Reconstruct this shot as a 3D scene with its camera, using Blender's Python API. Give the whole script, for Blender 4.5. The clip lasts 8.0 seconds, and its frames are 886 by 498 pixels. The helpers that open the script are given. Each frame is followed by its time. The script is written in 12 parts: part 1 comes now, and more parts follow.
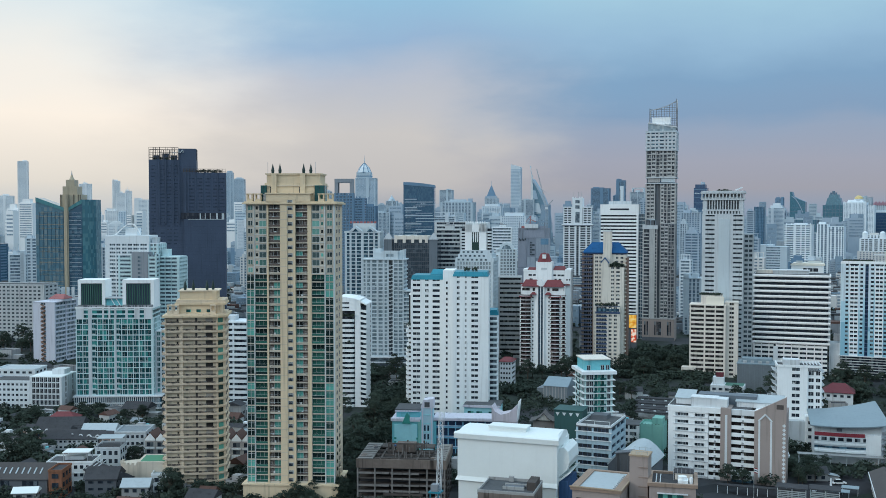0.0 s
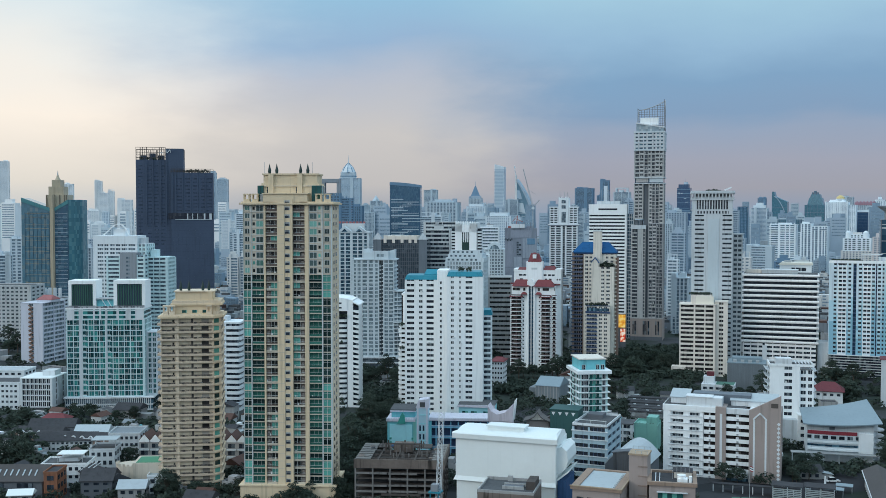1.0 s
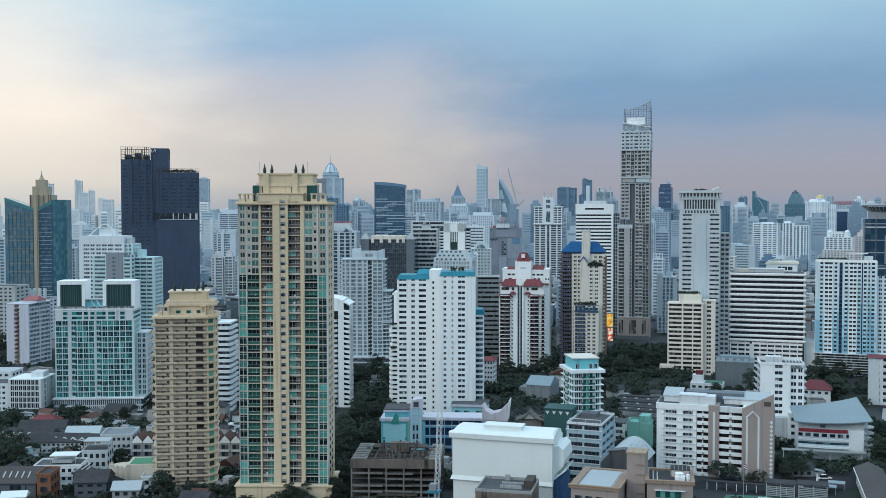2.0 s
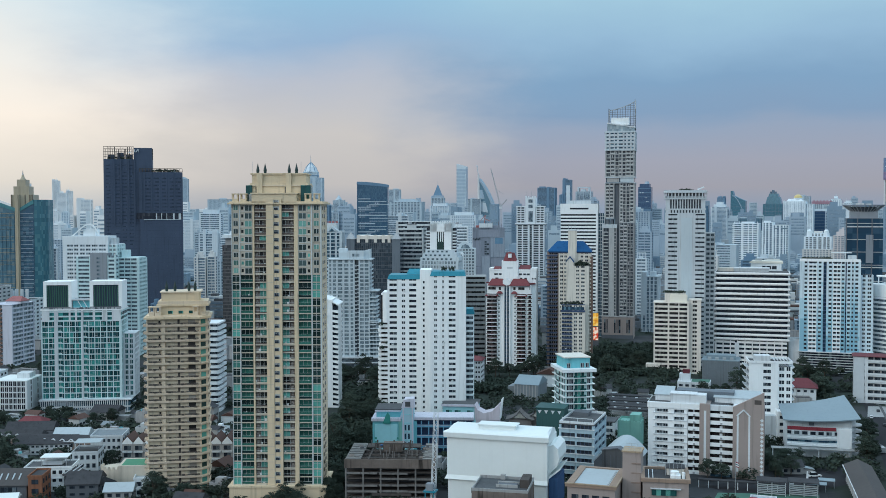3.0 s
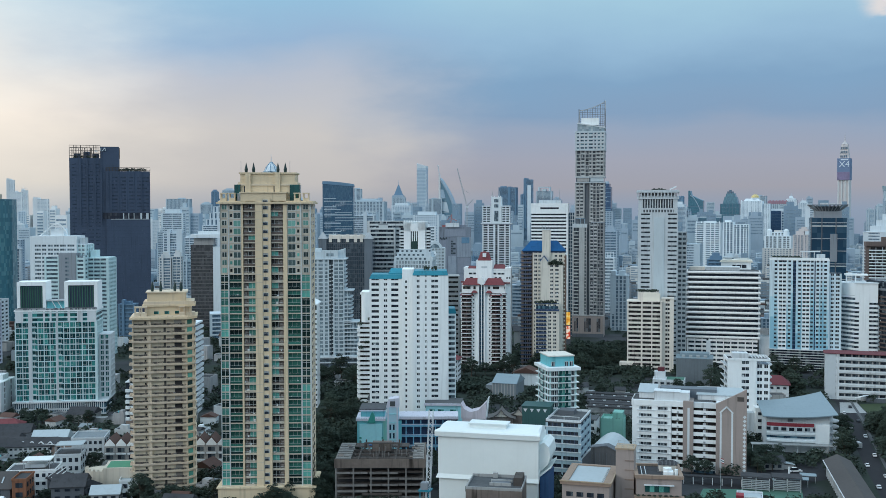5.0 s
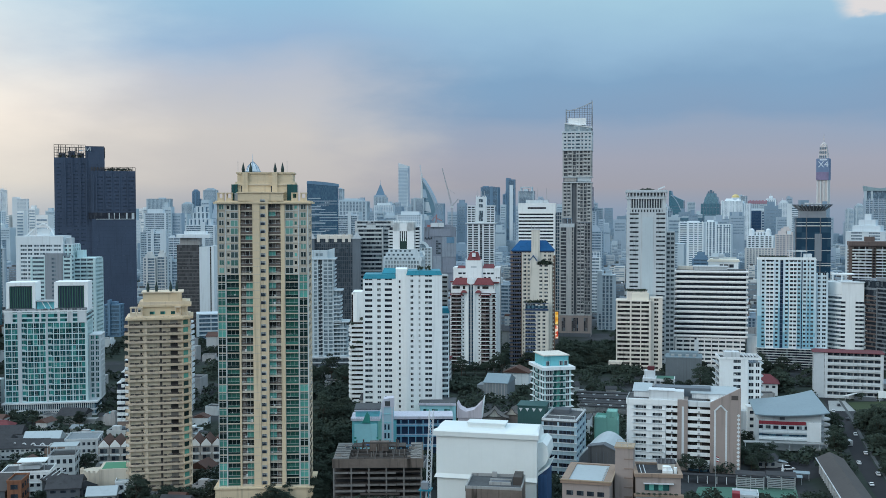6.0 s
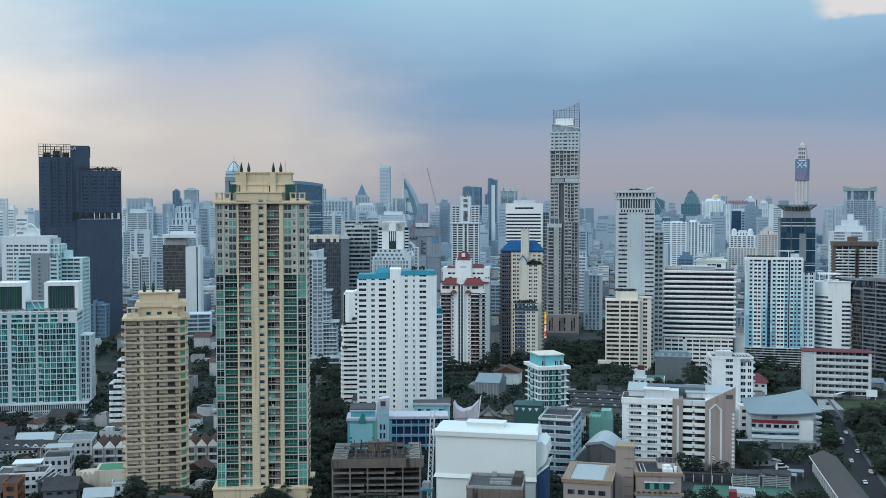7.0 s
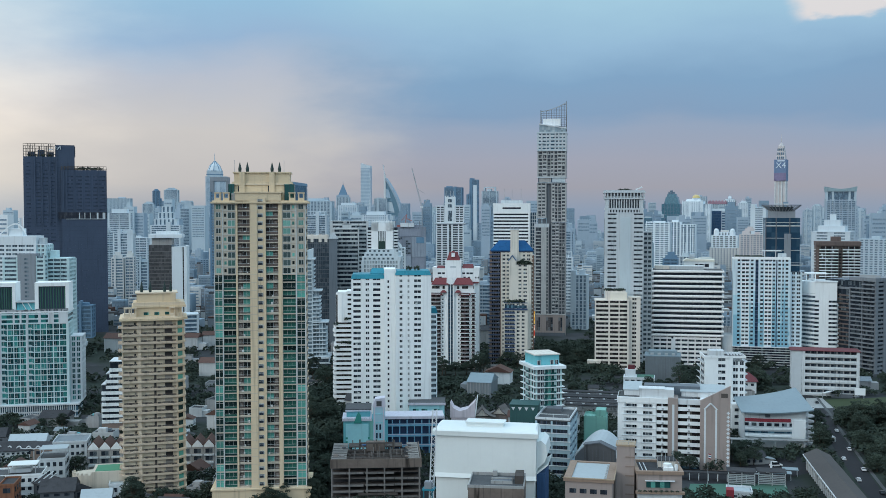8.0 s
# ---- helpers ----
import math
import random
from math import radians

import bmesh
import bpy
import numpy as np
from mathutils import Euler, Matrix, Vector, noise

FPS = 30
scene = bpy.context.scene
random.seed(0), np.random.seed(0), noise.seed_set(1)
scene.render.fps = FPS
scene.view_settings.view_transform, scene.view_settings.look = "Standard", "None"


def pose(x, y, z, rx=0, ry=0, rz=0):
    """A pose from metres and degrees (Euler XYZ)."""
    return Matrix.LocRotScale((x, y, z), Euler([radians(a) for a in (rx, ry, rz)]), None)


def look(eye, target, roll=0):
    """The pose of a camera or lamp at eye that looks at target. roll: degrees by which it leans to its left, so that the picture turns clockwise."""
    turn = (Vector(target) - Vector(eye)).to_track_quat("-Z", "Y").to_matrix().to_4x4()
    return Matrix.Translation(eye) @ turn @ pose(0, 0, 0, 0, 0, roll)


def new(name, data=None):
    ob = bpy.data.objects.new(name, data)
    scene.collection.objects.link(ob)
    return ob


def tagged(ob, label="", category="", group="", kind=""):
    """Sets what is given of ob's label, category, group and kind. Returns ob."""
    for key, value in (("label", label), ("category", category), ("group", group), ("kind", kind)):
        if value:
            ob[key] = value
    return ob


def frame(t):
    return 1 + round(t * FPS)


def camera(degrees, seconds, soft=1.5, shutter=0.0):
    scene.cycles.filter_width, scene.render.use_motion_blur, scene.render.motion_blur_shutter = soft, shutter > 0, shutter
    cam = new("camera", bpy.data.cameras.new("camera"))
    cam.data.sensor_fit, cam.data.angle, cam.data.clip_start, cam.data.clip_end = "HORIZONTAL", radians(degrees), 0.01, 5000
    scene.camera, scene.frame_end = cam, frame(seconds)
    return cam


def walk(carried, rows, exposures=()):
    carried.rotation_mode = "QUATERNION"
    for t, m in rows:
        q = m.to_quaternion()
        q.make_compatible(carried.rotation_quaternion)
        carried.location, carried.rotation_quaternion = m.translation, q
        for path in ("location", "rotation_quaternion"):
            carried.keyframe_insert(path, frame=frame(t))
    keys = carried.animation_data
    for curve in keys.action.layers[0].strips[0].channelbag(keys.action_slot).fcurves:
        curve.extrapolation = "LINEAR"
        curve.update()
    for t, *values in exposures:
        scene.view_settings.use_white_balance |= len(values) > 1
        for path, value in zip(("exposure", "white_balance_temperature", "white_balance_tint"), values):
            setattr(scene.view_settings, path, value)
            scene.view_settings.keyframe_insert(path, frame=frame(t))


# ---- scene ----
cam = camera(46.2, 8.0, soft=0.6)
METRES, EYE, TILT, LEAN, TURN = 55.0, 121.0, 0.0, 0.0, 17.4
ROWS = [
    (0.0, 0.0, 0.0, 0.0, 0.0, -2.12, -0.05),
    (0.5, -0.0548, -0.0025, 0.0005, -0.46, -2.12, -0.03),
    (1.0, -0.1114, -0.0044, 0.0009, -0.97, -2.12, -0.01),
    (1.5, -0.1673, -0.0065, 0.0013, -1.5, -2.13, 0.02),
    (3.0, -0.3377, -0.0091, 0.002, -3.22, -2.15, 0.07),
    (3.5, -0.3961, -0.009, 0.002, -3.88, -2.16, 0.08),
    (4.0, -0.4566, -0.0077, 0.0017, -4.47, -2.17, 0.09),
    (4.5, -0.5173, -0.0062, 0.0009, -5.03, -2.17, 0.07),
    (6.0, -0.7097, 0.0005, 0.0008, -6.68, -2.18, 0.07),
    (6.5, -0.7797, 0.0046, 0.0012, -7.25, -2.18, 0.05),
    (7.0, -0.8512, 0.0097, 0.0013, -7.81, -2.18, 0.04),
    (7.5, -0.9247, 0.0154, 0.0011, -8.38, -2.18, 0.03),
    (8.0, -0.9989, 0.0219, 0.001, -8.96, -2.18, 0.02),
]
walk(cam, [(t, pose(0, 0, EYE, TILT, LEAN, TURN) @ pose(METRES * x, METRES * y, METRES * z, 90 + pitch, roll, yaw)) for t, x, y, z, yaw, pitch, roll in ROWS])

# ---- world and sun: a hazy evening under broken cloud, the sun low behind cloud ----
scene.view_settings.exposure = 0.0


def srgb(r, g, b):
    return tuple(((c / 255 + 0.055) / 1.055) ** 2.4 if c > 10 else c / 255 / 12.92 for c in (r, g, b)) + (1.0,)


class Net:
    """A short way to write node trees."""

    def __init__(self, tree):
        self.tree = tree
        tree.nodes.clear()

    def add(self, kind, *wires, **settings):
        n = self.tree.nodes.new(kind)
        for key, value in settings.items():
            setattr(n, key, value)
        for slot, value in wires:
            if isinstance(value, bpy.types.NodeSocket):
                self.tree.links.new(value, n.inputs[slot])
            else:
                n.inputs[slot].default_value = value
        return n

    def math(self, op, a, b=0.0, c=0.0):
        return self.add("ShaderNodeMath", (0, a), (1, b), (2, c), operation=op).outputs[0]

    def span(self, value, lo, hi, out_lo=0.0, out_hi=1.0, smooth=True):
        return self.add("ShaderNodeMapRange", ("Value", value), ("From Min", lo), ("From Max", hi), ("To Min", out_lo), ("To Max", out_hi),
                        interpolation_type="SMOOTHSTEP" if smooth else "LINEAR").outputs[0]

    def mix(self, fac, a, b, kind="MIX"):
        n = self.add("ShaderNodeMix", data_type="RGBA", blend_type=kind)
        for slot, value in ((0, fac), (6, a), (7, b)):
            if isinstance(value, bpy.types.NodeSocket):
                self.tree.links.new(value, n.inputs[slot])
            else:
                n.inputs[slot].default_value = value
        return n.outputs[2]

    def ramp(self, fac, stops, interpolation="LINEAR"):
        n = self.add("ShaderNodeValToRGB", (0, fac))
        r = n.color_ramp
        r.interpolation = interpolation
        while len(r.elements) < len(stops):
            r.elements.new(0.5)
        for e, (at, colour) in zip(r.elements, stops):
            e.position, e.color = at, colour
        return n.outputs[0]


def make_world():
    world = bpy.data.worlds.new("evening_sky")
    scene.world = world
    world.use_nodes = True
    n = Net(world.node_tree)
    way = n.add("ShaderNodeTexCoord").outputs["Generated"]
    xyz = n.add("ShaderNodeSeparateXYZ", (0, way)).outputs
    az = n.math("MULTIPLY", n.math("ARCTAN2", n.math("MULTIPLY", xyz[0], -1.0), xyz[1]), 57.29578)
    el = n.math("MULTIPLY", n.math("ARCSINE", xyz[2]), 57.29578)
    flat = n.add("ShaderNodeCombineXYZ", (0, az), (1, n.math("MULTIPLY", el, 2.6)), (2, 0.0)).outputs[0]
    soft = n.add("ShaderNodeTexNoise", ("Vector", flat), ("Scale", 0.07), ("Detail", 5.0), ("Roughness", 0.5)).outputs[0]
    wisp = n.add("ShaderNodeTexNoise", ("Vector", flat), ("Scale", 0.16), ("Detail", 6.0), ("Roughness", 0.55)).outputs[0]
    wave = n.math("ADD", el, n.math("MULTIPLY", n.math("SUBTRACT", soft, 0.5), 4.0))
    bent = n.math("ADD", wave, n.math("MULTIPLY", n.math("SUBTRACT", wisp, 0.5), 1.4))
    mixed = n.math("ADD", n.math("MULTIPLY", bent, n.span(el, 2.0, 6.0)), n.math("MULTIPLY", el, n.span(el, 2.0, 6.0, 1.0, 0.0)))
    h = n.span(mixed, -2.0, 18.0, smooth=False)

    def at(e):
        return (e + 2.0) / 20.0

    right = n.ramp(h, [(at(-2), srgb(128, 146, 168)), (at(0), srgb(142, 157, 178)), (at(1.2), srgb(160, 161, 172)), (at(2.6), srgb(161, 165, 180)), (at(4.3), srgb(150, 166, 189)),
                       (at(5.2), srgb(133, 161, 191)), (at(7), srgb(130, 165, 197)), (at(9), srgb(150, 186, 214)), (at(11.5), srgb(165, 204, 224)), (at(18), srgb(200, 215, 228))])
    mid = n.ramp(h, [(at(-2), srgb(140, 156, 176)), (at(0), srgb(161, 168, 179)), (at(1.4), srgb(193, 190, 189)), (at(4), srgb(202, 199, 197)), (at(7), srgb(184, 192, 206)),
                     (at(9), srgb(152, 182, 212)), (at(11.5), srgb(150, 192, 220)), (at(18), srgb(205, 216, 226))])
    left = n.ramp(h, [(at(-2), srgb(166, 178, 190)), (at(0), srgb(196, 200, 202)), (at(1.5), srgb(226, 220, 210)), (at(5), srgb(252, 242, 229)), (at(7.5), srgb(242, 240, 234)), (at(11), srgb(218, 232, 238)), (at(18), srgb(225, 230, 232))])
    sway = n.math("ADD", az, n.math("MULTIPLY", n.math("SUBTRACT", wisp, 0.5), 9.0))
    sky = n.mix(n.span(sway, 8.0, 19.0), right, mid)
    glow = n.math("MULTIPLY", n.span(sway, 22.0, 38.0), n.span(az, 75.0, 130.0, 1.0, 0.0))
    sky = n.mix(glow, sky, left)
    edge = n.math("MULTIPLY", n.math("SUBTRACT", wisp, 0.5), 3.0)
    gap = n.math("MULTIPLY", n.span(n.math("ADD", el, edge), 9.7, 10.1), n.math("MULTIPLY", n.span(n.math("ADD", az, edge), -10.8, -9.6, 1.0, 0.0), n.span(az, -32.0, -22.0)))
    sky = n.mix(n.math("MULTIPLY", gap, 0.75), sky, srgb(238, 226, 220))
    nishita = n.add("ShaderNodeTexSky", sky_type="NISHITA", sun_disc=False, sun_elevation=radians(16), sun_rotation=radians(223), altitude=100.0, air_density=1.5, dust_density=4.0)
    high = n.mix(1.0, nishita.outputs[0], (0.12, 0.12, 0.12, 1.0), "MULTIPLY")
    cloud = n.mix(wisp, (0.56, 0.82, 1.0, 1.0), (0.82, 1.08, 1.28, 1.0))
    sky = n.mix(n.span(el, 13.0, 40.0), sky, n.mix(1.0, cloud, high, "ADD"))
    back = n.add("ShaderNodeBackground", ("Color", sky), ("Strength", 1.0))
    n.add("ShaderNodeOutputWorld", (0, back.outputs[0]))


make_world()
sun = new("sun", bpy.data.lights.new("sun", "SUN"))
sun.data.energy, sun.data.angle, sun.data.color = 0.6, radians(20), (0.95, 0.98, 1.0)
sun.matrix_world = look((0, 0, 0), (0.58, 0.62, -0.27))
tagged(sun, "low evening sun behind cloud", "sun", kind="structure")

# ---- materials ----


def surface(name, colour, rough=0.75, vary=0.18, streak=0.25, grain=0.6, bump=0.15, metal=0.0, patch=0.05, spec=0.3):
    """Painted or bare solid surface: broad patches, rain streaks, fine grain, and a slight tone of its own for each piece."""
    m = bpy.data.materials.new(name)
    m.use_nodes = True
    n = Net(m.node_tree)
    geo = n.add("ShaderNodeNewGeometry").outputs["Position"]
    big = n.add("ShaderNodeTexNoise", ("Vector", geo), ("Scale", patch), ("Detail", 6.0), ("Roughness", 0.6)).outputs[0]
    fine = n.add("ShaderNodeTexNoise", ("Vector", geo), ("Scale", grain), ("Detail", 5.0), ("Roughness", 0.65)).outputs[0]
    tall = n.add("ShaderNodeVectorMath", (0, geo), (1, (0.9, 0.9, 0.05)), operation="MULTIPLY").outputs[0]
    run = n.add("ShaderNodeTexNoise", ("Vector", tall), ("Scale", 0.8), ("Detail", 4.0)).outputs[0]
    own = n.add("ShaderNodeObjectInfo").outputs["Random"]
    k = n.math("ADD", 1.0, n.math("MULTIPLY", n.math("SUBTRACT", big, 0.5), vary * 2.0))
    k = n.math("MULTIPLY", k, n.math("ADD", 1.0, n.math("MULTIPLY", n.math("SUBTRACT", fine, 0.5), vary)))
    k = n.math("MULTIPLY", k, n.math("SUBTRACT", 1.0, n.math("MULTIPLY", n.span(run, 0.52, 0.75), streak)))
    k = n.math("MULTIPLY", k, n.math("ADD", 1.0 - vary * 0.25, n.math("MULTIPLY", own, vary * 0.5)))
    grey = n.add("ShaderNodeCombineXYZ", (0, k), (1, k), (2, k)).outputs[0]
    col = n.mix(1.0, (*colour, 1.0), grey, "MULTIPLY")
    b = n.add("ShaderNodeBump", ("Height", fine), ("Strength", bump), ("Distance", 0.1)).outputs[0]
    p = n.add("ShaderNodeBsdfPrincipled", ("Base Color", col), ("Roughness", rough), ("Metallic", metal), ("Normal", b), ("Specular IOR Level", spec))
    n.add("ShaderNodeOutputMaterial", (0, p.outputs[0]))
    return m


def glazing(name, dark, light, share=0.3, cell=(1.6, 1.6, 3.2), rough=0.12, spec=0.5, each=False, tone=0.35):
    """Window glass: every pane has its own tint, and a share of them has blinds or curtains behind."""
    m = bpy.data.materials.new(name)
    m.use_nodes = True
    n = Net(m.node_tree)
    if each:
        own = n.add("ShaderNodeObjectInfo").outputs["Random"]
        rnd = n.add("ShaderNodeTexWhiteNoise", ("W", own), noise_dimensions="1D").outputs
        kind, val = own, rnd[0]
    else:
        at = n.add("ShaderNodeTexCoord").outputs["Object"]
        snap = n.add("ShaderNodeVectorMath", (0, at), (1, cell), operation="SNAP").outputs[0]
        moved = n.add("ShaderNodeVectorMath", (0, snap), (1, (0.37, 0.21, 0.13)), operation="ADD").outputs[0]
        rnd = n.add("ShaderNodeTexWhiteNoise", ("Vector", moved), noise_dimensions="3D").outputs
        kind = rnd[0]
        val = n.add("ShaderNodeSeparateColor", (0, rnd[1])).outputs[1]
    fac = n.math("LESS_THAN", kind, share)
    k = n.math("ADD", 1.0 - tone, n.math("MULTIPLY", val, 2.0 * tone))
    grey = n.add("ShaderNodeCombineXYZ", (0, k), (1, k), (2, k)).outputs[0]
    col = n.mix(1.0, n.mix(fac, (*dark, 1.0), (*light, 1.0)), grey, "MULTIPLY")
    geo = n.add("ShaderNodeNewGeometry").outputs["Position"]
    ripple = n.add("ShaderNodeTexNoise", ("Vector", geo), ("Scale", 0.35), ("Detail", 2.0)).outputs[0]
    b = n.add("ShaderNodeBump", ("Height", ripple), ("Strength", 0.05), ("Distance", 0.3)).outputs[0]
    p = n.add("ShaderNodeBsdfPrincipled", ("Base Color", col), ("Roughness", rough), ("Normal", b), ("Specular IOR Level", spec))
    n.add("ShaderNodeOutputMaterial", (0, p.outputs[0]))
    return m


WHITE = surface("white_paint", (0.82, 0.86, 0.87), vary=0.1, streak=0.12)
WHITE2 = surface("off_white_paint", (0.63, 0.675, 0.70), vary=0.16, streak=0.3)
COOL = surface("pale_blue_grey_paint", (0.52, 0.57, 0.60), vary=0.15, streak=0.25)
GREY = surface("grey_concrete", (0.33, 0.34, 0.34), vary=0.22, streak=0.35)
DARKGREY = surface("dark_grey_concrete", (0.115, 0.13, 0.148), vary=0.25, streak=0.3)
CREAM = surface("cream_paint", (0.68, 0.555, 0.385), vary=0.12, streak=0.25)
TAN = surface("tan_paint", (0.55, 0.465, 0.36), vary=0.14, streak=0.28)
TANLIGHT = surface("light_tan_paint", (0.67, 0.565, 0.43), vary=0.12, streak=0.25)
BROWN = surface("brown_tile", (0.26, 0.20, 0.17), vary=0.15, streak=0.2)
TAUPE = surface("taupe_panel", (0.33, 0.28, 0.26), vary=0.12, streak=0.25)
# black lifted towards blue by the haze put into it
BLACK = surface("black_cladding", (0.060, 0.084, 0.132), rough=0.5, vary=0.25, streak=0.2)
BLUE = surface("blue_tile_roof", (0.012, 0.085, 0.22), rough=0.7, spec=0.15)
RED = surface("red_tile_roof", (0.175, 0.046, 0.052), rough=0.75, vary=0.25)
TEALROOF = surface("teal_metal_roof", (0.02, 0.22, 0.30), rough=0.5)
AQUA = surface("aqua_paint", (0.17, 0.52, 0.58), vary=0.15)
SKYBLUE = surface("sky_blue_paint", (0.25, 0.48, 0.60), vary=0.12)
AQUAW = surface("pale_aqua_paint", (0.48, 0.66, 0.66), vary=0.12)
MINT = surface("mint_green_paint", (0.22, 0.47, 0.41), vary=0.15)
STEEL = surface("galvanised_metal", (0.40, 0.43, 0.45), rough=0.5, metal=0.3, vary=0.2)
SHEET = surface("pale_metal_roof", (0.38, 0.44, 0.47), rough=0.45, vary=0.15, streak=0.1)
RUST = surface("weathered_dark_roof", (0.058, 0.06, 0.066), rough=0.8, vary=0.35, patch=0.2, spec=0.1)
GOLD = surface("gold_cladding", (0.44, 0.38, 0.28), rough=0.4, vary=0.15)
DIRTY = surface("stained_bare_concrete", (0.085, 0.075, 0.07), rough=0.9, vary=0.4, streak=0.5, patch=0.12)
ROOFGREY = surface("roof_screed", (0.10, 0.106, 0.113), rough=0.9, vary=0.35, streak=0.0, patch=0.15, spec=0.1)
# G_DARK, G_BROWN and G_BLACK2 are lifted a little for mid-distance haze
G_DARK = glazing("dark_window_glass", (0.024, 0.032, 0.044), (0.13, 0.16, 0.18), 0.2, spec=0.3)
G_BLUE = glazing("blue_window_glass", (0.03, 0.065, 0.10), (0.09, 0.17, 0.22), 0.3, spec=0.35)
G_TEAL = glazing("teal_window_glass", (0.02, 0.085, 0.085), (0.10, 0.32, 0.28), 0.25, spec=0.35)
G_BROWN = glazing("brown_window_glass", (0.027, 0.025, 0.026), (0.12, 0.11, 0.10), 0.2, spec=0.25)
G_BLACK = glazing("black_window_glass", (0.036, 0.052, 0.088), (0.055, 0.072, 0.11), 0.25, rough=0.3, spec=0.3)
G_BLACK2 = glazing("near_black_ribbon_glass", (0.019, 0.025, 0.037), (0.05, 0.055, 0.065), 0.15)
G_SLATE = glazing("slate_glass", (0.055, 0.07, 0.085), (0.10, 0.13, 0.15), 0.3, tone=0.25)

# ---- building helpers ----
MESHES = {}


def thing(name, label, category, x, y, yaw=0, z=0.0, group=""):
    ob = new(name)
    ob.empty_display_size = 1.0
    ob.matrix_world = pose(x, y, z, 0, 0, yaw)
    return tagged(ob, label, category, group)


def link(name, mesh, parent, at=(0, 0, 0), turn=0.0, label=""):
    ob = new(name, mesh)
    ob.parent = parent
    ob.location = at
    if turn:
        ob.rotation_euler[2] = radians(turn)
    return tagged(ob, label)


def part(name, bm, material, parent, label="", at=(0, 0, 0)):
    mesh = bpy.data.meshes.new(name)
    bm.to_mesh(mesh)
    bm.free()
    mesh.materials.append(material)
    return link(name, mesh, parent, at, 0.0, label)


BOX_FACES = ((0, 3, 2, 1), (4, 5, 6, 7), (0, 1, 5, 4), (1, 2, 6, 5), (2, 3, 7, 6), (3, 0, 4, 7))


def box_points(x, y, z, sx, sy, sz):
    return [(x, y, z), (x + sx, y, z), (x + sx, y + sy, z), (x, y + sy, z), (x, y, z + sz), (x + sx, y, z + sz), (x + sx, y + sy, z + sz), (x, y + sy, z + sz)]


def box(name, parent, material, x, y, z, sx, sy, sz, label="", turn=0.0):
    """A block from its lower corner; alike blocks share one mesh."""
    key = (round(sx, 2), round(sy, 2), round(sz, 2), material.name)
    if key not in MESHES:
        mesh = bpy.data.meshes.new(name)
        mesh.from_pydata(box_points(0, 0, 0, sx, sy, sz), [], BOX_FACES)
        mesh.materials.append(material)
        MESHES[key] = mesh
    return link(name, MESHES[key], parent, (x, y, z), turn, label)


def boxes(name, parent, material, blocks, label="", stuff=False):
    """Many blocks in one mesh."""
    verts, faces = [], []
    for b in blocks:
        k = len(verts)
        verts += box_points(*b)
        faces += [tuple(i + k for i in f) for f in BOX_FACES]
    mesh = bpy.data.meshes.new(name)
    mesh.from_pydata(verts, [], faces)
    mesh.materials.append(material)
    ob = link(name, mesh, parent, (0, 0, 0), 0.0, label)
    return tagged(ob, kind="stuff") if stuff else ob


def prism(name, parent, material, outline, z0, z1, label="", top=1.0):
    """An upright solid over an outline of (x, y), its top drawn in by a factor."""
    n = len(outline)
    cx, cy = sum(p[0] for p in outline) / n, sum(p[1] for p in outline) / n
    verts = [(x, y, z0) for x, y in outline] + [(cx + (x - cx) * top, cy + (y - cy) * top, z1) for x, y in outline]
    faces = [tuple(range(n - 1, -1, -1)), tuple(range(n, 2 * n))] + [(i, (i + 1) % n, n + (i + 1) % n, n + i) for i in range(n)]
    mesh = bpy.data.meshes.new(name)
    mesh.from_pydata(verts, [], faces)
    mesh.materials.append(material)
    return link(name, mesh, parent, (0, 0, 0), 0.0, label)


def slab_xz(name, parent, material, profile, y0, y1, label=""):
    """A solid with a profile of (x, z), drawn out from y0 to y1."""
    n = len(profile)
    verts = [(x, y0, z) for x, z in profile] + [(x, y1, z) for x, z in profile]
    faces = [tuple(range(n)), tuple(range(2 * n - 1, n - 1, -1))] + [((i + 1) % n, i, n + i, n + (i + 1) % n) for i in range(n)]
    mesh = bpy.data.meshes.new(name)
    mesh.from_pydata(verts, [], faces)
    mesh.materials.append(material)
    return link(name, mesh, parent, (0, 0, 0), 0.0, label)


def circle(cx, cy, r, n=16, sx=1.0, sy=1.0):
    return [(cx + sx * r * math.cos(2 * math.pi * i / n), cy + sy * r * math.sin(2 * math.pi * i / n)) for i in range(n)]


def hip_roof(name, parent, material, x, y, z, sx, sy, rise, over=0.6, ridge=0.5, label=""):
    """A tiled roof with four slopes; ridge is its length along x as a share."""
    x0, x1, y0, y1, ym = x - over, x + sx + over, y - over, y + sy + over, y + sy / 2
    a = (x1 - x0) * (1 - ridge) / 2
    verts = [(x0, y0, z), (x1, y0, z), (x1, y1, z), (x0, y1, z), (x0 + a, ym, z + rise), (x1 - a, ym, z + rise)]
    verts += [(vx, vy, vz - 0.25) for vx, vy, vz in verts[:4]]
    faces = [(0, 1, 5, 4), (1, 2, 5), (2, 3, 4, 5), (3, 0, 4), (0, 6, 7, 1), (1, 7, 8, 2), (2, 8, 9, 3), (3, 9, 6, 0), (9, 8, 7, 6)]
    mesh = bpy.data.meshes.new(name)
    mesh.from_pydata(verts, [], faces)
    mesh.materials.append(material)
    return link(name, mesh, parent, (0, 0, 0), 0.0, label)


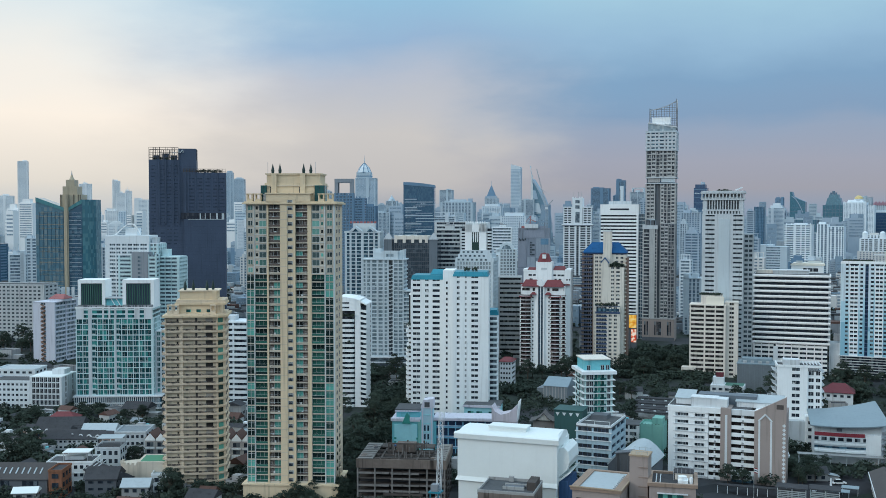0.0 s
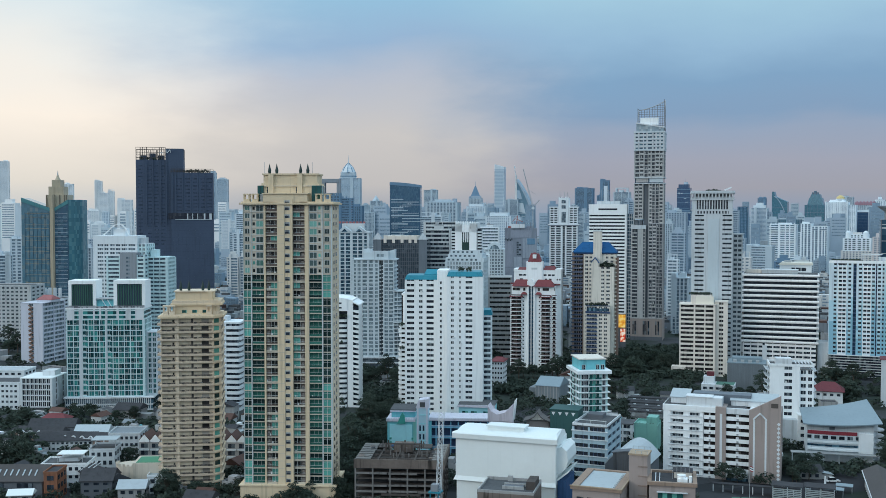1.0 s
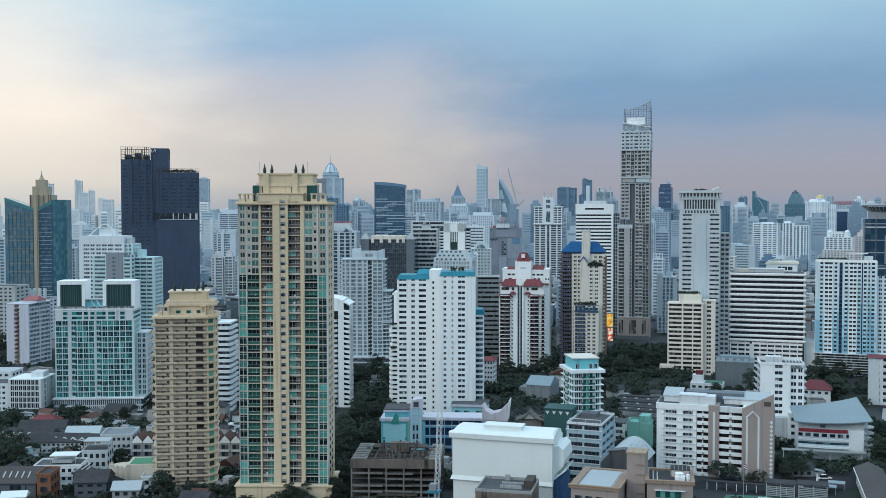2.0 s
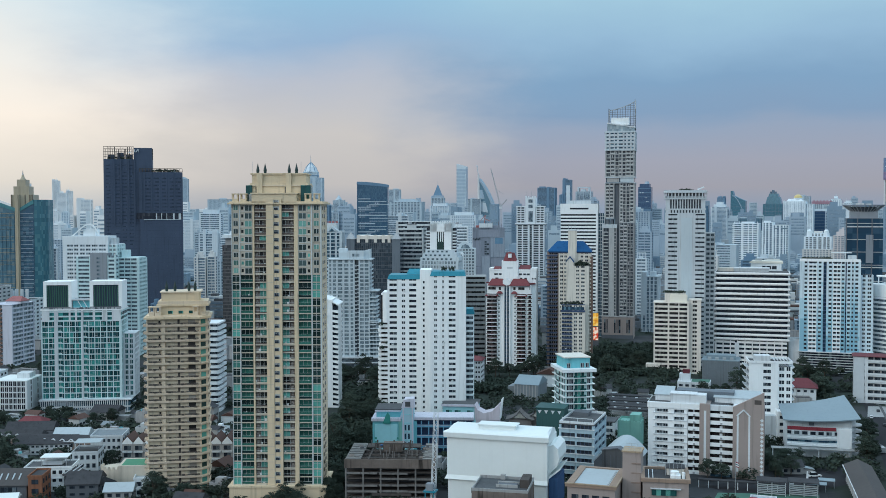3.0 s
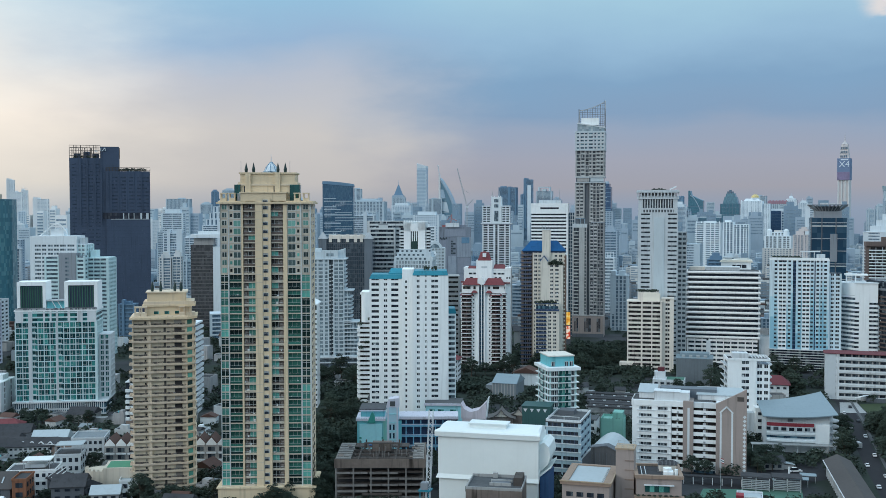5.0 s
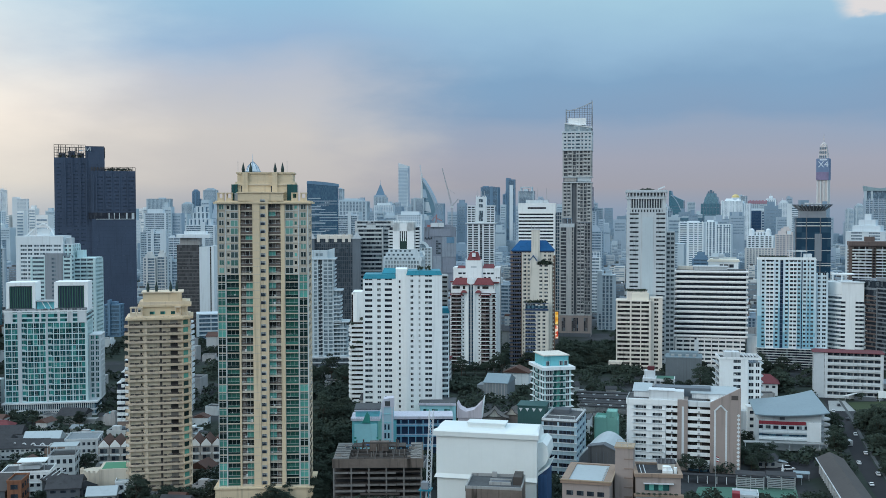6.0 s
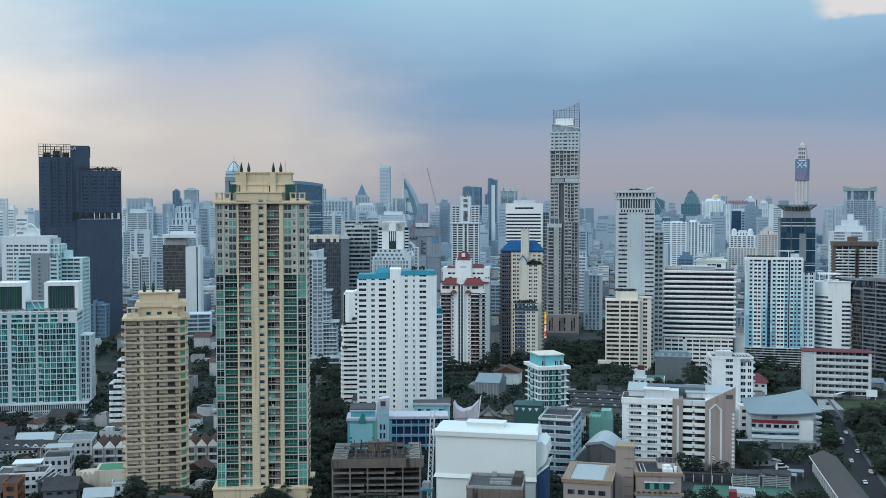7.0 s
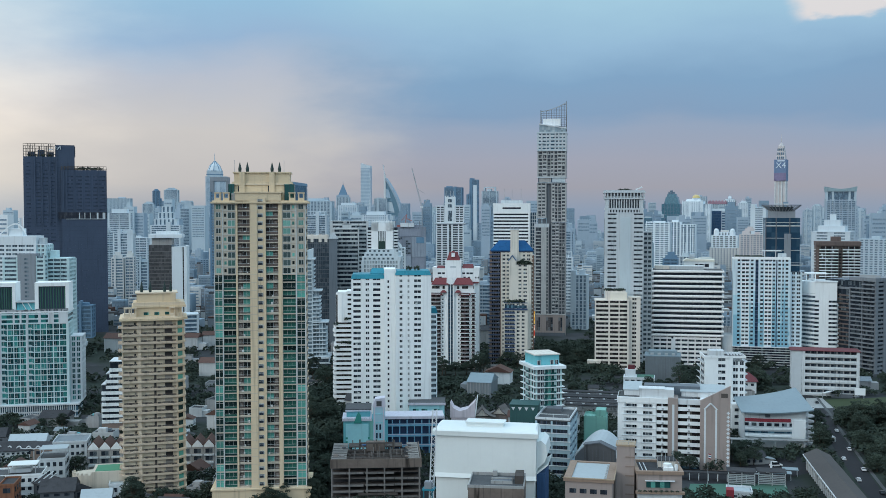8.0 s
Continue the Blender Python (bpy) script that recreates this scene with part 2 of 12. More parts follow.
def rooftop(T, x, y, z, w, d, seed, wall, mast=False):
    """Parapet, plant room, tank and cooling units on a flat roof."""
    r = random.Random(seed)
    boxes("parapet", T, wall, [(x, y, z, w, 0.3, 1.1), (x, y + d - 0.3, z, w, 0.3, 1.1), (x, y + 0.3, z, 0.3, d - 0.6, 1.1), (x + w - 0.3, y + 0.3, z, 0.3, d - 0.6, 1.1)])
    pw, pd = w * r.uniform(0.3, 0.5), d * r.uniform(0.35, 0.55)
    px, py = x + w * r.uniform(0.15, 0.45), y + d * r.uniform(0.2, 0.4)
    hh = r.uniform(3.0, 5.0)
    box("plant_room", T, wall, px, py, z, pw, pd, hh)
    box("plant_room_roof", T, ROOFGREY, px - 0.3, py - 0.3, z + hh, pw + 0.6, pd + 0.6, 0.3)
    prism("water_tank", T, STEEL, circle(px + pw * 0.3, py + pd * 0.4, min(1.6, pd * 0.3), 12), z + hh + 0.3, z + hh + 2.4)
    for i in range(3):
        cx = x + w * r.uniform(0.05, 0.85)
        cy = y + d * r.choice((r.uniform(0.05, 0.15), r.uniform(0.8, 0.9)))
        box("cooling_unit", T, STEEL, cx, cy, z, 1.8, 1.2, 1.4)
    if mast:
        prism("mast", T, STEEL, circle(px + pw * 0.7, py + pd * 0.5, 0.18, 6), z + hh, z + hh + 9.0, top=0.3)


FOOT = []  # taken ground: x, y, radius


def taken(x, y, w, d, yaw):
    c, s = math.cos(radians(yaw)), math.sin(radians(yaw))
    n = max(1, int(max(w, d) / 12))
    for i in range(n):
        for j in range(max(1, int(d / 12))):
            u, v = w * (i + 0.5) / n, d * (j + 0.5) / max(1, int(d / 12))
            FOOT.append((x + c * u - s * v, y + s * u + c * v, 0.62 * max(w / n, d / max(1, int(d / 12)))))


def is_free(x, y, r):
    return all((x - a) ** 2 + (y - b) ** 2 > (r + c) ** 2 for a, b, c in FOOT)


def cols(w, lo, hi, *pairs):
    """Window columns, placed to fit the camera's view from lo to hi, in metres along a front of width w."""
    return [((a - lo) / (hi - lo) * w, (b - lo) / (hi - lo) * w) for a, b in pairs]


def solid_between(length, holes):
    """The stretches of wall that the window columns leave over."""
    out, at = [], 0.0
    for a, b in sorted(holes):
        if a > at + 0.05:
            out.append((at, a))
        at = max(at, b)
    if length > at + 0.05:
        out.append((at, length))
    return out


def even(length, n, share=0.55, edge=0.04):
    """n evenly spaced window columns that take up a share of the length."""
    step = length * (1 - 2 * edge) / n
    return [(length * edge + step * (i + 0.5 - share / 2), length * edge + step * (i + 0.5 + share / 2)) for i in range(n)]


def facade(T, x, y, z0, w, d, h, floor, band, out, wall, glass, front, side, joined=False, pier=None, name="spandrel", deep=0.06, back=True, core=True, sill=0.0, cap=False, fine=None, bar=0.16, extra=()):
    """A glazed core, a wall band at every storey, and piers wherever the fronts and sides have no windows."""
    pier = pier or wall
    if core:
        box("glazing", T, glass, x, y, z0, w, d, h)
    storeys = max(1, int(round(h / floor)))
    fl = h / storeys
    bands = [(x - out, y - out, z0 + i * fl + sill, w + 2 * out, d + 2 * out, band) for i in range(storeys)]
    p = out + deep
    up = []
    for a, b in solid_between(w, front):
        a2, b2 = (a - p if a < 0.01 else a), (b + p if b > w - 0.01 else b)
        up.append((x + a2, y - p, z0, b2 - a2, p, h))
        if back:
            up.append((x + a2, y + d, z0, b2 - a2, p, h))
    for a, b in solid_between(d, side):
        up += [(x - p, y + a, z0, p, b - a, h), (x + w, y + a, z0, p, b - a, h)]
    if fine is not False:
        # window bars before the glass, and cooling units on some of the sills
        r = random.Random(int(abs(w * 97 + h * 31 + d * 7)))
        lines = []
        for a, b in front:
            m = max(1, int((b - a) / 2.1))
            lines += [(x + a + (b - a) * j / (m + 1) - bar / 2, y - 0.14, z0, bar, 0.14, h) for j in range(1, m + 1)]
            for i in range(storeys):
                if r.random() < 0.06:
                    lines.append((x + a + (b - a) * r.uniform(0.05, 0.6), y - p - 0.55, z0 + i * fl + sill + r.choice((0.1, band)), 1.0, 0.55, 0.75))
        for a, b in side:
            m = max(1, int((b - a) / 2.1))
            for sx in (x - 0.14, x + w):
                lines += [(sx, y + a + (b - a) * j / (m + 1) - bar / 2, z0, 0.14, bar, h) for j in range(1, m + 1)]
        boxes("glazing_grid", T, fine or FRAME, lines, stuff=True)
    if joined:
        boxes("facade", T, wall, list(extra) + bands + up + ([(x - 0.8, y - 0.8, z0 + h, w + 1.6, d + 1.6, 1.0)] if cap else []), stuff=True)
    else:
        for b in bands:
            box(name, T, wall, *b)
        for b in up:
            box("pier", T, pier, *b)
    return fl


def block(name, label, x, y, w, h, yaw, d=25.0, floor=3.3, band=1.2, out=0.4, wall=None, glass=None, front=8, side=4, share=0.6, joined=False, seed=1, top=True, mast=False, group="", cap=None, z0=0.0, base=None, pier=None, sill=0.0, fine=None):
    """A plain tower: its front and side give a number of window columns, or the columns themselves."""
    T = thing(name, label, "building", x, y, yaw, 0.0, group)
    taken(x, y, w, d, yaw)
    wall, glass, joined = wall or WHITE, glass or G_DARK, joined or y > 700
    front = even(w, front, share) if isinstance(front, int) else front
    side = even(d, side, share) if isinstance(side, int) else side
    if z0:
        box("podium", T, base or wall, -1.0, -1.0, 0, w + 2, d + 2, z0)
    facade(T, 0, 0, z0, w, d, h - z0, floor, band, out, wall, glass, front, side, joined, pier, sill=sill, fine=fine, bar=0.16 if y < 700 else 0.24)
    box("roof", T, cap or wall, -out - 0.15, -out - 0.15, h, w + 2 * out + 0.3, d + 2 * out + 0.3, 0.5)
    if top:
        rooftop(T, 0, 0, h + 0.5, w, d, seed, wall, mast)
    return T


def cone(name, parent, material, cx, cy, z0, z1, r, n=10, label=""):
    return prism(name, parent, material, circle(cx, cy, r, n), z0, z1, label, top=0.02)


def bars(name, parent, material, p, q, r=0.15, label=""):
    """A straight strut from p to q."""
    p, q = Vector(p), Vector(q)
    way = q - p
    side = way.cross(Vector((0, 0, 1)))
    side = side.normalized() * r if side.length > 1e-6 else Vector((r, 0, 0))
    up = way.normalized().cross(side).normalized() * r
    verts = [tuple(c + a * side + b * up) for c in (p, q) for a, b in ((-1, -1), (1, -1), (1, 1), (-1, 1))]
    mesh = bpy.data.meshes.new(name)
    mesh.from_pydata(verts, [], BOX_FACES)
    mesh.materials.append(material)
    return link(name, mesh, parent, (0, 0, 0), 0.0, label)


def dark_spire(T, x, y, z, h=3.6, r=0.7):
    """A slim spire on a short stem."""
    s = prism("spire", T, SPIRE, circle(x, y, r * 0.75, 8), z, z + h * 0.35, "dark green metal spire", top=1.35)
    cone("spire_tip", s, SPIRE, x, y, z + h * 0.35, z + h, r, 8)


def turret(T, x, y, z, s=2.6, h=4.0, wall=None):
    """A small open roof pavilion of four posts on a base."""
    t = box("roof_pavilion", T, wall, x, y, z, s, s, h * 0.3)
    k = s * 0.2
    for a in (0, s - k):
        for b in (0, s - k):
            box("post", t, wall, a, b, h * 0.3, k, k, h * 0.6)
    box("coping", t, wall, -0.15, -0.15, h * 0.78, s + 0.3, s + 0.3, h * 0.12)


SPIRE = surface("dark_green_metal", (0.02, 0.045, 0.045), rough=0.5)
FRAME = surface("pale_window_frame", (0.62, 0.66, 0.66), vary=0.08, streak=0.1)
WING = surface("pale_stone_paint", (0.54, 0.49, 0.41), vary=0.14, streak=0.25)
RAIL = surface("dark_railing", (0.075, 0.066, 0.062), rough=0.6)
MAUVE = surface("mauve_recess_paint", (0.33, 0.27, 0.25), vary=0.2)
G_MAIN = glazing("green_curtained_glass", (0.02, 0.045, 0.043), (0.10, 0.33, 0.28), 0.62, each=True, tone=0.5, spec=0.35)
G_LOGGIA = glazing("balcony_glass", (0.018, 0.022, 0.022), (0.105, 0.33, 0.285), 0.62, each=True, tone=0.5, spec=0.35)
LOUVRE = surface("dark_green_louvre", (0.02, 0.05, 0.045), rough=0.5)


def window_mesh(name, w, h, bars_at, glass, frame, back=0.25, rail=True):
    """The meshes of a pane and of the frame with upright bars before it, lower left corner at the origin, facing -y."""
    pane = bpy.data.meshes.new(name)
    pane.from_pydata(box_points(0, back, 0, w, 0.1, h), [], BOX_FACES)
    pane.materials.append(glass)
    blocks = [(s, 0.04, 0, 0.12, back - 0.05, h - 0.12) for s in [0.0] + [w * b for b in bars_at] + [w - 0.12]]
    blocks.append((0, 0.04, h - 0.12, w, back - 0.05, 0.12))
    if rail:
        blocks.append((0.06, 0.08, 0.95, w - 0.12, 0.07, 0.1))
    verts, faces = [], []
    for b in blocks:
        k = len(verts)
        verts += box_points(*b)
        faces += [tuple(i + k for i in f) for f in BOX_FACES]
    edge = bpy.data.meshes.new("window_frame")
    edge.from_pydata(verts, [], faces)
    edge.materials.append(frame)
    return pane, edge


def window(name, pair, T, at, turn=0.0):
    ob = link(name, pair[0], T, at, turn)
    link("window_frame", pair[1], ob)
    return ob

# ---- ground ----


def make_ground():
    m = bpy.data.materials.new("city_ground")
    m.use_nodes = True
    n = Net(m.node_tree)
    geo = n.add("ShaderNodeNewGeometry").outputs["Position"]
    cells = n.add("ShaderNodeTexVoronoi", ("Vector", geo), ("Scale", 0.05), distance="CHEBYCHEV")
    big = n.add("ShaderNodeTexNoise", ("Vector", geo), ("Scale", 0.012), ("Detail", 5.0)).outputs[0]
    fine = n.add("ShaderNodeTexNoise", ("Vector", geo), ("Scale", 0.4), ("Detail", 6.0)).outputs[0]
    tone = n.add("ShaderNodeSeparateColor", (0, cells.outputs["Color"])).outputs[0]
    yard = n.mix(tone, (0.03, 0.034, 0.038, 1), (0.062, 0.067, 0.074, 1))
    green = n.mix(fine, (0.02, 0.031, 0.026, 1), (0.037, 0.052, 0.038, 1))
    col = n.mix(n.span(big, 0.42, 0.56), yard, green)
    col = n.mix(n.math("MULTIPLY", fine, 0.4), col, (0.03, 0.032, 0.034, 1))
    b = n.add("ShaderNodeBump", ("Height", fine), ("Strength", 0.4), ("Distance", 0.3)).outputs[0]
    p = n.add("ShaderNodeBsdfPrincipled", ("Base Color", col), ("Roughness", 0.9), ("Normal", b), ("Specular IOR Level", 0.15))
    n.add("ShaderNodeOutputMaterial", (0, p.outputs[0]))
    bm = bmesh.new()
    bmesh.ops.create_grid(bm, x_segments=24, y_segments=24, size=4800)
    mesh = bpy.data.meshes.new("ground")
    bm.to_mesh(mesh)
    bm.free()
    mesh.materials.append(m)
    tagged(new("ground", mesh), "dark city ground of yards, lanes and gardens", "ground", kind="structure")


make_ground()

# ---- the tall cream tower ----


G_UPPER = glazing("grey_green_window_glass", (0.055, 0.085, 0.085), (0.13, 0.29, 0.25), 0.42, each=True, tone=0.5, spec=0.35)
BALUSTER = surface("dark_brown_balustrade", (0.13, 0.105, 0.095), vary=0.2)
OLDUNIT = surface("grimy_cooling_unit", (0.20, 0.18, 0.165), vary=0.4, patch=0.5)
G_RECESS = glazing("deep_green_balcony_glass", (0.016, 0.036, 0.036), (0.036, 0.135, 0.11), 0.66, each=True, tone=0.45, spec=0.35)


def cream_tower():
    x, y, w, h, yaw = -204.5, 382.4, 36.4, 123.5, 14
    T = thing("apartment_tower", "tall cream apartment tower with green glass bays and roof spires", "apartment tower", x, y, yaw)
    d, z0 = 21.0, 8.4
    taken(x, y, w, d, yaw)
    n = 36
    fl = (h - z0) / n
    bays = cols(w, 435, 591, (435.6, 449), (450, 472), (475, 496), (523, 544), (551, 574), (575.5, 590))
    split = int(n * 0.77)
    box("podium", T, CREAM, -1.5, -1.5, 0, w + 3.0, d + 3.0, z0 - 0.6, "cream podium storeys")
    box("podium_cornice", T, CREAM, -2.0, -2.0, z0 - 0.6, w + 4.0, d + 4.0, 0.6)
    box("inner_wall", T, MAUVE, 0.4, 1.9, z0, w - 0.8, d - 2.3, h - z0)
    for i in range(n):
        box("floor_slab", T, WING, 0, -0.05, z0 + i * fl, w, 2.2, 0.42)
    kinds = {}
    lines0 = []
    for k, (a, b) in enumerate(bays):
        loggia = k in (2, 3)
        if loggia:
            lo, hi = (a + (b - a) * 0.42, b - 0.1) if k == 2 else (a + 0.1, a + (b - a) * 0.58)
            kinds[k] = window_mesh("window", hi - lo, fl - 0.55, (0.33, 0.66), G_LOGGIA, FRAME, rail=False)
        else:
            lo, hi = a, b
            kinds[k] = window_mesh("window", b - a, fl - 0.5, (0.5,) if b - a < 4 else (0.33, 0.66), G_MAIN if k in (0, 5) else G_RECESS, FRAME)
            bits = 2 if b - a < 4 else 3
            for j in range(bits + 1) if k in (0, 5) else (0, bits):
                box("mullion", T, FRAME, a + (b - a - 0.13) * j / bits, 0.0 if k in (0, 5) else 0.36, z0, 0.13, 0.22, split * fl)
        for i in range(n):
            z = z0 + i * fl + 0.5
            if loggia:
                if i > split and "dim" not in kinds:
                    kinds["dim"] = window_mesh("window", hi - lo, fl - 0.55, (0.33, 0.66), G_BROWN, MAUVE, rail=False)
                link("window", kinds["dim" if i > split and (i * 3 + k) % 5 else k][0], T, (lo, 0.45, z))
                box("balcony_rail", T, BALUSTER if i > split or (i * 5 + k) % 4 == 0 else WING, a, 0.05, z, b - a, 0.12, 0.8 if i > split else 0.4)
                ux = a + 0.2 if k == 2 else b - 1.6
                box("air_conditioner", T, OLDUNIT, ux, 0.35, z + 0.1, 1.3, 0.6, 1.0)
                lines0.append((ux + 0.1, 0.4, z + 1.25, 1.1, 0.5, 0.75))
            elif i < split:
                link("window", kinds[k][0], T, (a, 0.75 if k in (1, 4) else 0.0, z))
                if k in (1, 4):
                    box("balcony_rail", T, G_RECESS, a + 0.15, 0.04, z, b - a - 0.3, 0.08, 0.8)
            else:
                # punched windows in the upper storeys
                width = b - a
                box("wall_panel", T, WING, a, 0.12, z, width, 1.9, fl - 0.5)
                q = (i * 7 + k * 3) % 5
                ww = width * (0.64 if width < 4 else 0.58)
                key = ("upper", round(ww, 2))
                if key not in kinds:
                    kinds[key] = window_mesh("window", ww, fl - (0.9 if width > 4 else 1.2), (0.5,), G_UPPER, FRAME, back=0.1, rail=False)
                    kinds["small"] = window_mesh("window", 0.9, 1.3, (0.5,), G_LOGGIA, FRAME, back=0.1, rail=False)
                window("window", kinds[key], T, (a + width * (0.2 if width < 4 else 0.05 if k == 4 else 0.37), -0.04, z + (0.1 if width > 4 else 0.4)))
                if width > 4:
                    link("window", kinds["small"][0], T, (a + width * (0.74 if k == 4 else 0.1), -0.02, z + 0.55 + 0.1 * (q == 2)))
                    box("sill", T, FRAME, a, -0.1, z - 0.12, width, 0.2, 0.14)
    boxes("loggia_clutter", T, OLDUNIT, lines0, stuff=True)
    # fine frames, rails and laundry of every bay
    lines = []
    rr = random.Random(12)
    for k, (a, b) in enumerate(bays):
        loggia = k in (2, 3)
        y0 = 0.36 if loggia else 0.28 if k in (1, 4) else -0.02
        for i in range(n):
            z = z0 + i * fl + 0.5
            if i >= split and not loggia:
                continue
            lo, hi = (a, b) if not loggia else ((a + (b - a) * 0.42, b) if k == 2 else (a, a + (b - a) * 0.58))
            if k in (1, 4):
                lines += [(lo + (hi - lo) * j / 3 - 0.03, 0.94, z, 0.06, 0.06, fl - 0.6) for j in range(4)]
                lines.append((a + 0.05, -0.02, z + 0.9, b - a - 0.1, 0.06, 0.06))
                if rr.random() < 0.3:
                    lines.append((a + rr.uniform(0.2, b - a - 1.0), 0.3, z, rr.uniform(0.2, 0.6), 0.2, rr.uniform(0.5, 1.2)))
                continue
            m = 2
            lines += [(lo + (hi - lo) * j / m - 0.05, y0, z, 0.09, 0.1, fl - 0.6) for j in range(m + 1)]
            lines.append((lo, y0, z + 2.0, hi - lo, 0.1, 0.08) if not loggia else (a + 0.05, -0.06, z + 0.95, b - a - 0.1, 0.06, 0.06))
            if loggia and rr.random() < 0.5:
                lines.append((a + rr.uniform(0.2, b - a - 1.0), 0.1, z, rr.uniform(0.4, 0.9), 0.2, rr.uniform(0.5, 1.5)))
    boxes("glazing_grid", T, FRAME, lines, stuff=True)
    for a, b in solid_between(w, bays):
        mid = 497 <= 435 + (a + b) / 2 / w * 156 <= 522
        if mid:
            box("stair_shaft", T, CREAM, a, -0.9, z0, (b - a) * 0.46, 3.0, h - z0 + 2.2)
            box("stair_shaft", T, CREAM, a + (b - a) * 0.86, -0.9, z0, (b - a) * 0.14, 3.0, h - z0 + 2.2)
            box("stair_wall", T, CREAM, a + (b - a) * 0.46, -0.55, z0, (b - a) * 0.40, 2.6, h - z0 + 2.2)
            sw = window_mesh("stair_window", (b - a) * 0.34, 1.5, (), G_DARK, FRAME, back=0.1, rail=True)
            for i in range(n + 1):
                window("stair_window", sw, T, (a + (b - a) * 0.49, -0.72, z0 + i * fl + 0.9 if i < n else h + 0.2))
                box("string_course", T, WING, a - 0.03, -0.96, z0 + i * fl + 0.1, (b - a) * 0.46, 0.08, 0.16)
        else:
            box("pier", T, CREAM if 470 < 435 + a / w * 156 < 552 else FRAME, a, -0.25, z0, b - a, 2.3, h - z0)
    # side walls with open stair slots
    for sx in (-0.02, w - 2.1):
        box("side_wall", T, TANLIGHT, sx, 2.1, z0, 2.12, d - 2.1, h - z0)
    for i in range(n):
        for v in (0.25, 0.55):
            box("side_window", T, G_BROWN, w + 0.05, d * v, z0 + i * fl + 0.9, 0.12, 2.2, 1.5)
            if v == 0.55:
                box("side_ledge", T, CREAM, w + 0.06, d * v - 0.4, z0 + i * fl + 0.4, 0.5, 3.0, 0.35)
    # cornice, raised centre, two-stage top
    box("cornice", T, CREAM, -1.3, -1.3, h, w + 2.6, d + 2.6, 0.7)
    box("upper_cornice", T, CREAM, -0.6, -0.6, h + 0.7, w + 1.2, d + 1.2, 0.5)
    ca, cb = bays[2][0] - 0.9, bays[3][1] + 1.2
    box("raised_centre", T, CREAM, ca, -0.6, h - 0.2, cb - ca, 9.0, 4.4)
    box("raised_coping", T, CREAM, ca - 0.4, -0.95, h + 4.2, cb - ca + 0.8, 9.8, 0.5)
    pa, pb = cols(w, 435, 591, (464.5, 567))[0]
    box("penthouse", T, CREAM, pa, 4.0, h + 1.2, pb - pa, 13.0, 7.6)
    box("penthouse_band", T, TANLIGHT, pa - 0.4, 3.6, h + 7.4, pb - pa + 0.8, 13.8, 0.6)
    box("penthouse_top", T, CREAM, pa + 0.8, 4.4, h + 8.8, pb - pa - 1.6, 12.0, 3.4)
    box("penthouse_coping", T, CREAM, pa + 0.3, 3.9, h + 12.2, pb - pa - 0.6, 13.0, 0.6)
    for px in (pa + (pb - pa) * 0.12, pa + (pb - pa) * 0.62):
        box("penthouse_pier", T, CREAM, px, 3.3, h + 1.2, 2.2, 1.2, 11.6)
        box("slit_window", T, G_DARK, px - 0.5, 3.96, h + 4.6, 0.5, 0.1, 2.6)
    for px, pw in ((pa - 1.4, 2.4), (pb - 2.9, 4.0)):
        g = box("corner_glass", T, G_TEAL, px, 3.2, h + 1.2, pw, 6.0, 6.6)
        for q in range(3):
            box("mullion", g, SPIRE, pw * q / 2 - 0.06, -0.08, 0, 0.12, 0.1, 6.6)
    for px in (pa + 3.0, pa + 6.0, pb - 8.0, pb - 5.0):
        dark_spire(T, px, 6.0, h + 12.6, 4.4)
    for px in (pa + 0.8, pb - 3.2):
        prism("lightning_rod", T, STEEL, circle(px, 6.5, 0.08, 5), h + 12.6, h + 17.6)
    for px in (0.2, 3.6, w - 6.6, w - 3.0):
        turret(T, px, 0.3, h + 1.2, 2.5, 3.6, CREAM)
    box("roof_plant", T, STEEL, 6.8, 2.0, h + 1.2, 2.6, 2.4, 3.0)


cream_tower()


# ---- the tan tower ----
TANPALE = surface("pale_cream_balcony_wall", (0.70, 0.62, 0.48), vary=0.2, streak=0.2)
TANWARM = surface("rosy_tan_paint", (0.58, 0.48, 0.38), vary=0.14, streak=0.3)
G_TAN = glazing("curtained_balcony_glass", (0.05, 0.048, 0.048), (0.33, 0.31, 0.28), 0.34, each=True, tone=0.4, spec=0.3)


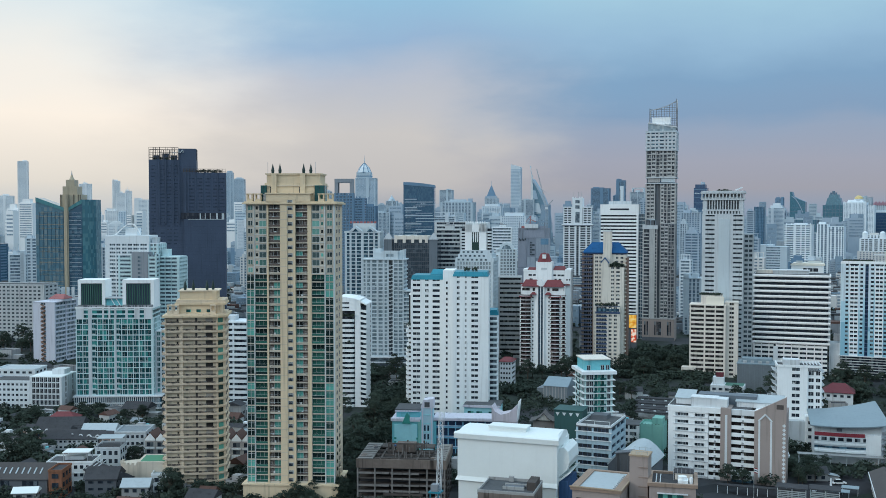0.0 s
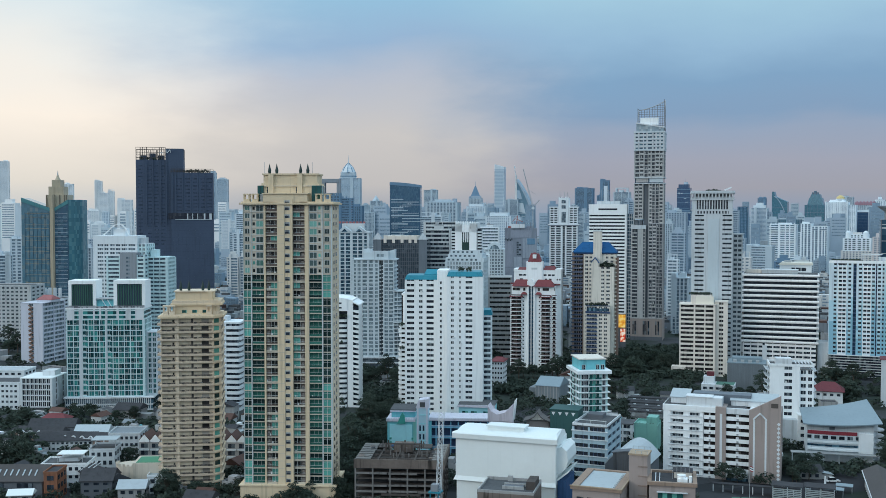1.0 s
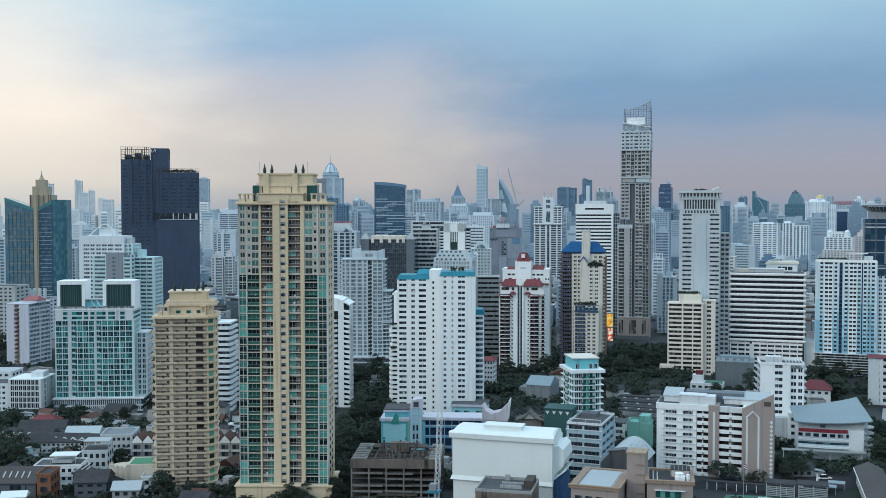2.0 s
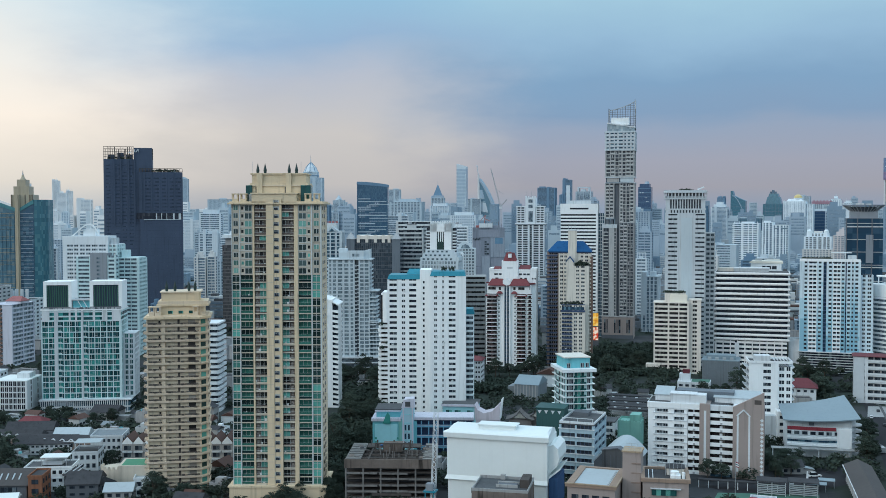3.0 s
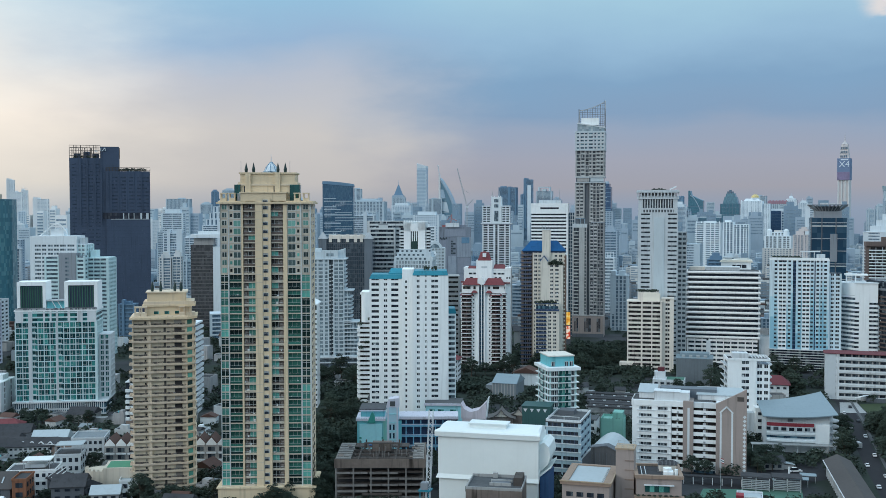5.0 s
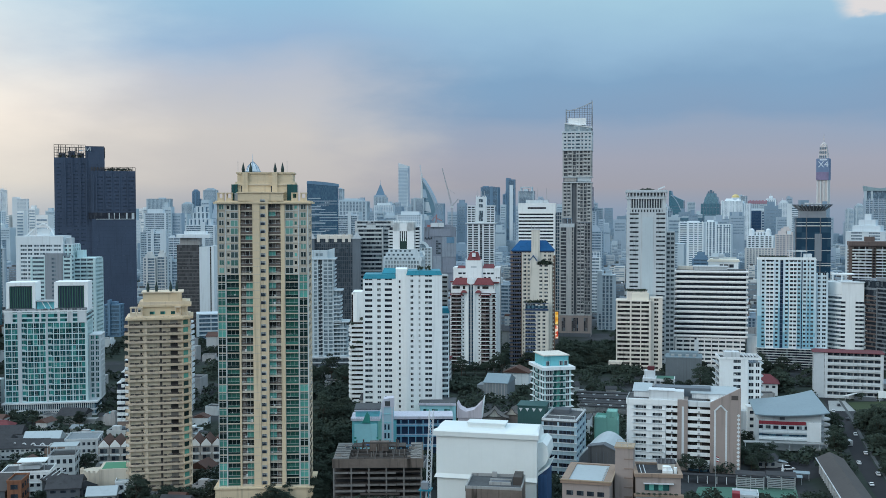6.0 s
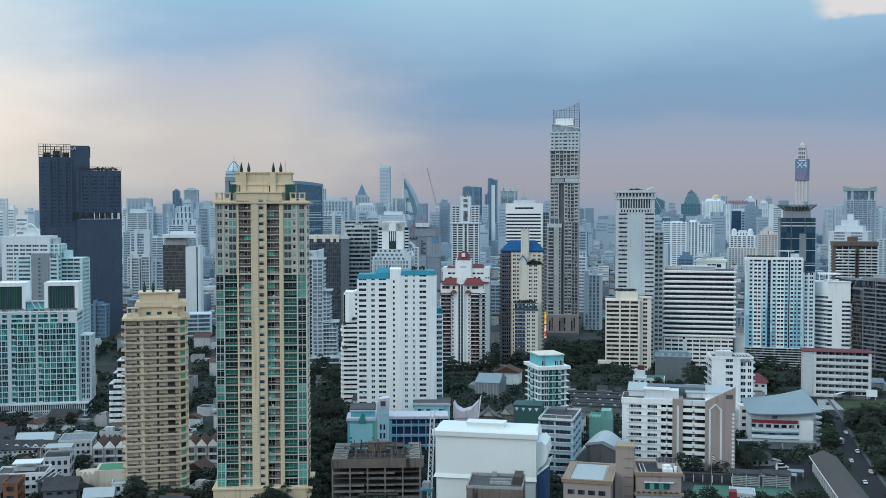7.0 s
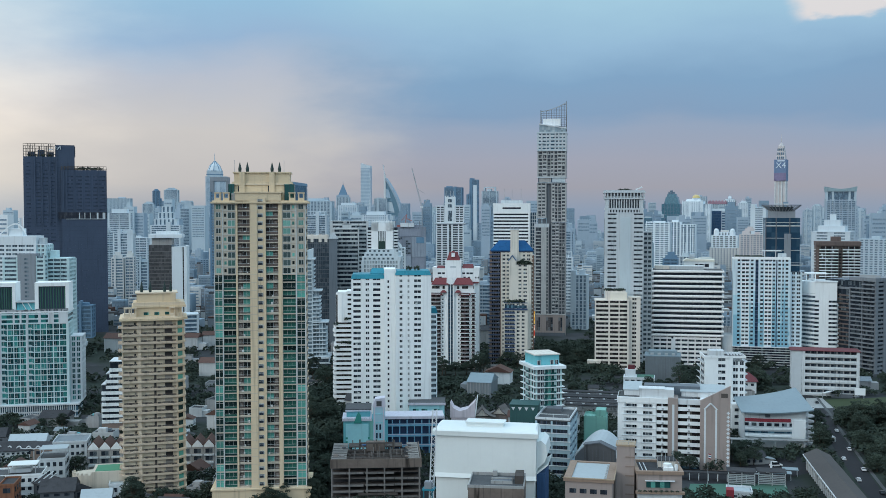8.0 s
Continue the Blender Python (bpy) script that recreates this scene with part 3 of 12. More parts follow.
def tan_tower():
    x, y, w, h, yaw = -247.2, 388.8, 22.2, 74.9, 24
    T = thing("apartment_tower", "beige apartment tower with balconies and a stepped crown", "apartment tower", x, y, yaw)
    d, n = 20.0, 23
    taken(x, y, w, d, yaw)
    fl = h / n
    left, mid = cols(w, 291, 384, (293, 317), (323, 382))
    box("inner_wall", T, TANPALE, 0, 1.1, 0, w, d - 1.1, h)
    for a, b in solid_between(w, (left, mid)):
        box("pier", T, TANLIGHT, a, 0, 0, b - a, 1.5, h)
    win = window_mesh("window", 3.0, 2.0, (0.5,), G_TAN, FRAME, back=0.2, rail=False)
    small = window_mesh("window", 0.7, 0.9, (), G_TAN, FRAME, back=0.2, rail=False)
    corner = window_mesh("window", 2.6, 1.9, (0.5,), G_MAIN, FRAME, back=0.15, rail=False)
    r = random.Random(4)
    rails = []
    for i in range(n):
        z = i * fl
        box("floor_slab", T, TAN if i % 2 else TANWARM, -0.35, -0.5, z, w + 0.35, 2.0, 0.75)
        box("side_balcony", T, TANWARM, -1.5, 1.2, z, 1.6, 4.6, 0.8)
        box("side_balcony_rail", T, RAIL, -1.5, 1.2, z + 1.1, 0.1, 4.6, 0.35)
        for a, b in (left, mid):
            box("balcony_parapet", T, TAN, a, -0.45, z + 0.75, b - a, 0.16, 0.25)
            rails += [(a + 0.1, -0.4, z + 1.48, b - a - 0.2, 0.1, 0.16), (a + 0.1, -0.38, z + 1.0, b - a - 0.2, 0.06, 0.26)] + [(a + 0.2 + (b - a - 0.5) * j / 26, -0.39, z + 1.0, 0.19, 0.07, 0.5) for j in range(27) if (j * 7) % 11 > 1]
            rails += [(a + (b - a) * q - 0.5, -0.6, z + 0.95, 1.0, 0.3, 0.6) for q in (0.12, 0.5, 0.88) if b - a > 8 or q == 0.5]
        link("window", small[0], T, (left[0] + 4.4, 0.8, z + 1.5))
        box("balcony_screen", T, TANPALE, mid[0] + 0.4, 0.95, z + 0.75, 4.4, 0.12, 2.2)
        box("balcony_door", T, RAIL, mid[0] + 5.1, 1.0, z + 0.75, 0.9, 0.12, 2.1)
        box("balcony_screen", T, TANPALE, mid[0] + 6.4, 0.95, z + 0.75, 2.6, 0.12, 2.2)
        link("window", win[0], T, (mid[0] + 9.5, 0.8, z + 0.8))
        if r.random() < 0.6:
            box("air_conditioner", T, STEEL, mid[1] - 5.2, 0.6, z + 0.6, 1.0, 0.6, 0.8)
    boxes("railing", T, RAIL, rails, stuff=True)
    # splayed corner and side
    prism("corner_wall", T, TANLIGHT, [(w, 0.3), (w + 3.0, 3.2), (w + 3.0, d), (w, d)], 0, h)
    turn = math.degrees(math.atan2(2.9, 3.0))
    for i in range(n):
        z = i * fl
        o = link("window", corner[0], T, (w + 0.42, 0.42, z + 0.9), turn)
        prism("corner_slab", T, TANLIGHT, [(w, -0.4), (w + 0.3, -0.4), (w + 3.5, 2.8), (w + 3.5, d), (w, d)], z, z + 0.55)
        for v in (6.0, 11.5):
            box("side_window", T, G_BROWN, w + 3.02, v, z + 1.0, 0.1, 2.4, 1.5)
    outline = [(-1.0, -1.2), (w + 0.6, -1.2), (w + 4.4, 2.6), (w + 4.4, d + 0.6), (-1.0, d + 0.6)]
    prism("cornice", T, CREAM, outline, h, h + 0.9)
    prism("cornice_step", T, TANLIGHT, [(0, -0.2), (w + 0.2, -0.2), (w + 3.2, 2.9), (w + 3.2, d), (0, d)], h + 0.9, h + 1.4)
    pa, pb = cols(w, 291, 384, (312, 391))[0]
    box("penthouse", T, CREAM, pa, 2.6, h + 1.4, pb - pa, 14.0, 6.0)
    for q in (0.2, 0.43, 0.66):
        box("penthouse_window", T, G_TEAL, pa + (pb - pa) * q, 2.5, h + 2.0, 2.0, 0.12, 1.2)
    box("penthouse_band", T, CREAM, pa - 1.0, 1.9, h + 5.2, pb - pa + 3.0, 15.0, 0.8)
    box("penthouse_band", T, TANLIGHT, pa - 0.5, 2.3, h + 6.0, pb - pa + 2.0, 14.4, 1.3)
    box("crown", T, CREAM, pa + 1.0, 3.4, h + 7.3, pb - pa - 3.0, 12.0, 3.6)
    box("crown_pier", T, CREAM, pa + (pb - pa) * 0.78, 2.8, h + 1.4, 2.0, 1.5, 9.5)
    box("crown_coping", T, TANLIGHT, pa + 0.4, 2.9, h + 10.9, pb - pa - 1.6, 13.0, 0.5)
    for px, py in ((pa + 3, 6), (pa + 6.5, 6), (pb - 6.5, 6), (pb - 4, 7)):
        dark_spire(T, px, py, h + 11.3, 4.8)
    for px in (1.0, 3.6, w - 3.0, w - 0.2):
        turret(T, px, 0.6 if px < w - 1 else 2.2, h + 1.4, 2.3, 4.4, TANLIGHT)


tan_tower()


# ---- the green-glass condominium with two framed roof boxes ----


def green_condo():
    x, y, w, h, yaw = -400.5, 533.5, 45.8, 61.4, 20
    T = thing("apartment_block", "white gridded apartment block with green glass and framed roof louvres", "apartment block", x, y, yaw)
    d, z0 = 19.0, 8.2
    taken(x, y, w, d + 6, yaw)
    front = cols(w, 135, 270, (135.6, 145.4), (146.6, 156), (162.4, 171.4), (172.6, 181.4), (182.6, 191.4), (192.6, 201.4), (205.6, 214.4), (215.6, 224.4), (225.6, 234.4), (235.6, 245), (246.6, 255.4), (256.6, 267))
    fl = facade(T, 0, 0, z0, w, d, h - z0 - 6.6, 3.3, 0.55, 0.35, CONDOWALL, G_GREEN, front, even(d, 5, 0.72), fine=False)
    for a, b in cols(w, 135, 270, (156, 162), (202.5, 205.5)):
        box("wall_fin", T, COOL, a, -0.62, z0, b - a, 0.6, h - z0)
    for k in (2, 6):
        a, b = front[k][0], front[k + 1][0]
        for i in range(int((h - z0 - 6.6) / fl)):
            box("balcony", T, CONDOWALL, a, -0.75, z0 + i * fl + 0.6, (b - a) * 0.62, 0.55, 0.5)
    # taller top storey
    zt = h - 6.6
    box("top_storey_glass", T, G_GREEN, 0, 0, zt, w, d, 6.6)
    for zz in (0.0, 2.6, 5.4):
        box("top_band", T, CONDOWALL, -0.35, -0.4, zt + zz, w + 0.7, d + 0.7, 0.9)
    for a, b in cols(w, 135, 270, (135, 148), (158, 163), (181, 184), (192, 195), (203, 206), (222, 226), (238, 247), (255, 270)):
        box("top_pier", T, WHITE2, a, -0.5, zt, b - a, d + 1, 6.6)
    box("roof_slab", T, WHITE, -0.7, -0.7, h, w + 1.4, d + 1.4, 0.8)
    boxes("terrace_rail", T, STEEL, [(0, -0.4, h + 0.8, w, 0.1, 1.0)])
    for a, b in cols(w, 135, 270, (137, 185), (216, 272)):
        k = (b - a) * 0.11
        hh = 78.5 - h
        box("roof_frame_post", T, WHITE, a, 1.2, h + 0.8, k, d - 4, hh - 2.8)
        box("roof_frame_post", T, WHITE, b - k, 1.2, h + 0.8, k, d - 4, hh - 2.8)
        box("roof_frame_beam", T, WHITE, a, 1.2, h + hh - 2.0, b - a, d - 4, 2.2)
        box("terrace_clutter", T, DARKGREY, a + 0.6, -0.1, h + 0.8, b - a - 1.2, 1.2, 1.3)
        box("louvre_back", T, BLACK, a + k, 2.4, h + 0.8, b - a - 2 * k, d - 7, hh - 2.8)
        for i in range(10):
            box("louvre_fin", T, LOUVREF, a + k + (b - a - 2 * k) * (i + 0.4) / 10, 1.7, h + 1.6, 0.5, 0.7, hh - 4.2)
    r = random.Random(9)
    rail = []
    for i in range(26):
        q = r.uniform(0, w - 2)
        rail.append((q, -0.5, h + 0.8, r.uniform(0.6, 1.8), 0.6, r.uniform(0.5, 1.6)))
    boxes("terrace_clutter", T, DARKGREY, rail, stuff=True)
    # window frames proud of the glass
    lines = []
    for i in range(int((h - z0 - 6.6) / fl)):
        lines += [(a + (b - a) * (0.35 if (i * 5 + j * 3) % 7 < 4 else 0.62), -0.14, z0 + i * fl + 0.5, 0.1, 0.12, fl - 0.5) for j, (a, b) in enumerate(front)]
        lines += [(a, -0.3, z0 + i * fl + 1.35, (b - a) * 0.5, 0.1, 0.08) for j, (a, b) in enumerate(front) if (i + j) % 3]
    boxes("window_bar", T, FRAME, lines, stuff=True)
    a, b = cols(w, 135, 270, (186, 217))[0]
    box("link_storey", T, AQUA, a, 3.0, h + 0.8, b - a, 8, 5.0)
    box("link_canopy", T, STEEL, a - 0.6, 1.4, h + 5.8, b - a + 1.2, 10, 0.5)
    for q in (0.3, 0.6):
        bars("canopy_strut", T, WHITE, (a + (b - a) * q, 1.6, h + 5.8), (a + (b - a) * q + 2.0, 3.0, h + 1.6), 0.2)
    # podium of fins and terraces
    box("podium_glass", T, G_BLUE, -1.0, -1.6, 0, w + 6, d + 4, z0 - 0.8)
    box("podium_roof", T, WHITE2, -2.0, -2.6, z0 - 0.8, w + 8, d + 6, 0.8)
    for zz in (0.0, 3.2):
        box("podium_band", T, WHITE2, -1.3, -1.9, zz, w + 6.6, d + 4.6, 0.9)
    for i in range(44):
        box("podium_fin", T, WHITE2, -1.2 + (w + 6) * i / 44, -2.2, 0, 0.35, 0.6, z0 - 0.8)
    wx = w + 0.5
    facade(T, wx, 6.0, z0, 6.0, d - 4, h * 0.62, 3.3, 0.9, 0.3, WHITE2, G_GREEN, even(6.0, 2, 0.6), even(d - 4, 4, 0.6))
    box("wing_roof", T, WHITE2, wx - 0.4, 5.4, z0 + h * 0.62, 6.9, d - 2.8, 0.5)


CONDOWALL = surface("aqua_white_paint", (0.54, 0.70, 0.72), vary=0.1, streak=0.2)
PALEBLUE = surface("pale_blue_paint", (0.62, 0.74, 0.80), vary=0.1, streak=0.2)
LOUVREF = surface("green_louvre_fin", (0.05, 0.14, 0.11), rough=0.5)
G_GREEN = glazing("green_tinted_glass", (0.020, 0.080, 0.092), (0.042, 0.225, 0.215), 0.40, cell=(3.05, 3.05, 3.3), spec=0.3, tone=0.45)
green_condo()


# ---- the black tower ----


def black_tower():
    x, y, w, h, yaw = -599.9, 917.1, 46.8, 172.4, 28
    T = thing("office_tower", "black clad tower in two heights with roof terraces", "office tower", x, y, yaw)
    d = 34.0
    wr = w * (400 - 347) / (347 - 263)
    hr = 159.6
    zr = 112.2
    xr, wide = w * 0.73, w * 0.27 + wr
    taken(x, y, w + wr, d, yaw)
    box("rear_body", T, BLACK, 0, 0, 0, w, d, h, "smooth black rear body")
    box("front_body", T, BLACK, xr, -2.6, 0, wide, d - 4, hr, "smooth black front body")
    lines = []
    for i in range(int(zr / 3.6)):
        lines.append((xr, -2.64, i * 3.6, wide, 0.04, 0.12))
    for i in range(int((hr - zr - 8) / 3.6)):
        lines += [(xr + wide * a, -2.66, zr + 8 + i * 3.6, wide * 0.13, 0.06, 1.5) for a in (0.13, 0.33, 0.52, 0.70, 0.84)]
    for i in range(int(h / 3.6)):
        lines += [(0, -0.05, i * 3.6, w, 0.05, 0.12)] + ([(w * a, -0.06, i * 3.6, w * 0.09, 0.06, 1.3) for a in (0.05, 0.24, 0.38, 0.52)] if i * 3.6 > h * 0.5 else [])
    boxes("cladding_joint", T, G_BLACK, lines, stuff=True)
    for q, k in ((0.04, 0.8), (0.10, 1.4), (0.27, 0.9), (0.45, 0.9), (0.62, 0.9), (0.80, 0.9), (0.97, 0.8)):
        box("groove_fin", T, BLACK, xr + wide * q, -3.2, zr + 7, k, 0.6, hr - zr - 7)
    for q in (0.2, 0.34, 0.5, 0.62):
        box("dark_fin", T, BLACK, w * q, -0.9, h * 0.62, 1.3, 0.7, h * 0.38)
    box("upper_block", T, BLACK, w * 0.62, 1, h, w * 0.38, d - 4, 11.5)

    def screen(x0, x1, z, hh, n, yy, rails=4, seed=1):
        r = random.Random(seed)
        for i in range(n + 1):
            box("screen_post", T, RAIL, x0 + (x1 - x0) * i / n, yy, z, r.choice((0.3, 0.3, 0.7)), 0.35, hh * r.choice((1, 1, 0.96, 0.8)))
        for k in range(rails):
            box("screen_rail", T, RAIL, x0, yy - 0.05, z + hh * (k + 1) / rails - 0.4, (x1 - x0) * r.uniform(0.8, 1.0) if k else x1 - x0, 0.3, 0.3)
        box("screen_rail", T, RAIL, x0, yy - 0.05, z + hh - 0.35, x1 - x0, 0.3, 0.35)

    screen(0, w * 0.62, h, 185.1 - h, 14, 0.3, 5, 3)
    screen(0, w, h, 183.3 - h, 17, 9.0, 4, 4)
    screen(xr, xr + wide, hr, 3.8, 14, -2.2, 3, 5)
    for i in range(3):
        box("roof_plant_box", T, BLACK, w * (0.1 + 0.18 * i), 3, h, w * 0.13, 6, 4.5 + 2.0 * (i % 2))
    for i in range(9):
        q = 2.0 + 1.2 * ((i * 37) % 5) / 5
        clump("terrace_shrub", T, w + 1.5 + (wr - 4) * i / 9, 2.0, hr, q)
    for i in range(4):
        clump("terrace_shrub", T, w * (0.12 + 0.13 * i), 1.6, h, 2.2)
    # terrace recess as a dark panel standing in for its shade, with pale columns
    box("recess", T, G_BLACK2, xr - w * 0.06, -2.75, zr, wide + w * 0.05, 0.2, 6.2)
    box("recess_sill", T, COOL, xr + wide * 0.10, -3.4, zr - 0.6, wide * 0.86, 0.7, 0.55)
    for q, k in ((0.38, 1.0), (0.50, 0.7), (0.62, 0.6), (0.77, 1.6), (0.90, 2.6)):
        box("recess_column", T, COOL, xr + wide * q, -3.0, zr, k, 0.3, 5.8)
    bars("roof_mark", T, WHITE2, (w * 0.66, -0.2, h + 7.0), (w * 0.72, -0.2, h + 10.2), 0.35)
    box("roof_mark", T, WHITE2, w * 0.63, -0.3, h + 7.0, 0.6, 0.3, 3.2)
    box("roof_mark", T, WHITE2, w * 0.72, -0.3, h + 7.0, 0.6, 0.3, 3.2)
    box("roof_mark", T, WHITE2, w * 0.5, -0.3, h + 6.6, 3.4, 0.3, 0.7)


LEAF_CLUMP = []


def clump_mesh(seed, n=46, leaf=0.34):
    """A ragged unit clump of leaf blades."""
    r = random.Random(seed)
    verts, faces = [], []
    for i in range(n):
        th, u, q = r.uniform(0, 2 * math.pi), r.uniform(-0.5, 1), r.uniform(0.45, 1.0)
        c = Vector((q * math.cos(th) * math.sqrt(max(0, 1 - u * u)), q * math.sin(th) * math.sqrt(max(0, 1 - u * u)), q * u * 0.8 + 0.45))
        a = Vector((r.uniform(-1, 1), r.uniform(-1, 1), r.uniform(-0.6, 0.6))).normalized() * leaf
        b = a.cross(Vector((r.uniform(-1, 1), r.uniform(-1, 1), r.uniform(-1, 1)))).normalized() * leaf * 0.7
        k = len(verts)
        verts += [tuple(c - a), tuple(c + b), tuple(c + a), tuple(c - b * 0.8)]
        faces.append((k, k + 1, k + 2, k + 3))
    return verts, faces


def foliage(name, low, high):
    m = bpy.data.materials.new(name)
    m.use_nodes = True
    n = Net(m.node_tree)
    isle = n.add("ShaderNodeNewGeometry").outputs["Random Per Island"]
    own = n.add("ShaderNodeObjectInfo").outputs["Random"]
    col = n.mix(isle, (*low, 1), (*high, 1))
    k = n.math("ADD", 0.7, n.math("MULTIPLY", own, 0.6))
    col = n.mix(1.0, col, n.add("ShaderNodeCombineXYZ", (0, k), (1, k), (2, n.math("MULTIPLY", k, 0.95))).outputs[0], "MULTIPLY")
    # blades share much of the crown's upward shading
    own_way = n.add("ShaderNodeNewGeometry").outputs["Normal"]
    half = n.add("ShaderNodeVectorMath", (0, own_way), (1, (0.75, 0.75, 0.75)), operation="MULTIPLY").outputs[0]
    lifted = n.add("ShaderNodeVectorMath", (0, half), (1, (0.0, -0.15, 0.45)), operation="ADD").outputs[0]
    way = n.add("ShaderNodeVectorMath", (0, lifted), operation="NORMALIZE").outputs[0]
    p = n.add("ShaderNodeBsdfPrincipled", ("Base Color", col), ("Roughness", 0.8), ("Specular IOR Level", 0.1), ("Normal", way))
    n.add("ShaderNodeOutputMaterial", (0, p.outputs[0]))
    return m


# leaf greens carry a little haze: lifted and bluer
LEAF = foliage("tree_leaves", (0.035, 0.050, 0.044), (0.053, 0.072, 0.057))
BARK = surface("bark", (0.09, 0.07, 0.055), rough=0.9, grain=3.0)


def clump(name, T, x, y, z, s):
    if not LEAF_CLUMP:
        v, f = clump_mesh(5, 60, 0.3)
        mesh = bpy.data.meshes.new(name)
        mesh.from_pydata(v, [], f)
        mesh.materials.append(LEAF)
        LEAF_CLUMP.append(mesh)
    ob = link(name, LEAF_CLUMP[0], T, (x, y, z), 40.0 * x)
    ob.scale = (s, s, s)
    return ob


black_tower()


# ---- the white twin-bodied block with teal roofs ----


def teal_roof_block():
    x, y, yaw = -182.2, 525.2, 12.5
    wl, h = 17.3, 84.1
    ra, rb, fy, zr = 23.3, 41.4, -11.3, 86.6
    ma, mb, my, zc = 17.3, 23.3, -5.0, 89.4
    T = thing("apartment_block", "white apartment block in two bodies with teal metal roofs", "apartment block", x, y, yaw)
    d, n = 18.0, 29
    taken(x, y - 6, 48, d + 10, yaw)
    taken(x - 24, y + 76, 30, 20, yaw)
    la, lb = 0.0, wl
    fl = h / n
    lw = cols(wl, 729, 781, (731.2, 743), (751, 756.5), (763, 774.5))
    facade(T, la, 0, 0, lb - la, d, h, fl, 1.55, 0.3, WHITE, G_DARK, lw, even(d, 4, 0.4), sill=0.6)
    rw = cols(rb - ra, 799, 863, (805.5, 810.5), (820.5, 823.5), (832.5, 845))
    facade(T, ra, fy, 0, rb - ra, d, zr, fl, 1.55, 0.3, WHITE, G_DARK, rw, [(1.0, 2.2)] + even(d, 4, 0.4)[1:], sill=0.6)
    box("stair_body", T, WHITE, ma, my, 0, mb - ma, d, zc, "white stair body")
    for i in range(n):
        box("stair_window", T, G_DARK, ma + 1.6, my - 0.06, i * fl + 1.0, 0.9, 0.12, 1.3)
    # darker panes over the windows of the eight upper storeys
    for i in range(n - 9, n - 1):
        for a, b in (lw[0], lw[2]):
            box("deep_window", T, G_BLACK2, a + 0.05, -0.2, i * fl - 0.72, b - a - 0.1, 0.04, 1.3)
    for a, b, z, y0 in ((la, lb, h, 0), (ra, rb, zr, fy)):
        bm = bmesh.new()
        lo = [bm.verts.new(v) for v in ((a - 0.4, y0 - 0.6, z), (b + 0.3, y0 - 0.6, z), (b + 0.3, y0 + d + 0.6, z), (a - 0.6, y0 + d + 0.6, z))]
        hi = [bm.verts.new(v) for v in ((a + 0.5, y0 + 0.5, z + 2.3), (b - 0.5, y0 + 0.5, z + 2.3), (b - 0.5, y0 + d - 1, z + 2.3), (a + 0.5, y0 + d - 1, z + 2.3))]
        bm.faces.new(lo[::-1])
        bm.faces.new(hi)
        for i in range(4):
            bm.faces.new((lo[i], lo[(i + 1) % 4], hi[(i + 1) % 4], hi[i]))
        part("mansard_roof", bm, TEALROOF, T, "teal metal mansard roof")
    hip_roof("plant_roof", T, TEALROOF, lb - 7.5, 5, h + 2.6, 8, 7, 2.6, 0.2, 0.7)
    for px in (ra + 7, ra + 11):
        clump("roof_shrub", T, px, fy + 4, zr + 2.4, 2.0)
    # balcony wing on the right flank
    ha = 64.6
    box("side_wing", T, WHITE, 38.5, 7.2, 0, 7.6, 12, ha)
    slab_xz("wing_cap", T, TEALROOF, [(38.2, ha), (46.4, ha), (45.6, ha + 2.8), (38.6, ha + 2.8)], 6.8, 20, "teal metal wing cap")
    for i in range(int(ha / fl)):
        box("wing_opening", T, G_DARK, 41.8, 7.1, i * fl + 1.1, 3.6, 0.3, 1.5)
        prism("wing_balcony", T, WHITE, circle(43.8, 7.4, 2.3, 12, 1.0, 0.8), i * fl + 0.2, i * fl + 1.05)
    # long rear wing with curved planted terraces
    wa, wb, wy, hb, hb2 = -12.6, 14.0, 80.0, 52.0, 70.0
    box("rear_wing", T, G_BROWN, wa + 1.6, wy + 1.2, 0, wb - wa - 2, 17, hb2 - 1)
    prism("rear_upper", T, WHITE, circle(wa + 5.0, wy + 3.6, 3.6, 12, 1.0, 1.0), hb, hb2, "rounded white upper corner")
    box("rear_upper_wall", T, WHITE, wa + 4.6, wy + 0.2, hb, 4.0, 16, hb2 - hb)
    r = random.Random(19)
    for i in range(int(hb2 / fl) + 1):
        z = i * fl
        if z < hb - 1:
            o = (0.0, 0.5, 1.2, 0.4)[i % 4] if z > 36 else 0.0
            prism("terrace", T, WHITE, [(wa + 0.8 + o, wy - 0.9), (wb, wy - 0.9), (wb, wy + 16), (wa + o, wy + 16), (wa - 0.6 + o, wy + 3.0), (wa - 0.1 + o, wy + 0.3)], z, z + 1.5)
            box("terrace_pier", T, WHITE2, wa + 13.4, wy - 0.4, z + 1.5, 0.8, 1.2, fl - 1.5)
        else:
            prism("terrace", T, WHITE, [(wa + 8.0, wy - 0.6), (wb, wy - 0.6), (wb, wy + 16), (wa + 8.0, wy + 16)], z, z + 1.6)
    box("rear_roof", T, WHITE, wa + 2.4, wy + 0.2, hb2, wb - wa - 2.4, 17, 0.7)
    for i, q in ((12, 2.0), (13, 6.0), (13, 9.5), (17, 1.5), (18, 8.0)):
        clump("terrace_planting", T, wa + q, wy - 0.6, i * fl + 1.2, r.uniform(1.3, 2.2))


teal_roof_block()


# ---- the white tower with red tiled roofs ----


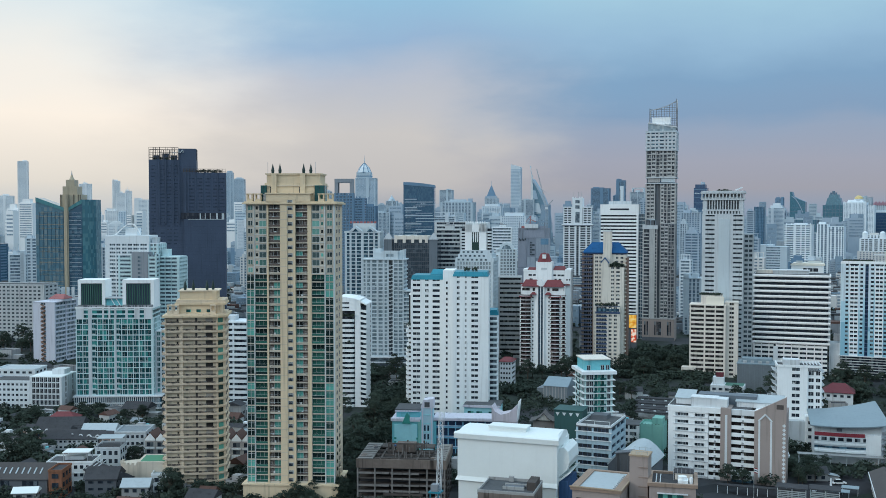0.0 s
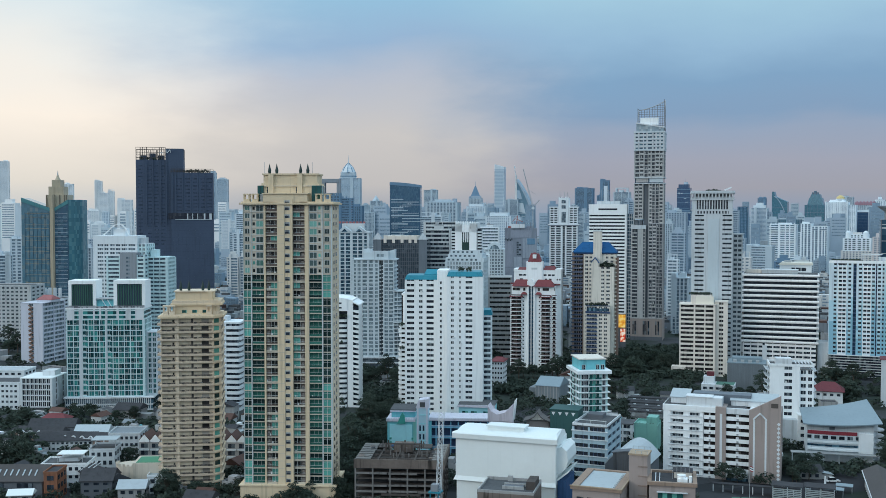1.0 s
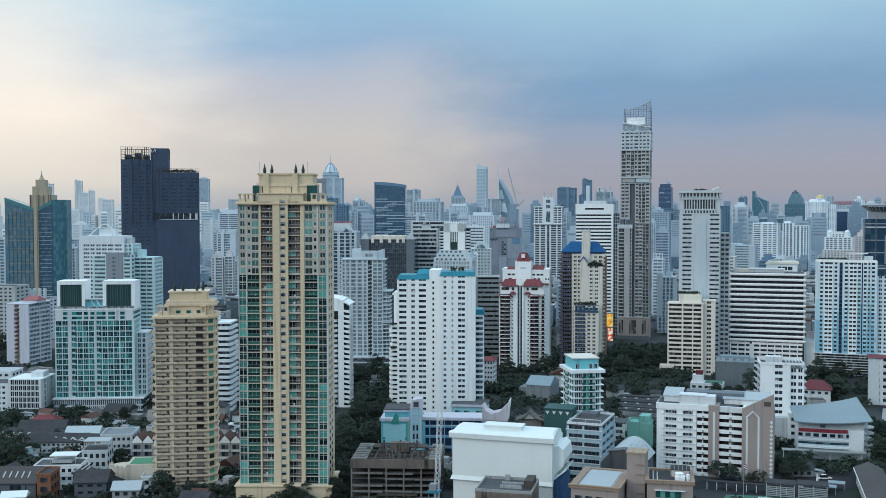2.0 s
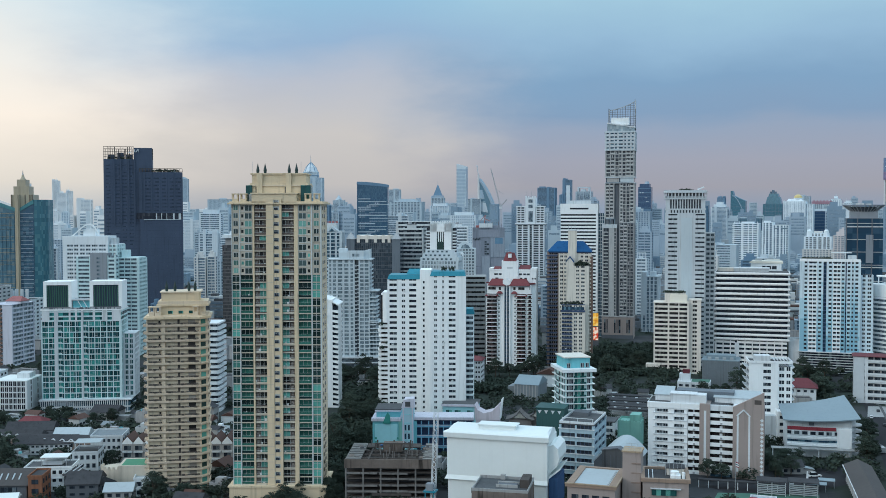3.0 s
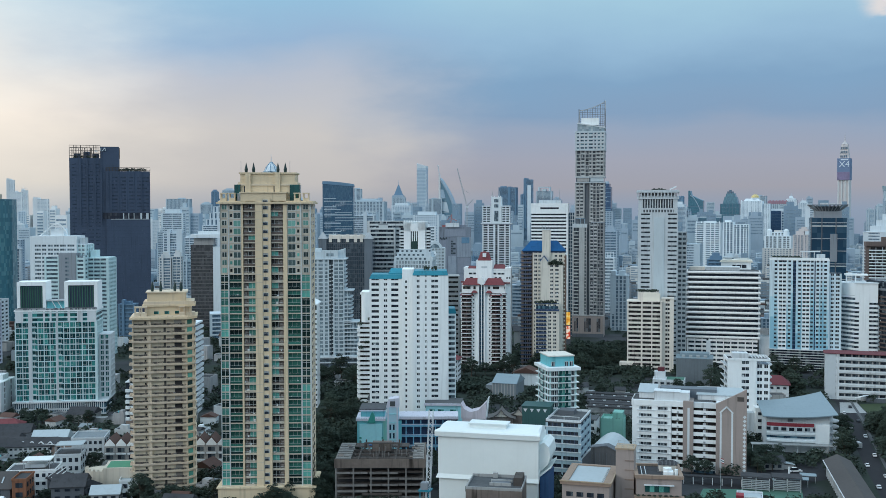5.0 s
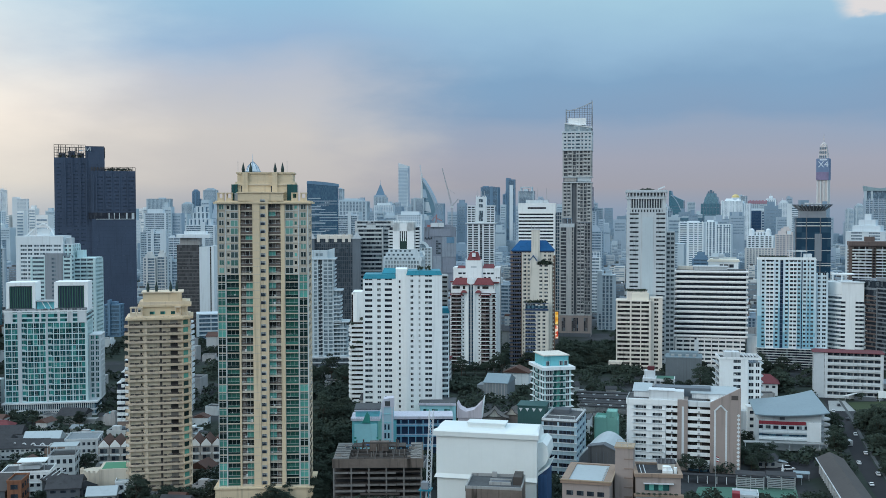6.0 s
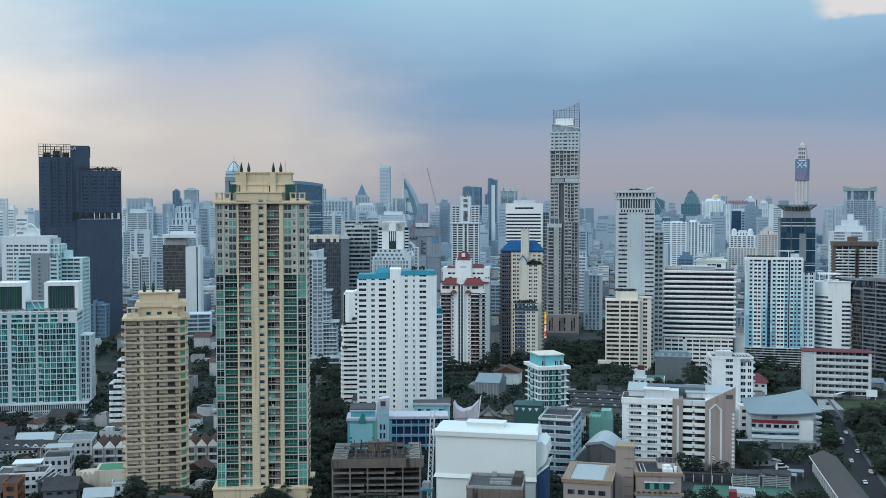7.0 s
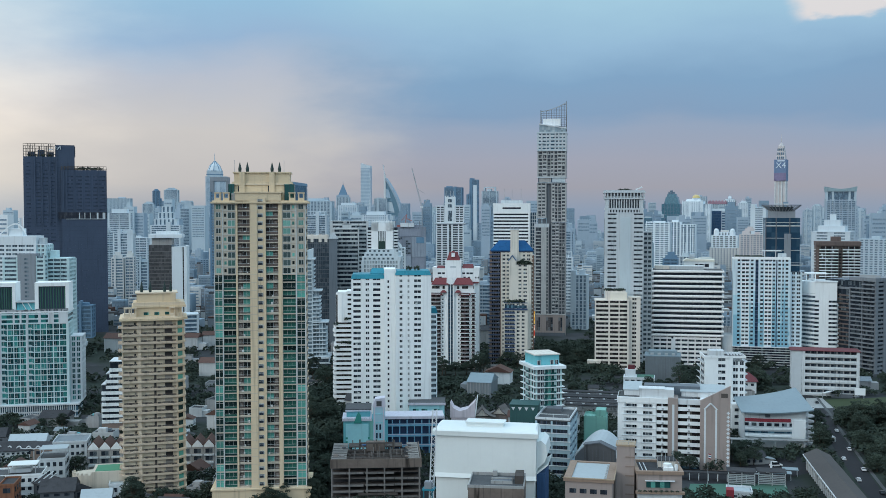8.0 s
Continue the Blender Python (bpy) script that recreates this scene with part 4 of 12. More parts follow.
def red_roof_tower():
    x, y, w, h, yaw = -178.8, 764.8, 37.5, 76.5, 4
    T = thing("apartment_tower", "white apartment tower with red tiled roofs and round balconies", "apartment tower", x, y, yaw)
    d = 16.0
    taken(x, y, w, d + 6, yaw)
    s = w / 88.0
    box("rear_body", T, WHITE, 4 * s, 7, 0, 84 * s, d, h - 1.6, "white rear slab")
    boxes("parapet", T, WHITE, [(3.6 * s, 6.8, h - 1.6, 7 * s, d, 1.9), (78 * s, 6.8, h - 1.6, 10.6 * s, d, 1.9), (10.6 * s, 6.8, h - 1.6, 18 * s, 0.4, 1.0), (56 * s, 6.8, h - 1.6, 22 * s, 0.4, 1.0)])
    for a, b in ((13, 19.5), (21, 26.5), (57.5, 62.5), (65, 70.5), (71.5, 77)):
        box("upper_window", T, G_DARK, a * s, 6.9, h - 5.0, (b - a) * s, 0.12, 1.3)
        if a != 21 and a < 70:
            box("upper_window", T, G_DARK, (a + 2) * s, 6.9, h - 8.2, (b - a - 1) * s, 0.12, 1.2)
    for a in (80.5, 85):
        box("upper_window", T, G_DARK, a * s, 6.9, h - 8.2, 2.4 * s, 0.12, 1.2)
    box("eave_roof", T, RED, 74 * s, 5.2, h - 11.8, 13 * s, 1.9, 0.9)
    box("eave_roof", T, RED, -0.4, 4.2, h - 11.2, 10 * s, 2.8, 0.9)
    box("left_body", T, WHITE, 0.2, 5.5, 0, 9 * s, d, h - 11.2)
    zt, zp = 82.4, 87.5
    box("crown_body", T, WHITE, 26.5 * s, 6.0, 0, 29 * s, 9, zt)
    prism("crest_mark", T, COOL, circle(41 * s, 5.95, 2.2, 12, 1.0, 0.03), zt - 6.0, zt - 4.6)
    hip_roof("crown_roof", T, RED, 30 * s, 6.2, zt, 22 * s, 8, (zp - zt) * 1.2, 0.3, 0.62, "red tiled crown roof")
    box("crown_dormer", T, WHITE, 38 * s, 5.9, zt + 2.4, 6 * s, 3.0, 3.4)
    hip_roof("dormer_roof", T, RED, 37.4 * s, 5.8, zt + 5.8, 7.2 * s, 3.2, 1.0, 0.1, 0.5)
    hip_roof("rear_roof", T, RED, 57 * s, 7.4, h - 0.8, 20 * s, d - 2, 3.2, 0.2, 0.85, "red tiled roof")
    hip_roof("rear_roof", T, RED, 11 * s, 8.4, h - 0.8, 13 * s, d - 4, 2.0, 0.2, 0.85, "red tiled roof")
    # front wings either side of a glazed stair
    hf = 64.2
    box("front_body", T, WHITE, 6 * s, 0, 0, 74 * s, 8, hf)
    fl = 2.98
    n = int((hf - 2) / fl)
    stair = window_mesh("stair_window", 2.6 * s, fl * 0.74, (), G_BLUE, FRAME, back=0.12, rail=True)
    box("stair_recess", T, DARKGREY, 33.5 * s, -0.18, 0, 8.2 * s, 0.18, hf + 1.5)
    for i in range(n + 1):
        for q in (34.2, 38.4):
            link("stair_window", stair[0], T, (q * s, -0.42, i * fl + 0.5))
    for q in (30.6, 37.0, 41.6):
        box("stair_fin", T, WHITE, q * s, -1.3, 0, (2.6 if q != 37.0 else 1.2) * s, 1.3, hf + 4)
    slab_xz("gable", T, WHITE, [(33 * s, hf), (43 * s, hf), (43 * s, hf + 3.4), (38 * s, hf + 5.6), (33 * s, hf + 3.4)], -1.6, 3.0)
    hip_roof("wing_roof", T, RED, 5 * s, -1.6, hf, 29 * s, 9, 4.8, 0.6, 0.62, "red tiled wing roof")
    hip_roof("wing_roof", T, RED, 43 * s, -1.6, hf, 34 * s, 9, 4.8, 0.6, 0.62, "red tiled wing roof")
    for a, b in ((20, 30), (46, 56)):
        hip_roof("porch_roof", T, RED, a * s, -2.4, hf - 6.0, (b - a) * s, 2.6, 1.6, 0.2, 0.4, "small red tiled porch roof")
        box("attic_window", T, G_BROWN, (a + 3) * s, -0.12, hf - 3.6, (b - a - 6) * s, 0.14, 2.2)
    for a, b, deep in ((0.5, 21.5, 2.7), (54, 72.5, 2.9), (74, 82.5, 2.0)):
        c, r = (a + b) / 2 * s, (b - a) / 2 * s
        box("bay_recess", T, G_BROWN, a * s + 0.8, -0.3, 0, (b - a) * s - 1.6, 0.3, hf - 6.5)
        box("attic_window", T, G_BROWN, a * s + 1.6, -0.12, hf - 3.4, (b - a) * s - 3.2, 0.14, 2.0)
        m = 3 if b - a > 10 else 2
        for j in range(m):
            box("bay_pier", T, ROSE if 0 < j < m - 1 else WHITE, a * s + (2 * r - 0.7) * j / (m - 1), -0.75, 0, 0.7, 0.5, hf - 9)
        for i in range(n):
            z = i * fl
            top = i >= n - 2
            prism("balcony", T, WHITE, circle(c, -0.3, r * 1.03, 14, 1.0, deep / r), z, z + 0.42)
            prism("balcony_rail", T, ROSE, circle(c, -0.3, r * 0.99, 14, 1.0, deep / r * 0.97), z + 0.42, z + 1.02)
            if top and i == n - 2 and b - a > 10:
                hip_roof("eave_roof", T, RED, a * s - 0.3, -2.6, z + 2.6, (b - a) * s + 0.6, 4.0, 1.3, 0.3, 0.8, "red tiled eave")
    for i in range(n):
        box("ledge", T, WHITE, 22 * s, -0.9, i * fl + 0.5, 3.2 * s, 0.9, 0.7)
        box("side_slot", T, G_DARK, 22.4 * s, -0.1, i * fl + 1.4, 2.2 * s, 0.12, 1.1)
        box("ledge", T, WHITE, 50.5 * s, -0.9, i * fl + 0.5, 3.2 * s, 0.9, 0.7)
        box("side_slot", T, G_DARK, 51 * s, -0.1, i * fl + 1.4, 2.2 * s, 0.12, 1.1)


ROSE = surface("pinkish_grey_balcony", (0.13, 0.095, 0.098), vary=0.15)
red_roof_tower()


# ---- the tower with blue roofs and planted terraces ----


def blue_roof_tower():
    x, y, w, h, yaw = -133.6, 778.6, 33.2, 89.3, 4
    T = thing("apartment_tower", "beige stepped apartment tower with blue tiled roofs and planted terraces", "apartment tower", x, y, yaw)
    d = 18.0
    s = w / 79.0
    taken(x, y, w, d + 10, yaw)
    fl = 2.95
    facade(T, 0, 6, 0, 19 * s, d, h, fl, 0.9, 0.9, BLUEGREY, G_BROWN, cols(19 * s, 0, 19, (2, 9), (10, 17)), even(d, 4, 0.5), pier=BROWN)
    facade(T, 19.6 * s, 5, 0, 56 * s, d, h, fl, 1.5, 0.3, SAND, G_DARK, cols(56 * s, 19, 75, (21, 26), (28.5, 33), (58, 62), (66, 71)), even(d, 4, 0.4))
    box("brown_side", T, TERRA, 75.8 * s, 4.0, 0, 3.4 * s, d + 2, h - 4, "reddish brown end wall")
    for i in range(int(h / fl)):
        box("balcony", T, BLUEGREY, -1.6, 3.6, i * fl, 20 * s, 2.6, 0.5)
        box("blue_rail", T, BLUERAIL, -1.7, 3.4, i * fl + 0.5, 20.4 * s, 0.2, 0.55)
        box("terrace_rail", T, SAND, 72 * s, 1.0, i * fl + 0.3, 5.5 * s, 4.0, 0.8)
    box("attic_band", T, BLUERAIL, 1 * s, 4.4, h - 1.2, 76 * s, d + 1, 1.2)
    hip_roof("blue_roof", T, BLUE, 1 * s, 4.5, h + 0.2, 75 * s, d, 7.6, 1.0, 0.6, "broad blue tiled hipped roof")
    zf = 106.3
    box("tall_fin", T, SAND, 36 * s, 3.0, 0, 15 * s, 6.0, zf - 1, "beige lift shaft")
    box("fin_cap", T, WHITE2, 35.5 * s, 2.6, zf - 1, 16 * s, 6.8, 0.8)
    for q in (36, 42, 48):
        prism("aerial", T, STEEL, circle(q * s, 5, 0.15, 5), zf, zf + 3)
    z1 = 78.6
    facade(T, 34 * s, 0.5, 0, 39 * s, 5.5, z1, fl, 1.6, 0.3, SAND, G_DARK, cols(39 * s, 34, 73, (51, 56), (60, 66)), [(1, 4)])
    slab_xz("gable", T, SAND, [(33 * s, z1 - 2), (46 * s, z1 - 2), (46 * s, z1 + 3.0), (39.5 * s, z1 + 6.5), (33 * s, z1 + 3.0)], 0.0, 5.8)
    slab_xz("gable_roof", T, BLUE, [(32.2 * s, z1 + 2.7), (39.5 * s, z1 + 6.7), (46.8 * s, z1 + 2.7), (46.8 * s, z1 + 3.4), (39.5 * s, z1 + 7.5), (32.2 * s, z1 + 3.4)], -0.4, 6.0)
    z2 = 49.1
    facade(T, 25 * s, -4.0, 0, 42 * s, 5.0, z2, fl, 1.4, 0.3, SAND, G_DARK, cols(42 * s, 25, 67, (26, 44), (48, 53), (57, 62)), [(1, 4)])
    for i in range(int(z2 / fl)):
        box("blue_rail", T, BLUERAIL, 26 * s, -5.2, i * fl + 0.3, 19 * s, 1.0, 0.9)
    box("terrace_band", T, BLUERAIL, 24.5 * s, -4.6, z2 + 0.3, 43 * s, 0.5, 0.6)
    box("terrace_band", T, BLUERAIL, 24.5 * s, -4.9, z2 - 5.0, 43 * s, 0.8, 1.4)
    box("terrace_shade", T, G_BLUE, 26 * s, -4.5, z2 - 3.4, 40 * s, 0.3, 2.2)
    box("terrace_roof", T, SAND, 24.5 * s, -4.4, z2, 43 * s, 5.4, 0.5)
    r = random.Random(3)
    for q in range(6):
        clump("terrace_planting", T, (28 + 6.5 * q) * s, -3.0, z2 + 0.3, r.uniform(1.6, 3.0))
    for q in range(4):
        clump("terrace_planting", T, (52 + 6 * q) * s, 2.0, z1 + 0.2, r.uniform(2.0, 3.8))


BLUEGREY = surface("blue_grey_paint", (0.16, 0.17, 0.21), vary=0.2)
BLUERAIL = surface("blue_painted_rail", (0.045, 0.08, 0.155), rough=0.6)
SAND = surface("sand_paint", (0.68, 0.65, 0.58), vary=0.12, streak=0.25)
TERRA = surface("terracotta_brown_paint", (0.25, 0.16, 0.125), vary=0.2)
blue_roof_tower()


# ---- the tall tower with an open crown ----


def open_crown_tower():
    x, y, w, h, yaw = -109.3, 980.5, 26.9, 193.4, 0
    T = thing("apartment_tower", "very tall grey tower under completion with an open slanted crown", "apartment tower", x, y, yaw)
    d = 23.0
    taken(x, y, w, d, yaw)
    s = w / 52.0
    zm, zl, zb = 147.9, 108.9, 20.5
    fl = 3.3
    r = random.Random(41)

    def frame_storeys(x0, y0, z0, wide, deep, high, posts, rail, wall, sides=5):
        """Open concrete storeys: glass set back, slab edges, posts and pale balcony rails on some bays."""
        box("glazing", T, G_SHADE, x0 + 0.9, y0 + 0.9, z0, wide - 1.8, deep - 1.8, high)
        k = max(1, int(round(high / fl)))
        step = high / k
        lines = [(x0, y0, z0 + i * step, wide, deep, 0.7) for i in range(k)]
        up = [(x0 + p * s, y0 + 0.1, z0, q * s, 0.9, high) for p, q in posts]
        up += [(x0 + wide - 0.9, y0 + deep * j / sides, z0, 0.85, 0.7, high) for j in range(1, sides)]
        up += [(x0 + 0.05, y0 + deep * j / sides, z0, 0.85, 0.7, high) for j in range(1, sides)]
        bays = [(a + qa, b) for (a, qa), (b, _) in zip(posts, posts[1:])]
        rails = []
        for j, (a, b) in enumerate(bays):
            tall = r.choice((0.5, 0.8, 1.0)) if r.random() < rail + 0.2 else 0.0
            for i in range(k):
                if tall and r.random() < 0.93:
                    rails.append((x0 + a * s, y0 + 0.15, z0 + i * step + 0.7, (b - a) * s, 0.12, tall))
                if r.random() < 0.18:
                    rails.append((x0 + (a + (b - a) * r.uniform(0.2, 0.6)) * s, y0 + 0.75, z0 + i * step + 0.7, r.uniform(0.3, 0.7), 0.1, step - 1.4))
        boxes("floor_edge", T, wall, lines, stuff=True)
        boxes("frame_post", T, wall, up, stuff=True)
        boxes("balcony_railing", T, CRETE2, rails, stuff=True)

    # upper storeys with broad pale panels
    facade(T, 0, 0, h - 17, w, d, 17, 3.4, 2.0, 0.5, COOL, G_BLUE, cols(w, 0, 52, (2, 6), (9, 15), (17, 21), (24, 31), (34, 37), (40, 44), (47, 50.5)), even(d, 4, 0.5), joined=True, fine=False)
    for i in range(4):
        box("panel_band", T, PANEL, 18 * s * (i % 2), -0.7, h - 16.4 + 3.4 * i, 30 * s, 0.2, 1.0)
    box("top_glass_rail", T, PANEL, -0.8, -0.8, h - 0.2, w + 1.6, d + 1.6, 1.6, "pale glass terrace rail")
    frame_storeys(-0.2, 0, zm + 4, w + 0.4, d, h - 21 - zm, ((0, 2.2), (9, 1.6), (16.5, 2.0), (24, 1.4), (29, 2.4), (36.5, 1.6), (44, 1.6), (50.2, 2.2)), 0.55, CRETE)
    box("sky_garden", T, G_BLUE, 0.6, 0.6, zm - 2, w - 1.2, d - 1.2, 6)
    box("sky_garden_screen", T, PANEL, 27 * s, 0.2, zm - 0.6, 24 * s, 0.3, 4.0, "pale glass sky garden screen")
    box("sky_garden_net", T, STONE, 3 * s, 0.3, zm - 0.6, 22 * s, 0.3, 4.4)
    for zz in (zm - 2, zm + 3.2):
        box("sky_garden_rail", T, COOL, -0.6, -0.6, zz, w + 1.2, d + 1.2, 0.8)
    frame_storeys(-0.4, 0, zl + 4, 17 * s, d, zm - 6 - zl, ((0, 2.4), (7.5, 1.8), (14.8, 2.4)), 0.7, CRETE)
    box("dark_slot", T, DARKGREY, 16.6 * s, 1.6, zb, 9.5 * s, d - 3, zm - zb - 2, "dark recessed shaft")
    frame_storeys(25.5 * s, 0, zl, 26.9 * s, d, zm - 2 - zl, ((0, 1.8), (5.5, 1.2), (11, 1.8), (18, 1.6), (24.9, 2.2)), 0.6, CRETE)
    # lower left body with a blank pale panel between balcony stacks
    lx, lw = -4.5 * s, 25.5 * s
    box("lower_glass", T, G_SHADE, lx + 0.8, -0.7, zb, lw - 1.6, d, zl - zb - 5)
    box("blank_panel", T, CRETE, lx + 11.5 * s, -1.5, zb, 10 * s, 1.6, zl - zb - 2, "pale concrete panel")
    box("corner_panel", T, CRETE, lx, -1.5, zb, 2.0 * s, d, zl - zb - 2)
    box("corner_panel", T, STONE, lx + lw - 1.4 * s, -1.4, zb, 1.4 * s, d, zl - zb - 4)
    box("terrace_cap", T, COOL, lx - 0.4, -1.9, zl - 5.0, lw + 0.8, d, 3.6)
    k = int((zl - zb - 5) / fl)
    for i in range(k):
        z = zb + i * fl
        box("balcony", T, CRETE2, lx - 0.3, -2.3, z, 11.2 * s, 2.2, 0.9)
        box("balcony", T, CRETE, lx + 21.8 * s, -1.9, z, 3.0 * s, 1.8, 0.9)
        box("panel_joint", T, STONE, lx + 11.6 * s, -1.56, z + 0.2, 9.8 * s, 0.08, 0.16)
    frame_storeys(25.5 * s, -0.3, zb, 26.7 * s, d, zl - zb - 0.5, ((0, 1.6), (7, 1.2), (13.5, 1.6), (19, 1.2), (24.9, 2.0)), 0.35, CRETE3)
    for q in range(3):
        box("terrace_plant_room", T, DARKGREY, (1 + 8 * q) * s, 2.0, zl - 1.4, 5.5 * s, 8, 4.6)
    # louvred base
    box("base", T, TAUPE, -5 * s, -2.6, 0, 57 * s, d + 4, zb, "taupe panelled base")
    box("base_coping", T, STONE, -5.6 * s, -3.0, zb - 0.4, 58.2 * s, d + 5, 0.9)
    # dark strip puts the ground floor's shadow along the foot
    box("base_shadow_band", T, DARKGREY, -5.2 * s, -2.8, 0, 57.4 * s, 0.3, 3.4)
    for q, b in ((0.075, 6.6), (0.395, 11.5), (0.785, 6.6)):
        lv = box("base_louvre", T, G_DARK, -5 * s + 57 * s * q, -2.8, zb * 0.26, b * s, 0.3, zb * 0.62)
        for i in range(1, int(b / 2)):
            box("louvre_fin", lv, TAUPE, 2.0 * i * s, -0.12, 0, 0.35, 0.12, zb * 0.62)
    # crown: an open lattice that sweeps up to one corner
    zs, ze = 215.6, 224.2
    box("crown_room", T, WHITE, 9.5 * s, 3, h + 7.5, 32 * s, 9, 6.6, "white roof room")
    slab_xz("sloped_terrace", T, G_MID0, [(3 * s, h + 1.4), (52 * s, h + 1.4), (52 * s, h + 4.6), (3 * s, h + 9.0)], 0.6, d - 1, "pale sloping terrace screen")
    slab_xz("terrace_edge", T, WHITE2, [(2.4 * s, h + 8.6), (52.6 * s, h + 4.3), (52.6 * s, h + 5.3), (2.4 * s, h + 9.6)], 0.3, d - 0.7)
    nx = 10

    def top_at(u):
        return zs + (ze - zs) * (0.30 * u + 0.70 * u * u)

    for i in range(nx + 1):
        u = i / nx
        px = (5.0 + 47.0 * u) * s
        for yy in (d * 0.55,) if 0 < i < nx else (1.0, d * 0.55):
            box("crown_post", T, CROWNBAR, px, yy, h + 2, 0.42, 0.4, top_at(u) - h - 2)
    for k in range(8):
        z = h + 5 + (zs - h - 5) * (k + 1) / 8
        box("crown_rail", T, CROWNBAR, 5 * s, d * 0.55 - 0.1, z, 47.5 * s, 0.3, 0.3)
        box("crown_rail", T, CROWNBAR, 51.7 * s, 1.0, z, 0.3, d * 0.55, 0.3)
        box("crown_rail", T, CROWNBAR, 5 * s, 1.0, z, 0.3, d * 0.55, 0.3)
    for k in range(3):
        box("crown_rail", T, CROWNBAR, (30 + 7 * k) * s, d * 0.55 - 0.1, zs + 1.6 + 2.2 * k, (22 - 7 * k) * s, 0.3, 0.3)
    prof = [((5.0 + 47.4 * i / 10) * s, top_at(i / 10)) for i in range(11)]
    slab_xz("crown_edge", T, STEEL, prof + [(px, z - 0.7) for px, z in reversed(prof)], d * 0.55 - 0.3, d * 0.55 + 0.6, "curved steel crown edge")
    bars("crown_edge_side", T, STEEL, (5.2 * s, 1.0, h + 9.0), (5.2 * s, d * 0.55, zs), 0.35)
    bars("crown_edge_side", T, STEEL, (52.0 * s, 1.0, h + 5.0), (52.0 * s, d * 0.55, ze), 0.35)


CRETE = surface("light_grey_concrete", (0.405, 0.42, 0.42), vary=0.2, streak=0.4)
# CRETE3 is the light concrete with shade put into its colour
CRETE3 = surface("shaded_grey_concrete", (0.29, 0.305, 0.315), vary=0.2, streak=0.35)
CRETE2 = surface("pale_warm_concrete", (0.48, 0.495, 0.495), vary=0.18, streak=0.3)
G_SHADE = glazing("unlit_grey_glass", (0.062, 0.074, 0.09), (0.12, 0.14, 0.155), 0.3, spec=0.3)
PANEL = surface("pale_blue_panel", (0.50, 0.58, 0.62), rough=0.4, vary=0.08, streak=0.12)
G_MID0 = glazing("pale_terrace_glass", (0.22, 0.29, 0.33), (0.34, 0.41, 0.44), 0.4, cell=(2.0, 2.0, 2.4), tone=0.2)
CROWNBAR = surface("dark_crown_steel", (0.16, 0.17, 0.19), rough=0.6)
COOL2 = surface("cool_grey_concrete", (0.50, 0.53, 0.54), vary=0.18, streak=0.3)
STONE = surface("warm_grey_concrete", (0.37, 0.37, 0.365), vary=0.2, streak=0.35)
open_crown_tower()


# ---- the grey slab with a colonnaded top ----


def slot_window_tower():
    x, y, w, h, yaw = -46.8, 795.0, 29.0, 135.8, 0
    T = thing("office_tower", "tall pale grey office tower with slot windows and a blank centre", "office tower", x, y, yaw)
    d = 26.0
    s = w / 70.0
    taken(x, y, w, d, yaw)
    zc = 117.9
    fr = cols(w, 1244, 1314, (1249, 1265), (1297, 1313))
    facade(T, 0, 0, 0, w, d, zc, 3.5, 2.2, 0.3, COOL, G_DARK, fr, even(d, 2, 0.7), sill=0.2, fine=False)
    box("blank_panel", T, PANEL, *cols(w, 1244, 1314, (1272, 1291))[0][:1], -0.75, 0, 19 * s, 0.7, zc - 3, "smooth pale blue-grey panel")
    # attic: small squares, a tall colonnade, a row of larger squares under the cornice
    box("attic_glass", T, G_SLATE, 0.8, 0.8, zc, w - 1.6, d - 1.6, h - zc - 2)
    for z, k, o in ((zc, 0.9, 0.4), (zc + 2.9, 1.2, 0.5), (h - 6.9, 1.2, 1.1), (h - 2.1, 1.0, 1.6), (h - 1.1, 1.1, 1.1)):
        box("attic_band", T, COOL, -o, -o, z, w + 2 * o, d + 2 * o, k)
    for i in range(13):
        box("attic_post", T, COOL, w * i / 13 + 0.35, -0.3, zc + 0.9, 1.1, 1.2, 2.0)
    for i in range(13):
        box("attic_column", T, COOL, 7 * s + (w - 14 * s) * i / 12 - 0.35, -0.4, zc + 4.1, 0.7, 1.4, h - zc - 11.0)
    for i in range(13):
        box("attic_post", T, COOL, -1.0 + (w + 1.0) * i / 12, -1.0, h - 5.7, 0.95, 1.6, 3.6)
    box("attic_back", T, COOL2, 0.2, 0.5, h - 5.7, w - 0.4, 0.3, 1.3)
    for q in (0, w - 6 * s):
        box("corner_block", T, COOL, q, -0.45, zc, 6 * s, d + 0.9, h - zc - 6.5)
    for i in range(7):
        clump("roof_planting", T, w * (0.36 + 0.055 * i), 4, h - 0.5, (1.1, 1.5, 1.2, 1.7, 1.5, 1.1, 0.9)[i])
    bars("roof_boom", T, WHITE2, (w * 0.8, 4, h + 0.5), (w * 0.97, 4, h + 2.5), 0.5)
    facade(T, w + 0.4, 9, 0, 6.4, d - 8, 103, 3.5, 1.7, 0.4, COOL2, G_SLATE, [(0.6, 3.0), (3.8, 6.2)], even(d - 8, 3, 0.7), fine=False, core=False)
    box("wing_glass", T, G_SLATE, w + 0.4, 9, 0, 6.4, d - 8, 103)
    box("wing_roof", T, COOL2, w + 0.2, 8.6, 103, 7.0, d - 7.4, 0.8)
    box("flank_glass", T, G_DARK, -0.5, 4, 6, 0.3, d - 8, zc - 10)


slot_window_tower()


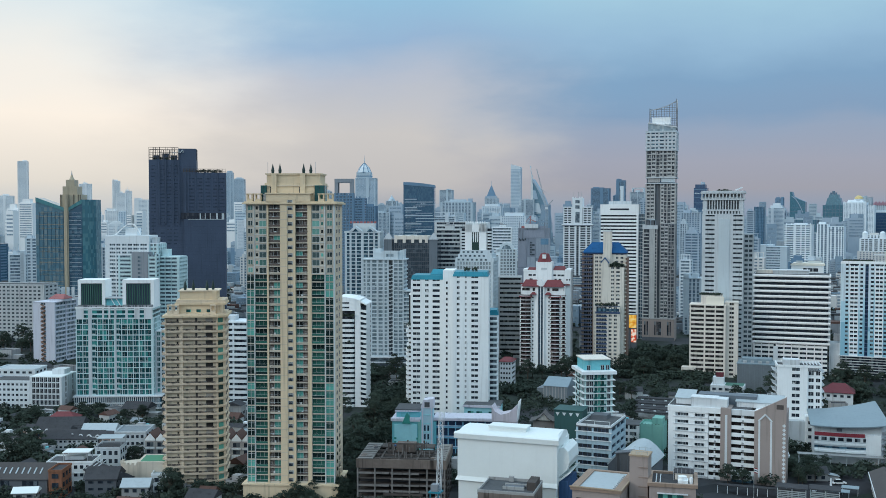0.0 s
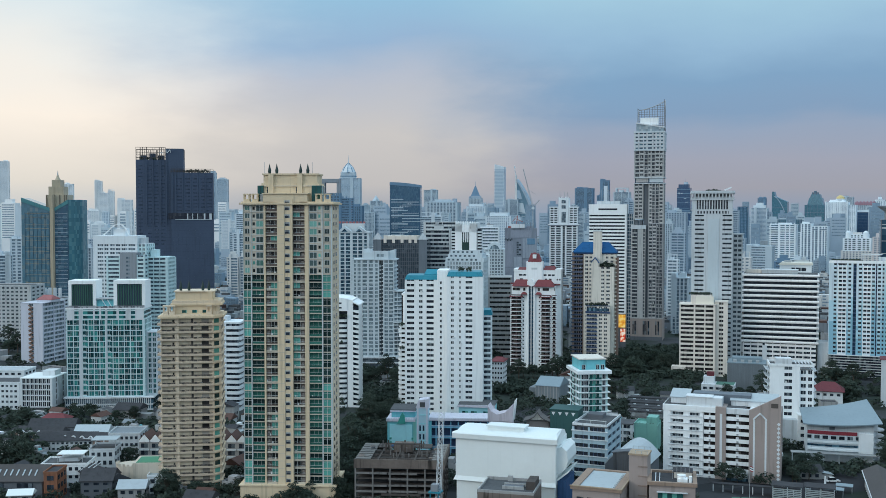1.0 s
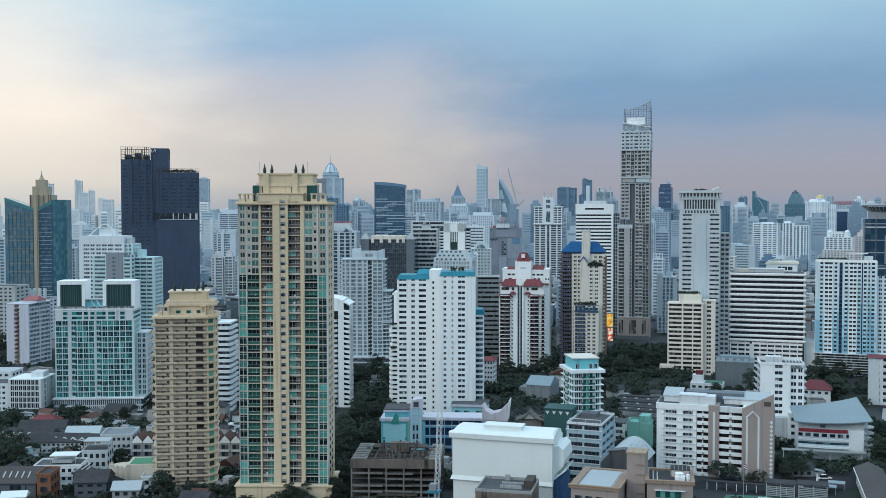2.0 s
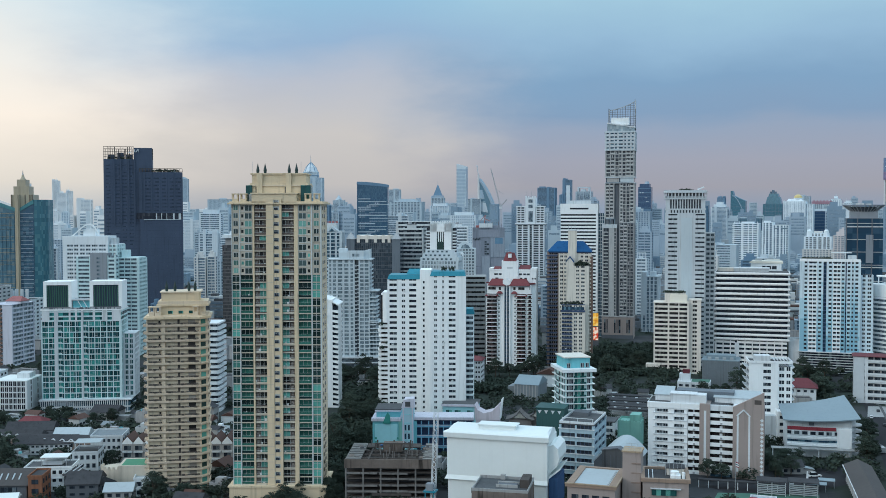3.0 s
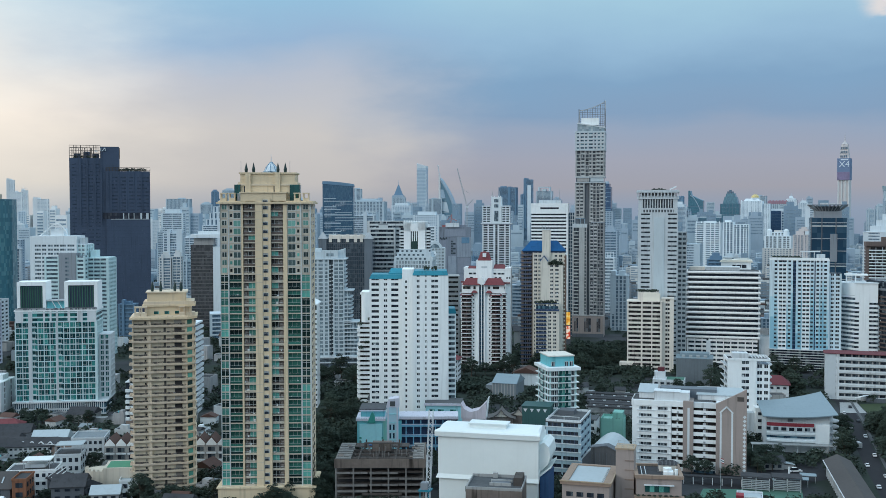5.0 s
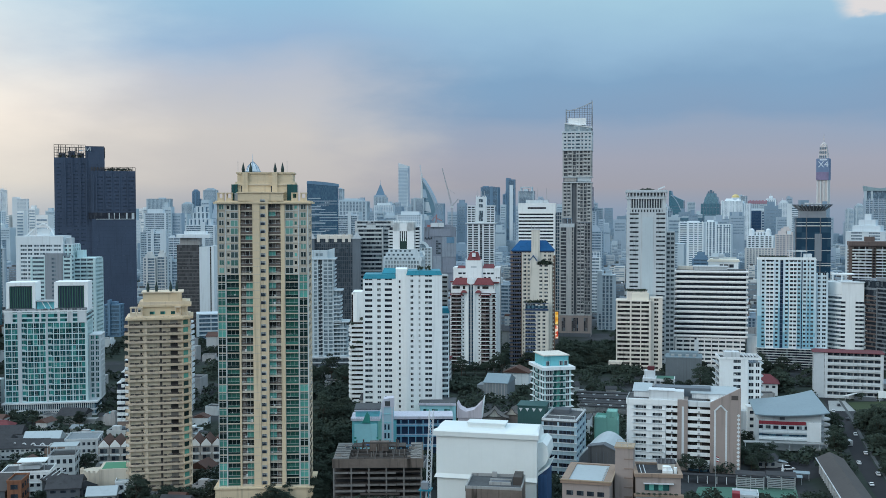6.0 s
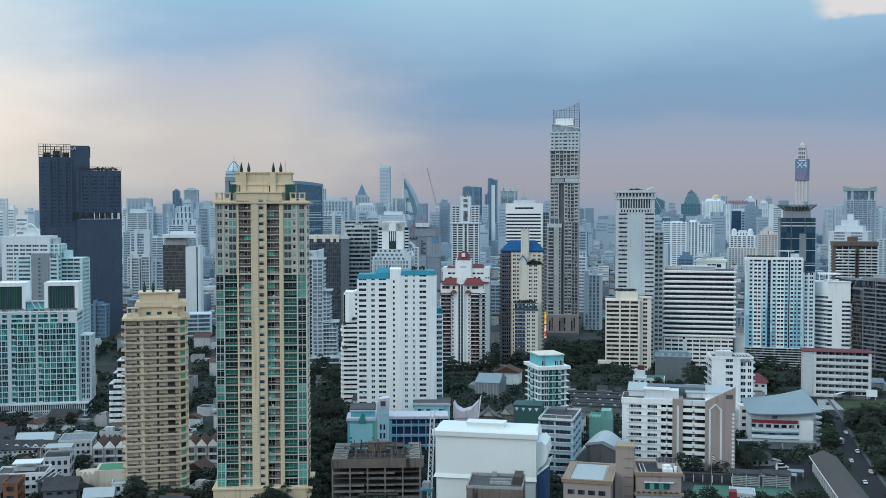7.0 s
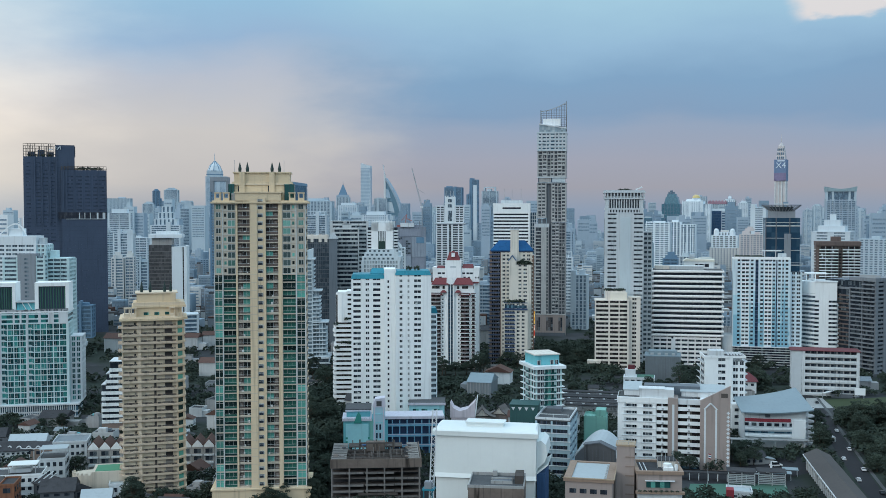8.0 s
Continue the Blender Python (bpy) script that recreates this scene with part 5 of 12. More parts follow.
def cream_block():
    x, y, w, h, yaw = -53.6, 775.0, 24.3, 52.3, 0
    T = thing("apartment_block", "cream apartment block with dark horizontal window bands", "apartment block", x, y, yaw)
    d, n = 16.0, 16
    taken(x, y, w + 9, d, yaw)
    fl = h / n
    facade(T, 0, 0, 0, w, d, h, fl, 1.5, 0.5, SANDL, G_BROWN, cols(w, 0, 61, (1, 24), (27, 43), (45, 59)), even(d, 3, 0.6), fine=False)
    facade(T, w + 0.6, 3.5, 0, 8.0, d - 4, h + 2, fl, 1.5, 0.5, SANDL, G_BROWN, cols(8, 0, 8, (2.5, 5.5)), even(d - 4, 3, 0.5))
    box("roof", T, SANDL, -0.9, -0.9, h, w + 1.8, d + 1.8, 0.7)
    box("roof", T, SANDL, w, 2.6, h + 2, 9.4, d - 2, 0.7)
    zt = 59.4
    box("penthouse", T, SANDL, w * 0.3, 2.0, h + 0.7, w * 0.62, d - 5, zt - h - 0.7)
    box("penthouse_panel", T, CREAMW, w * 0.45, 1.2, h - 1, w * 0.52, 1.0, zt - h + 0.2)
    for i in range(9):
        clump("roof_planting", T, w * (0.3 + 0.07 * i), 4, zt, 1.8)
    box("porch", T, SANDL, -6, -2, 0, 10, 8, 7.0)
    box("porch_glass", T, G_BROWN, -5, -2.1, 2.5, 8, 0.2, 2.5)


SANDL = surface("light_sand_paint", (0.73, 0.68, 0.61), vary=0.12, streak=0.28)
CREAMW = surface("cream_white_paint", (0.78, 0.74, 0.64), vary=0.08, streak=0.15)
cream_block()


def striped_office():
    x, y, w, h, yaw = -9.6, 805.0, 52.4, 73.1, -3
    T = thing("office_block", "wide office block with white rounded bands and dark ribbon windows", "office block", x, y, yaw)
    d = 24.0
    taken(x, y, w, d, yaw)
    zp = 23.3
    n = 13
    fl = (h - zp) / n
    box("ribbon_glass", T, G_BLACK2, 0.6, 0.6, zp, w - 1.2, d - 1.2, h - zp)
    bm = bmesh.new()
    # a band with a rounded edge
    prof = [(-0.1, 0.1), (-0.9, 0.28), (-1.15, 0.7), (-1.15, 1.4), (-0.9, 1.8), (-0.1, 2.0)]
    rings = []
    for o, z in prof:
        rings.append([bm.verts.new(v) for v in ((o, o, z), (w - o, o, z), (w - o, d - o, z), (o, d - o, z))])
    for r0, r1 in zip(rings, rings[1:]):
        for i in range(4):
            bm.faces.new((r0[i], r0[(i + 1) % 4], r1[(i + 1) % 4], r1[i]))
    bm.faces.new(rings[0][::-1])
    bm.faces.new(rings[-1])
    first = part("rounded_band", bm, WHITEWARM, T)
    for i in range(1, n + 1):
        link("rounded_band", first.data, T, (0, 0, zp + i * fl - 1.0))
    first.location = (0, 0, zp - 0.6)
    for i in range(3):
        # dark strips between the bands stand in for shade on the flank
        box("corner_shade", T, DARKGREY, -0.2, d * (0.2 + 0.3 * i), zp, 0.3, 1.4, h - zp)
    box("roof", T, ROOFGREY, 0, 0, h + 0.8, w, d, 0.4)
    box("roof_room", T, COOL, w * 0.25, 6, h + 1.2, w * 0.48, 10, 2.2)
    boxes("roof_rib", T, COOL2, [(w * (0.26 + 0.035 * i), 5.8, h + 1.2, 0.35, 0.2, 2.0) for i in range(13)], stuff=True)
    box("roof_room_band", T, WHITE2, w * 0.24, 5.6, h + 3.4, w * 0.5, 10.8, 0.7)
    box("roof_room", T, SANDL, w * 0.02, 8, h + 1.2, w * 0.22, 8, 2.6)
    # parking podium
    box("podium_dark", T, G_DARK, 0.8, 0.8, 0, w - 1.6, d - 1.6, zp - 0.6)
    k = 7
    for i in range(k):
        for a, b in cols(w, 0, 133, (0, 36), (40, 131)):
            box("parking_band", T, WHITEWARM, a, 0, zp * i / k + 0.6, b - a, d, zp / k * 0.5)
    for i in range(10):
        box("podium_pier", T, WHITEWARM, w * i / 9.9, -0.1, 0, 0.8, 0.6, zp - 0.6)
    box("podium_ramp", T, WHITE2, w * 0.27, -2.0, zp * 0.2, w * 0.06, 3.0, zp * 0.7)
    box("annex", T, WHITE2, w + 0.5, 6, 0, 9, 14, zp + 1)


def strip_window_block():
    x, y, yaw = 17.5, 846.0, -4
    T = thing("office_block", "white block with a dark strip window under a flat roof", "office block", x, y, yaw)
    w, d, h = 22.5, 14.0, 80.0
    taken(x, y, w, d, yaw)
    facade(T, 0, 0, 0, w, d, h - 8, 3.6, 1.8, 0.4, WHITE2, G_DARK, [(0.6, 10.0), (11.0, 21.8)], even(d, 2, 0.7), joined=True, fine=False)
    box("top_storey", T, WHITE, -0.3, -0.3, h - 8, w + 0.6, d + 0.6, 7.0)
    for q, k in ((8.4, 2.6), (11.6, 3.6), (15.8, 3.4)):
        box("strip_window", T, G_BLACK2, q, -0.45, h - 5.6, k, 0.3, 2.6)
    slab_xz("flat_roof", T, CREAMW, [(-1.4, h - 1.0), (w + 1.6, h - 1.0), (w + 1.0, h + 0.6), (1.0, h + 1.0)], -1.2, d + 1.0, "pale flat roof")
    box("roof_unit", T, STEEL, 3, 4, h + 0.7, 5, 4, 1.6)
    box("roof_rail", T, FRAME, w * 0.5, 8, h + 0.6, w * 0.45, 0.3, 1.6)


WHITEWARM = surface("warm_white_band", (0.83, 0.83, 0.82), vary=0.12, streak=0.22)
striped_office()
strip_window_block()


def blue_condo():
    x, y, w, h, yaw = 50.8, 804.0, 41.4, 82.8, -5
    T = thing("apartment_block", "white and sky-blue painted apartment block on a parking podium", "apartment block", x, y, yaw)
    d = 18.0
    s = w / 101.0
    taken(x, y, w + 9, d, yaw)
    zp = 16.2
    fl = (h - zp) / 23
    u = lambda *p: cols(w, 38, 350, *p)
    wins = u((61, 75), (135, 149), (188, 203), (255, 269), (285, 299), (307, 316), (325, 340))
    loggias = u((82, 126), (209, 251))
    slots = u((160, 176), (274, 280))
    fl = (h - zp) / 22
    facade(T, 0, 0, zp, w, d, h - zp, fl, 1.5, 0.3, PALEBLUE, G_DARK, sorted(wins + loggias + slots), even(d, 4, 0.4), pier=PALEBLUE, fine=False, sill=0.1)
    r = random.Random(29)
    for k, (a, b) in enumerate(loggias):
        for i in range(22):
            z = zp + i * fl
            box("balcony", T, WHITE, a, -1.2, z + 0.1, b - a, 1.0, 0.75)
        for q in (0.0, 0.47, 0.92):
            box("loggia_pier", T, WHITE, a + (b - a) * q, -0.95, zp, 0.5, 0.75, h - zp - 1)
    for a, b in slots:
        box("stair_slot", T, G_NAVYSLOT, a, -0.36, zp, b - a, 0.3, h - zp - 1)
        boxes("slot_sill", T, BLUERAIL, [(a, -0.44, zp + i * fl, b - a, 0.1, 0.8) for i in range(22)], stuff=True)
    # painted panels: sky blue, more of it lower down
    painted = {SKYBLUE: [], SKYPALE: []}
    for a, b in solid_between(w, sorted(wins + loggias + slots)):
        for i in range(22):
            v = i / 22
            q = math.sin(a * 0.9) * 0.22 + (0.62 - v) + r.uniform(-0.12, 0.12)
            if q > 0.28:
                m = SKYBLUE
            elif q > 0.02:
                m = SKYPALE
            else:
                continue
            painted[m].append((a, -0.42, zp + i * fl, b - a, 0.05, fl))
    for a, b in wins:
        for i in range(22):
            q = math.sin(a * 0.9) * 0.22 + (0.62 - i / 22) + r.uniform(-0.1, 0.1)
            if q > 0.05:
                painted[SKYBLUE if q > 0.3 else SKYPALE].append((a, -0.42, zp + i * fl + 0.12, b - a, 0.1, 1.45))
    for m, blocks in painted.items():
        boxes("blue_panel", T, m, blocks, "painted blue wall panels", stuff=True)
    box("roof", T, WHITE, -0.5, -0.5, h, w + 1, d + 1, 0.9)
    boxes("parapet", T, WHITE, [(0, -0.3, h + 0.9, w, 0.3, 1.2)])
    for i in range(14):
        clump("roof_planting", T, w * (0.06 + 0.034 * i), 2.0, h + 0.6, 2.2)
    box("roof_room", T, COOL, w * 0.8, 4, h + 0.9, w * 0.14, 7, 3.6)
    box("roof_canopy", T, WHITE2, w * 0.52, 5, h + 6.2, w * 0.34, 8, 0.4)
    for q in (0.55, 0.75):
        box("canopy_post", T, WHITE2, w * q, 5.5, h + 0.9, 0.4, 0.4, 5.3)
    hw = 73.2
    facade(T, w + 0.7, 3, zp, 8.0, d - 3, hw - zp, fl, 1.4, 0.3, PALEBLUE, G_DARK, cols(8, 0, 8, (1, 3), (4.5, 7)), even(d - 3, 3, 0.4))
    # parking podium of long bands
    box("podium_dark", T, G_DARK, 0, 0, 0, w + 9, d + 2, zp - 0.5)
    box("podium_roof", T, WHITE2, -1, -1.5, zp - 0.5, w + 11, d + 4, 0.6)
    k = 8
    for i in range(k):
        box("parking_band", T, COOL2, -0.6, -1.0, (zp - 1) * i / k + 0.5, w + 10, d + 3, (zp / k) * 0.24)


G_NAVYSLOT = glazing("navy_slot_glass", (0.015, 0.03, 0.06), (0.03, 0.06, 0.10), 0.3, cell=(3.0, 3.0, 3.0), spec=0.3)
SKYPALE = surface("light_sky_blue_paint", (0.42, 0.63, 0.72), vary=0.1, streak=0.15)
blue_condo()

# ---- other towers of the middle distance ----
# PALE and G_MID have mid-distance haze put into their colours
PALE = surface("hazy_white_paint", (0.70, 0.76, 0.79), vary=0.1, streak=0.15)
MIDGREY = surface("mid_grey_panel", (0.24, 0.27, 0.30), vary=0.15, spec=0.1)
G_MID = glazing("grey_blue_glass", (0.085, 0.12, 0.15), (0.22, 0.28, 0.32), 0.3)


def arch_block():
    x, y, w, h, yaw = -535.2, 753.2, 37.0, 99.7, 14
    T = thing("apartment_block", "pale stepped apartment block with a white arch on its roof", "apartment block", x, y, yaw)
    s = w / 76.0
    d = 22.0
    taken(x, y, w * 1.75, d, yaw)
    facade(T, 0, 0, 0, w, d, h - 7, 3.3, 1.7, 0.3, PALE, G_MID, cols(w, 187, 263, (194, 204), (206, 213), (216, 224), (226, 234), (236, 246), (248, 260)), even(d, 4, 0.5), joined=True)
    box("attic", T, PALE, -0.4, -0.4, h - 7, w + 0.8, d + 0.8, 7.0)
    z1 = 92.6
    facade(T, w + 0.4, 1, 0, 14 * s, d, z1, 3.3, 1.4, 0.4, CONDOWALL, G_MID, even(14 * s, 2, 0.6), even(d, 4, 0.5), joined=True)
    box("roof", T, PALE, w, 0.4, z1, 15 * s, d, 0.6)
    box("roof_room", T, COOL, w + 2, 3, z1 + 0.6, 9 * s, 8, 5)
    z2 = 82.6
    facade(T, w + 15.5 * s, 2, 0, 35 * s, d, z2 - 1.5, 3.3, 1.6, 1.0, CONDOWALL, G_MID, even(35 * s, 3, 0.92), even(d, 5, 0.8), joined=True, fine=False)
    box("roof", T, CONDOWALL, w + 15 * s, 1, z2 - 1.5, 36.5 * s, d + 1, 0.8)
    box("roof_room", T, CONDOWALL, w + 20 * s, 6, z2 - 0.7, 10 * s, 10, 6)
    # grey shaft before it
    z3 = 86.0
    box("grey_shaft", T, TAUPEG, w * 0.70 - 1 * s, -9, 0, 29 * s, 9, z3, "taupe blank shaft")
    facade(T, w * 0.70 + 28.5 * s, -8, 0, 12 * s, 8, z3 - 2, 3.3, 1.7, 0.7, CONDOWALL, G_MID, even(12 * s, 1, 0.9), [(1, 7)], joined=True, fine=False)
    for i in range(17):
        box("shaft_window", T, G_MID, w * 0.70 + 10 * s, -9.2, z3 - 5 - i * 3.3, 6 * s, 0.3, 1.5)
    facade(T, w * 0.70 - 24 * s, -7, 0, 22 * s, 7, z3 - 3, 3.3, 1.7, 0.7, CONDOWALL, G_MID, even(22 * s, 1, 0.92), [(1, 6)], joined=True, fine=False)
    # arch
    pts = [(w * 0.16 + w * 0.64 * i / 14, h + 10.5 * math.sin(math.pi * (i / 14) ** 1.5) ** 0.8) for i in range(15)]
    prof = pts + [(px - 0.2, z - 1.1) for px, z in reversed(pts[1:-1])]
    slab_xz("roof_arch", T, WHITE, prof, 2.0, 3.4, "white curved roof arch")
    box("arch_room", T, PALE, w * 0.42, 4, h, w * 0.28, 10, 6)
    prism("mast", T, STEEL, circle(w * 0.66, 5, 0.3, 6), h, h + 9)


TAUPEG = surface("blue_grey_wall", (0.26, 0.29, 0.32), vary=0.12)
arch_block()


def gold_tower():
    x, y, w, h, yaw = -730.5, 908.6, 51.3, 134.2, 22
    T = thing("office_tower", "teal glass tower with a stepped gold core and spire", "office tower", x, y, yaw)
    s = w / 89.0
    d = 30.0
    taken(x, y, w + 10, d, yaw)
    hc = 123.5
    slab_xz("glass_wing", T, G_GOLDT, [(0, 0), (50 * s, 0), (50 * s, hc), (0, h)], 0, d, "teal glass wing with bronze lines painted as warm reflection")
    slab_xz("glass_wing", T, G_NAVY, [(58 * s, 0), (w * 0.92, 0), (w * 0.92, h - 2), (58 * s, hc)], 0, d, "slate blue glass wing")
    prism("curved_side", T, G_TEAL2, [(w * 0.92 + 0.1, 0.2), (w + 4, 3), (w + 8, 9), (w + 9, d - 4), (w * 0.92 + 0.1, d)], 0, h - 2, "curved teal glass end")
    n = int(hc / 4.0)
    gold, pale = [], []
    for i in range(n):
        gold += [(6 * s, -0.35, i * 4.0 + 2, 42 * s, 0.35, 0.35)] if (i * 5) % 3 else []
        pale.append((59 * s, -0.35, i * 4.0 + 2, 21 * s, 0.35, 0.3))
    # gold lines put a warm reflection on the left wing's glass
    boxes("storey_line", T, GOLDLINE, gold, stuff=True)
    boxes("storey_line", T, COOL, pale, stuff=True)
    for i in range(7):
        box("mullion", T, G_NAVY, (6 + 7 * i) * s, -0.45, 4, 0.2, 0.4, hc - 8)
    slab_xz("teal_shoulder", T, TEALPANEL, [(0, h - 4.0), (50 * s, hc - 3.2), (50 * s, hc + 0.3), (0, h + 0.3)], -0.6, 0.0)
    slab_xz("teal_shoulder", T, TEALPANEL, [(58 * s, hc - 3.2), (w * 0.92, h - 6), (w * 0.92, h - 1.6), (58 * s, hc + 0.3)], -0.6, 0.0)
    z1 = 143.4
    z2 = 149.0
    zs = 163.5
    box("gold_core", T, GOLD, 50 * s, -1.0, 0, 8 * s, d, z1 - 6, "gold core")
    box("gold_fin", T, GOLD, 53 * s, -2.4, 0, 3 * s, 1.4, z1 - 6)
    box("gold_step", T, GOLD, 42 * s, 2, hc - 4, 38 * s, d - 6, z1 - hc - 2)
    box("gold_step", T, GOLD, 46 * s, 4, z1 - 6, 26 * s, d - 10, z2 - z1 + 3)
    box("gold_step", T, GOLD, 51 * s, 6, z2 - 3, 15 * s, d - 14, 7)
    for q in (43, 50, 57, 66, 74, 78):
        box("gold_rib", T, BRONZE, q * s, 1.4, hc - 4, 0.8, 0.6, z1 - hc - 2)
    prism("spire_base", T, GOLD, circle(58 * s, 14, 3.2, 10), z2 + 4, z2 + 7, top=0.5)
    prism("spire_base", T, GOLD, circle(58 * s, 14, 1.6, 10), z2 + 7, z2 + 9, top=0.6)
    cone("spire", T, STEEL, 58 * s, 14, z2 + 9, zs, 0.8)


GOLDLINE = surface("gold_reflection_line", (0.36, 0.31, 0.22), rough=0.4)
G_NAVY = glazing("navy_curtain_wall", (0.05, 0.105, 0.155), (0.075, 0.145, 0.195), 0.35, cell=(2.8, 2.8, 4.0), tone=0.2)
BRONZE = surface("bronze_trim", (0.15, 0.125, 0.095), rough=0.4)
TEALPANEL = surface("teal_glass_panel", (0.09, 0.25, 0.27), rough=0.25)
G_GOLDT = glazing("bronze_teal_glass", (0.095, 0.185, 0.235), (0.165, 0.225, 0.245), 0.3, cell=(2.8, 2.8, 4.0), tone=0.12)
G_TEAL2 = glazing("teal_curtain_wall", (0.055, 0.17, 0.215), (0.095, 0.235, 0.27), 0.3, cell=(2.5, 2.5, 4.2), tone=0.12)
gold_tower()


def red_cap_block():
    x, y, w, h, yaw = -556.9, 689.1, 18.3, 47.7, 4
    T = thing("apartment_block", "pale lilac apartment block with a zigzag stair and red roof", "apartment block", x, y, yaw)
    d = 30.0
    taken(x, y, w, d, yaw)
    facade(T, 0, 0, 0, w, d, h, 3.3, 1.3, 0.5, LILAC, G_MID, [(w * 0.36, w * 0.58)], [(0.8, d * 0.48), (d * 0.52, d - 0.8)])
    for i in range(int(h / 3.3)):
        bars("stair_flight", T, TERRA, (w * 0.36, -0.9, i * 3.3), (w * 0.58, -0.9, i * 3.3 + 1.7), 0.35)
        bars("stair_flight", T, TERRA, (w * 0.58, -0.9, i * 3.3 + 1.7), (w * 0.36, -0.9, i * 3.3 + 3.3), 0.35)
    box("roof", T, LILAC, -0.8, -0.8, h, w + 1.6, d + 1.6, 0.6)
    hip_roof("red_roof", T, REDSOFT, w * 0.45, 8, h + 2.6, w * 0.7, 12, 3.4, 0.4, 0.6, "faded red hipped roof")
    box("roof_room", T, LILAC, w * 0.45, 8, h + 0.6, w * 0.7, 12, 2.0)


LILAC = surface("lilac_white_paint", (0.55, 0.58, 0.66), vary=0.1, streak=0.2)
REDSOFT = surface("faded_red_roof", (0.34, 0.13, 0.13), vary=0.2)
red_cap_block()


def round_banded_block():
    x, y, w, h, yaw = -320.5, 557.6, 21.6, 52.8, 13
    T = thing("apartment_block", "white apartment block with round-ended balcony bands", "apartment block", x, y, yaw)
    d, fl = 18.0, 3.3
    taken(x, y, w, d, yaw)
    box("glazing", T, G_DARK, 0, 0.8, 0, w - 1.6, d - 1.6, h, "shaded balcony glass")
    for i in range(int(h / fl)):
        r = 2.6
        arc = [(w - r + r * math.sin(0.393 * k), -0.6 + r - r * math.cos(0.393 * k)) for k in range(5)]
        prism("round_balcony", T, PALE, [(-0.6, -0.6)] + arc + [(w, d), (-0.6, d)], i * fl, i * fl + 1.6 + 0.2 * (i % 2))
    for q in (5.0, 11.5):
        box("pier", T, PALE, q, 0.1, 0, 1.0, 0.8, h)
    box("roof", T, PALE, -0.6, -0.4, h, w + 0.2, d, 1.0)
    box("roof_room", T, COOL, 3, 5, h + 1, 9, 8, 3)


round_banded_block()
x, y, w, h, yaw = -316.0, 507.1, 11.8, 39.1, 17
T = thing("apartment_block", "white terraced apartment block stepping down at one end", "apartment block", x, y, yaw)
taken(x, y, w, 16, yaw)
zb = 6.0
box("base", T, BROWN, 0, 0, 0, w, 16, zb, "brown garage base")
for k, (q, top) in enumerate(((0.0, 26.7), (0.2, 32.6), (0.36, 39.1), (0.52, h))):
    a = w * q
    b = w * (0.2, 0.36, 0.52, 1.0)[k]
    box("terrace_glass", T, G_DARK, a + 0.3, 0.8, zb, b - a, 14, top - zb)
    for i in range(int((top - zb) / 3.1)):
        prism("terrace", T, WHITE, [(a, -0.6), (b - 0.4, -0.6), (b, 0.2), (b, 15), (a, 15)], zb + i * 3.1, zb + i * 3.1 + 1.6)
    box("terrace_roof", T, WHITE2, a, -0.3, top, b - a, 15.4, 0.5)


def planted_block():
    """White block: round-ended balcony bands, a smooth shaft, and a raked stack of small balconies."""
    x, y, w, h, yaw = -251.6, 589.2, 16.8, 66.4, 13
    T = thing("apartment_block", "white apartment block with curved planted balconies", "apartment block", x, y, yaw)
    d, fl = 22.0, 3.1
    taken(x, y, w, d, yaw)
    box("balcony_glass", T, G_DARK, 0.2, 0.8, 0, 10.0, d - 1, h - 7)
    n = int((h - 8) / fl)
    for i in range(n):
        r = 1.6 + 0.9 * (i % 3 == 1)
        arc = [(9.4 - r + r * math.sin(0.393 * k), -1.6 + r - r * math.cos(0.393 * k)) for k in range(5)]
        prism("round_balcony", T, WHITE, [(-0.8, -1.6)] + arc + [(9.4, 1.2), (-0.8, 1.2)], i * fl, i * fl + 1.5)
    box("white_shaft", T, WHITE, 9.9, -0.6, 0, 3.4, d, h, "smooth white shaft")
    box("stack_glass", T, G_DARK, 13.3, 0.6, 0, 3.2, d - 1.2, h - 4)
    for i in range(int((h - 4) / fl)):
        slab_xz("raked_balcony", T, WHITE, [(13.3, i * fl), (16.9, i * fl - 0.9), (16.9, i * fl + 0.9), (13.3, i * fl + 1.2)], -0.7, d - 4)
    box("side_wall", T, WHITE, 16.4, 2.5, 0, 0.5, d - 8, h - 4)
    slab_xz("top_wall", T, WHITE, [(-0.8, h - 7), (9.95, h - 7), (9.95, h + 0.6), (4.0, h + 1.4), (-0.8, h + 1.4)], -0.9, d, "smooth white top wall")
    for z in (h - 5.4, h - 2.6):
        box("top_slot", T, G_DARK, 0.4, -1.05, z, 6.0, 0.3, 0.9)
    slab_xz("shaft_cap", T, WHITE, [(9.6, h), (17.2, h - 3.8), (17.2, h - 3.0), (9.6, h + 0.9)], -0.8, d)
    for i in range(4):
        clump("balcony_planting", T, 1.4 + 2.3 * i, -1.2, h - 10.6, 1.7)
    for i, (u, z) in enumerate(((2.0, 36), (6.5, 40), (3.0, 24))):
        clump("balcony_planting", T, u, -1.4, z, 1.3)


planted_block()


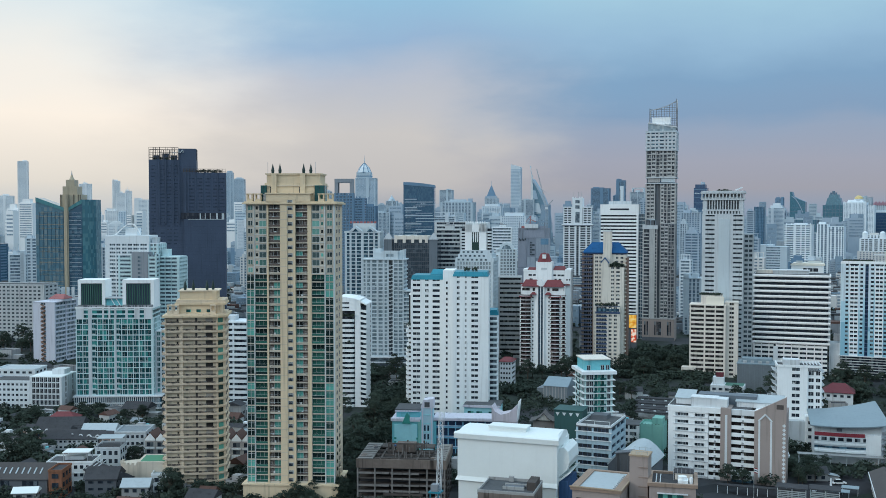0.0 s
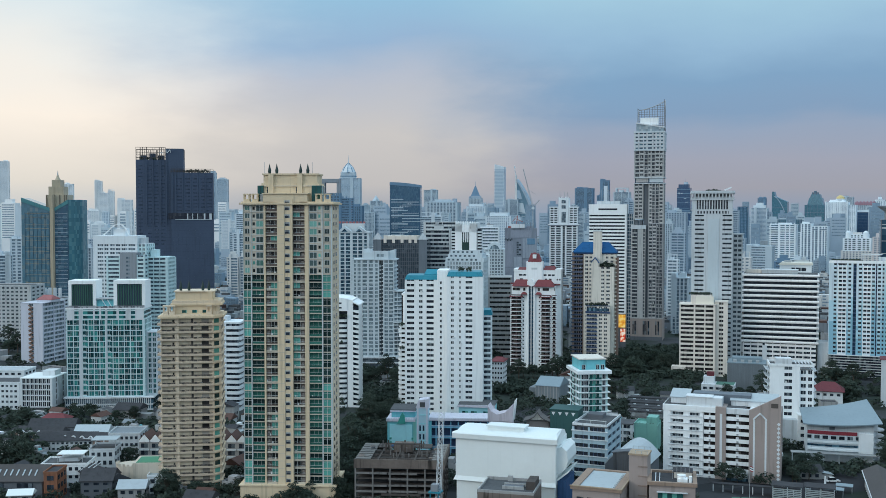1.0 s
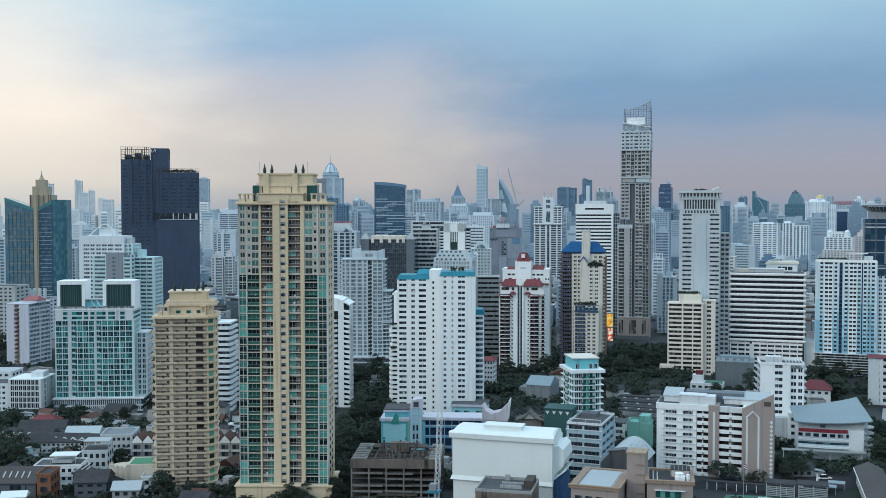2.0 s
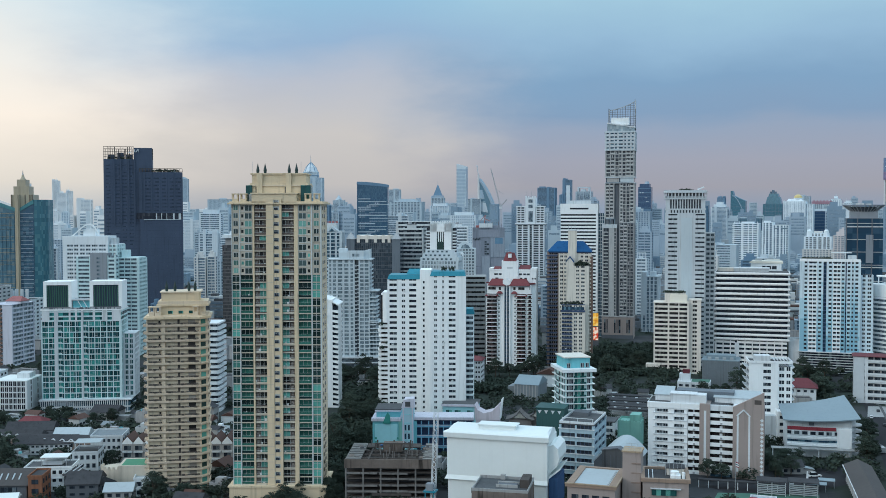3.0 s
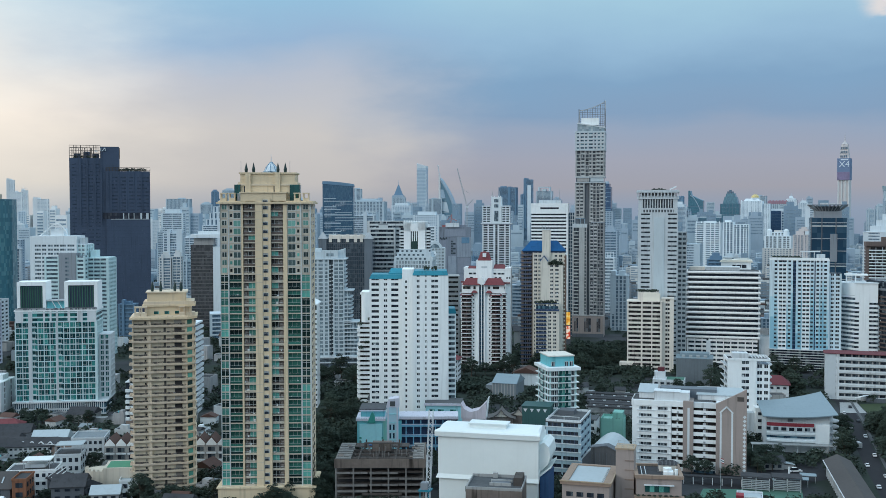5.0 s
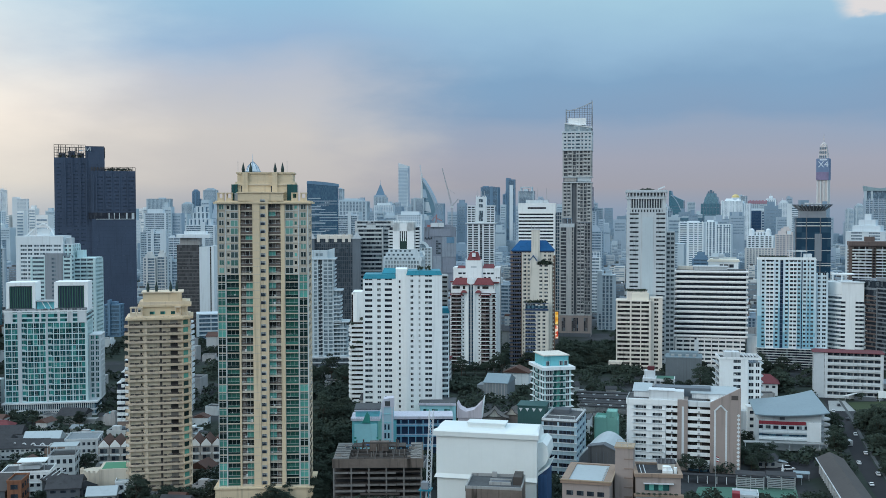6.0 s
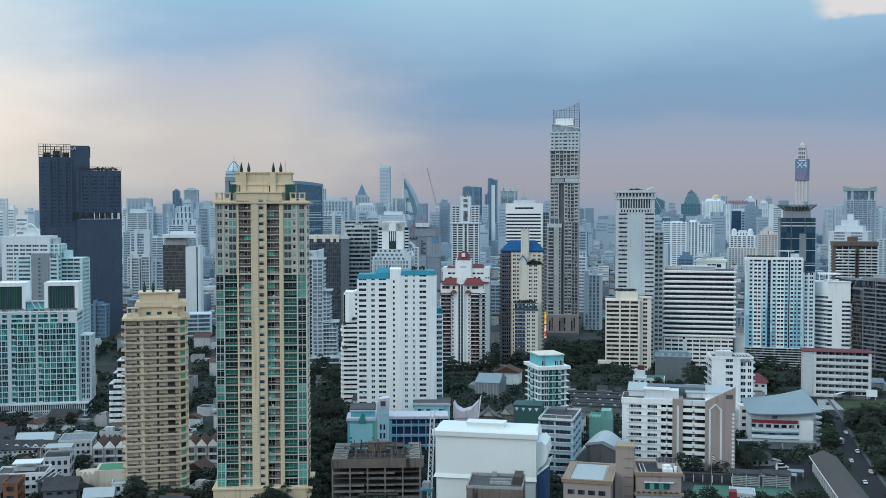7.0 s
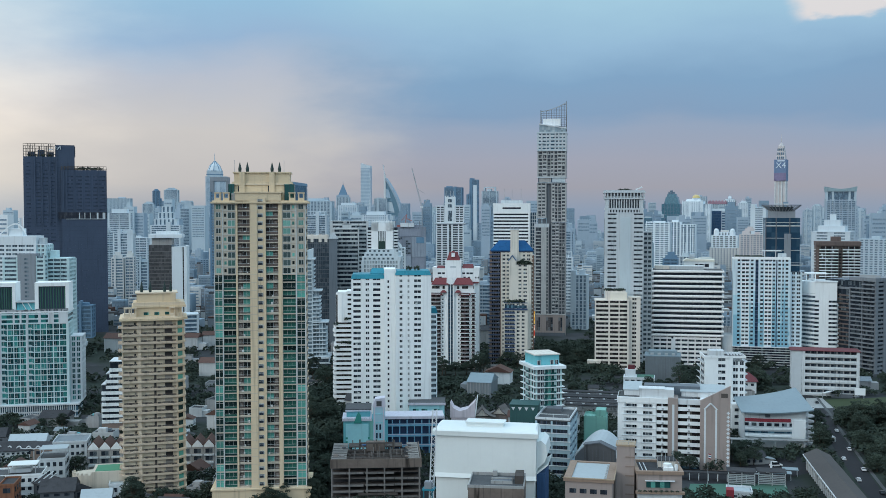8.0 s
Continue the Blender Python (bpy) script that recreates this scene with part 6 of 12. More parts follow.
def twin_gable_tower():
    x, y, w, h, yaw = -370.0, 881.2, 31.8, 101.0, 13
    T = thing("apartment_tower", "pale blue-grey tower with twin gables over dark window columns", "apartment tower", x, y, yaw)
    d = 22.0
    taken(x, y, w, d, yaw)
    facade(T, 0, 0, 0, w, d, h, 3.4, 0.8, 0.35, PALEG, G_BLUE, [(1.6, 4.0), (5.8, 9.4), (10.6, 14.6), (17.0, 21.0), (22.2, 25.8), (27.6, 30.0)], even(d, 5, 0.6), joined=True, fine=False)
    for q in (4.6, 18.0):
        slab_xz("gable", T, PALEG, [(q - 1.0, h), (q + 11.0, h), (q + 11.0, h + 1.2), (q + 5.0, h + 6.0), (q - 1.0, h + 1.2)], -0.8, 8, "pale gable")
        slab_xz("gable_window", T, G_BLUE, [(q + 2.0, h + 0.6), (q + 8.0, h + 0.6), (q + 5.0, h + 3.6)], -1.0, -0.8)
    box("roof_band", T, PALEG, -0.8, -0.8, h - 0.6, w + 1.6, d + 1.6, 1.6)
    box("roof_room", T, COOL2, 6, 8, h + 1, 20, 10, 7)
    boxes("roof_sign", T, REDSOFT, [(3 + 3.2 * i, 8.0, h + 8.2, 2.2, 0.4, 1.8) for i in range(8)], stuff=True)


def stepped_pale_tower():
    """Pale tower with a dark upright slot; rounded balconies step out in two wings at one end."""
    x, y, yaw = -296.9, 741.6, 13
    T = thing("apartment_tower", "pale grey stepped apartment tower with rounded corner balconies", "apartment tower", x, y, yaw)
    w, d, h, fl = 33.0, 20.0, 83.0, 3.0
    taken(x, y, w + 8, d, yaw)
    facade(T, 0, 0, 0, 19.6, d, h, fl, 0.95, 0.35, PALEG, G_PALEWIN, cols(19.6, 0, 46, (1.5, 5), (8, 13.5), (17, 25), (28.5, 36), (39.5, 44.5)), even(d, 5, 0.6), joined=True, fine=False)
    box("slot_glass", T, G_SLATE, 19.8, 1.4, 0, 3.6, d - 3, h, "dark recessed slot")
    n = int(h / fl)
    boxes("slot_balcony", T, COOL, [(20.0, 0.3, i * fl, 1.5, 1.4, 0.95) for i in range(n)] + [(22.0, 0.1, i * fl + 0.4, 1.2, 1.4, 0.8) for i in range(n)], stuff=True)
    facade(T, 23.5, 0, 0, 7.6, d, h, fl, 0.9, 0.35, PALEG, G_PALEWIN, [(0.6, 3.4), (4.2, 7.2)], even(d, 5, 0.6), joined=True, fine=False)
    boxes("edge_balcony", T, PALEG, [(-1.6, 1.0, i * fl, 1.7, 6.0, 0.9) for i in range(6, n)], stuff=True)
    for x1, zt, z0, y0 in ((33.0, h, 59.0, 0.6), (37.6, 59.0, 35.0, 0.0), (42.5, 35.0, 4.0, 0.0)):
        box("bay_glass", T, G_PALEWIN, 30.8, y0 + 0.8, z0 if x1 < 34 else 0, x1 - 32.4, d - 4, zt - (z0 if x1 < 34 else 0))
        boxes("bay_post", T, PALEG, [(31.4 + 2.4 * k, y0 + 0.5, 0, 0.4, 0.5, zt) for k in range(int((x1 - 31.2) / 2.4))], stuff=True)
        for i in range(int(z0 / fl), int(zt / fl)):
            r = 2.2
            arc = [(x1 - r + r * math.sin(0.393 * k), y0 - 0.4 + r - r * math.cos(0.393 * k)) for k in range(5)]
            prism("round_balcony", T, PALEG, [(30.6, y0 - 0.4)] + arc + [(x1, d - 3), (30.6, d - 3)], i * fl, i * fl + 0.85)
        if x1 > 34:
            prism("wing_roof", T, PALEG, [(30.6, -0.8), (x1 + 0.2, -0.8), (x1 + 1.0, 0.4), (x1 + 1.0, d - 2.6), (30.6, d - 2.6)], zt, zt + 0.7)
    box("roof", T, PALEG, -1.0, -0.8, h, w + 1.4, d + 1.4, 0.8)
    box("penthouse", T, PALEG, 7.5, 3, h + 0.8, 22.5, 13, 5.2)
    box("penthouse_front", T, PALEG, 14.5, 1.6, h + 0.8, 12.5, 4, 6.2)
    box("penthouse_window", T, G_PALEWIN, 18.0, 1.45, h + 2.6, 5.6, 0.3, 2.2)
    slab_xz("raised_wing", T, PALEG, [(25.5, h + 0.8), (31.6, h + 0.8), (31.6, h + 8.2), (25.5, h + 6.4)], 3.5, 16.0, "white raised roof wing")
    box("raised_room", T, PALEG, 7.0, 6, h + 6, 6.5, 7, 2.4)
    # podium bands
    boxes("podium_band", T, COOL, [(-2, -3.5, z, 46, d + 5, k) for z, k in ((0, 1.2), (4.2, 1.0), (8.0, 0.9))], stuff=True)
    box("podium_glass", T, G_SLATE, -1.2, -2.8, 0, 44.5, d + 3.6, 8.0)


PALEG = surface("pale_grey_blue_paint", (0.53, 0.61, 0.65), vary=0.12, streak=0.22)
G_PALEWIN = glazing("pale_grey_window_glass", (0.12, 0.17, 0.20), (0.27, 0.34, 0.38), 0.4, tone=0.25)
twin_gable_tower()
stepped_pale_tower()


def dark_office():
    x, y, w, h, yaw = -324.5, 861.7, 47.5, 95.5, 10
    T = thing("office_block", "dark glass office block with a crenellated pale parapet", "office block", x, y, yaw)
    d = 26.0
    s = w / 94.0
    taken(x, y, w, d, yaw)
    box("glass_body", T, G_OFFICE, 0, 0, 0, w, d, h, "dark brown-grey curtain wall")
    for i in range(26):
        box("mullion", T, DARKGREY, w * i / 26, -0.25, 0, 0.25, 0.25, h)
    for i in range(int(h / 3.8)):
        box("storey_line", T, DARKGREY, 0, -0.2, i * 3.8, w, 0.2, 0.4)
    box("pale_parapet", T, SANDL, 18 * s, -0.6, h, 58 * s, d, 3.0)
    for q in (18, 33, 48, 62, 72):
        box("parapet_tooth", T, SANDL, q * s, -0.7, h - 3, 5 * s, 1.0, 6.8)
    for q in (0, 80 * s):
        box("corner_shaft", T, SLATEWALL2, q, -1.5, 0, 14 * s, 6, h)
        prism("corner_cap", T, STEEL, [(q - 0.5, -2), (q + 14 * s + 0.5, -2), (q + 14 * s + 0.5, 5), (q - 0.5, 5)], h, h + 6, top=0.1)


G_OFFICE = glazing("slate_blue_office_glass", (0.043, 0.06, 0.078), (0.08, 0.10, 0.12), 0.3, tone=0.2)
SLATEWALL2 = surface("slate_blue_shaft", (0.15, 0.18, 0.21), vary=0.15, streak=0.25)
dark_office()
block("office_block", "grey office block with long dark ribbon windows", -288.2, 899.0, 22.1, 103.0, 13, d=30, floor=3.8, band=1.7, out=0.5, wall=COOL2, glass=G_DARK, front=[(0.5, 21.5)], side=2, share=0.9, seed=7, joined=True, fine=False)
block("office_block", "wide grey office slab with a pale roof band", -298.1, 926.7, 34.4, 109.9, 13, d=22, floor=3.8, band=1.9, out=0.5, wall=COOL2, glass=G_DARK, front=2, share=0.97, side=2, seed=8, top=False, joined=True, fine=False)


def slot_block():
    x, y, w, h, yaw = -234.6, 795.5, 24.6, 109.8, 6
    T = thing("apartment_tower", "white tower with a dark central slot and a terraced base", "apartment tower", x, y, yaw)
    d = 20.0
    s = w / 54.0
    taken(x, y, w + 8, d, yaw)
    zb = 86.3
    box("left_body", T, WHITE, 8 * s, 0, zb, 12 * s, d, h - zb)
    box("right_body", T, WHITE, 33 * s, 0, zb, 13 * s, d, h - zb)
    box("crossbar", T, WHITE, 8 * s, 0, h - 6, 38 * s, d, 6)
    box("slot_glass", T, G_SLATE, 20 * s, 1.0, zb, 13 * s, d - 2, h - zb - 6)
    for q in (22.2, 26, 29.6):
        box("slot_post", T, WHITE, q * s, 0.2, h - 14, 1.6 * s, 1.0, 8)
    box("slot_bar", T, LOUVRE, 20.5 * s, 0.4, zb, 12 * s, 0.6, (h - zb) * 0.5)
    for i in range(8):
        z = zb + (h - zb - 4) * i / 8
        for q in (0, 46 * s):
            box("balcony", T, WHITE2, q, 0.5, z, 8 * s, 8, 1.2)
            box("balcony_glass", T, G_DARK, q + 0.8, 1.5, z + 1.2, 6 * s, 6, 2.2)
    box("crown", T, WHITE, 8 * s, 2, h, 38 * s, d - 4, 1.6)
    for i in range(9):
        box("crown_tooth", T, WHITE, (8.4 + 4.2 * i) * s, 0.2, h, 1.6 * s, 1.4, 2.6)
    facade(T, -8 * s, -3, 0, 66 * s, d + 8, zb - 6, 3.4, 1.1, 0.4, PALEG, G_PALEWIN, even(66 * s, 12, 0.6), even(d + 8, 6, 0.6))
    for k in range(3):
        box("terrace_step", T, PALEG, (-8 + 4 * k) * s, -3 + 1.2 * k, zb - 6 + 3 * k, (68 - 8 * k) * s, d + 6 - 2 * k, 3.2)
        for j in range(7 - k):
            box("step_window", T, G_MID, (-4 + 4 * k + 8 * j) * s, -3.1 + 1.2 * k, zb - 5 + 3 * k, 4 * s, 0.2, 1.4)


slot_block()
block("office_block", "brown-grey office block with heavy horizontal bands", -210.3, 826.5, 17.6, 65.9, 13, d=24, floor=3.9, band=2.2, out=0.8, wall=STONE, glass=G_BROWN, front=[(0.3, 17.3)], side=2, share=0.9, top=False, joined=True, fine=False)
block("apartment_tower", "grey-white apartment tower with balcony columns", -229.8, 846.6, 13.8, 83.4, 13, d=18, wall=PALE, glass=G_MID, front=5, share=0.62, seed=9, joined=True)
T = block("apartment_block", "pale apartment block with an arched top behind the towers", -277.6, 1075.9, 21.7, 79.4, 13, d=20, wall=PALEG, glass=G_MID, front=6, share=0.6, seed=10, top=False, joined=True)
slab_xz("arched_top", T, PALEG, [(3, 79.4), (19, 79.4), (18.4, 82.5), (15.5, 85.6), (11, 87.0), (6.5, 85.6), (3.6, 82.5)], 3, 14, "arched roof gable")
slab_xz("arch_window", T, G_PALEWIN, [(6, 80), (16, 80), (14.5, 83), (11, 84.4), (7.5, 83)], 2.8, 3.0)
block("office_block", "white office block with blue-grey stripes", -338.4, 1288.1, 26.0, 98.6, 13, d=22, floor=3.8, band=1.9, wall=PALE, glass=G_MID, front=1, share=0.95, side=1, joined=True, fine=False)


def white_stripe_tower():
    x, y, w, h, yaw = -151.9, 984.1, 35.3, 127.0, 3
    T = thing("office_tower", "white office tower with broad black ribbon windows", "office tower", x, y, yaw)
    d = 26.0
    taken(x, y, w, d, yaw)
    n = int(h / 3.4)
    box("ribbon_glass", T, G_BLACK2, 0.4, 0.4, 0, w - 0.8, d - 0.8, h - 10)
    for i in range(n - 1):
        box("white_band", T, WHITE, 0, 0, i * (h - 10) / (n - 1), w, d, 1.75)
    box("top_band", T, WHITE, -0.3, -0.3, h - 10, w + 0.6, d + 0.6, 10)
    box("top_slot", T, G_BLACK2, w * 0.25, -0.4, h - 5.5, w * 0.5, 0.3, 1.6)
    box("corner_strip", T, WHITE, w - 1.8, -0.35, 0, 1.8, 2.0, h - 10)
    facade(T, w + 0.2, 2.5, 0, 6.0, d - 4, h - 9, 3.4, 0.6, 0.3, COOL, G_BLUE, even(6, 3, 0.78), even(d - 4, 6, 0.78), joined=True, fine=False)
    box("roof_room", T, COOL, w * 0.2, 5, h, w * 0.6, 12, 3)
    for q in (0.3, 0.5, 0.75):
        prism("aerial", T, STEEL, circle(w * q, 9, 0.2, 5), h + 3, h + 14)


white_stripe_tower()


def ladder_tower():
    x, y, w, h, yaw = -297.2, 1558.9, 42.5, 127.1, 5
    T = thing("apartment_tower", "hazy white tower with balcony stacks and a raised centre", "apartment tower", x, y, yaw)
    s = w / 50.0
    d = 30.0
    taken(x, y, w, d, yaw)
    zt, zm, fl = 141.0, 98.1, 3.5
    box("lower_glass", T, G_SLATE, 0.6, 0.6, 0, w - 1.2, d, zm, "shaded balcony glass")
    for a, b in ((0, 2.2), (9.5, 12), (20, 23.5), (27.5, 30.5), (39.5, 42), (48, 50)):
        box("pier", T, PALE, a * s, -1.2, 0, (b - a) * s, 4, zm, "white upright pier")
    n = int(zm / fl)
    boxes("balcony_railing", T, PALE, [(p * s, -1.0 - o, i * fl, q * s, 1.6, 1.0) for i in range(n) for p, q, o in ((1, 9, 0.6), (12, 8, 0.0), (30.5, 9, 0.0), (41.5, 8, 0.6))], stuff=True)
    boxes("floor_edge", T, COOL2, [(0, -0.4, i * fl + 1.0, w, 1.0, 0.35) for i in range(n)], stuff=True)
    box("collar", T, MIDGREY, -2, -2.4, zm, w + 4, d + 4, 1.4)
    box("collar", T, PALE, -2.4, -2.8, zm + 1.4, w + 4.8, d + 4.8, 1.0)
    m = int((h - zm - 4) / fl)
    for q in (0, 34.5 * s):
        box("upper_glass", T, G_SLATE, q + 0.6, 0.6, zm + 2, 15.5 * s - 1.2, d - 4, h - zm - 4)
        boxes("balcony_railing", T, PALE, [(q, -1.2, zm + 2.4 + i * fl, 15.5 * s, 2.2, 1.5) for i in range(m)], stuff=True)
        for k in (0.0, 0.45, 0.9):
            box("upper_pier", T, PALE, q + 15.5 * s * k, -0.6, zm + 2, 1.4, 3, h - zm - 3)
        box("upper_roof", T, PALE, q - 0.6, -1.6, h - 1.6, 15.5 * s + 1.2, d - 2, 1.6)
    box("centre", T, PALE, 16 * s, -1.4, zm + 2, 18 * s, d, zt - zm - 3, "white raised centre")
    for z0, z1 in ((zm + 5, zm + 21), (zm + 26, zm + 31), (zm + 34, zt - 4)):
        box("centre_glass", T, G_MID, 21.5 * s, -1.8, z0, 7.5 * s, 0.4, z1 - z0)
    for q in (16, 20.5, 28, 32):
        box("centre_post", T, PALE, q * s, -1.6, zt - 6, 2 * s, 2, 7)
    for q in (18, 26, 31):
        prism("aerial", T, STEEL, circle(q * s, 4, 0.4, 5), zt, zt + 8)


ladder_tower()


def building_site():
    x, y, w, h, yaw = -338.9, 1437.9, 45.5, 104.0, 13
    T = thing("building_under_construction", "dark concrete core under construction with safety netting", "building", x, y, yaw)
    d = 34.0
    taken(x, y, w, d, yaw)
    r = random.Random(52)
    box("concrete_core", T, SITE, 0, 1.5, 0, w, d, h - 8, "stained concrete core")
    for name, m, u, k, lo, hi, out in (("safety_net", SITE3, 0.3, 11.5, 4, 78, 0.6), ("safety_net", SITE, 12.2, 4.2, 20, 84, 0.2), ("safety_net", SITE2, 25.0, 20.2, 53.5, 82, 0.8), ("safety_net", SITE3, 26.0, 18.6, 8, 52.5, 0.4), ("safety_net", SITE3, 8.5, 30.0, 82.6, 93, 0.7), ("safety_net", SITE2, 12.8, 11.6, 6, 55, 0.9)):
        box(name, T, m, u, 1.4 - out, lo, k, out, hi - lo, "grey-blue safety netting")
    for i in range(6):
        box("core_slot", T, G_SLATE, 17.0, 1.0, 57.5 + 3.4 * i, 3.1 if i % 2 else 6.4, 0.6, 2.3)
    for i in range(5):
        box("core_slot", T, G_SLATE, 1.0 + 2.1 * i, 0.6, 79.0 - 1.2 * (i % 2), 1.4, 0.9, 2.6)
    boxes("net_seam", T, SITE, [(25.2 + 4.0 * i, 0.3, 54, 0.35, 0.3, 28) for i in range(6)] + [(26, 0.4, 30, 18.4, 0.5, 1.0), (0.4, 0.4, 40, 11.2, 0.4, 1.0)], stuff=True)
    box("blue_net", T, BLUENET, w * 0.70, 0.2, h - 31, w * 0.24, 0.4, 8.5, "blue safety net")
    box("white_sheet", T, WHITE2, w * 0.2, -0.6, h - 8, w * 0.42, 6, 6.0)
    for i in range(10):
        box("rebar_column", T, SITE, w * (0.04 + 0.095 * i), 3 + 9 * (i % 2), h - 8, 1.0, 1.0, r.uniform(3, 9))
    for i in range(3):
        box("form_deck", T, (REDSOFT, GREY, SITE3)[i], w * (0.1 + 0.28 * i), 3, h - 8, w * 0.2, d * 0.5, 3.0)
    c = thing("tower_crane", "tall lattice tower crane with a raised boom", "crane", x, y, yaw)
    za = 125.9
    zt = 180.3
    mx = w * 0.86
    for a in (0, 1.8):
        for b in (0, 1.8):
            box("mast_leg", c, STEEL, mx + a, 10 + b, 0, 0.4, 0.4, za)
    for i in range(24):
        z = za - 2.2 * (i + 1)
        bars("mast_brace", c, STEEL, (mx, 9.9, z), (mx + 2.2, 9.9, z + 2.2), 0.14)
    for o in (-0.8, 0.8):
        bars("boom", c, STEEL, (w * 0.88 + o, 11, za), (w * 0.88 - 14 + o * 0.3, 11, zt), 0.3)
    for i in range(16):
        q = i / 16
        bars("boom_brace", c, STEEL, (w * 0.88 - 14 * q - 0.7, 11, za + (zt - za) * q), (w * 0.88 - 14 * (q + 0.06) + 0.7, 11, za + (zt - za) * (q + 0.06)), 0.16)
    bars("counter_boom", c, STEEL, (w * 0.88, 11, za), (w * 0.88 + 9, 11, za + 10), 0.6)
    bars("stay", c, STEEL, (w * 0.88 + 4, 11, za + 18), (w * 0.88 - 8, 11, za + 26), 0.2)
    box("cab", c, WHITE2, w * 0.84, 9, za - 3, 4, 4, 3)
    bars("red_derrick", c, REDDERRICK, (w * 0.36, 8, h - 6), (w * 0.40, 8, h + 10), 0.7)
    bars("red_derrick", c, REDDERRICK, (w * 0.36, 8, h + 5), (w * 0.56, 8, h + 1), 0.6)
    bars("red_derrick", c, REDDERRICK, (w * 0.40, 8, h + 10), (w * 0.24, 8, h + 1), 0.4)


SITE = surface("raw_dark_concrete", (0.205, 0.235, 0.28), vary=0.3, streak=0.4, patch=0.03)
SITE3 = surface("mauve_grey_netting", (0.255, 0.285, 0.34), vary=0.3, patch=0.05)
BLUENET = surface("blue_netting", (0.13, 0.25, 0.36), vary=0.3, patch=0.05)
REDDERRICK = surface("red_crane_paint", (0.34, 0.17, 0.17), vary=0.15)
SITE2 = surface("blue_grey_netting", (0.29, 0.335, 0.39), vary=0.3, patch=0.03)
building_site()


def corner_tower():
    """White block turned on its corner, balconies on one side."""
    x, y, w, h, yaw = 111.7, 806.0, 15.7, 65.9, -4
    T = thing("apartment_block", "white apartment block with slanted balconies on one flank", "apartment block", x, y, yaw)
    d = 24.0
    taken(x - 6, y, w + 10, d, yaw)
    fl = 3.25
    n = int(h / fl)
    box("white_body", T, WHITE, 0, 0, 0, w, d, h, "smooth white wall")
    prism("flank_glass", T, G_MID, [(0, 0.4), (0, d), (-8.5, d), (-8.5, 9)], 0, h - 9)
    for i in range(n - 2):
        prism("flank_band", T, WHITE, [(0.1, -0.1), (0.1, d), (-9, d), (-9, 8.5)], i * fl, i * fl + 1.5)
    prism("flank_top", T, WHITE, [(0.1, -0.1), (0.1, d), (-9, d), (-9, 8.5)], h - 9, h)
    for i in range(n - 4):
        box("corner_window", T, G_DARK, -0.3, -0.15, i * fl + 1.6, 3.0, 1.2, 1.5)
        box("right_window", T, G_DARK, w * 0.62, -0.15, i * fl + 1.6, w * 0.38 + 0.2, 1.2, 1.5)
    facade(T, w + 0.3, 3, 0, 9, d - 6, h - 16, fl, 1.6, 0.4, WHITE, G_DARK, [(1, 5), (6, 8)], even(d - 6, 4, 0.5))
    box("roof", T, WHITE2, -0.6, -0.6, h, w + 1.2, d + 1.2, 0.6)
    for q in (0, 6.5):
        box("roof_frame_post", T, WHITE, -6 + q, 8, h, 0.8, 0.8, 6)
    box("roof_frame", T, WHITE, -6.4, 7.6, h + 5.4, 16, 10, 1.0)


corner_tower()
DUSKBROWN = surface("dusky_brown_paint", (0.15, 0.115, 0.105), vary=0.15, streak=0.2)


def brown_banded_tower():
    x, y, w, h, yaw = 187.5, 1182.7, 46.0, 85.0, -6
    T = thing("apartment_tower", "brown and white banded apartment tower with long balconies", "apartment tower", x, y, yaw)
    d, fl = 22.0, 3.3
    taken(x, y, w, d, yaw)
    box("body", T, DUSKBROWN, 0, 1.2, 0, w, d, h, "dusky brown body")
    bays = cols(w, 205, 458, (222, 332), (356, 457))
    n = int((h - 4) / fl)
    r = random.Random(61)
    for a, b in bays:
        box("bay_glass", T, G_BROWN, a, 0.9, 0, b - a, 0.3, h - 5)
        for i in range(n):
            box("balcony", T, WHITE2, a, -0.9, i * fl, b - a, 1.9, 0.3)
            box("balcony_front", T, WHITE, a, -1.0, i * fl + 0.3, b - a, 0.2, 1.05)
            if r.random() < 0.5:
                box("balcony_screen", T, WHITE2, a + (b - a) * r.uniform(0.1, 0.8), 0.2, i * fl + 1.3, 1.6, 0.2, 1.6)
        for q in (0.33, 0.66):
            box("bay_pier", T, WHITE2, a + (b - a) * q, 0.0, 0, 0.5, 0.9, h - 5)
    a, b = cols(w, 205, 458, (332, 356))[0]
    box("centre_strip", T, G_BROWN, a + 0.8, 1.0, 0, b - a - 1.6, 0.3, h - 6)
    for i in range(n):
        box("strip_ledge", T, DUSKBROWN, a + 0.4, 0.7, i * fl, b - a - 0.8, 0.5, 0.9)
        box("side_balcony", T, WHITE2, -3.0, 6, i * fl, 3.0, 6, 0.9)
    box("roof_band", T, DUSKBROWN, -0.6, -1.2, h - 4, w + 1.2, d + 3, 4.6, "dusky brown roof band")
    box("roof_room", T, DUSKBROWN, w * 0.35, 6, h + 0.6, w * 0.22, 8, 5.2)


brown_banded_tower()


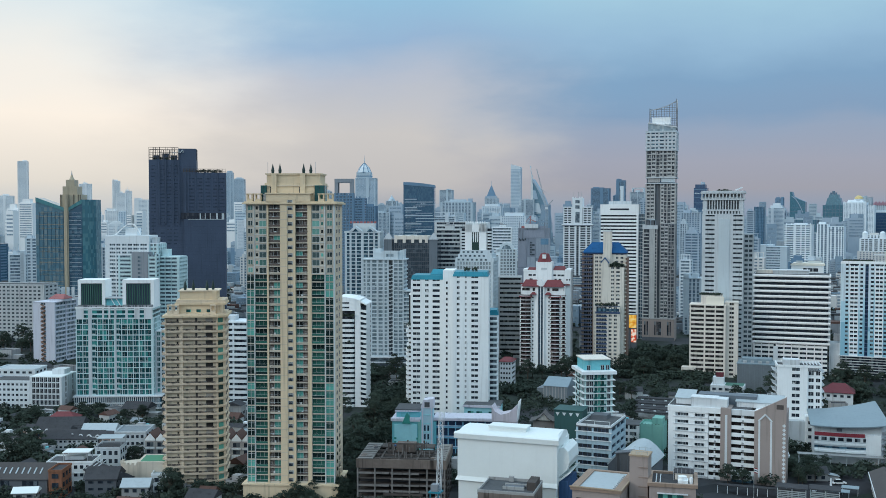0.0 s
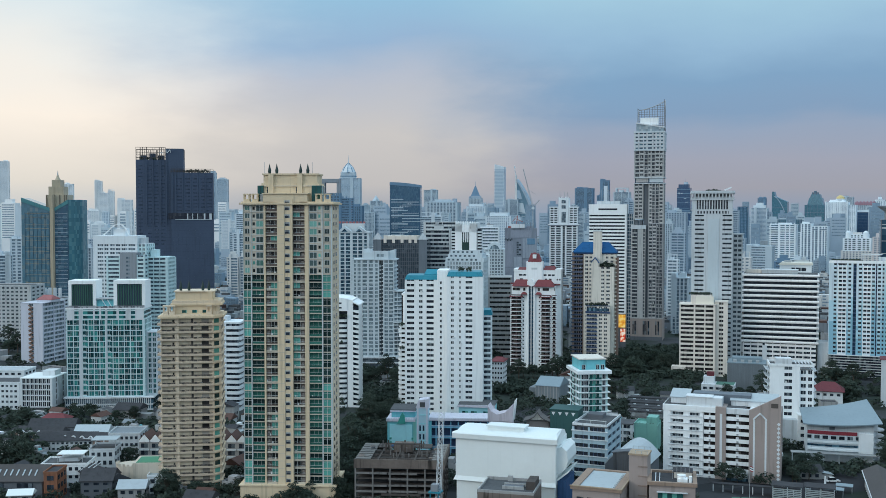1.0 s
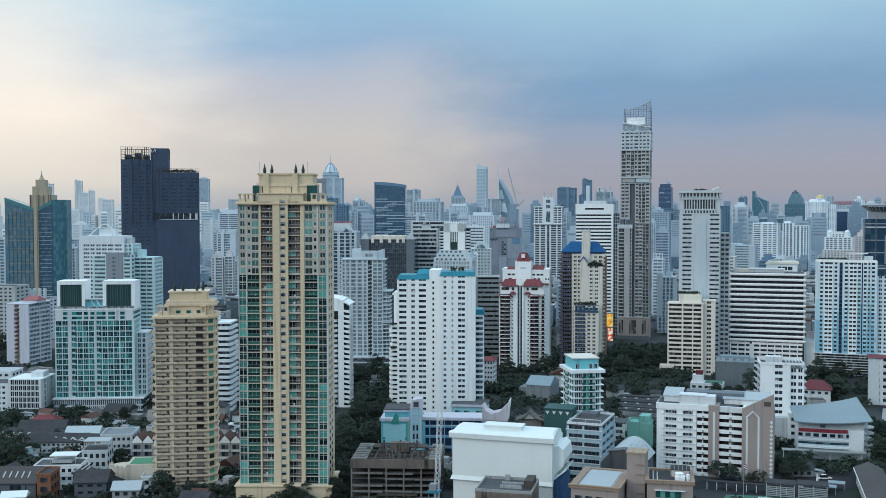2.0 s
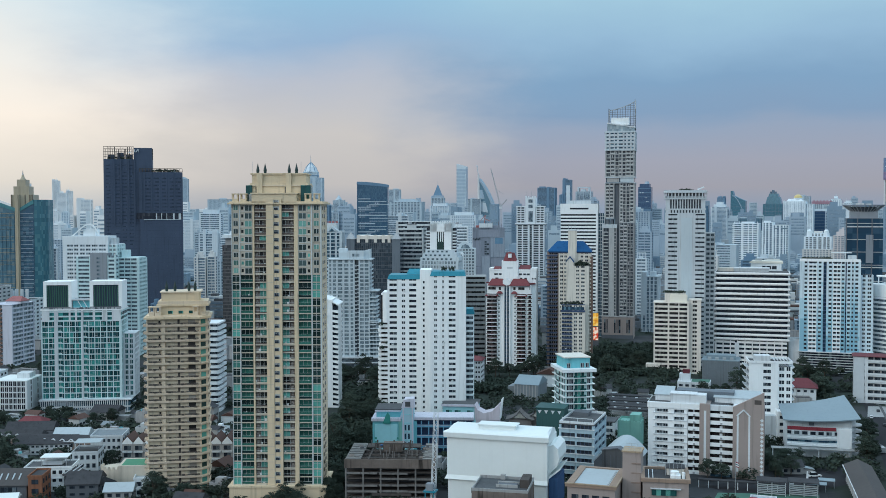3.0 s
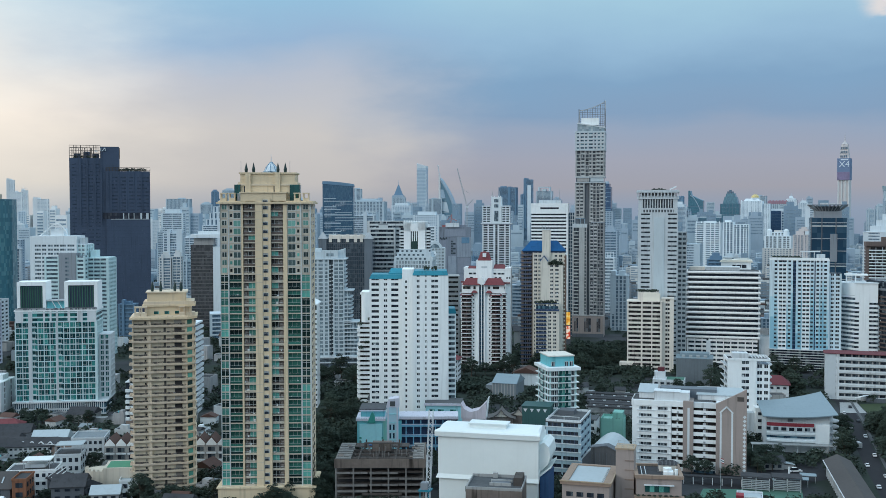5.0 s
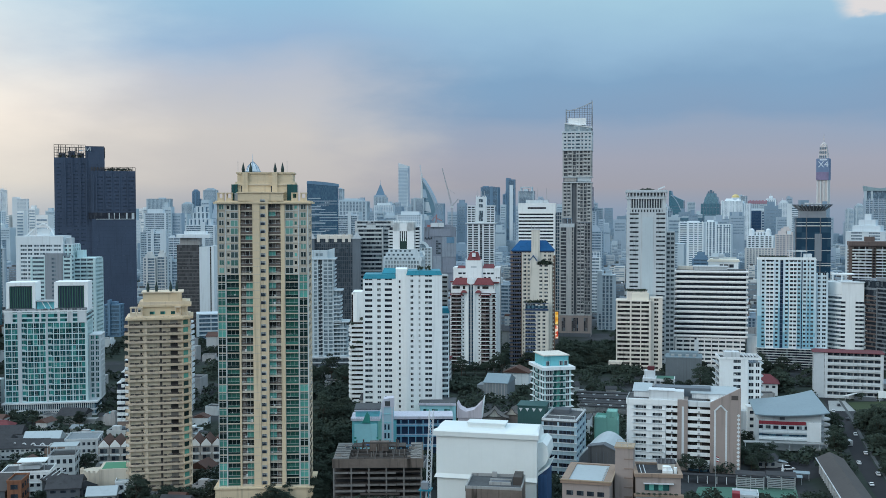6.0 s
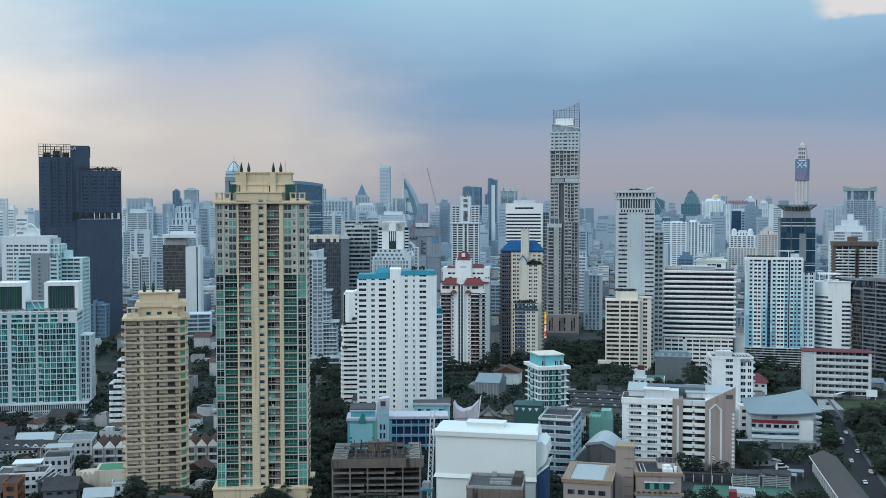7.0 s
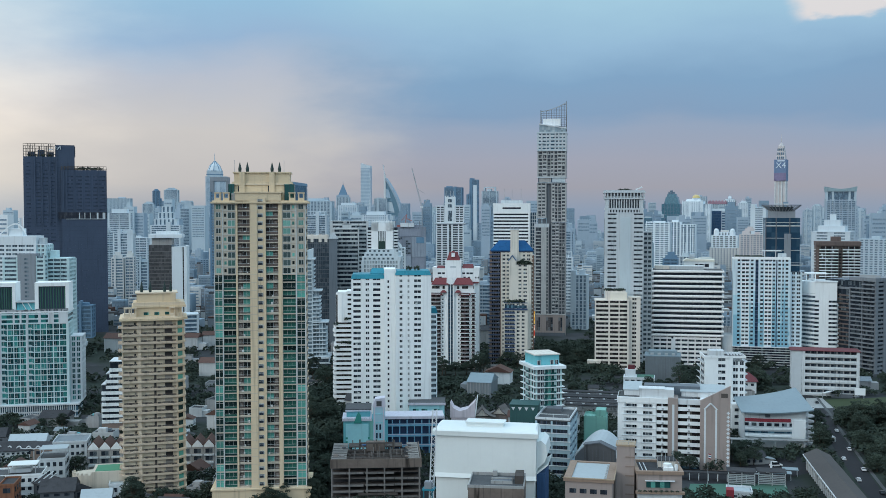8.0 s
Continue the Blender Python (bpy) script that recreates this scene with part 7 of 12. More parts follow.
def stepped_edge_tower():
    """The grey block seen on its corner, balconies stepping along one flank."""
    x, y, h, yaw = 149.0, 781.0, 70.0, 38
    T = thing("apartment_tower", "brown-grey apartment tower with stepped dark balconies", "apartment tower", x, y, yaw)
    w, d, fl = 30.0, 46.0, 3.1
    taken(x - 22, y + 18, 46, 36, 0)
    n = int(h / fl)
    box("body", T, G_DARK, 0.8, 0.8, 0, w - 0.8, d - 0.8, h - 2)
    for i in range(n):
        z = i * fl
        box("front_band", T, SLATEWALL, 0.0, 0.0, z, w, 0.9, 1.5)
        for k in range(4):
            a, b = d * k / 4, d * (k + 1) / 4
            if z < h - 5 * k - 2:
                box("flank_balcony", T, SLATEWALL if k < 2 else DUSKBROWN, -1.4 + 0.7 * k, a + 0.2, z, 2.4, b - a - 0.4, 0.95)
    for q in (0.0, 0.32, 0.36):
        box("front_pier", T, SLATEWALL, w * q, -0.15, 0, 3.0 if q != 0.32 else 1.2, 0.9, h)
    for k in range(4):
        box("flank_fin", T, SLATEWALL if k < 2 else DUSKBROWN, -0.6 + 0.6 * k, d * (k + 1) / 4 - 0.5, 0, 1.6, 0.7, h - 5 * k - 2)
    box("roof", T, SLATEWALL, -0.4, -0.4, h - 2, w + 0.6, d * 0.5, 2.6)
    box("roof_step", T, SLATEWALL, 0.4, d * 0.5, h - 9, w - 1, d * 0.25, 1.6)
    boxes("roof_frame", T, STEEL, [(2, 2, h + 0.6, 0.3, 14, 1.6), (8, 2, h + 0.6, 0.3, 14, 1.6), (2, 2, h + 2.0, 6.3, 0.3, 0.3), (2, 16, h + 2.0, 6.3, 0.3, 0.3)])


SLATEWALL = surface("slate_grey_paint", (0.20, 0.225, 0.25), vary=0.15, streak=0.25)
stepped_edge_tower()


def red_roof_flats():
    x, y, w, h, yaw = 73.3, 686.1, 41.5, 29.4, -6
    T = thing("apartment_block", "long white gallery flats under a dull red hipped roof", "apartment block", x, y, yaw)
    d = 14.0
    taken(x, y, w, d, yaw)
    n = 7
    box("inner_wall", T, STONE, 1, 1.6, 0, w - 2, d - 2, h)
    for i in range(n):
        box("gallery", T, WHITE2, 0, 0, i * h / n + 0.1, w, d, 1.9)
        box("gallery_slit", T, COOL2, w * 0.17, -0.12, i * h / n + 0.8, w * 0.8, 0.1, 0.22)
        for j in range(9):
            box("gallery_opening", T, G_DARK, w * (0.1 + 0.098 * j), 1.5, i * h / n + 2.0, 3.2, 0.2, 1.6)
    for q in (0, w * 0.16, w - 1.6):
        box("end_pier", T, WHITE2 if q else COOL, q, -0.2, 0, 1.8 if q else 6.4, d + 0.4, h)
    hip_roof("red_roof", T, MAROON, 0, 0, h, w, d, 1.3, 1.0, 0.9, "dull red hipped roof")


MAROON = surface("dull_red_roof", (0.13, 0.03, 0.038), rough=0.65, vary=0.25)
red_roof_flats()


def saucer_tower():
    x, y, w, h, yaw = 113.9, 1061.5, 33.2, 112.5, -4
    T = thing("office_tower", "blue glass office tower with a wide dish-shaped roof canopy", "office tower", x, y, yaw)
    d = 28.0
    s = w / 62.0
    taken(x, y, w, d, yaw)
    box("glass_body", T, G_BLUE2, 0, 0, 0, w, d, h, "blue-green curtain wall")
    for z, k in ((10, 0.5), (24, 0.5), (38, 0.6), (52, 0.6), (65, 0.9), (67.5, 0.5), (80, 0.5), (92, 0.5), (104, 1.2), (107.5, 0.6)):
        box("storey_line", T, COOL2, -0.1, -0.4, z, w + 0.2, 0.4, k)
    for q in (0.0, 0.3, 0.69):
        box("bay_pier", T, DARKGREY, w * q, -0.7, 0, 0.9, 0.7, h)
    box("grey_inset", T, MIDGREY, 34 * s, -0.8, h * 0.62, 12 * s, 0.8, h * 0.24)
    z1 = 119.2
    z2 = 125.4
    box("attic", T, TAUPEG, 8 * s, 3, h, 46 * s, d - 6, z1 - h)
    c = prism("dish", T, DARKGREY, circle(31 * s, d / 2, 20 * s, 24), z1, z2 - 1.6, "dark ribbed dish canopy", top=1.15)
    prism("dish_rim", T, SITE, circle(31 * s, d / 2, 36 * s, 28), z2 - 0.5, z2 + 0.3)
    boxes("roof_plant", T, COOL2, [(18 * s, 8, z2 + 0.3, 7, 8, 1.6), (34 * s, 8, z2 + 0.3, 5, 8, 1.1)], stuff=True)
    for i in range(28):
        a = 2 * math.pi * i / 28
        bars("dish_rib", T, STEEL, (31 * s + 22 * s * math.cos(a), d / 2 + 22 * s * math.sin(a), z1), (31 * s + 35.4 * s * math.cos(a), d / 2 + 35.4 * s * math.sin(a), z2 - 0.4), 0.3)


G_BLUE2 = glazing("dark_blue_curtain_wall", (0.020, 0.055, 0.095), (0.035, 0.08, 0.125), 0.35, cell=(6.0, 6.0, 7.0), spec=0.25, tone=0.1)
saucer_tower()

# ---- near buildings ----


def clinic():
    x, y, w, h, yaw = -42.7, 481.1, 51.5, 32.3, -4
    T = thing("hospital_block", "white hospital block with loggias and brown patterned end walls", "hospital", x, y, yaw)
    d = 17.0
    taken(x, y, w, d, yaw)
    c = lambda *p: cols(w, 1183, 1393, *p)
    n = 9
    fl = (h - 2.2) / n
    box("core", T, WHITE, 0, 1.4, 0, w * 0.98, d - 1.4, h, "white painted core")
    for a, b in c((1183, 1196), (1220, 1231), (1249, 1256)):
        box("front_wall", T, WHITE, a, 0, 0, b - a, 1.4, h - 2.5)
    wa = window_mesh("window", 5.0, 1.4, (0.25, 0.5, 0.75), G_DARK, WHITE2, back=0.2, rail=False)
    for i in range(n):
        z = i * fl
        for a, b in c((1196, 1220), (1231, 1249)):
            box("spandrel", T, WHITE, a, 0.02, z, b - a, 1.36, 1.0)
            box("lintel", T, WHITE, a, 0.02, z + 2.5, b - a, 1.36, fl - 2.5)
        for a, b in c((1196, 1220)):
            box("sill", T, WHITE2, a - 1.0, -0.35, z + 0.75, b - a + 16, 0.35, 0.25)
        window("window", wa, T, (c((1199, 1200))[0][0], 1.1, z + 1.05))
        window("window", wa, T, (c((1231, 1232))[0][0], 1.1, z + 1.05))
        for a, b in c((1257, 1278), (1297, 1338)):
            box("loggia_back", T, G_BROWN, a, 1.2, z, b - a, 0.3, fl)
            box("loggia_floor", T, WHITE, a, -0.2, z, b - a, 1.6, 0.3)
            box("loggia_front", T, WHITE, a, -0.4, z + 0.1, b - a, 0.2, 1.75)
            box("loggia_block", T, WHITE2, a + (b - a) * 0.42, 0.4, z + 1.2, (b - a) * 0.12, 0.6, fl - 1.9)
            u = box("air_conditioner", T, STEEL, a + (b - a) * 0.45, -0.65, z + 0.3, 0.9, 0.4, 0.7)
    box("attic", T, WHITE, -0.3, -0.3, h - 2.5, c((1183, 1278))[0][1] + 0.3, d + 0.6, 2.5)
    a, b = c((1297, 1338))[0]
    box("attic", T, WHITE2, a, -0.3, h - 2.5, b - a, d + 0.6, 2.5)
    a, b = c((1278, 1297))[0]
    box("brown_pier", T, TAUPE, a, -0.9, 0, b - a, d + 1, h + 0.4, "brown tiled pier")
    box("pale_stripe", T, WHITE2, a + (b - a) * 0.42, -1.0, h * 0.06, (b - a) * 0.22, 0.14, h * 0.86)
    # slanted brown end wall with a pale arrow pattern
    a, b = c((1338, 1393))[0]
    zr = 39.5
    slab_xz("brown_panel", T, TAUPE, [(a, 0), (b, 0), (b, zr), (a, h)], -2.4, -0.8, "brown tiled slanted panel")
    box("panel_body", T, TAUPE, a, -0.8, 0, b - a, d, h - 0.5)
    u = b - a
    for q in (0.13, 0.50):
        box("pattern_bar", T, WHITE2, a + u * q, -2.5, h * 0.10, u * 0.06, 0.12, h * 0.78)
    for k, (q0, z0, q1, z1) in enumerate(((0.13, 0.88, 0.345, 0.97), (0.345, 0.97, 0.56, 0.88))):
        bars("pattern_bar", T, WHITE2, (a + u * q0, -2.45, h * z0), (a + u * q1, -2.45, h * z1), 0.32)
    for i in range(14):
        zc = h * 0.08 + i * h * 0.058
        slab_xz("pattern_diamond", T, WHITE2, [(a + u * 0.93, zc - 0.85), (a + u * 0.93 + 0.8, zc), (a + u * 0.93, zc + 0.85), (a + u * 0.93 - 0.8, zc)], -2.52, -2.42)
    prism("round_emblem", T, DIRTY, circle(a + u * 0.8, -2.4, 1.5, 12, 1.0, 0.08), zr - 5.5, zr - 3.5)
    # rounded porch at the foot of the loggias
    a, b = c((1297, 1338))[0]
    prism("porch_band", T, WHITE, circle((a + b) / 2, -0.4, (b - a) / 2, 18, 1, 0.25), 1.2, 3.4)
    prism("porch_glass", T, G_BLUE, circle((a + b) / 2, -0.4, (b - a) / 2 - 0.3, 18, 1, 0.25), 0, 1.2)
    # roofscape
    for a, b, y0, y1, z0, z1, m in ((1192, 1228, 4, 15, 0.2, 5.0, SHEET), (1301, 1386, 6, 17, 0.4, 4.4, SHEET)):
        a, b = c((a, b))[0]
        box("roof_room", T, WHITE2, a + 0.6, y0 + 0.5, h, b - a - 1.2, y1 - y0 - 1, z1 * 0.55)
        bm = bmesh.new()
        vs = [bm.verts.new(v) for v in ((a, y0, h + z1 * 0.55), (b, y0, h + z1 * 0.55), (b, y1, h + z1), (a, y1, h + z1))]
        us = [bm.verts.new((v.co.x, v.co.y, v.co.z + 0.3)) for v in vs]
        bm.faces.new(vs[::-1])
        bm.faces.new(us)
        for i in range(4):
            bm.faces.new((vs[i], vs[(i + 1) % 4], us[(i + 1) % 4], us[i]))
        part("sheet_roof", bm, m, T, "pale blue sloping sheet roof")
    a, b = c((1224, 1289))[0]
    box("roof_box", T, WHITE2, a, 1.0, h, b - a, 7, 4.0)
    box("roof_box_cap", T, WHITE2, a - 0.3, 0.7, h + 4.0, b - a - 4, 7.6, 0.3)
    a, b = c((1232, 1338))[0]
    box("dark_roof", T, SLATE, a, 9, h, b - a, 7.5, 4.6, "slate-blue roof house")
    box("deck", T, ROOFGREY, 0.5, 1.6, h, w * 0.7, d - 3, 0.15)


SLATE = surface("slate_blue_roof", (0.13, 0.16, 0.19), rough=0.6)
clinic()


def white_annex_tower():
    x, y, w, h, yaw = 5.6, 559.4, 20.9, 40.7, 4
    T = thing("hospital_tower", "slim white hospital tower with projecting side balconies", "hospital", x, y, yaw)
    d, fl = 15.0, 3.3
    taken(x, y, w, d, yaw)
    s = w / 76.0
    n = int(h / fl)
    fl = h / n
    facade(T, 0, 0, 0, w * 0.68, d, h, fl, 1.7, 0.25, WHITE, G_DARK, cols(w * 0.68, 0, 52, (25, 39)), even(d, 2, 0.3))
    facade(T, w * 0.68 + 0.3, 1.5, 0, w * 0.32, d - 2, h - 2, fl, 1.6, 0.25, WHITE, G_DARK, cols(w * 0.32, 0, 24, (2, 11), (15, 22)), even(d - 2, 2, 0.5))
    for i in range(n):
        slab_xz("fin_balcony", T, WHITE2, [(-2.6, i * fl + 1.6), (0, i * fl), (0, i * fl + 0.9), (-2.6, i * fl + 1.9)], 1.0, d - 2)
        slab_xz("fin_balcony", T, WHITE2, [(w, i * fl), (w + 2.0, i * fl + 1.2), (w + 2.0, i * fl + 1.6), (w, i * fl + 0.8)], 2.0, d - 2)
        box("side_opening", T, G_DARK, -0.35, 2, i * fl + 1.2, 0.35, d - 5, 1.4)
    boxes("parapet", T, WHITE, [(-0.6, -0.6, h, w + 1.2, 0.5, 1.3), (-0.6, d, h, w + 1.2, 0.5, 1.3), (-0.6, -0.1, h, 0.5, d, 1.3), (w + 0.1, -0.1, h, 0.5, d, 1.3)])
    box("roof", T, ROOFGREY, -0.1, -0.1, h - 0.2, w + 0.2, d + 0.1, 0.5)
    for q in range(6):
        box("pergola_beam", T, WHITE2, w * 0.6 + q * 1.6, 1.5, h + 1.3, 0.4, d - 4, 0.4)
    box("roof_room", T, WHITE2, 3, 5, h + 0.3, 8, 7, 3)
    box("low_wing", T, WHITE, w * 0.62, -8, 0, w * 0.4, 8, 17)
    for i in range(4):
        box("wing_window", T, G_DARK, w * 0.68, -8.15, 2.5 + i * 3.6, w * 0.22, 0.2, 1.6)
    box("wing_base", T, COOL, w * 0.2, -5, 0, w * 0.42, 5, 14)


white_annex_tower()


def curved_hall():
    x, y, w, h, yaw = 22.4, 529.5, 30.0, 17.6, 2
    T = thing("hall", "white curved hall with a sweeping blue-grey sheet roof and red band", "hall", x, y, yaw)
    taken(x, y, w, 20, yaw)
    def bulge(k, e=0.0):
        pts = [(w * i / 12, -k * math.sin(math.pi * (0.12 + 0.76 * i / 12)) - e) for i in range(13)]
        return pts + [(w + 2.5, 4), (w + 3, 10), (w, 18), (0, 18)]
    prism("wall", T, WHITE2, bulge(2.2), 0, h - 2.8, "curved white wall")
    prism("upper_wall", T, COOL2, bulge(1.6), h - 2.8, h + 0.4, "grey attic wall")
    for z0, z1, m, e, nm in ((h - 4.6, h - 2.9, CRIMSON, 0.25, "red_band"), (h - 6.8, h - 5.2, G_DARK, 0.05, "window_band"), (h - 8.6, h - 7.6, WHITE, 0.6, "ledge"), (h - 10.4, h - 9.4, G_BLUE, 0.08, "window_band"), (h - 12.2, h - 11.2, WHITE, 0.8, "ledge")):
        k = 12 if nm != "red_band" else 9
        pts = [(w * i / 12, -2.2 * math.sin(math.pi * (0.12 + 0.76 * i / 12)) - e) for i in range(k + 1)]
        prism(nm, T, m, pts + [(px, 1.0) for px, py in reversed(pts)], max(z0, 0.0), max(z1, 0.4))
    for i in range(6):
        px = w * (0.06 + 0.125 * i)
        box("window_pier", T, WHITE2, px, -2.6, h - 6.9, 1.2, 1.2, 1.8)
    box("white_wing", T, WHITE, w * 0.77, -2.6, 0.5, w * 0.22, 1.6, h - 3.8)
    for k in range(6):
        prism("end_louvre", T, STEEL, circle(w + 0.5, 4.5, 5.0, 16), 1 + k * (h / 6.2), 1.5 + k * (h / 6.2))
    prism("clock_sign", T, DARKGREY, [(w * 0.33, -2.0), (w * 0.41, -2.0), (w * 0.41, -1.5), (w * 0.33, -1.5)], h - 2.2, h - 0.8)
    # sweeping roof: rises to the back and to one end
    bm = bmesh.new()
    rows = []
    nx, ny = 14, 6
    for j in range(ny + 1):
        v = j / ny
        row = []
        for i in range(nx + 1):
            u = i / nx
            px = -2.0 + (w + 6.0) * u - 4.0 * v * u
            py = -4.5 + 3.0 * (2 * u - 1) ** 2 + 25.0 * v
            pz = h + 0.3 + 1.6 * u * u + v * (3.2 + 4.0 * u)
            row.append(bm.verts.new((px, py, pz)))
        rows.append(row)
    low = [[bm.verts.new((p.co.x, p.co.y, p.co.z - 0.5)) for p in row] for row in rows]
    for j in range(ny):
        for i in range(nx):
            bm.faces.new((rows[j][i], rows[j][i + 1], rows[j + 1][i + 1], rows[j + 1][i]))
            bm.faces.new((low[j][i], low[j + 1][i], low[j + 1][i + 1], low[j][i + 1]))
    for i in range(nx):
        bm.faces.new((low[0][i], low[0][i + 1], rows[0][i + 1], rows[0][i]))
        bm.faces.new((rows[ny][i], rows[ny][i + 1], low[ny][i + 1], low[ny][i]))
    for j in range(ny):
        bm.faces.new((rows[j][0], rows[j + 1][0], low[j + 1][0], low[j][0]))
        bm.faces.new((low[j][nx], low[j + 1][nx], rows[j + 1][nx], rows[j][nx]))
    part("sheet_roof", bm, SHEETBLUE, T, "sweeping blue-grey sheet roof")
    # entrance canopy
    box("canopy", T, GREY, -8, -7.6, 4.6, w + 15, 4.4, 0.3)
    for i in range(7):
        box("canopy_post", T, WHITE2, -7.6 + (w + 14) * i / 6.2, -7.4, 0, 0.35, 0.35, 4.6)


CRIMSON = surface("crimson_band", (0.30, 0.045, 0.06), vary=0.12)
SHEETBLUE = surface("blue_grey_sheet_roof", (0.21, 0.28, 0.32), rough=0.45, vary=0.12, streak=0.1)
curved_hall()


def wrapped_block():
    x, y, w, h, yaw = -116.1, 390.0, 40.1, 32.5, -2
    T = thing("warehouse", "large white windowless building wrapped in sheeting with a rounded roof", "warehouse", x, y, yaw)
    d = 23.0
    taken(x, y, w, d, yaw)
    zl = 15.3
    box("lower_wall", T, WRAP, 0.3, 0.3, 0, w - 0.6, d - 2, zl)
    box("wall", T, WRAP, 0, 0, zl, w, d - 2, h - 1.0 - zl, "smooth white sheeting")
    # skirt at mid height
    bm = bmesh.new()
    vs = [bm.verts.new(v) for v in ((-0.8, -0.8, zl - 0.4), (w + 0.3, -0.8, zl - 0.4), (w + 0.1, -0.02, zl + 1.2), (-0.1, -0.02, zl + 1.2), (-0.8, 0, zl - 0.4), (w + 0.3, 0, zl - 0.4))]
    bm.faces.new((vs[0], vs[1], vs[2], vs[3]))
    bm.faces.new((vs[1], vs[0], vs[4], vs[5]))
    bm.faces.new((vs[0], vs[3], vs[4]))
    bm.faces.new((vs[1], vs[5], vs[2]))
    part("skirt", bm, WRAP, T)
    # roof with rounded shoulders, profile drawn along its length
    prof = [(-0.9, h - 1.0), (-1.1, h + 0.9), (-0.5, h + 1.4), (1.0, h + 1.9), (4.0, h + 2.3), (8.0, h + 2.5), (d - 9, h + 2.2), (d - 4, h + 1.2), (d - 1.6, h - 1.0), (d - 1.0, h - 5.0)]
    n = len(prof)
    bm = bmesh.new()
    a = [bm.verts.new((-1.2 + (1.6 if i > 2 else 0), p[0], p[1])) for i, p in enumerate(prof)]
    b = [bm.verts.new((w + 0.8 - (1.2 if i > 2 else 0), p[0], p[1])) for i, p in enumerate(prof)]
    for i in range(n - 1):
        bm.faces.new((a[i], b[i], b[i + 1], a[i + 1]))
    bm.faces.new(a)
    bm.faces.new(b[::-1])
    bm.faces.new((a[0], a[-1], b[-1], b[0]))
    part("roof", bm, WRAP, T, "white rounded roof")
    box("roof_house", T, WRAP, w * 0.30, 3.5, h + 1.2, w * 0.37, 6, 2.4)
    box("roof_house_cap", T, WRAP, w * 0.29, 3.0, h + 3.6, w * 0.39, 7, 0.5)
    # rounded end and blue lean-to
    prof = [(0.0, h - 3.0), (1.8, h - 2.4), (3.6, h - 4.0), (4.2, h - 8.0), (3.2, h - 11.0), (0.0, h - 14.0)]
    slab_xz("rounded_end", T, WRAP, [(w + px, z) for px, z in reversed(prof)], 3, d - 3)
    slab_xz("lean_to_roof", T, WRAP, [(w, h - 15), (w + 4.6, h - 11.5), (w + 4.6, h - 12.1), (w, h - 16)][::-1], 3, d - 3)
    box("blue_flank", T, DEEPBLUE, w + 0.1, 3.4, 0, 3.4, d - 7, h - 15.5, "deep blue flank wall")


WRAP = surface("white_sheeting", (0.74, 0.80, 0.80), rough=0.55, vary=0.06, streak=0.03, patch=0.08)
DEEPBLUE = surface("deep_blue_paint", (0.04, 0.10, 0.22), vary=0.2)
wrapped_block()


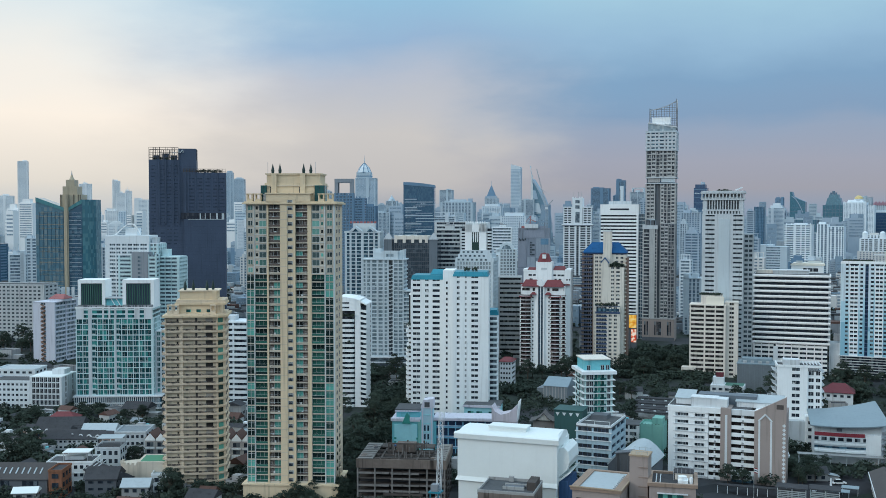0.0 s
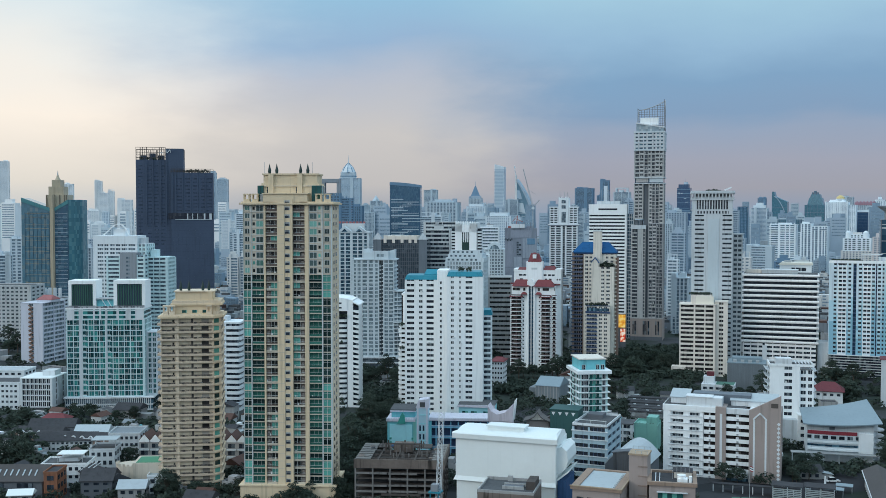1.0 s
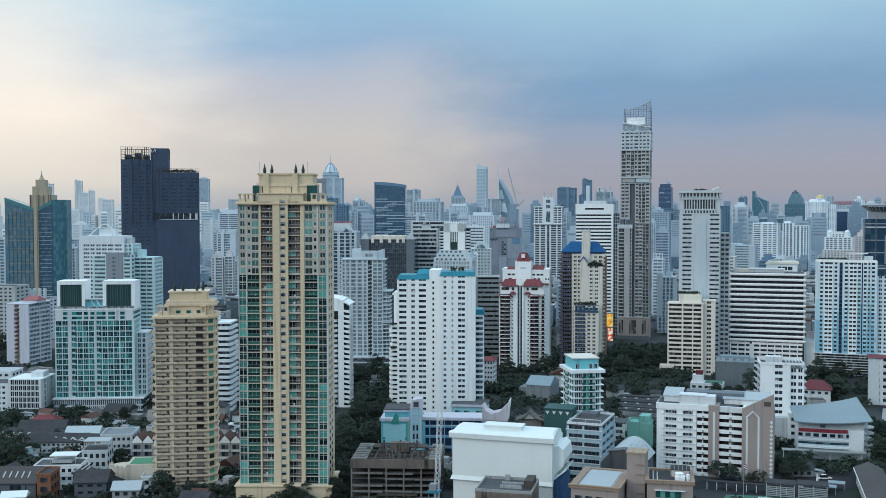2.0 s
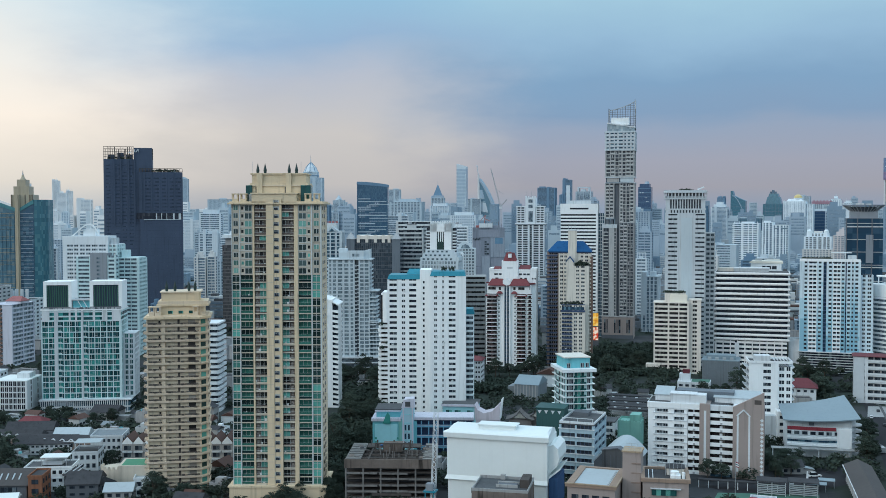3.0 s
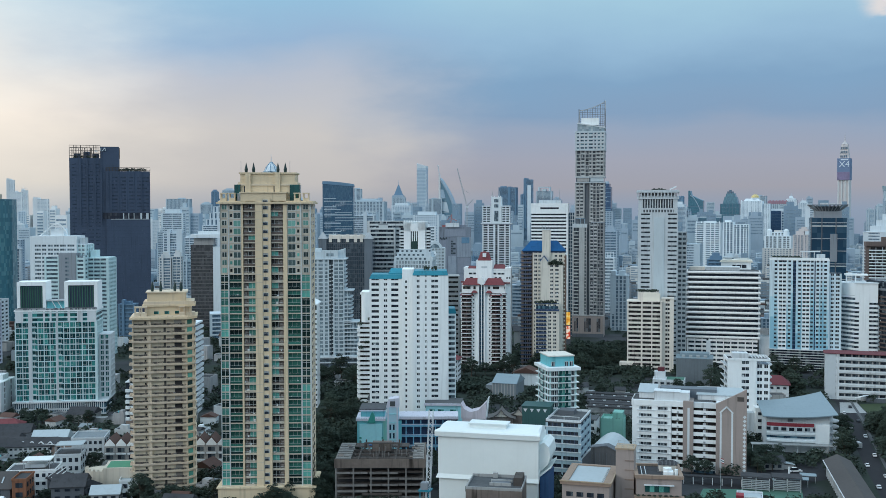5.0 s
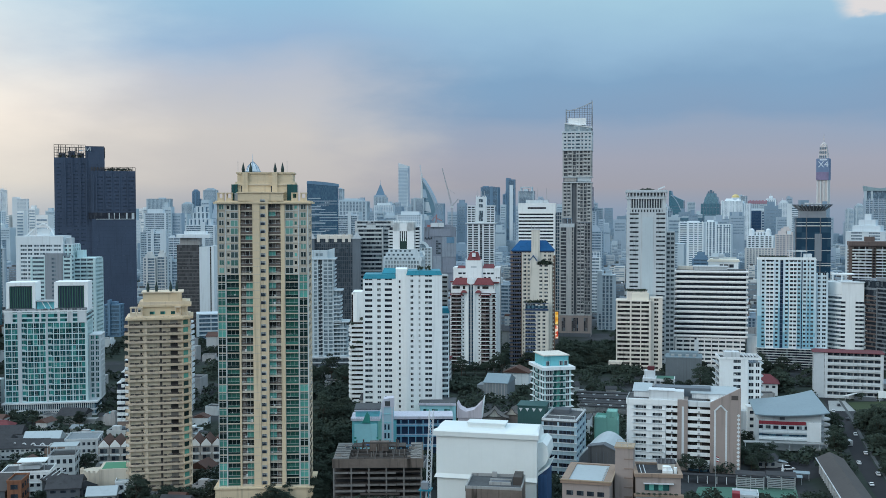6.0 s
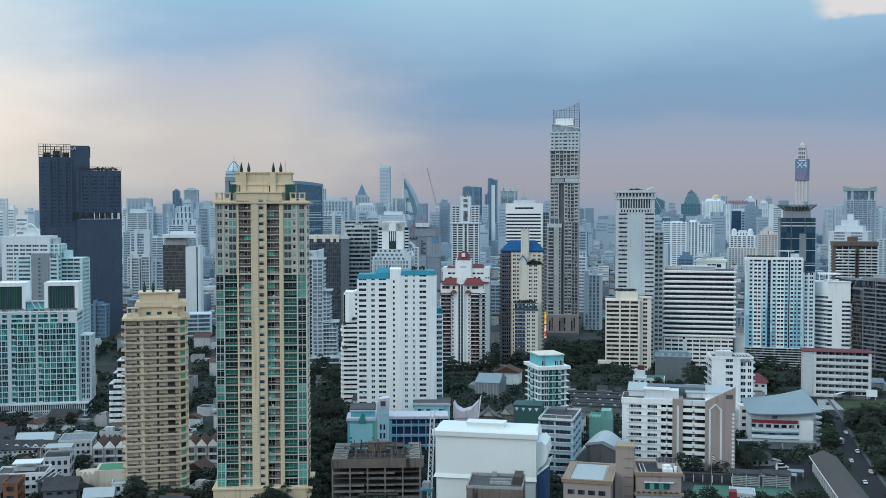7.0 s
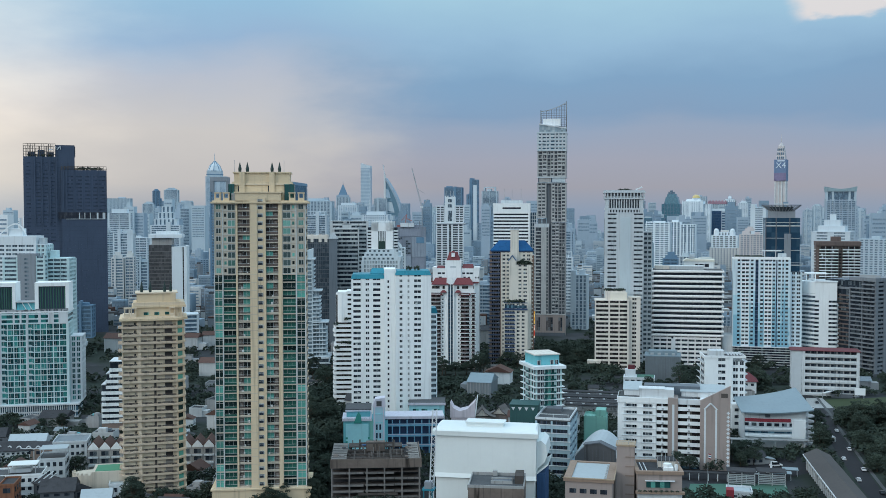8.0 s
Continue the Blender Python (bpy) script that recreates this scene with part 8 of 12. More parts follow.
def ruin():
    x, y, w, h, yaw = -158.5, 388.9, 30.3, 20.1, 12
    T = thing("unfinished_building", "abandoned concrete frame with stained slabs and open roof", "building", x, y, yaw)
    d = 30.0
    taken(x, y, w + 10, d, yaw)
    fl = h / 8
    r = random.Random(6)
    w2 = w + 6
    for k in range(7):
        # stained concrete, darker for inner shade than at the slab edges
        box("floor_slab", T, DIRTY, 0.4, 0.5, (k + 1) * fl - 0.5, w2 - 0.8, d - 0.8, 0.4)
        for a, b in ((0.0, 0.36), (0.38, 0.7), (0.71, 1.0)):
            if r.random() < 0.85:
                box("slab_edge", T, DIRTY3, w2 * a, 0.1, (k + 1) * fl - r.uniform(0.6, 1.1), w2 * (b - a), 0.4, 0.75)
        # dark sheets stand in for the shade inside each open floor
        box("dark_interior", T, RUST, 0.8, 4.0 + 2.0 * (k % 2), k * fl, w2 - 1.6, 0.3, fl - 0.5)
        box("back_wall", T, RUST, w2 * r.uniform(0.05, 0.4), 9.0, k * fl, w2 * r.uniform(0.2, 0.5), 0.3, fl - 0.5)
    for i in range(6):
        for j in range(4):
            # inner columns are darker than the front row: shade put into the colour
            box("column", T, DIRTY3 if j == 0 else DIRTY, w2 * i / 5.12, (d - 0.7) * j / 3, 0, 0.6, 0.6, h - 0.4)
    box("upstand_wall", T, DIRTY2, -0.3, -0.3, h - 3.4, w2 + 0.6, 0.5, 3.6, "stained parapet wall")
    box("upstand_wall", T, DIRTY2, w2 - 0.2, 0.2, h - 3.4, 0.5, d, 3.6, "stained parapet wall")
    box("roof_strip", T, PALEROOF, 0, 0.2, h - 0.4, 6.2, d, 0.4)
    box("roof_strip", T, PALEROOF, w2 - 5, 0.2, h - 0.4, 4.6, d, 0.4)
    box("roof_strip", T, DIRTY, 6.5, d - 7, h - 0.4, w2 - 13.5, 7, 0.4)
    for i in range(9):
        box("roof_joint", T, RUST, 0.2, 1 + i * 3.1, h, 6.0, 0.25, 0.14)
        box("roof_joint", T, RUST, w2 - 6.8, 1 + i * 3.1, h, 6.0, 0.25, 0.14)
    for j in range(3):
        box("roof_beam", T, DIRTY, 6.5, 4 + 6.5 * j, h - 1.0, w2 - 13, 0.6, 0.8)
    for i in range(3):
        box("roof_beam", T, DIRTY, 9 + i * 7.5, 0.4, h - 1.1, 0.6, d - 8, 0.8)
    for i in range(3):
        for j in range(2):
            box("stub_column", T, DIRTY, 11 + i * 7, 12 + j * 8, h, 0.6, 0.6, 3.6)
    box("stub_beam", T, DIRTY, 11, 12, h + 3.6, 14.6, 0.6, 0.6)
    box("stair_room", T, DIRTY2, 14, 16, h - 0.4, 8, 6, 3.2)
    for i in range(14):
        box("broken_slab", T, r.choice((DIRTY3, DIRTY2, RUST)), r.choice((r.uniform(0.2, 4.5), w2 - r.uniform(3, 7))), r.uniform(1, d - 4), h, r.uniform(1.0, 2.6), r.uniform(1.5, 4.0), r.uniform(0.08, 0.3), turn=r.uniform(-8, 8))
    for i in range(22):
        box("stub_post", T, DIRTY3, w2 * r.uniform(0.2, 0.8), r.uniform(4, d - 3), h - 0.4, 0.4, 0.4, r.uniform(0.8, 3.2))
    for k in range(3):
        for i in range(2):
            box("ramp_wall", T, DIRTY, w2 * 0.3 + i * 8, -0.1, k * fl + 0.4, 8, 0.3, 1.0)
    box("tarpaulin", T, DEEPBLUE, 12, d - 6, h + 0.05, 9, 4, 0.5)


DIRTY3 = surface("grey_stained_slab_edge", (0.17, 0.165, 0.16), rough=0.9, vary=0.5, streak=0.6, patch=0.15)
DIRTY2 = surface("streaked_concrete", (0.155, 0.13, 0.115), rough=0.9, vary=0.5, streak=0.9, patch=0.1)
PALEROOF = surface("weathered_pale_roof", (0.20, 0.195, 0.185), rough=0.9, vary=0.6, streak=0.0, patch=0.25)
ruin()


def site_hoist():
    """A slim lattice mast beside the ruin."""
    x, y, z = -112.6, 348.6, 24.3
    T = thing("lattice_mast", "slim pale lattice mast with a white working cage", "crane", x, y, 0)
    top = 49.6
    for sx in (0, 1.5):
        for sy in (0, 1.5):
            bars("leg", T, WHITE2, (sx, sy, 0), (sx + 2.0, sy, top), 0.09)
    for i in range(26):
        zc = top * i / 26
        o = 2.0 * i / 26
        o2 = 2.0 * (i + 1) / 26
        bars("brace", T, WHITE2, (o, 0, zc), (o2 + 1.5, 0, zc + top / 26), 0.06)
        bars("brace", T, WHITE2, (o + 1.5, 0, zc), (o2, 0, zc + top / 26), 0.06)
    box("cage", T, MIDGREY, -0.8, -1.2, z - 3, 2.6, 3.0, 2.4)
    box("cage_rail", T, TEALROOF, -1.6, -1.5, z - 3.6, 4.4, 4.0, 0.5)
    for q in (0, 3):
        bars("cage_strut", T, TEALROOF, (-1 + q, -1, 0), (-1 + q, -1, z - 3.6), 0.15)


site_hoist()


def castle_building():
    x, y, w, h, yaw = -174.3, 473.5, 21.6, 18.3, 12
    T = thing("school_building", "aqua-painted building with white battlements and a scooped tower", "building", x, y, yaw)
    s = w / 78.0
    d = 16.0
    taken(x, y, w + 38, d, yaw)
    box("wall", T, AQUA, 0, 0, 0, w, d, h, "aqua painted wall")
    box("blue_wall", T, AQUAL, 4 * s, -0.3, 0, 40 * s, 0.3, h - 1.5)
    box("parapet", T, LILACW, -0.6, -0.7, h, 52 * s, d + 1, 1.0)
    for i in range(18):
        box("merlon", T, LILACW, -0.6 + i * 0.82, -0.75, h + 1.0, 0.5, 0.5, 0.7)
    slab_xz("green_gable", T, JADE, [(18 * s, h - 1), (32 * s, h - 1), (31 * s, h + 2.6), (27 * s, h + 4.4), (24 * s, h + 3.2)], -1.0, 0.5, "jade green gable")
    for i in range(6):
        for q in (4, 43):
            box("quoin", T, JADE, q * s, -0.5, i * 1.9, 1.0, 0.25, 0.9)
    box("jade_bay", T, JADE2, 46 * s, -0.6, 0, 7 * s, 2.0, h + 0.5)
    box("flat_roof", T, ROOFGREY, 3 * s, 4, h + 4.5, 46 * s, d, 0.5)
    box("flat_roof_edge", T, LILACW, 3 * s, 3.6, h + 3.9, 46 * s, d + 0.8, 0.6)
    box("upper_wall", T, AQUA, 5 * s, 5, h, 42 * s, d - 2, 3.9)
    # scooped tower
    zt = 29.1
    box("tower", T, SKYPALE, 52 * s, -1.4, 0, 21 * s, 6, zt - 4)
    slab_xz("tower_scoop", T, LILACW, [(51 * s, zt - 4), (74 * s, zt - 4), (73.4 * s, zt + 0.6), (56 * s, zt), (53 * s, zt - 2.0)], -1.6, 5.0, "white scooped tower head")
    box("scoop_dark", T, ROOFGREY, 58 * s, -1.75, zt - 3.4, 9 * s, 0.2, 2.4)
    for i in range(4):
        box("tower_window", T, G_BLUE, 57 * s, -1.55, 1.5 + i * 4.2, 3 * s, 0.2, 2.6)
        box("tower_window", T, G_BLUE, 63 * s, -1.55, 1.5 + i * 4.2, 3 * s, 0.2, 2.6)
    for q in (53.5, 69.5):
        box("tower_pilaster", T, LILACW, q * s, -1.75, 0, 2.2 * s, 0.35, zt - 4)
    boxes("tower_band", T, AQUAL, [(52 * s, -1.6, 0.6 + 4.2 * i, 21 * s, 0.2, 0.5) for i in range(6)], stuff=True)
    # long gallery wing
    L = 132 * s
    g = thing("gallery_block", "long aqua gallery block with blue rails and white battlements", "building", x, y, yaw)
    box("inner_wall", g, NAVY, w - 4 * s, 2.5, 0, L - w + 50 * s, d - 3, h + 0.6)
    ex = w - 6 * s
    for k in range(4):
        box("gallery_floor", g, SKYBLUE2, ex, 0.4, k * (h / 3.6), L - w + 52 * s, d - 1, 1.0)
        box("gallery_line", g, LILACW, ex, 0.25, k * (h / 3.6) + 1.0, L - w + 52 * s, 0.2, 0.18)
    box("gallery_parapet", g, LILACW, ex, 0, h + 0.6, L - w + 52 * s, d, 0.9)
    for i in range(34):
        box("merlon", g, LILACW, ex + i * (L - w + 52 * s) / 34, -0.1, h + 1.5, 0.6, 0.4, 0.6)
    for i in range(9):
        box("column", g, SKYBLUE2, ex + i * (L - w + 50 * s) / 8, 0.5, 0, 0.5, 0.5, h)


AQUAL = surface("light_aqua_paint", (0.34, 0.68, 0.74), vary=0.15)
SKYBLUE2 = surface("bright_blue_paint", (0.16, 0.40, 0.58), vary=0.15)
LILACW = surface("lilac_white_trim", (0.62, 0.62, 0.70), vary=0.12)
JADE = surface("jade_paint", (0.05, 0.30, 0.26), vary=0.15)
JADE2 = surface("pale_jade_paint", (0.20, 0.50, 0.46), vary=0.15)
# NAVY has the gallery's shade put into its colour; also a flag stripe
NAVY = surface("navy_shaded_wall", (0.035, 0.06, 0.12), vary=0.2)
castle_building()


def slab_tower():
    """The small tower of aqua glass and white floor slabs, seen on its corner."""
    x, y, w, h, yaw = -81.6, 483.3, 13.5, 44.2, 24
    T = thing("apartment_block", "small aqua apartment block with projecting white floor slabs", "apartment block", x, y, yaw)
    d = 18.0
    taken(x, y, w, d, yaw)
    z0 = 26.0
    n = 6
    fl = (h - z0) / n
    tall = window_mesh("window", w * 0.36, fl - 0.7, (0.33, 0.66), G_TEAL, FRAME, back=0.2, rail=False)
    slim = window_mesh("window", 1.7, fl - 0.8, (0.5,), G_DARK, FRAME, back=0.2, rail=False)
    box("core", T, AQUAW, 0, 0, 0, w, d, h, "pale aqua wall")
    for i in range(n):
        z = z0 + i * fl
        box("floor_slab", T, WHITE, -1.1, -1.1, z, w + 2.2, d + 2.2, 0.32)
        box("balcony_front", T, G_TEAL, w * 0.3, -0.95, z + 0.32, w * 0.46, 0.1, 0.9)
        window("window", tall, T, (w * 0.34, -0.25, z + 0.45))
        for q in (0.05, 0.18, 0.80):
            window("window", slim, T, (w * q, -0.25, z + 0.45))
        for q in (0.12, 0.3, 0.55, 0.9):
            link("window", slim[0], T, (-0.25, d * q, z + 0.45), -90)
        box("balcony_front", T, G_TEAL, -0.95, d * 0.35, z + 0.32, 0.1, d * 0.3, 0.9)
    box("roof_slab", T, WHITE, -1.6, -1.6, h - 0.1, w + 3.2, d + 3.2, 1.5)
    zt = 50.9
    box("penthouse", T, AQUA, 0.6, 2.5, h + 1.4, w * 0.92, d - 4, zt - h - 1.8)
    for q in (0.12, 0.62, 0.8):
        window("window", slim, T, (w * q, 2.25, h + 1.6))
    box("penthouse_roof", T, SANDL, 0.0, 1.6, zt - 0.4, w * 0.98, d - 2.4, 0.5)


x, y, w, h, yaw = -148.5, 510.7, 18.1, 20.5, 8
T = thing("school_wing", "pale aqua flat-roofed wing with a lilac parapet", "building", x, y, yaw)
taken(x, y, w, 16, yaw)
box("wall", T, AQUAL, 0, 0, 0, w, 16, h, "pale aqua wall")
box("roof", T, ROOFGREY, -0.5, -0.5, h, w + 1, 17, 0.5)
box("parapet", T, LILACW, -0.7, -0.7, h - 0.6, w + 1.4, 0.3, 1.2)
for q in (0.1, 0.35, 0.7):
    box("window", T, G_TEAL, w * q, -0.12, h - 4.2, 3.0, 0.2, 1.6)
x, y, w, h, yaw = -92.6, 466.6, 12.9, 29.8, -2
T = thing("shed", "dark teal sheet-clad roof shed with a pale zigzag edge", "shed", x, y, yaw)
TEALCLAD = surface("dark_teal_cladding", (0.035, 0.10, 0.10), rough=0.6)
box("wall", T, TEALCLAD, 0, 0, 0, w, 12, h, "dark teal sheet wall")
box("roof", T, TEALCLAD, -0.4, -0.4, h, w + 0.8, 12.8, 0.3)
for i in range(4):
    slab_xz("pale_tooth", T, WHITE2, [(0.6 + w * i / 4.2, h - 1.0), (2.4 + w * i / 4.2, h - 1.0), (1.5 + w * i / 4.2, h - 2.6)], -0.15, 0.0)
slab_tower()

AQUAG = surface("aqua_grey_paint", (0.38, 0.52, 0.60), vary=0.14)


def low_office():
    x, y, w, h, yaw = -79.5, 452.8, 14.7, 25.8, -6
    T = block("office_block", "pale aqua office block with dark window bands and a flat roof", x, y, w, h, yaw, d=26, floor=3.9, band=1.9, out=0.5, wall=AQUAG, glass=G_BLACK2, front=cols(w, 0, 58, (1.5, 26), (29, 56)), side=3, share=0.9, top=False, cap=ROOFGREY, fine=BLUERAIL)
    boxes("parapet", T, WHITE2, [(-0.5, -0.5, h + 0.5, w + 1, 0.4, 1.0), (-0.5, 26, h + 0.5, w + 1, 0.4, 1.0), (-0.5, 0, h + 0.5, 0.4, 26, 1.0), (w + 0.1, 0, h + 0.5, 0.4, 26, 1.0)])
    boxes("ledge", T, WHITE2, [(-0.9, -0.95, 3.69 * i + 1.7, w + 1.8, 0.5, 0.35) for i in range(7)], stuff=True)
    box("roof_terrace_rail", T, FRAME, 0.3, 1.2, h + 2.6, w - 0.6, 0.15, 0.2)
    for q in (0.4, w * 0.5, w - 0.6):
        box("roof_terrace_post", T, FRAME, q, 1.2, h + 0.5, 0.15, 0.15, 2.2)
    box("roof_room", T, DARKGREY, 1.5, 17, h + 0.5, w * 0.5, 7, 1.8)


low_office()


def brown_roofs():
    # flat roof with a pale screed field
    x, y, z = -63.5, 352.0, 25.8
    T = thing("office_block", "brown flat-roofed block with a pale roof deck", "office block", x, y, -4)
    w, d = 16.5, 26.0
    taken(x, y, w, d, -4)
    box("wall", T, TAUPE, 0, 0, 0, w, d, z - 0.8, "taupe wall")
    boxes("roof_edge", T, BRICKY, [(-0.6, -0.6, z - 0.8, w + 1.2, 2.0, 1.0), (-0.6, d - 1.0, z - 0.8, w + 1.2, 1.6, 1.0), (-0.6, 1.4, z - 0.8, 2.6, d - 2.4, 1.0), (w - 2.2, 1.4, z - 0.8, 2.8, d - 2.4, 1.0)])
    box("roof_deck", T, SHEET, 2.0, 1.4, z - 0.5, w - 4.2, d - 2.4, 0.3, "pale blue-white roof deck")
    for i in range(9):
        box("deck_vent", T, STEEL, w - 3.0, 3 + i * 2.2, z - 0.2, 0.5, 0.8, 0.5)
    boxes("roof_trim", T, GOLDTRIM, [(-0.8, -0.8, z + 0.2, w + 1.6, 0.4, 0.4), (w + 0.4, -0.4, z + 0.2, 0.4, d, 0.4)])
    for i in range(4):
        box("wall_window", T, G_DARK, 1.5 + 3.6 * i, -0.1, z - 5, 2.4, 0.2, 1.6)
    # stair tower
    sx, sy, sz = -45.4, 363.3, 35.4
    T = thing("stair_tower", "taupe stair tower with a railed top", "tower", sx, sy, -4)
    taken(sx, sy, 7, 7, 0)
    box("wall", T, TAUPE, 0, 0, 0, 6.4, 7, sz, "taupe rendered wall")
    box("coping", T, GOLDTRIM, -0.3, -0.3, sz, 7.0, 7.6, 0.6)
    for i in range(5):
        box("ledge", T, BROWN, 3.2, -0.25, sz - 4 - i * 3.4, 3.3, 0.25, 0.4)
    for i in range(4):
        box("rail_post", T, STEEL, 0.2 + 2 * i, 0.2, sz + 0.6, 0.12, 0.12, 1.2)
        box("rail_post", T, STEEL, 0.2 + 2 * i, 6.6, sz + 0.6, 0.12, 0.12, 1.2)
    box("rail", T, STEEL, 0.2, 0.2, sz + 1.7, 6.2, 0.1, 0.1)
    box("rail", T, STEEL, 0.2, 6.6, sz + 1.7, 6.2, 0.1, 0.1)
    # block with a plant roof
    x, y, z = -38.0, 358.2, 27.6
    T = thing("apartment_block", "taupe flat-roofed block with rooftop tanks and a planted balcony", "apartment block", x, y, 4)
    w, d = 15.6, 17.0
    taken(x, y, w, d, 4)
    box("wall", T, TAUPE, 0, 0, 0, w, d, z - 0.8, "taupe wall")
    box("lower_wall", T, WHITE2, -0.05, -0.5, 0, w + 0.1, 0.5, z - 8)
    box("roof", T, RUST, 0.4, 0.4, z - 0.8, w - 0.8, d - 0.8, 0.3)
    boxes("roof_edge", T, BRICKY, [(-0.6, -0.6, z - 0.9, w + 1.2, 1.4, 1.2), (-0.6, d - 0.8, z - 0.9, w + 1.2, 1.4, 1.2), (-0.6, 0.8, z - 0.9, 1.4, d - 1.6, 1.2), (w - 0.8, 0.8, z - 0.9, 1.4, d - 1.6, 1.2)])
    box("balcony", T, BRICKY, -0.8, -1.8, z - 7.6, w + 1.6, 1.8, 0.8)
    box("balcony_glass", T, G_TEAL, 3, -0.3, z - 5.6, 8.5, 0.3, 2.2)
    box("awning", T, WHITE2, 2.6, -1.2, z - 3.2, 10.4, 1.2, 0.2)
    for i in range(8):
        clump("balcony_planting", T, 0.6 + 1.9 * i, -1.2, z - 7.2, 0.8)
    boxes("cable_tray", T, WHITE2, [(2, 1, z - 0.5, 0.25, d - 3, 0.3), (3.4, 1, z - 0.5, 0.25, d - 3, 0.3)])
    box("roof_hut", T, SANDL, 8.5, 9, z - 0.5, 6, 5, 2.6)
    hip_roof("hut_roof", T, RUST, 8.5, 9, z + 2.1, 6, 5, 1.0, 0.4, 0.5)
    prism("water_tank", T, WHITE, circle(11, 4.5, 1.5, 14), z - 0.5, z + 2.0)
    box("tank_frame", T, WHITE, 9.6, 2.6, z - 0.5, 3.4, 3.6, 1.4)
    prism("water_tank", T, WHITE, circle(14, 3.5, 0.6, 12), z - 0.5, z + 1.8)
    for i in range(5):
        bars("mast", T, STEEL, (8 + 1.4 * i, 8.0, z - 0.5), (8 + 1.4 * i, 8.0, z + 3.5 + (i % 3)), 0.07)
    # grey flat roof before the wrapped building
    x, y, z = -99.0, 358.0, 20.5
    T = thing("office_block", "grey flat-roofed block with a parapet and stained roof", "office block", x, y, 2)
    w, d = 20.5, 18.0
    taken(x, y, w, d, 2)
    box("wall", T, DIRTY2, 0, 0, 0, w, d, z - 1.0, "stained grey wall")
    box("roof", T, ROOFGREY, 0.3, 0.3, z - 1.0, w - 0.6, d - 0.6, 0.25)
    boxes("parapet", T, GREY, [(0, 0, z - 1, w, 0.4, 1.0), (0, d - 0.4, z - 1, w, 0.4, 1.3), (0, 0.4, z - 1, 0.4, d - 0.8, 1.0), (w - 0.4, 0.4, z - 1, 0.4, d - 0.8, 1.0)])
    box("roof_light", T, DARKGREY, 8.5, 6, z - 0.75, 7, 4, 0.7)
    boxes("roof_light_kerb", T, GREY, [(8.0, 5.5, z - 0.75, 8, 0.5, 1.1), (8.0, 10, z - 0.75, 8, 0.5, 1.1)])
    box("stair_room", T, DIRTY, 16.8, 6, z - 0.75, 3.2, 9, 3.0)
    box("chimney", T, GREY, 8, 16.6, z - 0.75, 1.8, 1.2, 1.9)
    box("green_hoarding", T, LOUVRE, -0.2, 0.5, z - 2.0, 6.5, 0.3, 1.9)


BRICKY = surface("brown_coping", (0.30, 0.22, 0.17), vary=0.2)
GOLDTRIM = surface("buff_trim", (0.36, 0.28, 0.20), vary=0.15)
brown_roofs()


def mint_and_vault():
    x, y, w, h, yaw = -58.9, 509.1, 11.2, 16.2, -4
    T = thing("house", "mint green flat-roofed house with roof planting", "house", x, y, yaw)
    taken(x, y, w, 12, yaw)
    box("wall", T, MINT, 0, 0, 0, w, 12, h, "mint green wall")
    box("upper_room", T, MINT, w * 0.5, 3, h, w * 0.45, 8, 3.6)
    boxes("parapet", T, MINT, [(0, 0, h, w, 0.3, 1.0), (0, 11.7, h, w, 0.3, 1.0), (0, 0.3, h, 0.3, 11.4, 1.0)])
    for i in range(6):
        clump("roof_planting", T, 1 + i * w / 7, 1.2, h, 0.8)
    # barrel-vaulted shed
    x, y, z = -53.2, 420.1, 9.9
    T = thing("shed", "grey barrel-vaulted shed roof with a pale sheet side", "shed", x, y, -8)
    taken(x, y, 18, 24, 0)
    pts = [(-9.0 + 18 * i / 12, 17.5 + 6.4 * math.sin(math.pi * i / 12)) for i in range(13)]
    slab_xz("vault", T, SHEET, pts + [(px * 0.96, z0 - 0.4) for px, z0 in reversed(pts)], 1, 26, "pale barrel vault")
    # dark sheet closes the vault and stands in for its shaded inside
    slab_xz("end_wall", T, DARKGREY, [(-8.2, 0), (8.2, 0)] + [(px * 0.94, z0 - 0.3) for px, z0 in reversed(pts)], 0.4, 1.0, "dark grey sheet for the shade inside the vault")
    box("side_wall", T, DARKGREY, -8.2, 1.2, 0, 16.4, 24, 16.3)
    boxes("vault_rib", T, STEEL, [(-8.6, 4.0 + 4.4 * i, 16.9, 0.4, 0.3, 1.6) for i in range(5)], stuff=True)
    T = thing("hall", "dark grey gabled sheet-metal hall before the vault", "shed", -53.2, 420.1, -8)
    slab_xz("wall", T, HALLGREY, [(-3.8, 0), (8.8, 0), (8.8, 21.8), (2.6, 24.4), (-3.8, 23.4)], -4.5, -0.4, "dark grey sheet wall")
    slab_xz("roof", T, DARKGREY, [(-4.2, 23.3), (2.6, 24.5), (9.2, 21.7), (9.2, 22.1), (2.6, 24.9), (-4.2, 23.7)], -4.9, 0.0)
    boxes("sheet_seam", T, DARKGREY, [(-3.4 + 1.5 * i, -4.62, 0, 0.12, 0.12, 21.6) for i in range(9)], stuff=True)
    # lattice-fronted low building
    x, y, w, h, yaw = -72.6, 539.1, 9.6, 10.0, -4
    T = thing("shop_house", "white low building with ribbed floors", "house", x, y, yaw)
    taken(x, y, w, 12, yaw)
    facade(T, 0, 0, 0, w, 12, h, 3.4, 1.4, 0.4, WHITE2, G_DARK, even(w, 2, 0.8), even(12, 3, 0.6))
    box("roof", T, ROOFGREY, -0.5, -0.5, h, w + 1, 13, 0.5)


